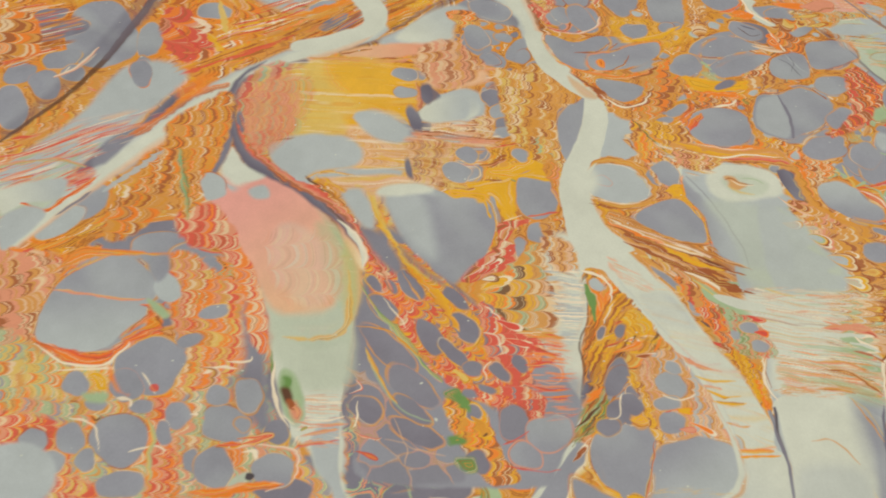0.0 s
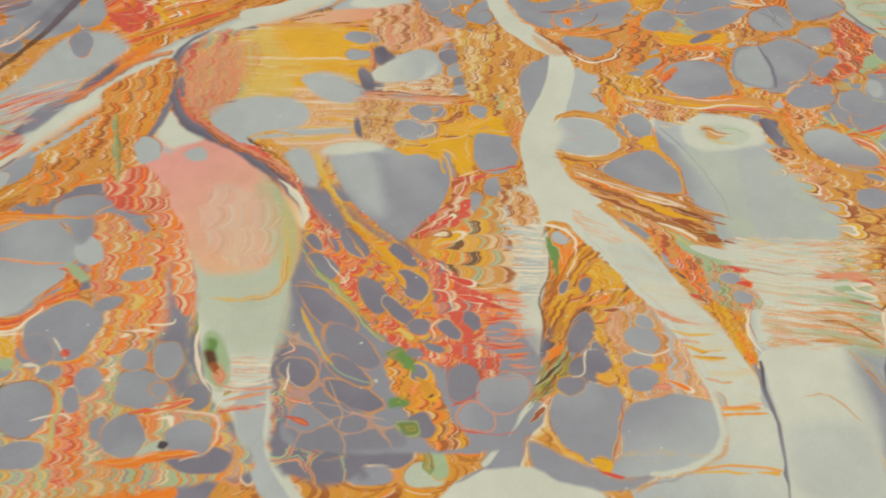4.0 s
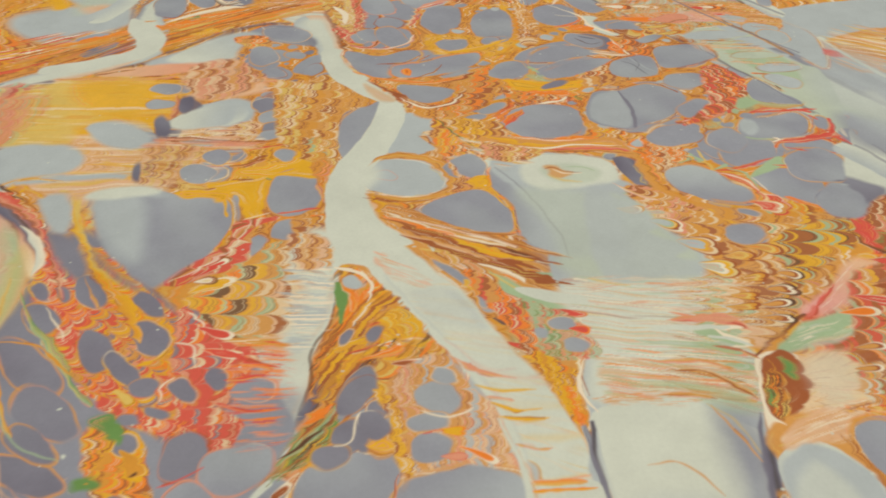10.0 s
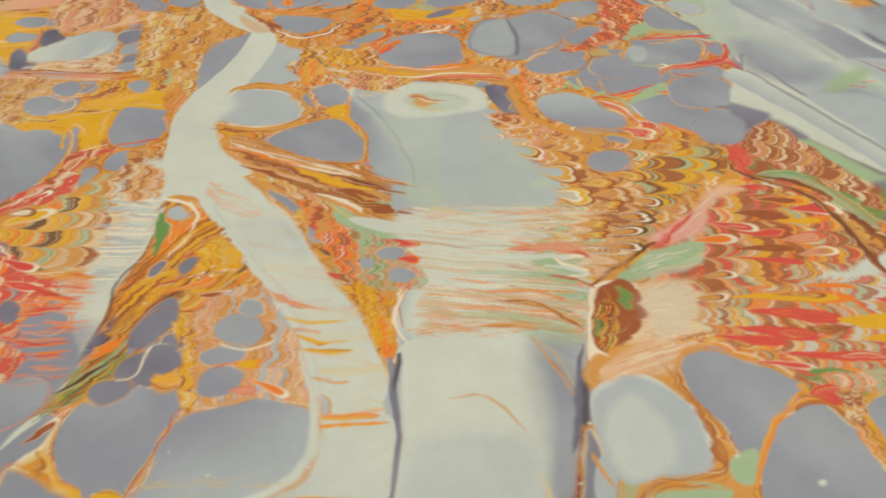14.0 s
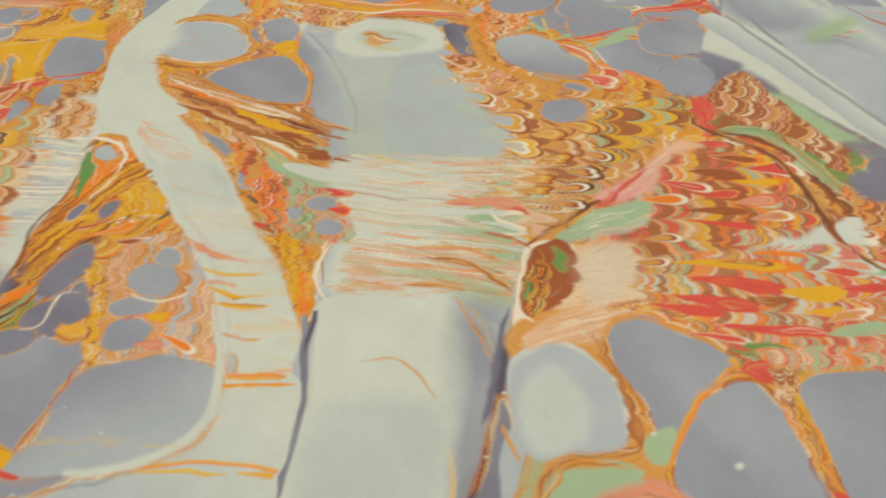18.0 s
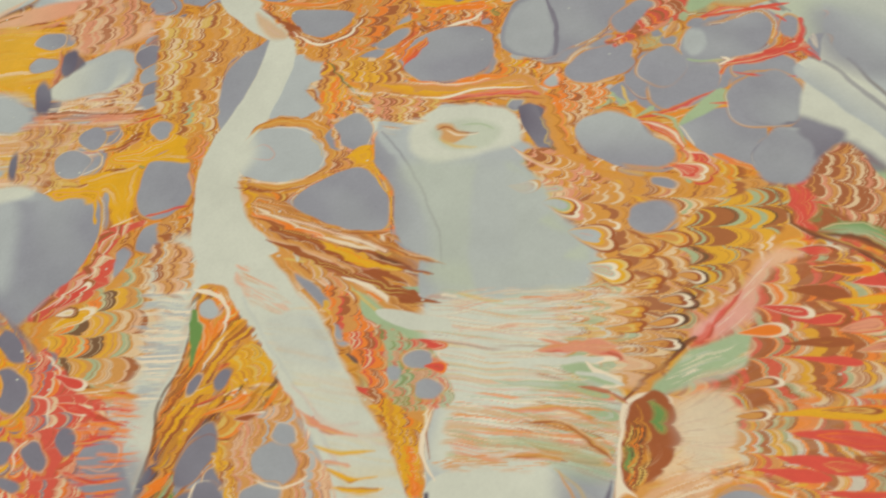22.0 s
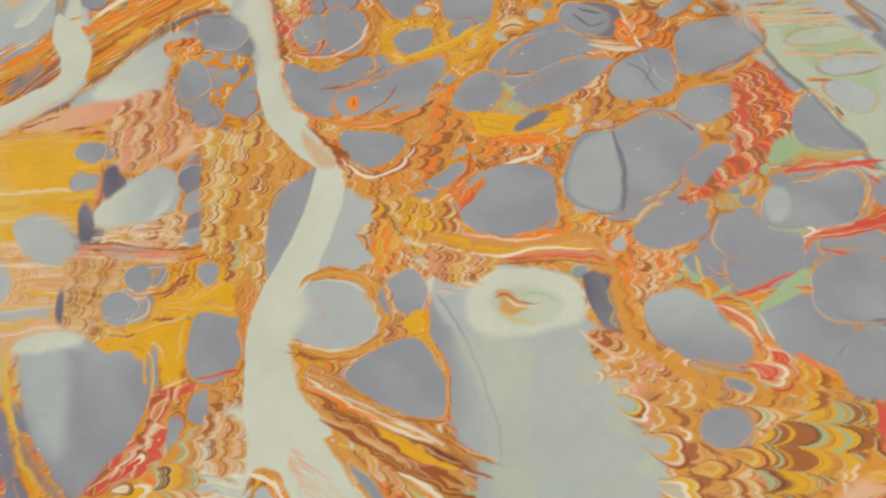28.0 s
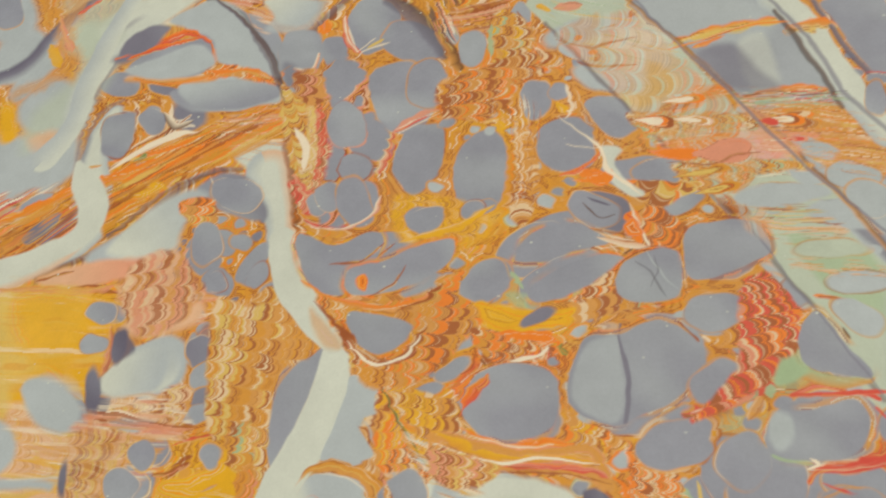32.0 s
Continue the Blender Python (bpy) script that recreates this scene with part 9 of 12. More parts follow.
drop(-84.3, 113.5, 4.8, 2.8, -73)
drop(-81.8, 151.3, 4.8, 3, 23)
drop(-74.7, 163.8, 6, 3.1, 18)
drop(-72.3, 103.5, 4.6, 2.9, -73)
drop(-55.8, 128.9, 6.8, 5, -74)
drop(-56.3, 117.5, 3, 2.5, -21)
drop(-67.4, 128.7, 4.7, 3.9, -20)
drop(-94.7, 123.7, 4.2, 2.6, -6)
drop(-39, 93.9, 10.3, 4.7, -5, "slate")
drop(-44, 114.9, 4.6, 4.1, -29, "slate")
drop(-133, 97.3, 14.9, 11.1, -26, "mist", soft=1.2, rim="cream", edge=0.03)
blob("orange", 1.31, (-109.6, 139.3), (-104.5, 130.2), (-100.8, 128.1), (-105.5, 130.2), (-109.6, 135.8))
blob("yellow", 0.88, (-116.9, 138), (-111.1, 135.8), (-108.7, 130.1), (-112.4, 130.1), (-114.7, 133.4))
blob("sage", 1.29, (-116.8, 128.9), (-108.4, 129), (-108.6, 125.2), (-114.9, 125.5))
vein("cream", 0.44, (-97.6, 137.2), (-93.4, 132.7), (-90.5, 128.7))
vein("red", 1.09, (-92.7, 132.3), (-89.7, 130.1))
vein("cream", 0.64, (-104.8, 126.9), (-99.4, 126.3), (-98.7, 123.2))
band("cream salmon", 0.40, (-73.7, 94.8, 0.8), (-70.1, 96.9, 0.8), (-69.9, 104, 0.6), (-66.6, 108.2, 0.8), (-59, 108.3, 0.6), (-53.1, 109.9, 0.8), (-45, 109.6, 0.6), (-36.6, 107.7, 0.8), (-36.5, 97.5, 0.8), (-44.9, 93.8, 0.8), taper=1.0)
band("cream", 0.40, (-55.8, 107.3, 0.6), (-50.7, 107.4, 0.8), (-49.5, 101.3, 0.8), (-53.3, 97.2, 1.2), (-58.8, 94.7, 1.2), taper=1.0)
blob("mint", 0.80, (-57.6, 97.1), (-53.7, 100.2), (-50.6, 99.3), (-54, 95.2), (-58.7, 93.5))
drop(-64.3, 101.4, 7.6, 6.5, -34)
drop(-43.5, 101, 7.6, 5.8, -8)
drop(-51.5, 98.6, 1.6, 1.4, -19, "char")
band("orange red yellow", 0.41, (-65.1, 108.8, 0.8), (-55.2, 110.3, 1), (-45.5, 113.8, 0.8), (-57.5, 112.3, 0.6), taper=1.0)
band("orange", 0.59, (-72.3, 92.9, 0.8), (-62.5, 92.7, 1.6), (-51, 94.9, 1.6), (-39.2, 95.9, 0.8), taper=1.0)
vein("cream", 0.67, (-75.2, 137.7), (-69.2, 140.1), (-61.7, 139.8))
vein("cream", 0.45, (-66.8, 142.5), (-57.8, 142.7), (-57, 144.6))
band("straw brown cream", 0.44, (-76.1, 130.8, 0.4), (-70.9, 133.2, 1.1), (-70.1, 138.9, 1.3), (-74.6, 140, 0.4), taper=1.0)
vein("cream", 0.43, (-74.7, 128.6), (-73.5, 121.9), (-76.4, 120.8))
vein("umber", 0.42, (-112.5, 120.1), (-110.1, 118.6), (-108.8, 120.2))
vein("brown", 0.43, (-121.2, 125.9), (-118, 125.5))
vein("cream", 0.41, (-96, 106.6), (-87.4, 108.8), (-83, 106.8))
vein("cream", 0.42, (-120.4, 118.9), (-110.6, 116.5), (-106.1, 106.4))
band("sage straw", 0.41, (-91.3, 119.4, 0.8), (-87.4, 110.9, 0.8), (-88.6, 106.7, 1), (-86.1, 94.6, 0.8), taper=1.0)
# dark cells and drawn veins between the trunks
blob("slate", 0.88, (-18.3, 158.8), (-16.9, 177.2), (-13.8, 187), (-1.3, 197.1), (20, 175.7), (31.4, 165.9), (45.6, 154.4), (55.6, 147.7), (66.7, 131.8), (66.7, 124.6), (57.2, 102.1), (49.4, 96.4), (-10.1, 97.9), (-13.6, 116.7), (-17.5, 140.2), to="grey", way=-67)
comb("red ochre orange tan salmon yellow slate", 4.48, 1.62, -44, 1.12, (-17.5, 187.2), (-1.3, 197.1), (20, 175.7), (45.6, 154.4), (55.6, 147.7), (45.8, 128.8), (35.7, 124.7), (19.2, 136.1), (4.4, 148.5), (-5.9, 162.8))
net("slate slate grey", "peach tan salmon", 9.15, -31, 1.5, 0.46, 1.22, (-21.2, 142.3), (-4.2, 130.4), (16.8, 114.2), (24.8, 99.6), (17.1, 97.2), (-10.1, 97.9), alpha=0.5)
comb("ochre yellow orange tan yellow", 4.40, 1.75, -45, 1.00, (-6.5, 200), (7.9, 186.1), (16.9, 179.5), (33.2, 156.9), (41.3, 148.2), (33.8, 143.4), (22, 160.6), (6.2, 175.1), (-5.7, 186.7))
comb("red salmon orange cream red", 4.60, 1.90, -48, 0.82, (-18.5, 197.8), (-9.9, 189.5), (0.8, 171.7), (5.1, 166.9), (2.2, 155.9), (-5.8, 166.1), (-12.5, 179.4))
comb("red salmon cream orange slate red", 5.49, 1.41, -2, 0.70, (30, 171.7), (45.4, 157.6), (56.3, 149.8), (45.1, 138.2), (54.8, 128.5), (48, 117.4), (39.9, 128.1), (33.7, 144.4))
comb("red orange salmon cream red", 4.09, 1.33, -24, 0.50, (10.4, 142.2), (20.4, 138), (31.9, 132), (42.8, 129.3), (41.6, 125), (29.4, 128.4), (19.5, 134.3))
comb("ochre yellow orange brown cream", 4.86, 1.28, -2, 0.61, (17.1, 129.7), (29.5, 127.5), (34.2, 118.7), (38.1, 108.8), (43.9, 98.7), (33.2, 97.5), (26.5, 106.7), (19.2, 117.4))
drop(-12.2, 178.2, 4.3, 2, -47, "slate")
drop(-8.1, 167.4, 7.4, 3.7, -47, "slate")
drop(2.6, 177.6, 8.2, 3.4, -59, "slate")
drop(-5, 177.2, 3.7, 1.6, -56, "slate")
drop(11.5, 154.1, 8.6, 4.6, -54, "slate")
drop(20.5, 171.9, 6.7, 2.6, -46, "slate")
drop(24.7, 159, 7.7, 4.1, -56, "slate")
drop(20.6, 147.5, 7.9, 2.8, -46, "slate")
drop(37.5, 140.4, 5, 2.5, -41, "slate")
drop(27.7, 141.5, 3.6, 2.9, -21, "slate")
drop(32.8, 132.9, 3.5, 1.5, -28, "slate")
drop(45.5, 144, 4, 2.7, -51, "slate")
drop(42.8, 119.8, 6.9, 5.2, -77, "slate")
drop(29.5, 104.9, 4.6, 3.6, -66, "slate")
drop(26.3, 131.3, 2.9, 1.8, -8, "slate")
drop(-4.5, 148.8, 14.2, 4.7, -43, "slate", rim="tan")
drop(5, 133.8, 12, 4.8, -40, "slate", rim="tan")
drop(-11.7, 124.3, 6.1, 4.5, -37, "slate", rim="tan")
drop(6.9, 115.3, 10, 3.9, -25, "slate", rim="tan")
drop(4.7, 124.4, 8.5, 3.3, -36, "slate", rim="tan")
drop(55.9, 139.8, 5.9, 3.7, -4, rim="salmon")
drop(55.3, 116.4, 8.1, 6.7, 9, rim="salmon")
drop(46.6, 107.7, 5.4, 4.5, -16, rim="salmon")
drop(27.8, 124, 3.1, 2.7, -65, "slate", rim="yellow")
band("green sage", 0.37, (-17.9, 177.7, 0.6), (-8.7, 164, 0.8), (-3.3, 158.3, 1.9), (4.2, 149.5, 1.3), (9.8, 141.3, 0.9), (16.5, 135.7, 1.2), taper=1.0)
blob("green", 0.83, (16.8, 131.5), (21.1, 133.3), (26.4, 128), (26.2, 124.4), (22.1, 126.8))
blob("green", 0.92, (18.3, 114.1), (22.3, 115.7), (24.3, 112.3), (20.2, 110.8))
blob("green", 1.16, (21.8, 105.8), (27.9, 106.5), (28.6, 101.6), (23.5, 101.2))
band("ochre", 0.27, (-17.8, 158.8, 0.2), (-5.5, 157, 0.5), (4.5, 148.3, 0.5), (13.7, 141.1, 0.4), (21.8, 137, 0.2), taper=1.0)
vein("tan", 0.29, (-0.7, 184), (9.4, 166.7), (17.5, 157.5), (25.6, 148.4))
vein("cream", 0.29, (-8.4, 172), (-3.5, 164.9), (1.2, 158.1))
band("yellow ochre", 0.41, (-2.8, 197.1, 0.7), (0.2, 189, 1.7), (7.3, 178.7, 1.5), (14.1, 171.2, 2.2), (20.2, 161.8, 1.4), (22.5, 157.3, 0.6), taper=1.0)
band("yellow", 0.37, (23.6, 148.8, 0.4), (28.2, 150.8, 1.3), (30.6, 154.9, 0.7), taper=1.0)
band("ochre straw", 0.35, (-13.7, 150.1, 0.4), (-8.8, 139.9, 0.7), (-4.6, 132.2, 0.7), (-0.3, 126.6, 0.2), taper=1.0)
vein("sage", 0.33, (-10.8, 142), (-5.8, 132.2), (3.5, 123), (13, 119.3), alpha=0.7)
shell("yellow straw", 19.8, 140, 26.5, 136.5, 2.07)
shell("yellow ochre", 26.4, 122.3, 35.1, 114.5, 2.92)
drop(31.7, 115.1, 0.7, 0.6, -64, "umber", soft=0.4)
vein("cream", 0.35, (32.2, 136.3), (31.9, 142.1), (33.9, 144.8))
vein("cream", 0.37, (31.3, 156.6), (36.6, 155.5), (39, 147.9))
vein("cream", 0.39, (32.5, 168.6), (36.5, 165.7), (39, 159.8))
shell("cream red", 39.2, 153.5, 50.9, 152.1, 2.09)
shell("cream red", 36, 162.3, 47.8, 159.7, 2.15)
band("red", 0.37, (45.6, 154.8, 0.6), (52.3, 149.9, 1.3), (61.2, 147.4, 0.4), taper=1.0)
band("red", 0.35, (47.6, 143.6, 0.4), (52.6, 143.6, 0.7), (59.1, 145.2, 0.2), taper=1.0)
band("red", 0.34, (46.8, 136.2, 0.5), (54.6, 133, 0.8), (62.5, 133.5, 0.2), taper=1.0)
streaks("red salmon orange", -2, 1.91, 2.06, (48.8, 156.4), (61.9, 153.8), (65.2, 139.5), (63.8, 121.2), (55.1, 121.5), (49.9, 136.1), cover=0.45, alpha=0.75)
vein("red", 0.31, (48.1, 116.9), (42.9, 113.4), (38.2, 111.6))
vein("red", 0.29, (37.3, 104.1), (50.4, 102.1), (58.8, 102.7))
band("cream red", 0.25, (-18.4, 129.7, 0.3), (-13.9, 132.5, 0.5), (-17.1, 136, 0.3), taper=1.0)
band("cream", 0.32, (-16.2, 117.1, 0.5), (-14.8, 121.4, 0.5), (-15.1, 127.1, 0.2), taper=1.0)
band("red salmon cream", 0.31, (-15.6, 115.1, 0.5), (-9, 113.2, 0.8), (-5.8, 113.8, 0.3), taper=1.0)
shell("red", -14.5, 108.3, -6.4, 105.3, 1.12)
drop(13.7, 120.6, 0.6, 0.5, -26, "pale")
vein("peach", 0.23, (-1.3, 121.4), (3.1, 111.3), (12.3, 107.9), (18.1, 106.9), alpha=0.6)
vein("peach", 0.22, (-4.4, 113.1), (3.2, 111), (3.5, 103.5), alpha=0.6)
# the fork, its ringed cell and the oval
blob("mist", 0.39, (91.6, 272.6), (98.2, 271.6), (103.6, 265.2), (102.2, 261.8), (95.7, 258.5), (99.5, 252.8), (102.1, 248.4), (96.9, 246.1), (87, 245.9), (85.8, 248.9), (89.3, 258.3), (91.2, 266.5))
blob("grey", 0.41, (77.9, 279.6), (81.3, 281.8), (79.9, 269.3), (76.7, 259), (73.1, 249), (70.1, 243.9), (67.2, 255), (67.8, 267.7), (72, 275.6))
comb("ochre tan brown cream straw", 5.73, 1.64, -8, 0.85, (38.6, 297.8), (51.5, 296.9), (63.7, 298.4), (75.4, 286.9), (78.3, 279.5), (70.9, 276.2), (66.2, 268), (69, 242.4), (64.6, 241), (59.9, 258), (47.1, 253.3))
blob("pale", 0.47, (81.8, 282.6), (89.9, 280), (90.4, 268.8), (88.5, 260.5), (85.9, 250.5), (83.2, 242.8), (79.2, 235.4), (77.5, 227.9), (77.5, 220.5), (79.3, 214.9), (87.4, 205.4), (95.2, 196.4), (82.3, 193.7), (71.9, 186.5), (67.7, 207), (65.4, 223.5), (66, 231), (68.6, 240.5), (72.9, 249), (76.5, 259), (79.7, 269.3))
band("pale", 0.45, (59.2, 322, 4.8), (62.1, 312.4, 5.2), (67.2, 302.7, 5.7), (75.7, 292.7, 5.3), (84.6, 284.2, 4.3))
blob("tan", 1.30, (74.3, 295.4), (80.9, 290.7), (87.3, 282.7), (82.9, 281.5), (77.4, 287), alpha=0.55)
blob("mist", 0.37, (79.9, 234.3), (83, 241.2), (91.9, 242.7), (101.1, 239.7), (105.2, 232.5), (105.6, 226.5), (100.9, 221.9), (92.5, 220.9), (81.7, 223.7), (78.3, 228.8))
band("ochre tan", 0.37, (78.4, 237.4, 0.6), (82.8, 243.2, 1.2), (91.7, 244.7, 1.7), (101.2, 241.6, 2.1), (106.6, 234.2, 2.4), (107.4, 225.8, 2.3), (102.8, 220.2, 2.1), (92.7, 218.7, 1.9), (79.3, 222.5, 1.1), taper=1.0)
vein("cream", 0.24, (86.5, 242.4), (95.6, 241.7), (102.8, 236), (105.2, 229.7), (104.4, 225.2), alpha=0.75)
vein("cream", 0.27, (103.3, 223.8), (98.5, 221), (90.8, 220.8), (79.2, 223.4), alpha=0.75)
vein("brown", 0.27, (102, 239.6), (107.4, 232.6), (108.2, 224.8), (102.9, 219.1), (94.6, 217.1))
vein("brown", 0.27, (78.6, 220.4), (89.3, 218.1), (99.6, 218.4), (109.4, 221.9))
vein("salmon", 0.22, (80.7, 233.7), (85.5, 236), (89.4, 232.7), (87.6, 229.9), (82.1, 231.2), alpha=0.5)
blob("pale", 3.00, (75.3, 238.7), (79.9, 240.2), (83.6, 233.9), (81.6, 227.1), (77.2, 225.1))
comb("tan cream brown yellow orange", 4.78, 1.26, -7, 0.57, (100.9, 266.8), (107.1, 264.6), (112.6, 249.5), (119.8, 244.2), (118.3, 240.5), (111.2, 244.1), (104.9, 243.7), (101.9, 250.5))
drop(112.6, 236.6, 7.5, 6.8, -48)
comb("tan cream brown salmon", 4.08, 1.21, -6, 0.54, (104.9, 244.1), (108.5, 237.8), (112.1, 230.8), (120.6, 228.9), (112.7, 222.1), (106, 221.7), (108.8, 230.2))
blob("yellow", 0.35, (113.1, 229.4), (120.8, 231.9), (120.1, 226.8), (122.9, 224), (117.2, 224.2), (114.3, 223))
blob("grey", 0.33, (97.5, 213.2), (106.1, 220.6), (115.9, 223.6), (121.1, 219.9), (125.3, 214.2), (126.7, 207.3), (125.8, 202), (122.1, 200.5), (114.1, 202.3), (105.6, 206.7))
band("yellow", 0.17, (119.9, 224.3, 0.3), (123.9, 216.1, 0.3), (126.7, 210.7, 0.3), (127.4, 201.9, 0.4), taper=1.0)
blob("grey", 0.49, (121.7, 235.3), (128.2, 226.3), (136.2, 209.8), (140.7, 194.8), (141, 189.8), (133.2, 193.4), (129.2, 198), (128.2, 205.5), (127.1, 215.8), (121.2, 224.9), to="mist", way=-5)
band("green umber", 0.19, (101.7, 269.7, 0.4), (110.3, 257.1, 0.6), (119.1, 244.7, 0.3), taper=1.0)
comb("yellow ochre tan cream brown", 5.30, 1.44, -8, 0.77, (103.8, 271.1), (116.9, 267), (128.5, 264.2), (128.1, 253), (121.7, 242), (114, 254.9))
streaks("pale cream mist", -2, 2.14, 1.60, (57.8, 187.3), (71, 184.9), (71.9, 164.9), (64.3, 153.6), cover=0.8, alpha=0.85)
comb("cream tan peach pale brown", 6.67, 1.75, -4, 1.03, (56.8, 201.7), (67.7, 200), (70.9, 186.6), (59.6, 187.2))
# the pale oval, the field below it and its neighbours
blob("mist", 0.86, (120.9, 239.8), (131.8, 240.8), (163.8, 227.8), (163.5, 220), (129, 225.3))
blob("mist", 1.23, (126.4, 229.2), (138.7, 224.3), (154.5, 225.6), (163.8, 220.4), (169.1, 211.8), (174.3, 200.1), (182.8, 191.7), (181.3, 184.5), (175.7, 178.7), (143.8, 180.5), (140.1, 191.7), (134.5, 211.7))
band("slate", 0.49, (122.8, 236.2, 0.2), (129.8, 225.2, 0.3), (137.4, 209.7, 0.3), (141, 197.1, 0.3), (142.5, 186.9, 0.1), alpha=0.6)
blob("mint", 2.38, (160.5, 219.4), (167.6, 210.3), (172.8, 198.6), (180.7, 191.9), (178.7, 183.2), (162.2, 181.3), (161.4, 199.5), alpha=0.7)
blob("mint", 2.88, (139.3, 188.7), (174.8, 184.9), (175.7, 178.3), (144.5, 180.1), alpha=0.6)
blob("pale", 1.53, (132.7, 238.4), (138.4, 242.6), (148.3, 243.5), (157.1, 240.7), (162.5, 235.2), (164.3, 228.5), (160.7, 226), (154.5, 224.9), (146.6, 222.9), (137.2, 222.9), (131.3, 229.2))
blob("mint", 1.36, (137.8, 234), (143.4, 237.8), (151.5, 236.9), (158.5, 232.9), (156.8, 227.7), (149.8, 226.1), (142.7, 227.3), alpha=0.7)
blob("tan", 0.86, (139.5, 235.7), (143.1, 236), (145.8, 233.1), (149.5, 232.1), (146.6, 229.4), (142.2, 230.2), alpha=0.85)
vein("brown", 0.34, (139.5, 234.9), (142.1, 235.4), (145.4, 233), (152.1, 231.8))
vein("cream", 0.26, (141.5, 234.3), (146, 231.6), (152.4, 231.6))
vein("sage", 0.34, (146.6, 235.6), (153, 234.8), (156.9, 232.2), alpha=0.7)
blob("straw", 0.68, (140.2, 231.4), (145.9, 228), (151.4, 227), (145.1, 227), alpha=0.7)
streaks("tan cream yellow pale", -23, 1.83, 1.46, (108.6, 255.7), (124.7, 249.9), (136.8, 244), (133.5, 239.6), (124.4, 236.9), (116.4, 243.6), cover=0.7)
blob("dusk", 0.66, (163.9, 240.2), (168.2, 241.1), (170.6, 236), (172.4, 227.2), (171.5, 224.1), (168.5, 224.5), (166.4, 230.7), (164.7, 236), to="slate", way=-7)
blob("tan", 0.71, (119.3, 255.2), (131.4, 254.2), (148.3, 251.8), (164.7, 253.5), (170.8, 247.2), (172, 240.4), (164.3, 242.7), (154.8, 245.1), (143.4, 245.5), (135.1, 243.2), (125.1, 240.6), (119.8, 244.2))
band("yellow ochre", 0.36, (119.2, 255.8, 1.5), (135, 249.1, 1.6), (148.3, 248.7, 1.4), (159.7, 249.1, 1.1), (169.5, 247.4, 0.7), taper=1.0)
band("salmon red", 0.35, (140.4, 246.2, 0.4), (149.9, 246.9, 1.2), (162.8, 246.4, 1), (171, 244.1, 0.5), taper=1.0)
band("cream", 0.18, (119.4, 252.2, 0.4), (138.4, 247.1, 0.5), (151.6, 249, 0.5), (168.4, 247.5, 0.4), taper=1.0)
band("orange", 0.36, (127.1, 256.8, 0.6), (141.6, 252.4, 0.9), (151.6, 253.5, 1.4), (161.1, 253.6, 1.1), taper=1.0)
vein("cream", 0.27, (130.6, 254.7), (145, 251.9), (154.9, 252.9))
vein("brown", 0.27, (119.6, 248.6), (136.7, 244.8), (154.8, 245.1), (170.9, 242.6))
comb("tan cream salmon brown straw", 3.47, 1.37, -7, 0.73, (119.5, 250.6), (132.4, 248.8), (140.9, 245.4), (135.2, 240.7), (126, 239.2), (119.9, 243))
band("ochre tan", 0.48, (171.3, 244.3, 1.4), (173, 235.7, 2), (174.4, 226.6, 2.3), (177.6, 219, 2.5), (183.1, 213.8, 2.1), (196.2, 210.5, 1.2), taper=1.0)
comb("ochre cream brown tan salmon", 3.55, 1.20, -28, 0.62, (165.2, 223.8), (171.5, 223.1), (180.4, 216.5), (187, 210.1), (183.2, 206.4), (173.5, 211.4), (166.4, 216.8))
band("salmon cream", 0.24, (161.4, 225.9, 0.5), (168, 219.3, 0.8), (174.4, 216, 0.5), taper=1.0)
comb("orange cream brown tan", 3.69, 1.07, -8, 0.50, (175.9, 254.2), (180.3, 248.7), (187.8, 245.8), (189.6, 240.9), (183.9, 234.4), (177.7, 231.5), (176, 242.7))
blob("grey", 0.38, (127.9, 266.4), (132.3, 273.8), (137.9, 276.8), (146.7, 276.5), (155.2, 273.1), (156.7, 267.2), (155, 259.3), (150, 255.2), (139.9, 254), (131.3, 257.8), (127.7, 262.2))
blob("grey", 0.37, (159.4, 271), (162.2, 281.2), (165.8, 285.9), (174.3, 286.5), (183, 290.7), (191.2, 289.1), (196.4, 282.7), (196.5, 275.2), (191.1, 267.9), (182.8, 263.1), (177.9, 260.8), (173, 259), (164.9, 260.8), (160.1, 264.6))
blob("mist", 0.75, (160.6, 270.8), (163, 280), (166.6, 284.4), (173.3, 285.4), (174.5, 276.9), (175.4, 268.4), (173.3, 260.1), (165.3, 261.8), (161.5, 265.4), alpha=0.6)
band("slate", 0.37, (173.3, 285.8, 0.4), (175.3, 278.9, 0.7), (176.5, 270.3, 0.8), (175.3, 259.8, 0.5))
blob("grey", 0.35, (178.2, 253.9), (184.2, 259.9), (192.2, 261.8), (197.6, 261.6), (198.3, 257.7), (194.2, 250.6), (189.4, 247.5), (182.5, 247.9), (178.8, 250.3))
drop(201, 273.2, 6.6, 4.9, 64)
blob("grey", 0.62, (179.2, 227.8), (182.2, 232.8), (189.8, 234.4), (196.8, 231), (198.7, 225.6), (204.4, 221.5), (205.1, 216.5), (200.7, 213.7), (192.4, 215.3), (184.2, 219.5), to="mist", way=85)
band("orange red", 0.39, (127.4, 260.2, 0.6), (130.2, 266.1, 1.2), (134.5, 271.1, 1.4), (135.3, 273.8, 0.6), taper=1.0)
comb("brown orange red cream", 4.60, 1.31, -21, 0.59, (131.4, 287.7), (143.1, 287.7), (154.5, 282.6), (153.6, 278.3), (144.9, 278.7), (136.1, 278))
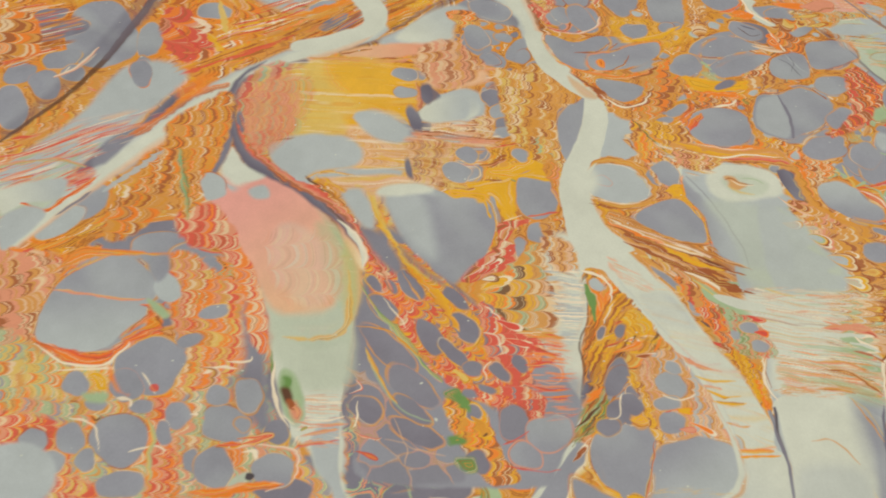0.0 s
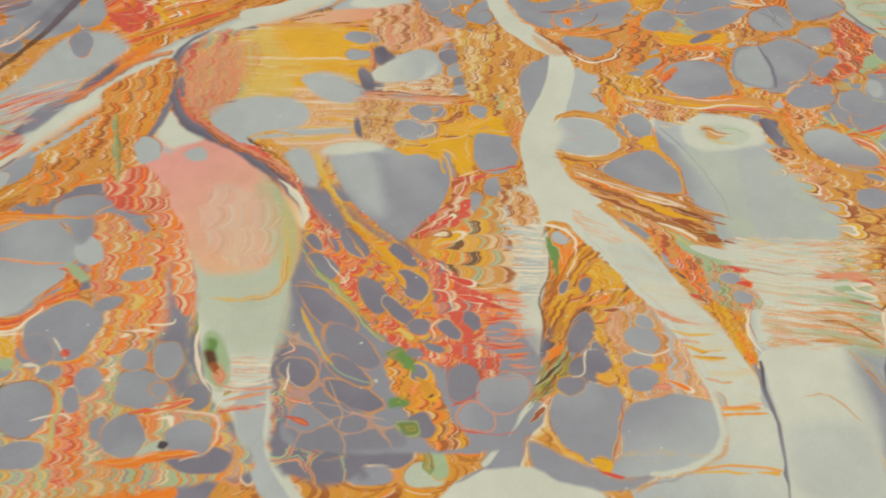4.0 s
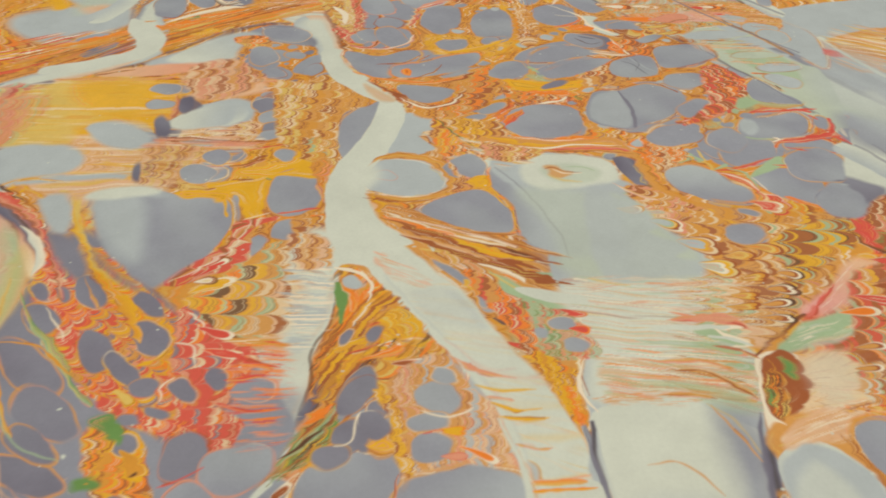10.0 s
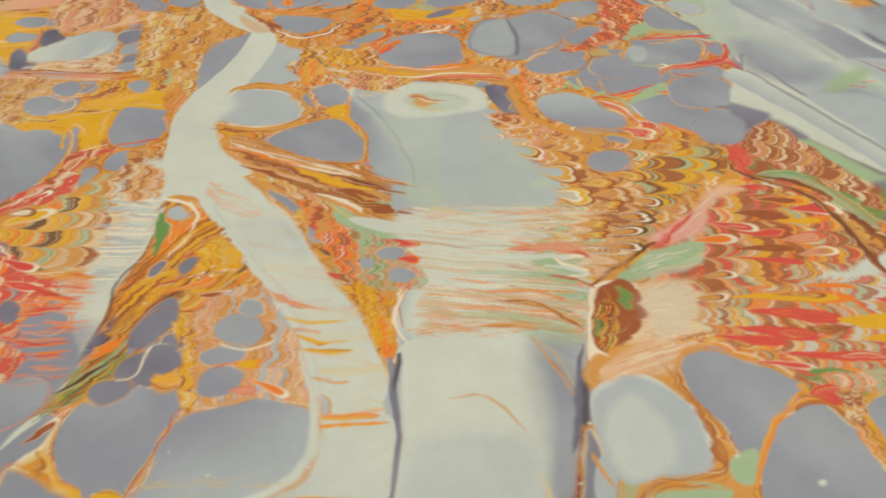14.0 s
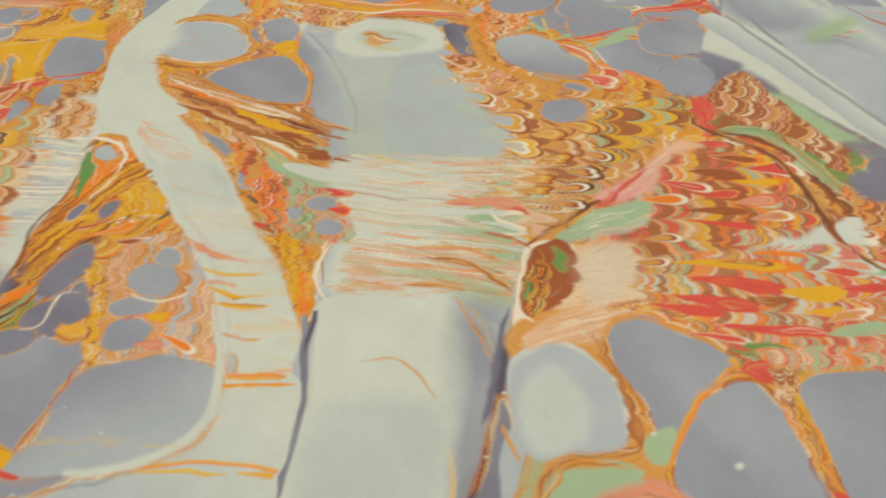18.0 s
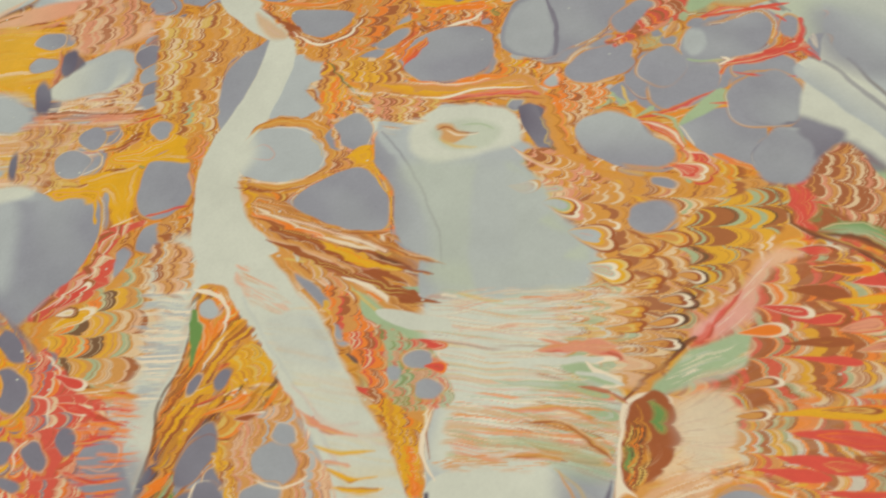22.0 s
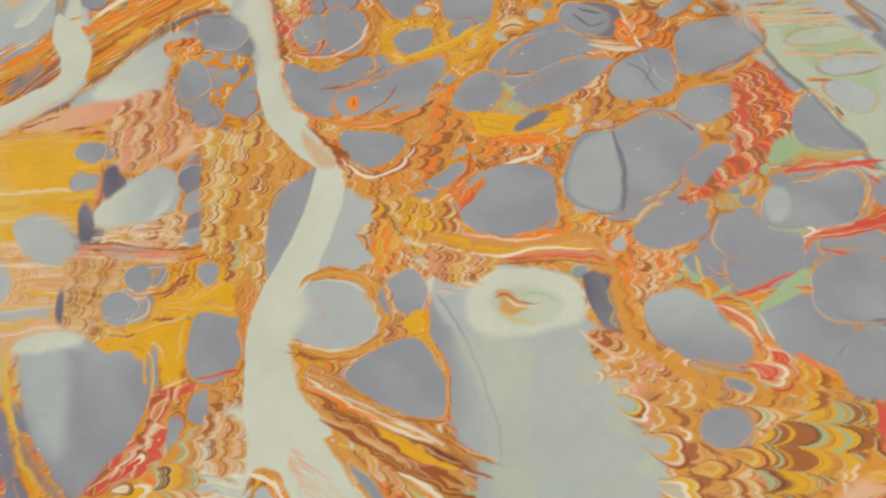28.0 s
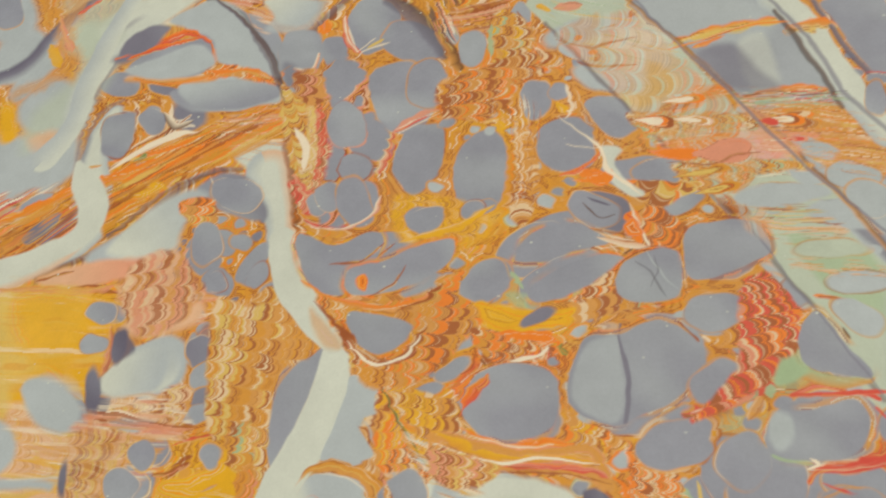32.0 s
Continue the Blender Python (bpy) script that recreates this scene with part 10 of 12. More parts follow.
# the brown fan and the scallops beside the field
band("tan brown", 0.32, (107.5, 203.5, 0.5), (117.4, 200.5, 0.8), (127.6, 199.6, 0.5), taper=1.0)
band("brown", 0.32, (85.2, 209.9, 0.5), (101.2, 201.3, 1.2), (114.6, 194.4, 1.6), (127.3, 189.4, 1.5), (140.1, 185.2, 0.9), taper=1.0)
band("brown", 0.31, (91.4, 200.8, 0.5), (108.5, 191.9, 1.4), (124.5, 183.1, 2.1), (133.6, 179.3, 2.1), (142.1, 176.5, 0.9), taper=1.0)
band("yellow", 0.31, (106.3, 199.2, 0.3), (116.3, 193.3, 1.6), (124.2, 189.6, 1.2), (131.1, 187.3, 0.5), taper=1.0)
band("cream buff", 0.25, (84.8, 212.9, 0.4), (97.4, 206.3, 0.5), (111.1, 198.5, 0.5), (123.2, 194.1, 0.8), taper=1.0)
band("orange", 0.25, (85.1, 210.8, 0.3), (97.6, 204.6, 0.7), (108.5, 200.1, 0.5), taper=1.0)
band("tan brown", 0.23, (123.2, 196.7, 0.5), (133.2, 191.8, 0.6), (143.4, 188.1, 0.4), taper=1.0)
band("cream", 0.23, (114.5, 186.8, 0.5), (121.5, 183.6, 0.8), (127.4, 179.4, 0.3), taper=1.0)
band("sage straw", 0.30, (116.9, 183.9, 0.3), (123.3, 177.5, 0.7), (129.4, 172.5, 0.6), taper=1.0)
blob("pale", 0.29, (124.9, 175.9), (133.7, 174.9), (144.1, 171.5), (144.7, 168.4), (136.7, 169.5), (128, 172))
shell("red", 129.9, 168.5, 144.1, 163.5, 1.78)
band("salmon red", 0.21, (129.2, 164.6, 0.3), (136.9, 162.6, 0.7), (144.7, 159.1, 0.7), taper=1.0)
comb("sage cream salmon green red", 2.96, 1.12, -2, 0.41, (123.6, 171.3), (138.2, 165.1), (145.6, 153), (142.9, 148.5), (131.7, 148.8), (125.6, 160.3), alpha=0.75)
drop(136.4, 161.3, 3.8, 2.6, -5)
drop(130.3, 157.9, 2, 1.7, -15)
drop(139.3, 153.2, 3.3, 2.6, -6)
drop(116.5, 170.8, 3, 2.4, -74)
shell("orange red", 138.3, 159.8, 143.9, 157.7, 1.59)
comb("orange cream red tan brown", 5.43, 1.33, -2, 0.44, (109.7, 184.3), (116.2, 181.6), (121.2, 174.6), (125.5, 168.7), (128.9, 157.4), (126.8, 150.2), (123.2, 157.6), (118.3, 166.1), (113.2, 175))
shell("salmon cream brown yellow sage mist", 168.8, 203.7, 179.7, 201.2, 4.24)
shell("brown buff tan yellow mist mist", 175.3, 193.5, 187.4, 193.2, 5.28)
shell("brown straw yellow cream mint", 179.5, 184.3, 190.5, 183.9, 4.91)
shell("ochre cream tan yellow straw", 160.3, 212.6, 169.1, 211, 2.96)
drop(197.3, 198, 5.8, 5, 0, "grey", soft=0.8, rim="ochre")
shell("umber cream brown tan", 191.7, 166.6, 202.6, 166.8, 2.36)
shell("umber cream brown tan", 196, 172.1, 205, 171.9, 2.69)
shell("umber cream brown tan", 200.4, 178.8, 208.8, 179.1, 2.75)
shell("umber cream brown tan", 190.5, 161.8, 200.8, 161.6, 2.19)
shell("brown ochre straw tan", 184.5, 171.6, 193.3, 170.4, 2.18)
shell("brown ochre straw tan", 182.8, 166.9, 192.2, 165.9, 2.00)
shell("brown ochre straw tan", 188.9, 177.6, 197.9, 177.1, 2.50)
shell("brown ochre straw tan", 187.2, 187.7, 197, 186.3, 2.91)
shell("brown ochre straw tan", 195.5, 190.8, 205.9, 190.1, 2.93)
blob("mint", 3.35, (129.9, 223.4), (163.4, 216.6), (176.6, 192.2), (174.4, 179.1), (143.8, 180.5), (137.5, 204.7), alpha=0.5)
blob("mist", 1.33, (151.3, 219.5), (162.7, 217.1), (168.3, 209.4), (171.6, 202.7), (168.6, 199), (176.7, 194), (178.6, 190.8), (174.3, 187.9), (180.9, 184.5), (179.2, 180.3), (167.6, 179.2), (150.9, 180.1), alpha=0.7)
streaks("salmon peach cream buff", -3, 1.65, 1.35, (148.1, 179.9), (181, 178), (185.7, 171.5), (183.9, 164.9), (177.4, 163.8), (148, 167.7), cover=0.5, alpha=0.6, long=14.0)
band("salmon red", 0.39, (166.8, 161.6, 0.5), (173.4, 162.4, 1.6), (181, 161.1, 1.5), (187, 157, 0.9), taper=1.0)
band("pale", 0.39, (153.4, 160.4, 0.4), (166.7, 159.3, 0.8), (174.4, 158.7, 0.9), (180.8, 158.5, 0.4))
blob("sage", 0.63, (171.8, 157.5), (179.4, 157.2), (184, 152), (180.3, 151.9))
band("cream", 0.25, (177, 158.6, 0.4), (180.5, 154.7, 0.8), (185.3, 152.6, 0.6), taper=1.0)
# the leaf and the lobe of cells below the fork
streaks("brown ochre yellow tan orange umber", 57, 2.87, 0.46, (72.8, 185.9), (81.6, 182.4), (91.6, 172.9), (100.9, 157.6), (99.6, 150.6), (88.7, 149.1), (80.8, 137.7), (73.7, 122.7), (67.9, 117.2), (64.6, 115.8), (70.6, 131.6), (71.1, 151.1), (74.6, 163.6), cover=0.75, alpha=0.9, long=6.0)
comb("yellow ochre yellow straw", 5.12, 1.25, 41, 0.50, (87.8, 167.2), (94.3, 168), (98.2, 160.4), (91, 156.9), (86.5, 160.6))
band("yellow", 0.32, (74.9, 152.7, 0.8), (79.7, 156.2, 1.6), (86.7, 157, 0.8), taper=1.0)
band("orange", 0.31, (81.7, 149.2, 0.3), (89.5, 151.6, 1.3), (93.8, 154.2, 0.8), taper=1.0)
band("red brown", 0.32, (78, 151.8, 0.5), (83.3, 153.5, 0.8), (87.1, 155.2, 0.5), taper=1.0)
drop(85.5, 158.8, 3.2, 1.8, 69, "slate")
drop(78, 158, 2.9, 1.5, 68, "slate")
drop(82.1, 140.5, 6.7, 3.1, 59, "slate")
blob("green", 0.35, (73, 179.5), (76.5, 175.3), (77, 165.5), (75.3, 163.6), (74, 173.4))
band("orange", 0.35, (74.5, 179.9, 0.7), (78.6, 173.2, 1.2), (78.8, 167, 0.7), taper=1.0)
drop(77.7, 179.4, 3.3, 2.5, -45, "mist")
band("cream", 0.18, (72, 185.9, 0.6), (79.8, 183.5, 0.7), (83.7, 177.2, 0.5), (82.2, 171.2, 0.3), taper=1.0)
vein("cream", 0.34, (83.3, 171.1), (81.3, 166.3), (79.6, 161.7))
band("green sage", 0.28, (64.3, 116.5, 0.4), (68.7, 122, 1.1), (72.4, 126.3, 1.1), (76, 131.5, 0.9), (77.1, 134.6, 0.4), taper=1.0)
band("orange", 0.29, (69, 128.6, 0.6), (73.3, 131.6, 0.9), (75.3, 134.6, 0.6), taper=1.0)
band("umber", 0.27, (64.8, 118.5, 0.3), (70.8, 123.5, 0.5), (75, 127.4, 0.3), taper=1.0)
blob("pale", 2.00, (85.9, 187.9), (99, 182.5), (114.7, 161.7), (126.6, 142.2), (133.6, 127.9), (126.7, 128), (115.9, 139.6), (101.8, 163), alpha=0.6)
comb("tan peach cream salmon mist tan", 6.76, 1.25, -1, 0.87, (89.8, 140.1), (100.2, 151.5), (104.7, 149.4), (112.4, 137.9), (117.6, 129), (121.1, 119.2), (121.4, 114.6), (108.4, 116.3), (96.9, 115), (93.5, 122.9), (95.4, 129.4))
blob("grey", 0.49, (85.9, 91), (88.6, 98.5), (93.6, 110.7), (103, 114.2), (112.1, 115.5), (120.8, 113.1), (123.4, 108.7), (123.1, 101.8), (120.5, 96.6), (113.9, 92.4), (104, 90.1), (94.1, 88.5), to="mist", way=-61)
band("pale", 0.61, (117.2, 129, 0.4), (121.5, 116.1, 0.7), (123.3, 107.3, 1), (121.4, 99.2, 1), (116.7, 94.4, 0.9), (109, 90.9, 0.9), (99.1, 89, 0.6))
streaks("yellow straw", -1, 1.25, 0.70, (90.3, 96.5), (113.1, 96.1), (116.7, 94.2), (97.8, 93.3), alpha=0.4)
blob("grey", 0.26, (71.6, 114), (77.5, 116.9), (83.9, 119.1), (89.6, 119.8), (92.7, 116.6), (93.7, 112.1), (91, 107.9), (90.3, 99.7), (87.7, 94.7), (79.6, 93.6))
band("salmon brown", 0.18, (93.4, 114.4, 0.3), (91.7, 105.8, 0.4), (89, 97.2, 0.5), (87.3, 92.4, 0.3), taper=1.0)
blob("yellow", 0.46, (80.5, 94.2), (85.6, 94.7), (87.6, 92.2), (84.5, 89.2))
shell("red", 82, 90.1, 91.1, 88.8, 0.90)
drop(82.2, 137.5, 6.6, 3.7, 62, "slate")
drop(87.9, 132.8, 2.9, 2.4, 85, "slate")
drop(81.9, 125, 5.3, 4.3, 43, "slate")
drop(87.3, 128.2, 4.4, 3.4, -59, "slate")
drop(77.3, 119.2, 4.6, 3.1, 13, "slate")
drop(102.5, 136.3, 6.1, 4.7, -42)
drop(100, 128.5, 4.8, 2.8, 9)
drop(100.6, 121.1, 4.6, 4.2, -4)
drop(104.1, 143.2, 3.4, 2.4, -16)
vein("cream", 0.29, (78.1, 122), (82.3, 123.7), (83, 129.3), (83.9, 132.2))
vein("cream", 0.30, (97.8, 132), (105.2, 129.9), (110.3, 132.6))
band("yellow ochre", 0.28, (84.2, 122.6, 0.6), (89.5, 120.1, 1.2), (92.3, 121, 0.8), taper=1.0)
drop(84.8, 121.6, 1.6, 1, -58, "slate")
comb("yellow ochre brown cream", 4.26, 0.99, -1, 0.43, (86.2, 139.3), (91.5, 136.5), (93.5, 129.5), (94.1, 122.9), (97.1, 116.6), (95.2, 112.8), (92, 119.7), (91, 129.5))
shell("orange yellow", 102.5, 126.6, 109, 125.2, 1.86)
vein("red", 0.43, (98.5, 125), (101.3, 125.5), (103.5, 125.6))
shell("red salmon", 102.9, 118.3, 109, 117.6, 1.35)
shell("cream orange", 106.9, 120.7, 116, 117.1, 1.39)
band("salmon", 0.48, (106.8, 149, 0.3), (113.1, 144.4, 1), (122.3, 142.1, 0.3), taper=1.0)
band("straw yellow", 0.46, (112.2, 140.1, 0.5), (118.9, 137.8, 0.8), (126.8, 138.3, 0.3), taper=1.0)
band("salmon peach", 0.45, (114.5, 136, 0.6), (121.3, 134.8, 0.8), taper=1.0)
band("yellow", 0.45, (115.4, 134.2, 0.5), (121.2, 131.7, 0.7), (127.6, 132.1, 0.3), taper=1.0)
band("yellow", 0.44, (117.5, 129.9, 0.4), (124.1, 128.9, 0.7), (129.3, 129.1, 0.3), taper=1.0)
band("tan salmon", 0.41, (120.8, 121.7, 0.4), (125.5, 119.9, 0.8), (129.3, 120.3, 0.3), taper=1.0)
band("orange yellow", 0.26, (124.1, 108.4, 0.6), (130.7, 108.7, 0.6), (138.1, 109, 0.5), taper=1.0)
band("straw yellow", 0.22, (111.3, 90.2, 0.2), (119.6, 90.4, 0.5), (129.1, 90, 0.3), taper=1.0)
band("yellow", 0.22, (130.4, 90.3, 0.3), (137.8, 89.8, 0.6), taper=1.0)
# the foot of the column, its seed and the seam
comb("yellow ochre yellow orange brown", 4.05, 1.05, -1, 0.29, (126.9, 151.6), (134.5, 147.1), (139.1, 143.4), (137.5, 137.2), (137.7, 127.5), (134.9, 128.2), (131.6, 137.2))
shell("orange", 134.7, 132.6, 137.3, 127.1, 0.99)
blob("pale", 2.23, (142.8, 128.5), (166.5, 130.1), (171.9, 115.2), (169.7, 95.8), (166.7, 81.6), (144.5, 81.9))
band("slate", 0.37, (137.1, 127.3, 0.3), (139.1, 115.8, 0.7), (140.2, 107, 0.6), (140.1, 97.6, 0.5), (139.2, 88.9, 0.6), (138.4, 81.5, 0.5), taper=1.0)
blob("mist", 3.43, (143.7, 104.2), (167.2, 103.8), (165.7, 81.6), (143.5, 82), alpha=0.5)
band("cream", 0.29, (140.8, 148.6, 0.3), (138.3, 141.8, 0.6), (138.9, 135.6, 0.6), (141.5, 130.5, 0.3), taper=1.0)
band("salmon", 0.47, (165.1, 161.8, 0.5), (176.1, 162.4, 1.9), (184.5, 161.3, 1.1), taper=1.0)
band("pale", 0.46, (162.4, 159.1, 0.5), (173.3, 158.9, 0.8), (180.3, 158.4, 0.3))
band("sage", 1.19, (163.8, 151.6, 0.6), (174.4, 152, 1.6), (181.5, 149, 1), alpha=0.6, taper=1.0)
band("pale", 0.30, (175.2, 155.5, 0.3), (181.1, 153.6, 0.7), (185.2, 151.6, 0.4))
band("salmon brown", 0.29, (175.1, 152, 0.3), (182.1, 149.4, 0.6), (186.1, 146.7, 0.3), taper=1.0)
streaks("tan salmon sage cream orange", -8, 1.87, 1.13, (146.4, 149.9), (167.8, 152.1), (180.6, 146.1), (181.7, 132.3), (171.3, 135.3), (162.5, 136.9), (147.2, 135.5), cover=0.6, alpha=0.7, long=12.0)
band("tan salmon", 0.44, (153.2, 147.3, 0.1), (162.4, 147.2, 0.6), (171.6, 146.2, 0.6), (178.5, 142.6, 0.3), taper=1.0)
band("sage", 1.25, (154.7, 140.4, 0.6), (167.6, 138.4, 1.7), (178.7, 133.8, 1.2), alpha=0.6, taper=1.0)
band("tan brown", 0.28, (161.1, 144, 0.1), (171.5, 142.7, 0.6), (178.8, 136.8, 0.7), (181.4, 133.5, 0.3), taper=1.0)
blob("sage", 1.61, (167.5, 134.6), (175.1, 136), (179.9, 133), (180.3, 129.4), (174.8, 129.4), alpha=0.5)
band("tan brown", 0.28, (158.2, 135.7, 0.1), (165, 136.1, 0.6), (171.9, 134.4, 0.3), taper=1.0)
blob("grey", 3.69, (170, 132.4), (179.6, 128.7), (176.7, 114.6), (174.3, 104.1), (169.3, 104.1), (167.9, 119.8), alpha=0.5)
band("dusk slate", 0.49, (180.6, 129.4, 0.3), (179.3, 123.8, 0.8), (177.9, 114.6, 1), (176.3, 107.1, 0.9), (174.9, 101.3, 0.8), taper=1.0)
vein("tan", 0.24, (150.4, 114.7), (156.7, 115.8), (161.4, 113.3), (166.2, 106.6))
vein("tan", 0.26, (170, 132.4), (173.4, 125.2), (177.2, 115.6))
blob("brown", 0.41, (187.1, 146.8), (192.5, 149.2), (195.4, 145.9), (195.9, 139.6), (193.4, 133.7), (189.3, 129.4), (184.3, 127.3), (182.8, 130.8), (182.6, 136.7), (184.9, 142.9))
blob("green", 0.70, (191.6, 146.8), (193.9, 144.3), (193, 139.4), (191.1, 140.9))
blob("green", 0.54, (183.8, 136.7), (186.3, 135.9), (185.3, 131.5), (183.8, 133))
band("ochre brown", 0.27, (187.9, 146.8, 0.4), (189.3, 139.7, 1.1), (188.1, 132.2, 1.1), (185.5, 126.6, 0.5), taper=1.0)
streaks("ochre brown umber orange straw", 77, 1.22, 0.41, (184.8, 141.3), (188.1, 142.8), (190, 136.7), (188.1, 128.7), (184.4, 128), (183.4, 133.7), cover=0.7, alpha=0.9, long=4.0)
band("cream", 0.27, (186.1, 146.4, 0.3), (183.1, 136.7, 0.5), (182.6, 129.4, 0.7), (185.6, 125.4, 0.4), taper=1.0)
# cells and veins below the wing
blob("peach", 0.85, (183.3, 119.3), (187.1, 125.2), (198, 131.3), (202.5, 128.1), (200, 121.2), (192.8, 120.1), (186.7, 118.9), alpha=0.8)
streaks("cream tan buff", 24, 1.35, 0.71, (184.4, 120.4), (198, 130.9), (202.4, 127.4), (199, 120.9), cover=0.5, alpha=0.6)
blob("mist", 0.75, (180.5, 109.1), (182.1, 115), (187.9, 119.6), (193.8, 118.7), (198.9, 114.7), (201.5, 108.8), (202, 100.4), (200.2, 96.3), (190.7, 94.9), (185.2, 93.6), (181.3, 98.2))
blob("pale", 1.74, (182.1, 107.7), (189.8, 114.9), (195.5, 106), (193.1, 96.7), (184.3, 95.5), alpha=0.6)
blob("grey", 0.26, (201.1, 120.9), (204, 125.7), (210.8, 125.9), (218.4, 121.4), (223.4, 117.3), (224.2, 113.5), (217.3, 107.1), (211.3, 100.3), (208, 99.7), (206.2, 107.3), (202.4, 113.1))
blob("grey", 0.23, (210.4, 93.8), (215.5, 104.3), (221.4, 109.6), (228.7, 110.9), (231.8, 106.5), (233, 99.6), (234.9, 89.5), (235.1, 83.6), (227.5, 82.1), (215.7, 83.7), (210.5, 87.5))
blob("grey", 0.24, (237.1, 111), (244.9, 113.9), (257.4, 111.4), (246.4, 81.4), (240.4, 81.5), (238.7, 92.1), (237.7, 102.5), (236.4, 106.7))
band("ochre tan brown", 0.25, (198, 122.6, 0.6), (200.4, 114.7, 0.8), (202.8, 108.7, 0.9), (204.7, 101.7, 1.5), (204.5, 96.5, 1.4), (200.3, 94.5, 0.8), (189.5, 94.2, 0.5), taper=1.0)
vein("brown", 0.25, (199, 120.9), (201.5, 113.2), (204.7, 100.4), (203.7, 95.2))
band("orange ochre", 0.25, (225.9, 115.4, 0.5), (216.8, 107.1, 0.8), (212.1, 100.3, 0.6), (209, 92, 0.3), taper=1.0)
band("ochre brown ochre", 0.24, (227.9, 111.9, 0.5), (232.7, 107.1, 1), (235.2, 99.2, 0.8), (236.9, 88.5, 1), (241.7, 80.9, 1.1), taper=1.0)
blob("red", 0.26, (227.8, 115.7), (233.9, 116.4), (231.7, 111.1), (230.3, 110.4), (227.1, 113.5))
comb("cream tan brown", 1.85, 1.03, -100, 0.39, (232.5, 115.6), (238, 116.3), (234.5, 106.5), (232, 106.5))
blob("red", 0.33, (236.3, 88.5), (238.7, 87.9), (238.9, 85.5), (236.5, 86.1))
blob("sage", 0.47, (205.4, 98.8), (210.9, 101), (209, 93.9), (205.5, 93.9))
blob("sage", 0.88, (186.8, 89.3), (190.2, 91.7), (200.8, 91.5), (203.5, 89), (195.8, 86.8), (193, 82.3), (185, 82.4))
blob("salmon", 1.09, (195.8, 86.8), (203.6, 89.6), (211.6, 87.7), (213.1, 85.3), (202, 81.6), (194, 81.7), alpha=0.8)
band("tan ochre", 0.22, (182.9, 81.9, 0.6), (187.8, 88.7, 0.9), (189.4, 91.5, 0.5), taper=1.0)
drop(221.4, 93, 0.8, 0.6, 22, "pale")
# tongues of the wing and the strip along the seam
blob("pale", 0.82, (235.7, 148.8), (251, 154.2), (259.3, 156.2), (261.8, 149.1), (260.3, 141.7), (246.5, 140.5), (237.7, 146.4))
blob("mist", 7.37, (247.9, 291), (272.8, 318.1), (289.5, 292.8), (268.8, 243.8), (256.2, 261.2), alpha=0.5)
comb("brown red brown tan cream red orange yellow sage", 6.89, 2.10, -1, 1.04, (224.7, 180.4), (250.5, 180.8), (256.4, 162.1), (257.3, 156.6), (239.7, 148.7), (218.3, 143.3), (209.5, 146.4), (214.3, 157.5), alpha=0.92)
comb("orange brown yellow red pale tan sage pale red cream", 5.47, 2.11, -7, 0.90, (211.7, 143.4), (239.4, 147.8), (262.6, 148.3), (264.5, 133.2), (259.1, 119.8), (227.9, 120.4), (217.3, 127.2), (208.3, 132.5), alpha=0.85)
blob("pale", 2.48, (195.8, 143.7), (207.9, 148.4), (206.9, 135.2), (198, 130.9), alpha=0.35)
shell("orange yellow", 217, 143.7, 245.2, 140.5, 2.48)
shell("orange", 233.6, 146.1, 246.8, 144.7, 1.02)
shell("red", 219, 137.7, 240.7, 135.4, 2.52)
shell("red", 214.2, 133.3, 233.9, 131, 2.29)
shell("red", 210.7, 131.6, 226.2, 128.9, 1.81)
shell("yellow", 239.3, 136.4, 252.1, 133.4, 3.05)
shell("yellow", 242.2, 129.2, 250.9, 128.6, 1.48)
shell("red", 221.8, 125.4, 245.8, 122.7, 1.85)
shell("cream red", 216.4, 123, 230.6, 120.7, 1.26)
shell("red pale sage pale salmon", 252.5, 142.6, 265.8, 141.2, 3.66)
shell("red", 249.3, 141.2, 256.8, 140.7, 1.46)
shell("red", 251.5, 136.1, 262, 135.9, 1.69)
shell("sage", 244.7, 123.8, 259.2, 124.7, 2.18)
shell("cream salmon tan", 245.6, 126.3, 256.7, 128.8, 1.69)
shell("cream red", 241, 173.7, 254, 173.6, 3.43)
shell("brown", 226.1, 173, 239.6, 171.5, 2.45)
shell("orange yellow", 235.5, 169.3, 249.4, 171.1, 1.69)
shell("brown red", 224.7, 166.8, 239.1, 165.6, 2.53)
shell("red salmon", 234.6, 163.2, 246.5, 163.2, 2.43)
shell("cream orange", 212.6, 163.6, 224.1, 162.5, 2.29)
shell("brown", 221.7, 159.3, 237.3, 159, 1.64)
shell("red", 222.2, 155.4, 237.6, 154.7, 1.43)
shell("cream red", 219.5, 169.4, 231.1, 168, 2.18)
shell("yellow orange brown", 231.4, 180.2, 247.5, 178.4, 2.58)
shell("cream brown tan", 209, 143.5, 216.9, 142.9, 1.64)
shell("cream brown tan", 211.6, 150.3, 220.3, 149.5, 1.55)
shell("cream tan salmon", 237.9, 157, 247.8, 157.3, 1.95)
shell("brown tan", 227.5, 143.1, 239.3, 142.9, 1.15)
blob("brown", 0.45, (231.3, 132.9), (242.2, 133.3), (240.4, 131.5), (235.6, 130.2), alpha=0.9)
blob("green", 0.55, (229.3, 121.2), (236.5, 121), (239.6, 119.4), (233.3, 118.4), (228.9, 119.1))
band("orange", 0.28, (235.5, 121.5, 0.4), (239.7, 119.6, 0.8), (242, 119.2, 0.4), taper=1.0)
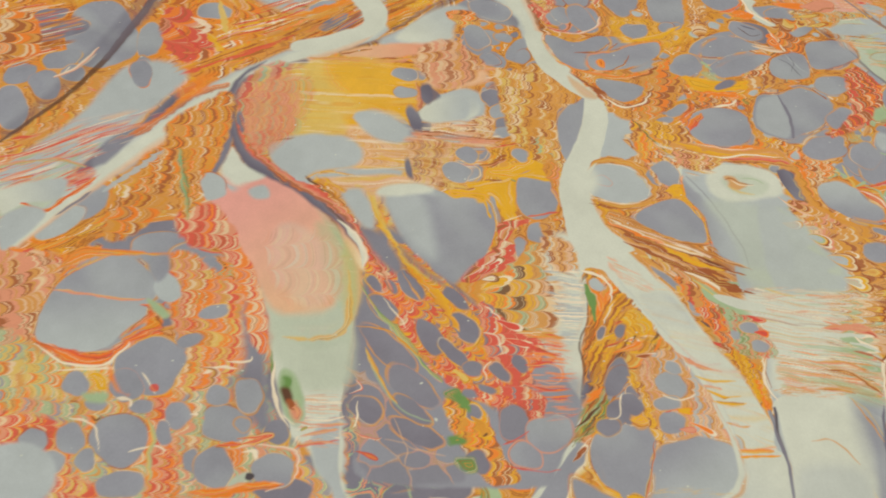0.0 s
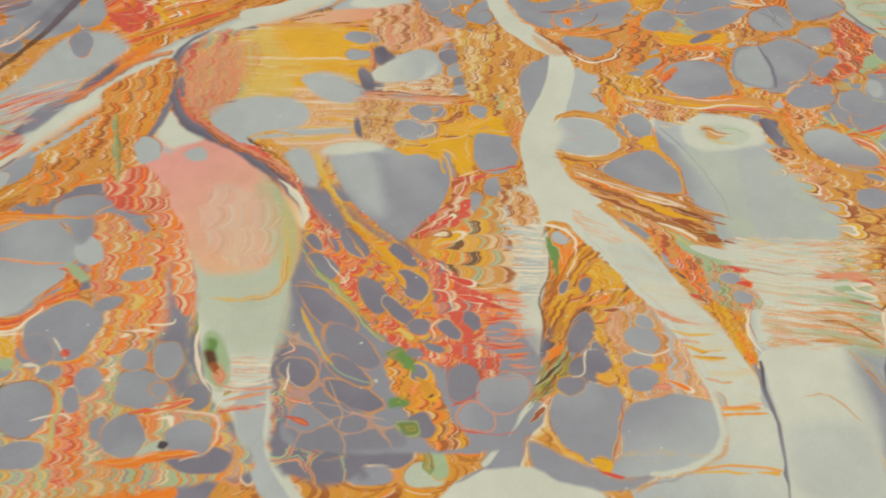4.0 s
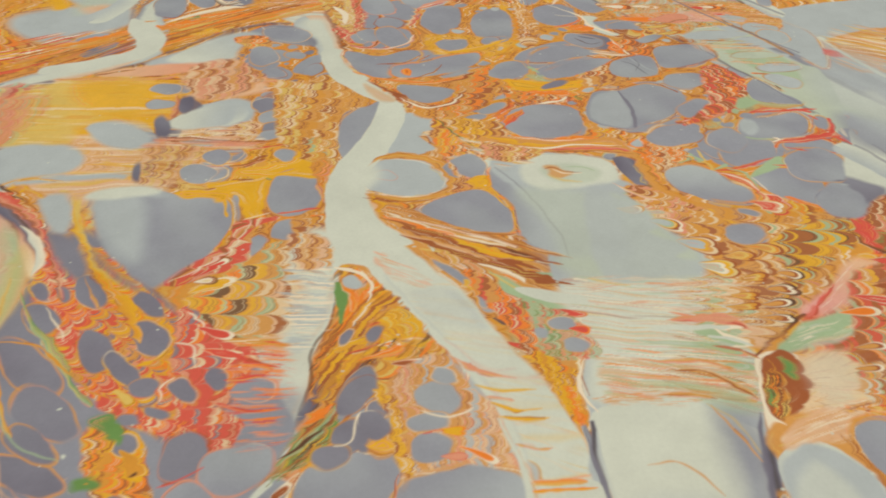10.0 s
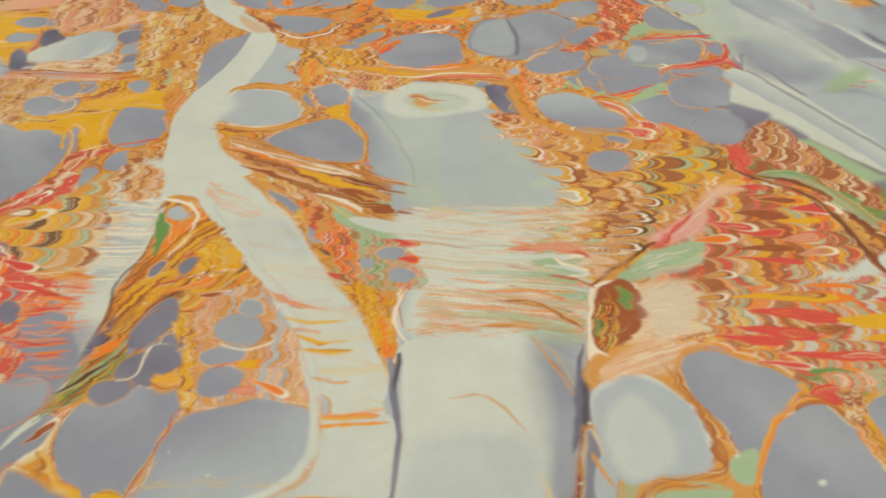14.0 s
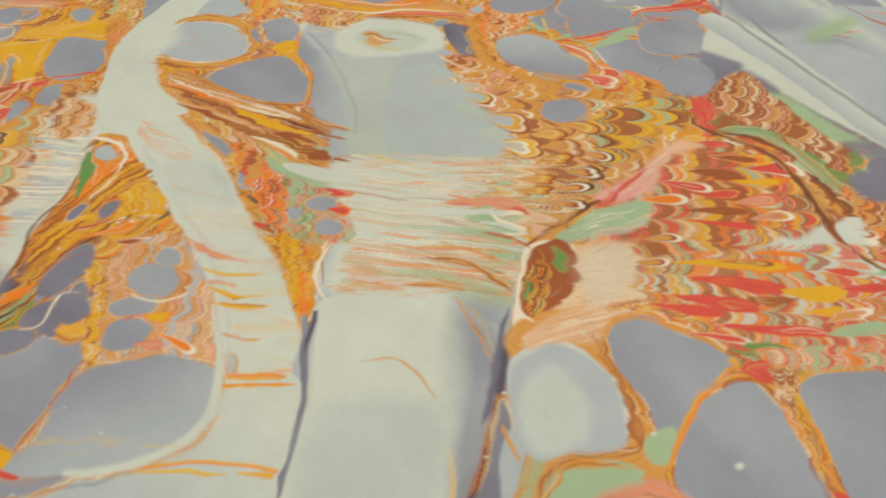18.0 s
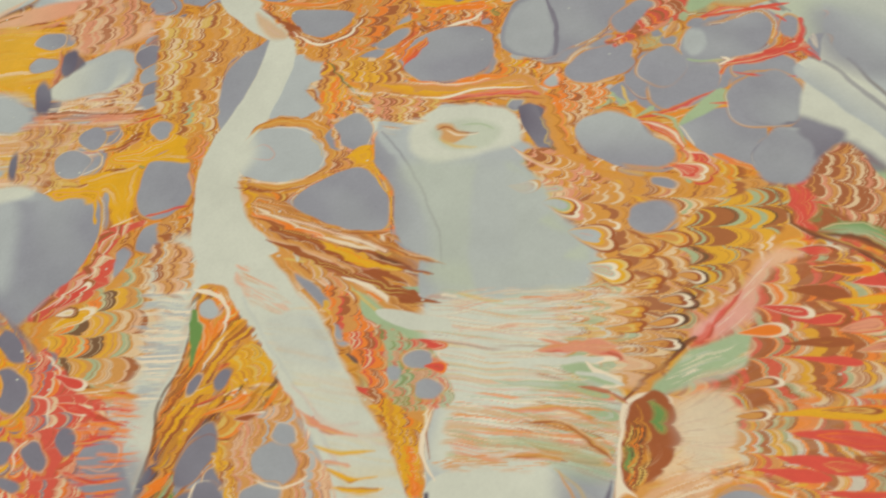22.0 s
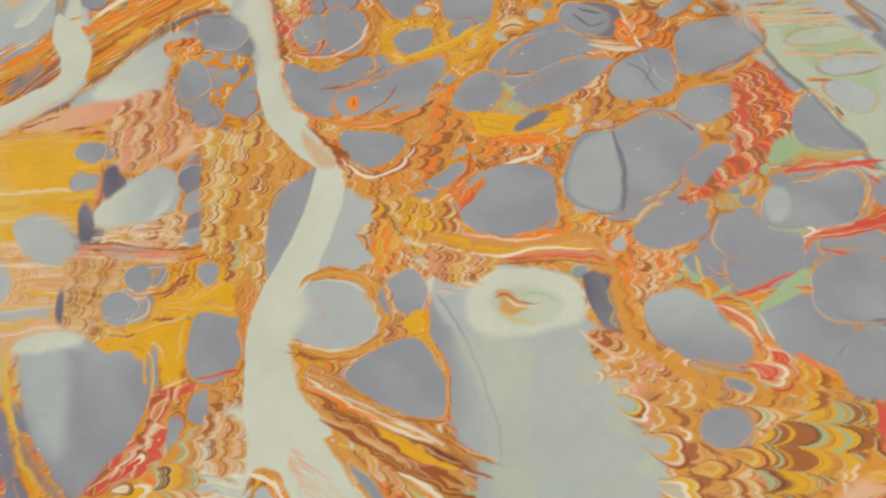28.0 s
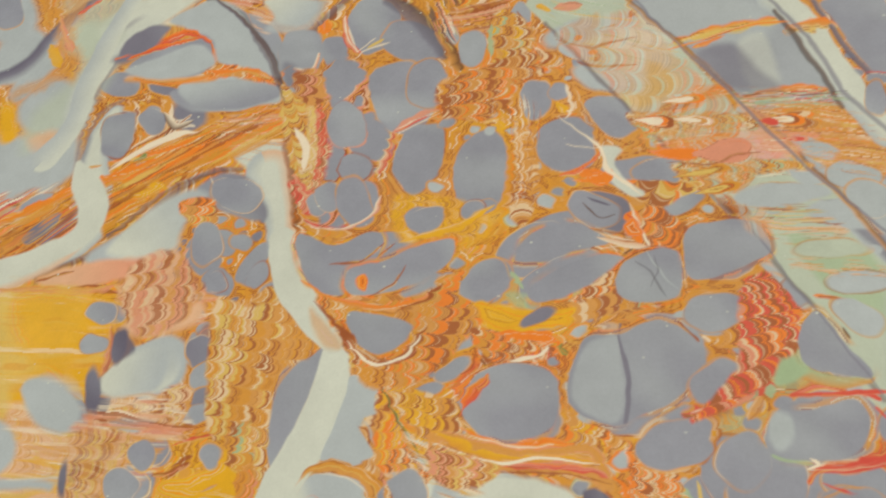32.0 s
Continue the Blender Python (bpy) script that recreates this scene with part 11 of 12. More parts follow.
comb("salmon red sage cream orange", 3.43, 0.95, -1, 0.54, (231.2, 119.5), (249.8, 120.8), (260, 122.2), (258.3, 113.6), (248, 116.1), (240.2, 114), (231.5, 116.4))
band("pale mist", 0.67, (245, 242.8, 4.1), (256, 229.2, 5.4), (267.4, 209.7, 4.5), (276, 192.3, 3.7), (286.2, 175.4, 2.7))
band("slate", 0.46, (249.6, 245.3, 0.5), (258.2, 230.8, 0.7), (269.5, 211.1, 0.7), (287.7, 179, 0.6), alpha=0.6)
blob("slate", 1.40, (239.1, 226.2), (245.6, 222.7), (249.5, 217.8), (240.9, 211.8), (238, 218.1))
drop(232.9, 213.2, 9.3, 6.9, 64, "grey", soft=0.95)
drop(232.6, 233.8, 10.1, 7.2, 67, "grey", soft=0.95)
comb("brown tan brown cream salmon", 7.45, 1.35, -20, 0.83, (235.9, 203), (248.1, 215.6), (253.3, 207), (260.3, 192.6), (266.5, 174.6), (258.3, 176.7), (246.9, 189.7))
band("green sage", 0.75, (236.8, 189.9, 1), (248.2, 188.6, 2.2), (256.8, 176.7, 2.5), (263.2, 165.3, 2), (276.8, 153.1, 1.2), taper=1.0)
band("red", 0.83, (232, 203.9, 2), (232.9, 193.2, 2.3), (234.2, 187.3, 1), taper=1.0)
comb("brown cream tan orange", 4.60, 1.00, -36, 0.68, (261.5, 168.8), (278.1, 156.2), (272.2, 142.3), (264.1, 152.3))
band("brown umber", 0.37, (227.8, 203.2, 0.4), (231.8, 191.9, 0.6), (242.4, 184.5, 0.8), (249.5, 177.3, 1), (253.9, 163.2, 0.9), (257.2, 148.4, 1), (269.1, 134.9, 1.4), taper=1.0)
drop(269.5, 168.6, 6, 5, 60, "slate", soft=1.5)
# cells and veins above the oval
comb("ochre tan brown cream orange", 5.05, 1.50, -6, 0.79, (75.7, 300.9), (94.7, 296.7), (116.9, 303), (124.1, 308.8), (135.3, 301), (130.3, 288.9), (115, 272.1), (97.2, 269.5), (88.5, 282.4))
blob("grey", 0.43, (65.2, 324.1), (78.6, 319.4), (92.2, 324.2), (96.5, 320.9), (94.1, 313.5), (85.6, 309.9), (84.6, 300.6), (74.4, 303.3), (67.5, 313.2))
blob("grey", 0.42, (85.6, 309.9), (97.1, 313.1), (108.4, 317.9), (119.8, 320.6), (121.5, 316.3), (118.4, 309.9), (109.3, 304.3), (96.2, 300.9), (86.6, 300.9))
blob("grey", 0.40, (87.3, 294), (94.9, 294.1), (107.4, 291.1), (109.7, 287.8), (105.3, 282), (100, 279.8), (94.1, 282.3), (88.8, 288.3))
band("orange tan", 0.41, (69, 306.6, 0.6), (80.8, 299.5, 1), (94.8, 295.8, 1.2), (106.1, 296.6, 1), (117.9, 302.5, 0.8), taper=1.0)
band("brown", 0.40, (75.1, 298.3, 0.6), (85.9, 288.6, 1.4), (94.4, 279.8, 1.6), (103.9, 277, 1.5), (109.9, 281.5, 1.2), (113.6, 289.5, 0.8), taper=1.0)
band("brown", 0.40, (105.3, 295.2, 0.4), (113.4, 299.1, 1.2), (117.8, 304, 0.6), taper=1.0)
band("cream", 0.20, (88.3, 284.5, 0.4), (98.4, 276.8, 0.6), (107.4, 278.7, 0.6), (112.7, 286.9, 0.4), taper=1.0)
vein("brown", 0.43, (78.4, 311.7), (89.3, 312.9), (96.9, 319.9))
blob("orange", 0.42, (88.8, 306.2), (91.7, 307.7), (93, 302.2), (89.9, 302.3))
vein("brown", 0.31, (105.4, 311), (102.1, 304.7), (94, 299.8))
drop(132.5, 304.5, 8.3, 6.8, 40)
drop(110.7, 327.7, 6.1, 5.4, 44)
drop(74.2, 338.9, 6.6, 5, -55)
drop(83.9, 336.3, 11.1, 5.9, -67)
band("yellow", 0.64, (102.4, 320.1, 0.6), (112, 322.1, 0.9), (123.4, 325.7, 1.7), (133.6, 333.2, 1.1), taper=1.0)
blob("yellow", 0.76, (129.6, 297.3), (142.5, 294.7), (153, 294), (160.2, 295.2), (158.1, 289.1), (146.1, 288.1), (133.8, 289.3))
blob("grey", 0.40, (141.4, 313.3), (145.9, 320.6), (156.8, 324.8), (167.4, 321.1), (171.2, 317.2), (160.2, 314.9), (151.3, 311.6), (144.1, 311.4))
blob("grey", 0.39, (146, 299.8), (149.5, 304.7), (160.2, 311), (170.7, 313.5), (175.7, 310.7), (166.9, 303.7), (156.5, 298.6), (149.5, 296.6))
drop(149.5, 292.1, 5.2, 2.3, 25, "slate")
blob("orange", 0.37, (139.1, 288), (152.9, 286.6), (152.9, 283.4), (140.9, 284.2))
comb("brown orange ochre cream", 3.12, 1.43, -17, 0.56, (129.9, 288.9), (142.6, 285.6), (151.2, 283.2), (147, 279.2), (135.8, 279), (130.5, 282.7))
band("cream", 0.27, (141.9, 277.5, 0.6), (149.5, 279, 0.7), (153.3, 282.2, 0.5), taper=1.0)
band("cream salmon", 0.22, (75.8, 325.9, 0.2), (83.9, 326.5, 0.7), (91.5, 331.5, 0.7), (93.3, 338.6, 0.7), taper=1.0)
comb("orange brown ochre cream", 5.25, 1.45, -31, 0.57, (181.7, 328.1), (187, 329.6), (195, 321.7), (193.6, 313.1), (186.2, 315.2), (182.5, 310.3), (168.5, 299.3), (159.9, 298.2), (170.5, 307.5), (179.4, 315))
band("orange", 0.39, (179, 325.1, 0.8), (179.6, 320.5, 1.6), (181.2, 317, 1.2), taper=1.0)
band("cream", 0.39, (177.5, 331, 0.2), (182.1, 319, 0.6), (183.6, 314.9, 0.4), taper=1.0)
band("peach cream", 0.39, (167.4, 319.3, 0.4), (176, 316.8, 1.2), (183.1, 315, 0.8), taper=1.0)
blob("grey", 0.37, (172.9, 303), (175.7, 310.1), (184.4, 313.9), (191.9, 312.9), (193, 304.7), (190, 297.9), (180.1, 296.3), (174.4, 298.6))
vein("char", 0.28, (179.1, 310.7), (183.9, 305.9), (187.6, 298.1), alpha=0.5)
vein("mist", 0.37, (182.7, 313.5), (187.2, 305.4), (191, 300.8))
vein("char", 0.28, (185.1, 312.1), (185.7, 306.7), (183.7, 301.7), alpha=0.4)
blob("grey", 0.37, (194, 319.6), (203.5, 323.5), (215.3, 322.7), (218.4, 312.4), (210.2, 307.8), (200.2, 303.8), (194.7, 305.6))
drop(200.9, 293.4, 7.9, 6, 1)
drop(199.9, 272.5, 7.7, 4.5, 46)
drop(187.9, 253.7, 10.2, 6.5, 23)
drop(205.9, 250.4, 7.6, 6.4, 39)
comb("red brown cream salmon orange brown", 5.41, 1.43, 24, 0.68, (209.7, 302.7), (217.8, 304.5), (224.7, 294.8), (227.3, 292.2), (221.3, 279.8), (212.9, 271.4), (203.2, 264.6), (192.8, 261.1), (205.5, 275.4), (207.1, 288.9))
blob("sage", 0.98, (217.8, 278.3), (223.9, 279.6), (224.7, 273.9), (215.5, 271.1))
blob("grey", 0.33, (223.4, 287.2), (228.7, 293.2), (233.6, 286.1), (241.2, 274.2), (233.4, 274.6), (225, 276.7))
blob("grey", 0.31, (212.2, 255.4), (216, 263), (226.3, 264.8), (235.2, 267.6), (238.6, 262.1), (236, 254.6), (230, 250.8), (221.6, 250.6), (214.7, 251.9))
drop(216.6, 258.6, 4.9, 3.4, 81, "mist", soft=1.0)
band("red", 0.32, (226, 268, 0.5), (235.5, 269.2, 0.8), (245.4, 269.5, 0.6), taper=1.0)
band("red", 0.30, (222, 248.4, 0.5), (229.7, 248.9, 0.7), (236.8, 251, 1.3), (245.5, 254.4, 1.8), taper=1.0)
band("cream", 0.15, (221.3, 248.1, 0.3), (224.2, 249.5, 0.5), (222.3, 251, 0.3), taper=1.0)
band("slate", 0.35, (206.9, 332.9, 0.3), (216, 316.5, 0.4), (227.5, 295.5, 0.3), (244.8, 266.1, 0.3), alpha=0.6)
drop(30.2, 321.9, 9, 5.6, -66)
drop(37.6, 306.3, 4.2, 3.1, -53)
drop(44, 321.8, 4.4, 3.2, -29)
drop(37.8, 342, 10.9, 6.6, -18)
drop(52.8, 308.6, 5, 3.4, 62)
# tapes and drawn paint beyond the crease
comb("tan peach mint pale orange", 9.29, 2.18, -5, 1.64, (153, 405.2), (176.5, 413.3), (195.4, 390), (210.7, 369), (216.3, 350.5), (218.4, 317.5), (209.3, 325.8), (190.1, 352.3), (172.2, 379.8), alpha=0.5)
shell("orange tan cream", 189, 370.5, 203.6, 370.6, 2.13)
shell("brown orange cream", 179.5, 362.8, 193.2, 361.7, 3.01)
shell("tan cream tan cream", 192.4, 362.4, 206.7, 361.8, 2.98)
shell("orange", 182.9, 351.7, 199.8, 349.9, 2.89)
shell("salmon", 197.2, 351.4, 216.2, 350.1, 5.71)
shell("ochre brown straw", 191.5, 341.3, 208.9, 342.8, 1.92)
shell("ochre brown straw", 198, 333.5, 211.7, 335.5, 2.47)
shell("orange brown cream", 220.5, 360.2, 233.2, 359.6, 2.67)
shell("red", 218.8, 360.6, 224.8, 360.5, 2.02)
shell("salmon red", 225, 353.2, 233.4, 353.2, 1.30)
blob("mist", 0.91, (209.7, 331.5), (216.7, 335.6), (233.1, 335.8), (237.4, 331.5), (225.9, 328.6), (214.5, 328.6))
vein("brown", 0.39, (189.9, 346.8), (203.8, 344.8), (210.9, 347.6), (218.7, 348.6))
vein("umber", 0.30, (214.4, 370.6), (225.1, 372.4), (233.5, 369.8), (247.1, 370.4), alpha=0.7)
vein("orange", 0.44, (191.7, 392.9), (201.4, 395.7), (218.6, 401.4), (233.3, 401.4))
band("orange tan", 0.63, (233.1, 399.6, 0.9), (240.4, 400.5, 2.1), (245.6, 399.4, 1.7), taper=1.0)
blob("slate", 2.09, (201, 389.4), (212.5, 394.4), (220.7, 382.4), (226.9, 373.4), (211.1, 374.9), alpha=0.7)
band("slate", 0.40, (180.7, 419.7, 0.5), (193.8, 397.8, 0.4), (211, 373.7, 0.6), (227.8, 347.6, 0.6), (253.4, 314.4, 0.5), alpha=0.7)
band("slate", 0.60, (227.1, 413.4, 0.7), (239.2, 390.2, 0.8), (246.8, 368.1, 0.8), (259, 350.7, 0.7), alpha=0.7)
blob("orange", 0.40, (157.1, 342.2), (166.4, 342.3), (172.8, 344.6), (171.8, 339.1), (164.5, 340.2))
blob("orange", 0.38, (176.1, 323.1), (178.7, 326.1), (181.2, 320.5), (177.2, 320))
band("cream", 0.41, (153.8, 367.9, 0.2), (168.2, 354.3, 0.6), (171, 344.7, 1), (177.2, 338.8, 0.6), (181.5, 333.3, 0.2), taper=1.0)
# ribbons at the corner
band("orange ochre", 0.77, (-66.6, 332.8, 2.6), (-48.4, 339.7, 3.1), (-30.8, 347.8, 2.6), (-10, 353.1, 3.6), (12.7, 359.4, 4.5), (34.5, 368.4, 4), taper=1.0)
streaks("brown ochre orange tan straw", 33, 4.15, 1.01, (-64.6, 327.7), (-43.2, 339.4), (-27.4, 345), (4.6, 362.6), (30.6, 375.3), (46.6, 378), (50.5, 369.8), (34.4, 358), (7.4, 352), (-15.4, 330.8), (-41.1, 319.6), (-61.6, 320.2), cover=0.8, alpha=0.85)
band("pale", 0.75, (-34.8, 359.8, 1.6), (-29.1, 350.3, 5.7), (-21.5, 338.4, 6.3), (-23.7, 326.2, 4.9), (-40.7, 318.4, 3.9), (-58.6, 312.9, 3.5))
band("cream", 0.52, (-20.5, 355, 0.8), (-8.4, 364.8, 1.3), (5, 370.5, 1.8), (14.6, 371.2, 0.8), taper=1.0)
band("cream umber", 0.53, (-3.1, 382.1, 0.8), (3.9, 374.7, 1.6), (10.8, 376.9, 0.8), taper=1.0)
blob("mist", 1.06, (1.3, 394.5), (21.2, 395.5), (41.5, 392.2), (46.3, 386.2), (34, 381.8), (17, 381.9), (5.7, 387), to="grey", way=-77)
blob("mist", 1.14, (-28.3, 406.3), (-18.5, 409.8), (0.8, 416.9), (9.6, 412.9), (14, 404.9), (2.4, 400.2), (-15.9, 400.6))
blob("slate", 1.78, (-33, 417.5), (-25.9, 426.2), (-15.5, 428.2), (-15.6, 418.7), (-25, 413.6))
band("orange red", 0.58, (-28.7, 412.4, 0.9), (-15.2, 417.1, 1.8), (5, 421, 1.7), taper=1.0)
band("orange tan", 0.54, (13.2, 397.7, 0.8), (27.6, 400.6, 1.9), (41, 395, 1.3), taper=1.0)
blob("grey", 0.81, (-28.3, 375.8), (-23.8, 382.4), (-16.2, 383.2), (-14.2, 372), (-20.4, 362.9), (-26.1, 364.6))
band("pale mist", 0.88, (-35.2, 448.7, 4.4), (-40.3, 427.9, 4.9), (-43.7, 403.3, 5.3), (-44.1, 379.8, 5), (-51.9, 363.6, 6.5))
comb("straw ochre tan cream brown", 5.64, 1.92, -72, 0.73, (46.4, 391.7), (58.4, 377), (64, 351.2), (61.5, 346.5), (55.2, 356.7), (47.8, 377.9))
band("cream", 0.48, (54.9, 370.7, 1), (61.2, 361.3, 1.4), (61.8, 351.3, 1.2), taper=1.0)
band("umber slate", 0.55, (5.1, 443.3, 0.6), (25.3, 423.3, 1.1), (39.8, 400.8, 1.3), (48, 383.3, 0.8), alpha=0.7, taper=1.0)
# soft drawn paint in the hollow
streaks("straw yellow cream tan peach", 1, 4.82, 2.99, (-51.7, 301.5), (-5.1, 302.7), (3.7, 284.9), (-1.9, 256.7), (2.9, 227.7), (-20.3, 224.1), (-43.1, 255.7), cover=0.5, alpha=0.6)
streaks("peach straw cream tan", 1, 5.14, 2.27, (-27.5, 254.4), (8.5, 253.6), (11.6, 227.9), (-30.2, 224.5), cover=0.5, alpha=0.6)
blob("mist", 1.73, (-46.6, 252.3), (-32.8, 256), (-24.2, 250.2), (-27, 240.3), (-41.4, 238.7))
blob("mist", 1.49, (-27.3, 268.1), (-18.4, 272.9), (-7.5, 265.1), (-1.4, 258.1), (-9.4, 252.5), (-18.8, 259))
band("tan salmon", 0.65, (-52.1, 304.9, 1), (-36.9, 304.9, 1.3), (-14.8, 304, 1.6), (-1.1, 305.9, 0.7), taper=1.0)
blob("pale", 1.54, (10.6, 278.6), (18.5, 284.6), (27.1, 285.5), (29.7, 274.8), (21.8, 266.2), (10.2, 268.7), (3.3, 272), to="mist", way=67)
comb("peach salmon cream tan brown", 6.90, 1.93, 2, 1.30, (2, 313.8), (18.2, 319.8), (28, 308.2), (29.3, 293), (13.1, 287), (3.4, 296.1), alpha=0.8)
streaks("peach tan cream salmon", 1, 2.99, 1.17, (3, 265.4), (26.5, 267), (34.2, 254.2), (28.9, 237.8), (3.9, 237.2), cover=0.6, alpha=0.7)
# the pink trunk and the fold behind it
blob("mint", 2.41, (-56.7, 183.1), (-27, 186.4), (-22.4, 162.9), (-37.9, 157.6), (-51.4, 159.8))
blob("pink", 2.56, (-83, 209.2), (-74.6, 225.3), (-60.6, 231.9), (-44.8, 223.5), (-32.9, 205.9), (-26.1, 186.4), (-27.3, 167.9), (-38.3, 162.1), (-52.2, 166.1), (-64, 185.6), (-74.8, 195.9), to="peach", way=-54)
blob("mint", 2.74, (-51.4, 159.8), (-25.2, 165.4), (-18.1, 153.1), (-18.8, 134.2), (-35.1, 131.6), (-50.3, 147.6), alpha=0.8)
blob("pale", 2.51, (-52.7, 207), (-37.6, 200.1), (-28.6, 178.3), (-34.3, 166.5), (-46.3, 172.7), (-55.4, 191.3), alpha=0.3)
blob("sage", 3.02, (-38.2, 205.8), (-28.4, 203.2), (-21.2, 186.5), (-23.2, 168), (-29.8, 178.3), alpha=0.5)
blob("straw", 1.98, (-25.7, 198.9), (-19.6, 192.6), (-16.1, 178.6), (-20, 160.5), (-24.5, 173.1), alpha=0.4)
comb("pink cream peach salmon pale", 12.47, 2.77, 1, 2.00, (-58.1, 202.5), (-30.3, 197.4), (-25.7, 170.5), (-48.2, 170), alpha=0.3)
band("yellow straw", 0.71, (-23.3, 183.8, 0.5), (-20.8, 165.5, 1.2), (-24.4, 155.4, 1.4), (-36.2, 152.7, 1.2), (-46.2, 153.5, 0.5), alpha=0.7, taper=1.0)
comb("red orange cream salmon", 8.10, 2.07, 1, 1.00, (-98.9, 210.9), (-82.9, 216), (-73.3, 204.5), (-63.5, 185.6), (-55.1, 167.3), (-52, 147.6), (-58.6, 151), (-64.3, 172.3), (-76.6, 192.2), (-91.2, 195.5))
blob("pale", 1.41, (-80.5, 247.5), (-73.6, 239.2), (-62.7, 232.4), (-70.1, 228.5), (-79.2, 232.7))
blob("mist", 1.09, (-69.5, 224.2), (-62.4, 226.2), (-60.1, 220.1), (-66.4, 219.4))
blob("mist", 0.82, (-89.3, 225), (-83.2, 230.1), (-78.9, 221.5), (-86.7, 218.3))
comb("red salmon tan sage straw", 10.69, 2.38, 1, 1.53, (-82.2, 282.7), (-72.2, 300.9), (-51.3, 297.7), (-49.1, 276.4), (-57, 253.7), (-69.6, 251.7), (-78.7, 266.8), alpha=0.8)
band("slate dusk", 1.15, (-72.4, 302.4, 1), (-81.9, 292, 1.6), (-85.8, 275.4, 1.5), (-80.6, 254.8, 2.3), (-69.5, 238.6, 2.5), (-50.1, 226.5, 2.2), (-31.4, 210.4, 1.6), (-15.7, 190.8, 1), taper=1.0)
band("red salmon brown", 0.81, (-79.8, 266.8, 0.9), (-69.4, 245.1, 1.4), (-50.4, 229, 1.9), (-29.3, 214.3, 1.9), (-16.1, 196.3, 1.8), (-4.4, 174.9, 0.7), taper=1.0)
band("cream pale", 0.51, (-29.8, 208.9, 0.5), (-22.4, 201.9, 1.6), (-17.4, 192.1, 1.5), (-17.7, 185.3, 0.5), taper=1.0)
blob("sage", 1.09, (-44.9, 139.4), (-40.1, 138.4), (-35.5, 129.3), (-34.7, 120.1), (-40.1, 120), (-44.5, 129.2))
blob("green", 1.10, (-43.7, 136.5), (-40.9, 136), (-41, 131), (-43.7, 131.4))
blob("umber", 1.09, (-44.4, 131.9), (-41.5, 132.4), (-39.4, 128.4), (-40.3, 125.7), (-43, 127.4))
blob("salmon", 1.28, (-40.3, 125.7), (-37.5, 126.6), (-35.5, 123.1), (-36.3, 119.6), (-38.9, 120.9))
blob("brown", 0.86, (-41.8, 127.9), (-39.2, 126.6), (-38.4, 123.1), (-40.6, 124.3))
band("cream", 0.43, (-47.9, 142.9, 0.2), (-47.6, 133.6, 0.9), (-44.1, 122.5, 0.9), (-39.7, 117.2, 0.4), taper=1.0)
vein("salmon", 0.42, (-37.9, 119.4), (-27.5, 118), (-18.9, 118.6))
vein("cream", 0.42, (-32.8, 120.1), (-25.6, 119.6), (-19.1, 121.2))
comb("ochre orange tan brown cream", 7.13, 1.76, 1, 1.14, (-111.4, 262.5), (-88.4, 281.8), (-83.2, 268.4), (-84.4, 248), (-91.9, 228.6), (-93, 207.5), (-102.7, 220.4), (-115.9, 223.1), (-110.8, 246.7))
band("green sage", 0.83, (-103.8, 246.9, 1.2), (-98.5, 228.5, 1.7), (-93.1, 208.1, 0.8), taper=1.0)
streaks("red salmon peach cream", 27, 3.48, 2.31, (-189.4, 246.1), (-138, 265.3), (-114.7, 265.9), (-143.8, 236.2), (-181.8, 221.9), cover=0.4, alpha=0.7)
# pools and soft folds of the yellow hollow
blob("straw", 3.58, (-61.8, 294.8), (-27.5, 303.5), (-11.8, 300.2), (-10.5, 278.1), (-27.8, 270.8), (-35.6, 255.3), (-50.4, 253), (-55, 273.8), alpha=0.8)
blob("yellow", 3.65, (-43.2, 301.5), (-7.5, 301.8), (1.6, 290), (2, 275.6), (-3.6, 268), (-13.1, 270.2), (-30.1, 279.6), alpha=0.8)
streaks("yellow straw ochre cream", -2, 4.75, 2.36, (-61.7, 301.4), (-3.7, 299.9), (2.1, 269.7), (-12.6, 268.3), (-36.9, 256.1), (-49.5, 256.6), cover=0.4, alpha=0.5, long=7.0)
blob("salmon", 2.60, (-77.5, 268.8), (-72.6, 286.7), (-59.1, 293.4), (-54.1, 277.7), (-55.6, 261.2), (-63.7, 247.1), (-71.3, 249.5), alpha=0.65)
comb("salmon tan straw sage red", 8.47, 1.74, -2, 1.74, (-76.3, 266.8), (-72.6, 286.7), (-49.7, 292.1), (-47.9, 271.6), (-53.1, 254.9), (-63.8, 244.7), alpha=0.4)
streaks("straw cream peach yellow tan", -2, 4.08, 1.58, (-46.4, 253.6), (-1.8, 252), (-0.9, 233.6), (-40.5, 234.9), cover=0.5, alpha=0.7)
blob("mist", 1.58, (-61.8, 243.6), (-53, 254.5), (-36.9, 256.1), (-22.2, 249.2), (-23.9, 239), (-38.7, 235.5), (-47.8, 231.9), (-58.8, 237.5))
blob("mist", 1.69, (-26.7, 268.8), (-19.8, 271.3), (-10, 267.8), (-2, 260), (-2.9, 252.4), (-13.4, 253.5), (-23.7, 261.5))
band("mist", 1.27, (-39.7, 232.3, 1), (-22.8, 235, 1.5), (-4.1, 235, 1.3))
streaks("peach tan cream brown salmon", -2, 3.48, 1.33, (0, 258.4), (37, 262.6), (38.4, 250.5), (21.8, 252.2), (21.6, 240.1), (6.9, 234), (2.9, 234.1), cover=0.65, alpha=0.8)
comb("peach straw tan brown", 5.41, 1.41, -2, 1.04, (-1.1, 251.9), (19.8, 251.9), (18.7, 233.6), (2.8, 230.3), alpha=0.6)
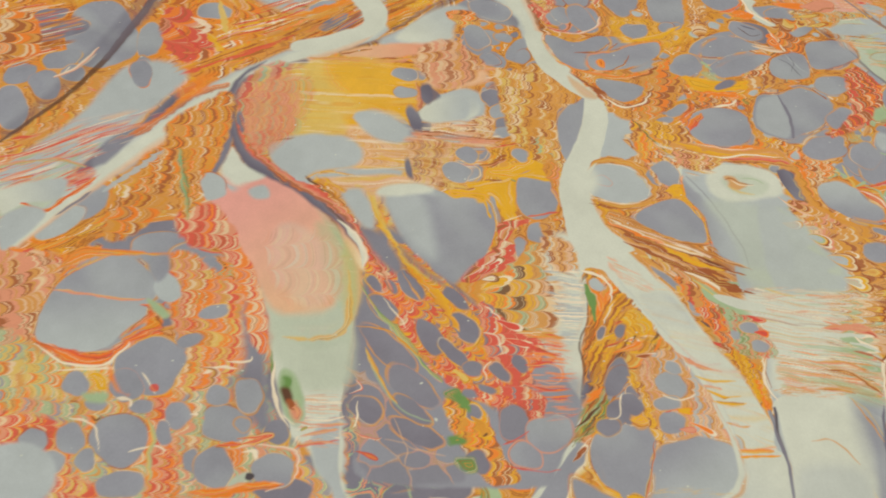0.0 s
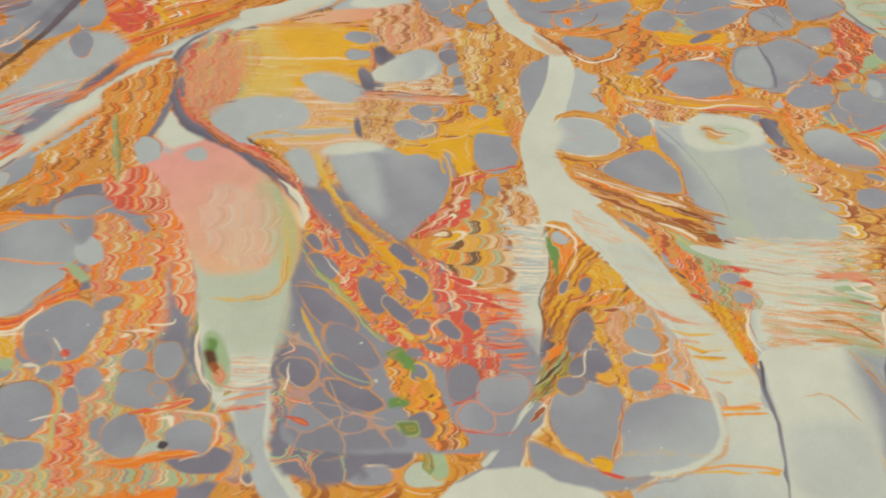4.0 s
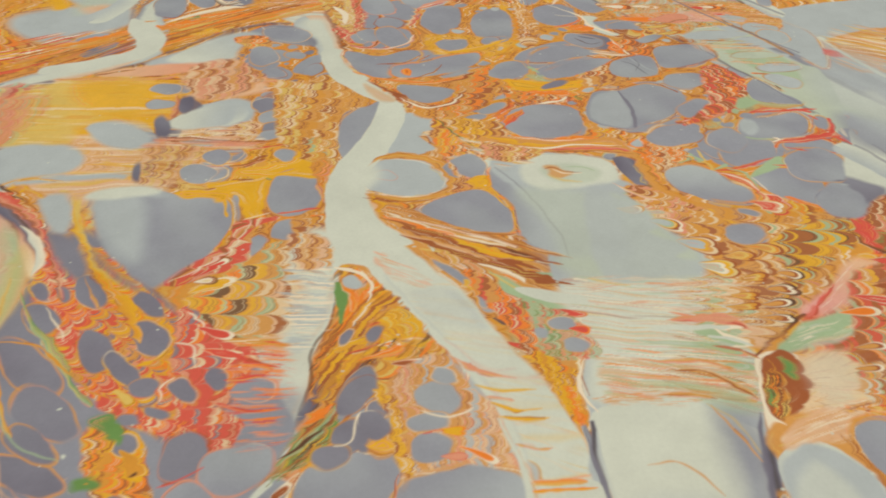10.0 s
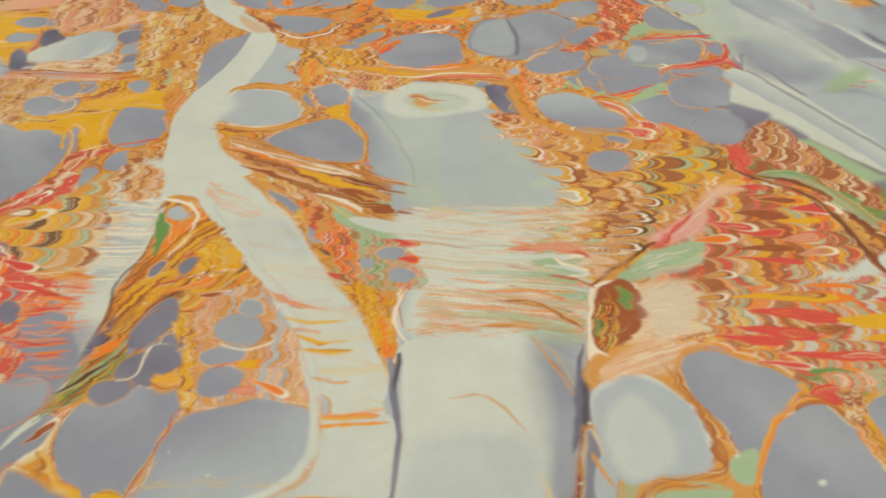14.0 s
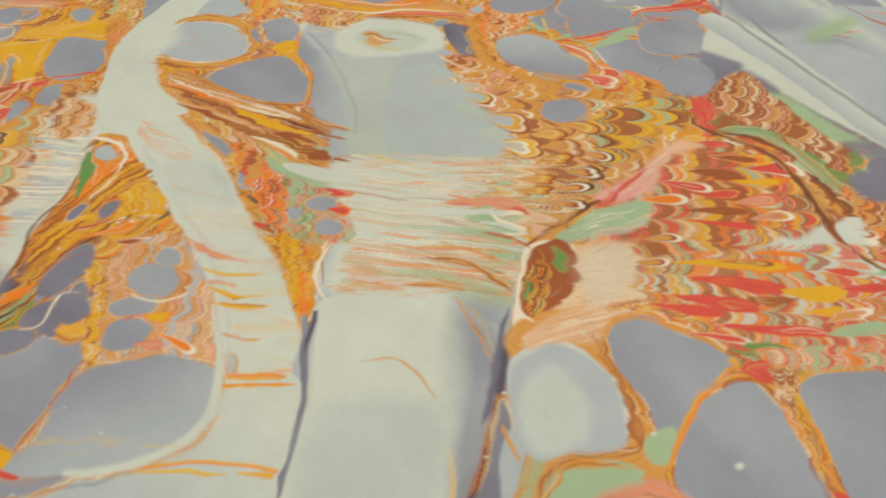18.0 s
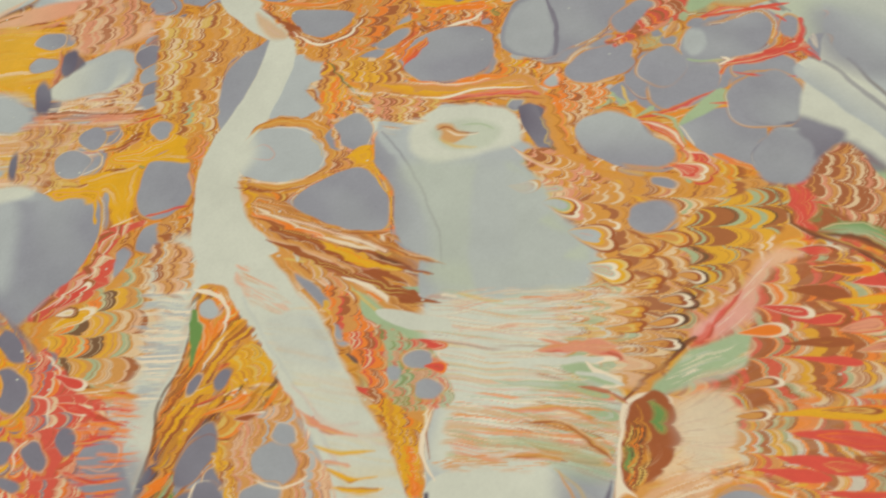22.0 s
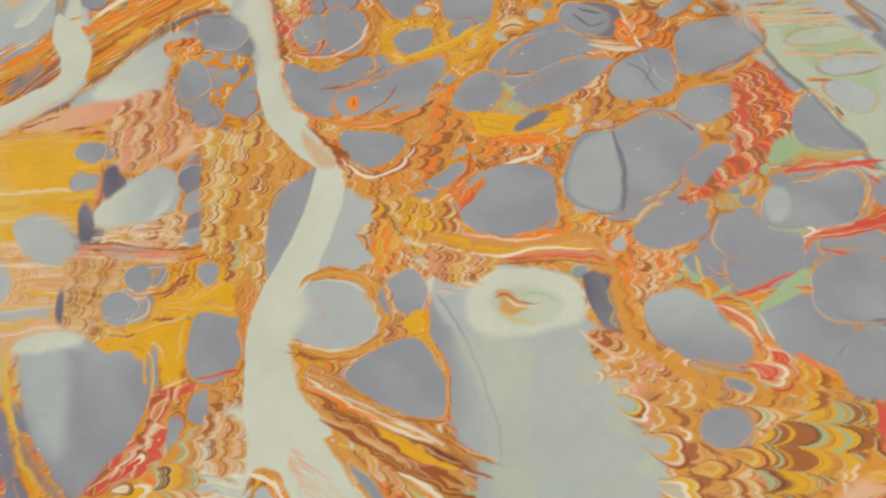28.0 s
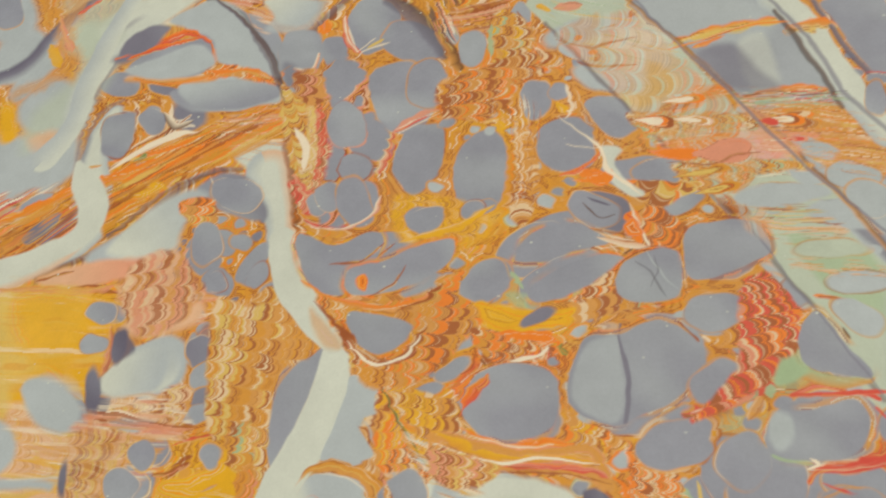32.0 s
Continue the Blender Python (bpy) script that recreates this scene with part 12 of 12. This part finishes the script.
blob("pale", 1.46, (2.8, 271.2), (11.3, 278.8), (23.9, 282.4), (27.4, 274.2), (23.8, 266.9), (7.1, 265.3), to="mist", way=-2)
band("brown salmon", 1.20, (0.9, 290.1, 0.6), (4.6, 279.5, 2.1), (2.5, 272.8, 1.2), taper=1.0)
drop(0.9, 267, 8.3, 2.9, -74, "dusk", soft=0.95)
drop(-0.2, 237.8, 5.5, 1.5, -77, "dusk", soft=0.95)
drop(6.6, 283.1, 6.4, 3, -77, "dusk", soft=0.95)
drop(-4, 295.5, 6.3, 3.9, -11)
drop(-3.7, 283.5, 5.5, 3.6, -14)
drop(25.7, 246.1, 5.1, 4.3, -32)
drop(21, 236.1, 6.6, 5.1, -21)
blob("grey", 1.33, (-9.2, 219.5), (-2.7, 224.2), (14.8, 222.4), (28.2, 221.9), (34.1, 211.7), (34.8, 198.3), (29.2, 190.6), (22.3, 180.8), (18.7, 178.8), (9, 187.6), (-0.8, 198.8))
blob("mist", 3.67, (-11.8, 222.6), (-1, 225.3), (7.1, 221.4), (12.8, 193.1), (7.1, 192.8), (-3.8, 206.6), alpha=0.9)
blob("pale", 1.47, (-13.5, 223.3), (-9.4, 228.4), (5.9, 229.2), (10.9, 225.3), (-2.2, 222.3))
blob("yellow", 0.73, (17.1, 225.7), (33.5, 225.2), (33.3, 219), (26.2, 222.3), (19.7, 221.6))
blob("mist", 2.11, (-28, 223.1), (-20.6, 225.4), (-14.2, 210.3), (-15.3, 204.7), (-21.5, 209.9))
blob("slate", 2.14, (-18.8, 204.2), (-10.7, 202.3), (-1, 187.9), (-3.2, 183), (-11.5, 190.7))
band("ochre straw", 0.51, (-45, 231.8, 0.3), (-36.6, 235.1, 0.8), (-23.8, 233.1, 0.5), taper=1.0)
band("ochre brown", 0.49, (-44.2, 231.8, 0.3), (-33.8, 222.7, 0.7), (-26, 215.9, 0.5), taper=1.0)
band("straw yellow", 0.66, (-15.8, 219.7, 0.5), (-10.7, 207.3, 1.1), (-4.6, 197.6, 0.9), (0.2, 188.4, 1), (9.8, 180.2, 1.2), taper=1.0)
band("slate", 1.66, (-3.1, 196.2, 0.9), (6, 185.7, 1.9), (17.2, 176.9, 1.4), taper=1.0, alpha=0.7)


# ---- laying the paint down, and making the sheet out of its painted shapes ----
ground()
for work, values in WORK:
    work(*values)


def soften(a, n):
    """A running mean over 2n + 1 points both ways."""
    for axis in (0, 1):
        pad = np.concatenate([np.repeat(a.take([0], axis), n + 1, axis), a, np.repeat(a.take([-1], axis), n, axis)], axis)
        total = np.cumsum(pad, axis, dtype=np.float64)
        size = a.shape[axis]
        a = ((total.take(range(2 * n + 1, 2 * n + 1 + size), axis) - total.take(range(size), axis)) / (2 * n + 1)).astype(np.float32)
    return a


def last_comb():
    """A fine comb, drawn once more through the veins, fringes all but the drops, the pale fields and the ribbons."""
    firm = np.array([n == "paint_drop" or (n in ("paint_field", "paint_band") and c in QUIET) for n, c in SHAPES])
    free = soften(1.0 - firm[OWNER].astype(np.float32), 4)
    free = np.clip(free * 1.6 - 0.6, 0, 1)
    row = GY / 4.6 + 0.7 * ripple(GX, GY, 26.0, 71) + 0.2 * ripple(GX, GY, 7.0, 72)
    f = 2 * (row - np.floor(row)) - 1
    reach = 2.0 * (0.7 + 0.6 * ripple(GX, GY, 19.0, 73))
    shift = free * reach * (np.sqrt(np.clip(1 - f * f, 0, 1)) - 0.55) + 0.12 * free * ripple(GX, GY, 2.6, 74)
    at = np.clip(np.interp(GX - shift, XS, np.arange(NX)).astype(np.float32), 0, NX - 1.001)
    i = at.astype(np.int32)
    a = (at - i)[..., None]
    rows = np.arange(NY)[:, None]
    PAINT[:] = PAINT[rows, i] * (1 - a) + PAINT[rows, i + 1] * a


last_comb()
PAINT[:] = 0.75 * PAINT + 0.25 * soften(PAINT, 1)
for k in range(300):
    x, y, r = rng.uniform(X0, X1), rng.uniform(Y0, Y1), rng.uniform(0.25, 0.6)
    win = window(x - 2, x + 2, y - 2, y + 2)
    lay(win, smooth(-0.25, 0.3, r - np.hypot(WX[win] - x, (WY[win] - y) * 1.3)) * rng.uniform(0.3, 0.8), ink("pale"))
fine = 1 + 0.035 * ripple(GX, GY, 31.0, 43) + 0.03 * ripple(GX, GY, 11.0, 44) + 0.012 * ripple(GX, GY, 0.9, 41) + 0.018 * ripple(GX, GY, 2.6, 42)
PAINT *= fine[..., None]
np.clip(PAINT, 0.01, 0.9, out=PAINT)
HEIGHT = 0.00012 * ripple(GX, GY, 34.0, 51) + 0.00003 * ripple(GX, GY, 8.0, 52)


def paper_material():
    m = bpy.data.materials.new("marbled_paper")
    m.use_nodes = True
    t = m.node_tree
    b = t.nodes["Principled BSDF"]
    a = t.nodes.new("ShaderNodeVertexColor")
    a.layer_name = "paint"
    co = t.nodes.new("ShaderNodeTexCoord")
    fleck = t.nodes.new("ShaderNodeTexNoise")
    fleck.inputs["Scale"].default_value, fleck.inputs["Detail"].default_value = 900.0, 4.0
    t.links.new(co.outputs["Object"], fleck.inputs["Vector"])
    vary = t.nodes.new("ShaderNodeMapRange")
    vary.inputs["From Min"].default_value, vary.inputs["From Max"].default_value = 0.25, 0.75
    vary.inputs["To Min"].default_value, vary.inputs["To Max"].default_value = 0.975, 1.025
    t.links.new(fleck.outputs["Fac"], vary.inputs["Value"])
    mul = t.nodes.new("ShaderNodeMix")
    mul.data_type, mul.blend_type = "RGBA", "MULTIPLY"
    mul.inputs["Factor"].default_value = 1.0
    t.links.new(a.outputs["Color"], mul.inputs["A"])
    t.links.new(vary.outputs["Result"], mul.inputs["B"])
    t.links.new(mul.outputs["Result"], b.inputs["Base Color"])
    b.inputs["Roughness"].default_value = 0.62
    b.inputs["Specular IOR Level"].default_value = 0.25
    bump = t.nodes.new("ShaderNodeBump")
    bump.inputs["Strength"].default_value, bump.inputs["Distance"].default_value = 0.12, 0.0002
    t.links.new(fleck.outputs["Fac"], bump.inputs["Height"])
    t.links.new(bump.outputs["Normal"], b.inputs["Normal"])
    return m


def wood_material():
    m = bpy.data.materials.new("table_wood")
    m.use_nodes = True
    t = m.node_tree
    b = t.nodes["Principled BSDF"]
    co = t.nodes.new("ShaderNodeTexCoord")
    stretch = t.nodes.new("ShaderNodeMapping")
    stretch.inputs["Scale"].default_value = (1.5, 22.0, 22.0)
    n = t.nodes.new("ShaderNodeTexNoise")
    n.inputs["Scale"].default_value, n.inputs["Detail"].default_value = 3.0, 8.0
    ramp = t.nodes.new("ShaderNodeValToRGB")
    ramp.color_ramp.elements[0].color, ramp.color_ramp.elements[1].color = (0.16, 0.09, 0.045, 1), (0.34, 0.21, 0.11, 1)
    t.links.new(co.outputs["Object"], stretch.inputs["Vector"])
    t.links.new(stretch.outputs["Vector"], n.inputs["Vector"])
    t.links.new(n.outputs["Fac"], ramp.inputs["Fac"])
    t.links.new(ramp.outputs["Color"], b.inputs["Base Color"])
    b.inputs["Roughness"].default_value = 0.5
    return m


paper, wood = paper_material(), wood_material()


def sheet_mesh(name, rows, cols):
    """The grid cells (rows, cols) as one mesh with its paint."""
    a = rows * NX + cols
    quads = np.stack([a, a + 1, a + NX + 1, a + NX], 1).astype(np.int64)
    used, flat = np.unique(quads.ravel(), return_inverse=True)
    flat = flat.reshape(-1)
    r, c = used // NX, used % NX
    co = np.stack([GX[r, c] / 1000, GY[r, c] / 1000, HEIGHT[r, c]], 1).astype(np.float32)
    me = bpy.data.meshes.new(name)
    me.vertices.add(len(co))
    me.vertices.foreach_set("co", co.ravel())
    me.loops.add(len(flat))
    me.loops.foreach_set("vertex_index", flat.astype(np.int32))
    me.polygons.add(len(quads))
    me.polygons.foreach_set("loop_start", np.arange(0, len(flat), 4, dtype=np.int32))
    me.update(calc_edges=True)
    me.polygons.foreach_set("use_smooth", np.ones(len(quads), bool))
    layer = me.color_attributes.new("paint", "FLOAT_COLOR", "POINT")
    rgba = np.ones((len(co), 4), np.float32)
    rgba[:, :3] = PAINT[r, c]
    layer.data.foreach_set("color", rgba.ravel())
    me.materials.append(paper)
    return me


SEEN = {"grey": "grey", "slate": "slate-grey", "mist": "pale grey", "dusk": "dark violet-grey", "pale": "greenish white", "cream": "cream", "tan": "tan",
        "ochre": "ochre", "orange": "orange", "yellow": "yellow", "straw": "straw-yellow", "red": "red", "salmon": "salmon", "pink": "pink", "brown": "brown",
        "umber": "dark brown", "green": "green", "sage": "pale green", "mint": "pale mint", "char": "charcoal", "peach": "peach", "buff": "buff"}
SAY = {"paint_net": "net of {} paint cells with fine coloured threads", "paint_drop": "{} spread paint drop", "paint_field": "{} field of paint", "paint_band": "{} band of paint", "paint_vein": "thin {} thread of paint",
       "paint_tongue": "{} tongue of combed paint", "ground": "{} veins of paint between the drops", "combed_paint": "combed scalloped paint, mostly {}", "paint_streaks": "{} hair-thin streaks of paint"}

# each grid cell belongs to the shape painted last on its first corner; what hangs together is one piece
own = OWNER[:-1, :-1]
H, W = own.shape
link = []


def root(k):
    while link[k] != k:
        link[k] = link[link[k]]
        k = link[k]
    return k


piece = np.zeros((H, W), np.int32)
above = []
for r in range(H):
    cuts = np.flatnonzero(np.diff(own[r])) + 1
    runs, k = [], 0
    for a, b in zip([0, *cuts.tolist()], [*cuts.tolist(), W]):
        me_no = len(link)
        link.append(me_no)
        while k < len(above) and above[k][1] <= a:
            k += 1
        q = k
        while q < len(above) and above[q][0] < b:
            if above[q][2] == own[r, a]:
                x, y = root(above[q][3]), root(me_no)
                link[max(x, y)] = min(x, y)
            q += 1
        runs.append((a, b, own[r, a], me_no))
        piece[r, a:b] = me_no
    above = runs
piece = np.array([root(k) for k in range(len(link))], np.int32)[piece]
order = np.argsort(piece, axis=None, kind="stable")
numbers, first = np.unique(piece.ravel()[order], return_index=True)
lots = sorted(np.split(order, first[1:]), key=len, reverse=True)
flat_own = own.ravel()
main = next(k for k, lot in enumerate(lots) if flat_own[lot[0]] == 0)
sheet = new("marbled_paper", sheet_mesh("marbled_paper", lots[main] // W, lots[main] % W))
tagged(sheet, "marbled paper sheet with ochre veins and grey cells, lying flat", "marbled paper")
flecks = []
for k, lot in enumerate(lots):
    if k == main:
        continue
    if len(lot) < 110:
        flecks.append(lot)
        continue
    name, colour = SHAPES[flat_own[lot[0]]]
    ob = new(name, sheet_mesh(name, lot // W, lot % W))
    ob.parent = sheet
    ob["label"] = SAY[name].format(SEEN.get(colour, "ochre and tan"))
if flecks:
    lot = np.concatenate(flecks)
    ob = new("paint_fleck", sheet_mesh("paint_fleck", lot // W, lot % W))
    ob.parent = sheet
    tagged(ob, "small flecks and ends of many-coloured paint", kind="stuff")


def backing():
    """The body of the paper under its painted face."""
    bm = bmesh.new()
    bmesh.ops.create_cube(bm, size=1.0)
    bmesh.ops.scale(bm, vec=((X1 - X0) / 1000, (Y1 - Y0) / 1000, 0.0003), verts=bm.verts)
    bmesh.ops.translate(bm, vec=((X0 + X1) / 2000, (Y0 + Y1) / 2000, -0.00045), verts=bm.verts)
    me = bpy.data.meshes.new("paper_back")
    bm.to_mesh(me)
    bm.free()
    me.materials.append(plain_material())
    ob = new("paper_back", me)
    ob.parent = sheet
    ob["label"] = "plain cream underside of the paper"


def plain_material():
    m = bpy.data.materials.new("bare_paper")
    m.use_nodes = True
    t = m.node_tree
    b = t.nodes["Principled BSDF"]
    n = t.nodes.new("ShaderNodeTexNoise")
    n.inputs["Scale"].default_value, n.inputs["Detail"].default_value = 300.0, 5.0
    ramp = t.nodes.new("ShaderNodeValToRGB")
    ramp.color_ramp.elements[0].color, ramp.color_ramp.elements[1].color = (0.62, 0.58, 0.48, 1), (0.74, 0.71, 0.62, 1)
    t.links.new(n.outputs["Fac"], ramp.inputs["Fac"])
    t.links.new(ramp.outputs["Color"], b.inputs["Base Color"])
    b.inputs["Roughness"].default_value = 0.8
    return m


backing()


def boards():
    """The table top under the sheet: planks side by side."""
    top = new("table_top")
    tagged(top, "plain wooden table top of joined planks under the paper", "table", kind="structure")
    for k in range(7):
        bm = bmesh.new()
        bmesh.ops.create_cube(bm, size=1.0)
        bmesh.ops.scale(bm, vec=(1.4, 0.138, 0.03), verts=bm.verts)
        bmesh.ops.translate(bm, vec=(0.06, -0.15 + 0.14 * k, -0.0158), verts=bm.verts)
        bmesh.ops.bevel(bm, geom=bm.edges[:], offset=0.002, segments=2, affect="EDGES")
        me = bpy.data.meshes.new("plank")
        bm.to_mesh(me)
        bm.free()
        me.materials.append(wood)
        new("plank", me).parent = top


boards()
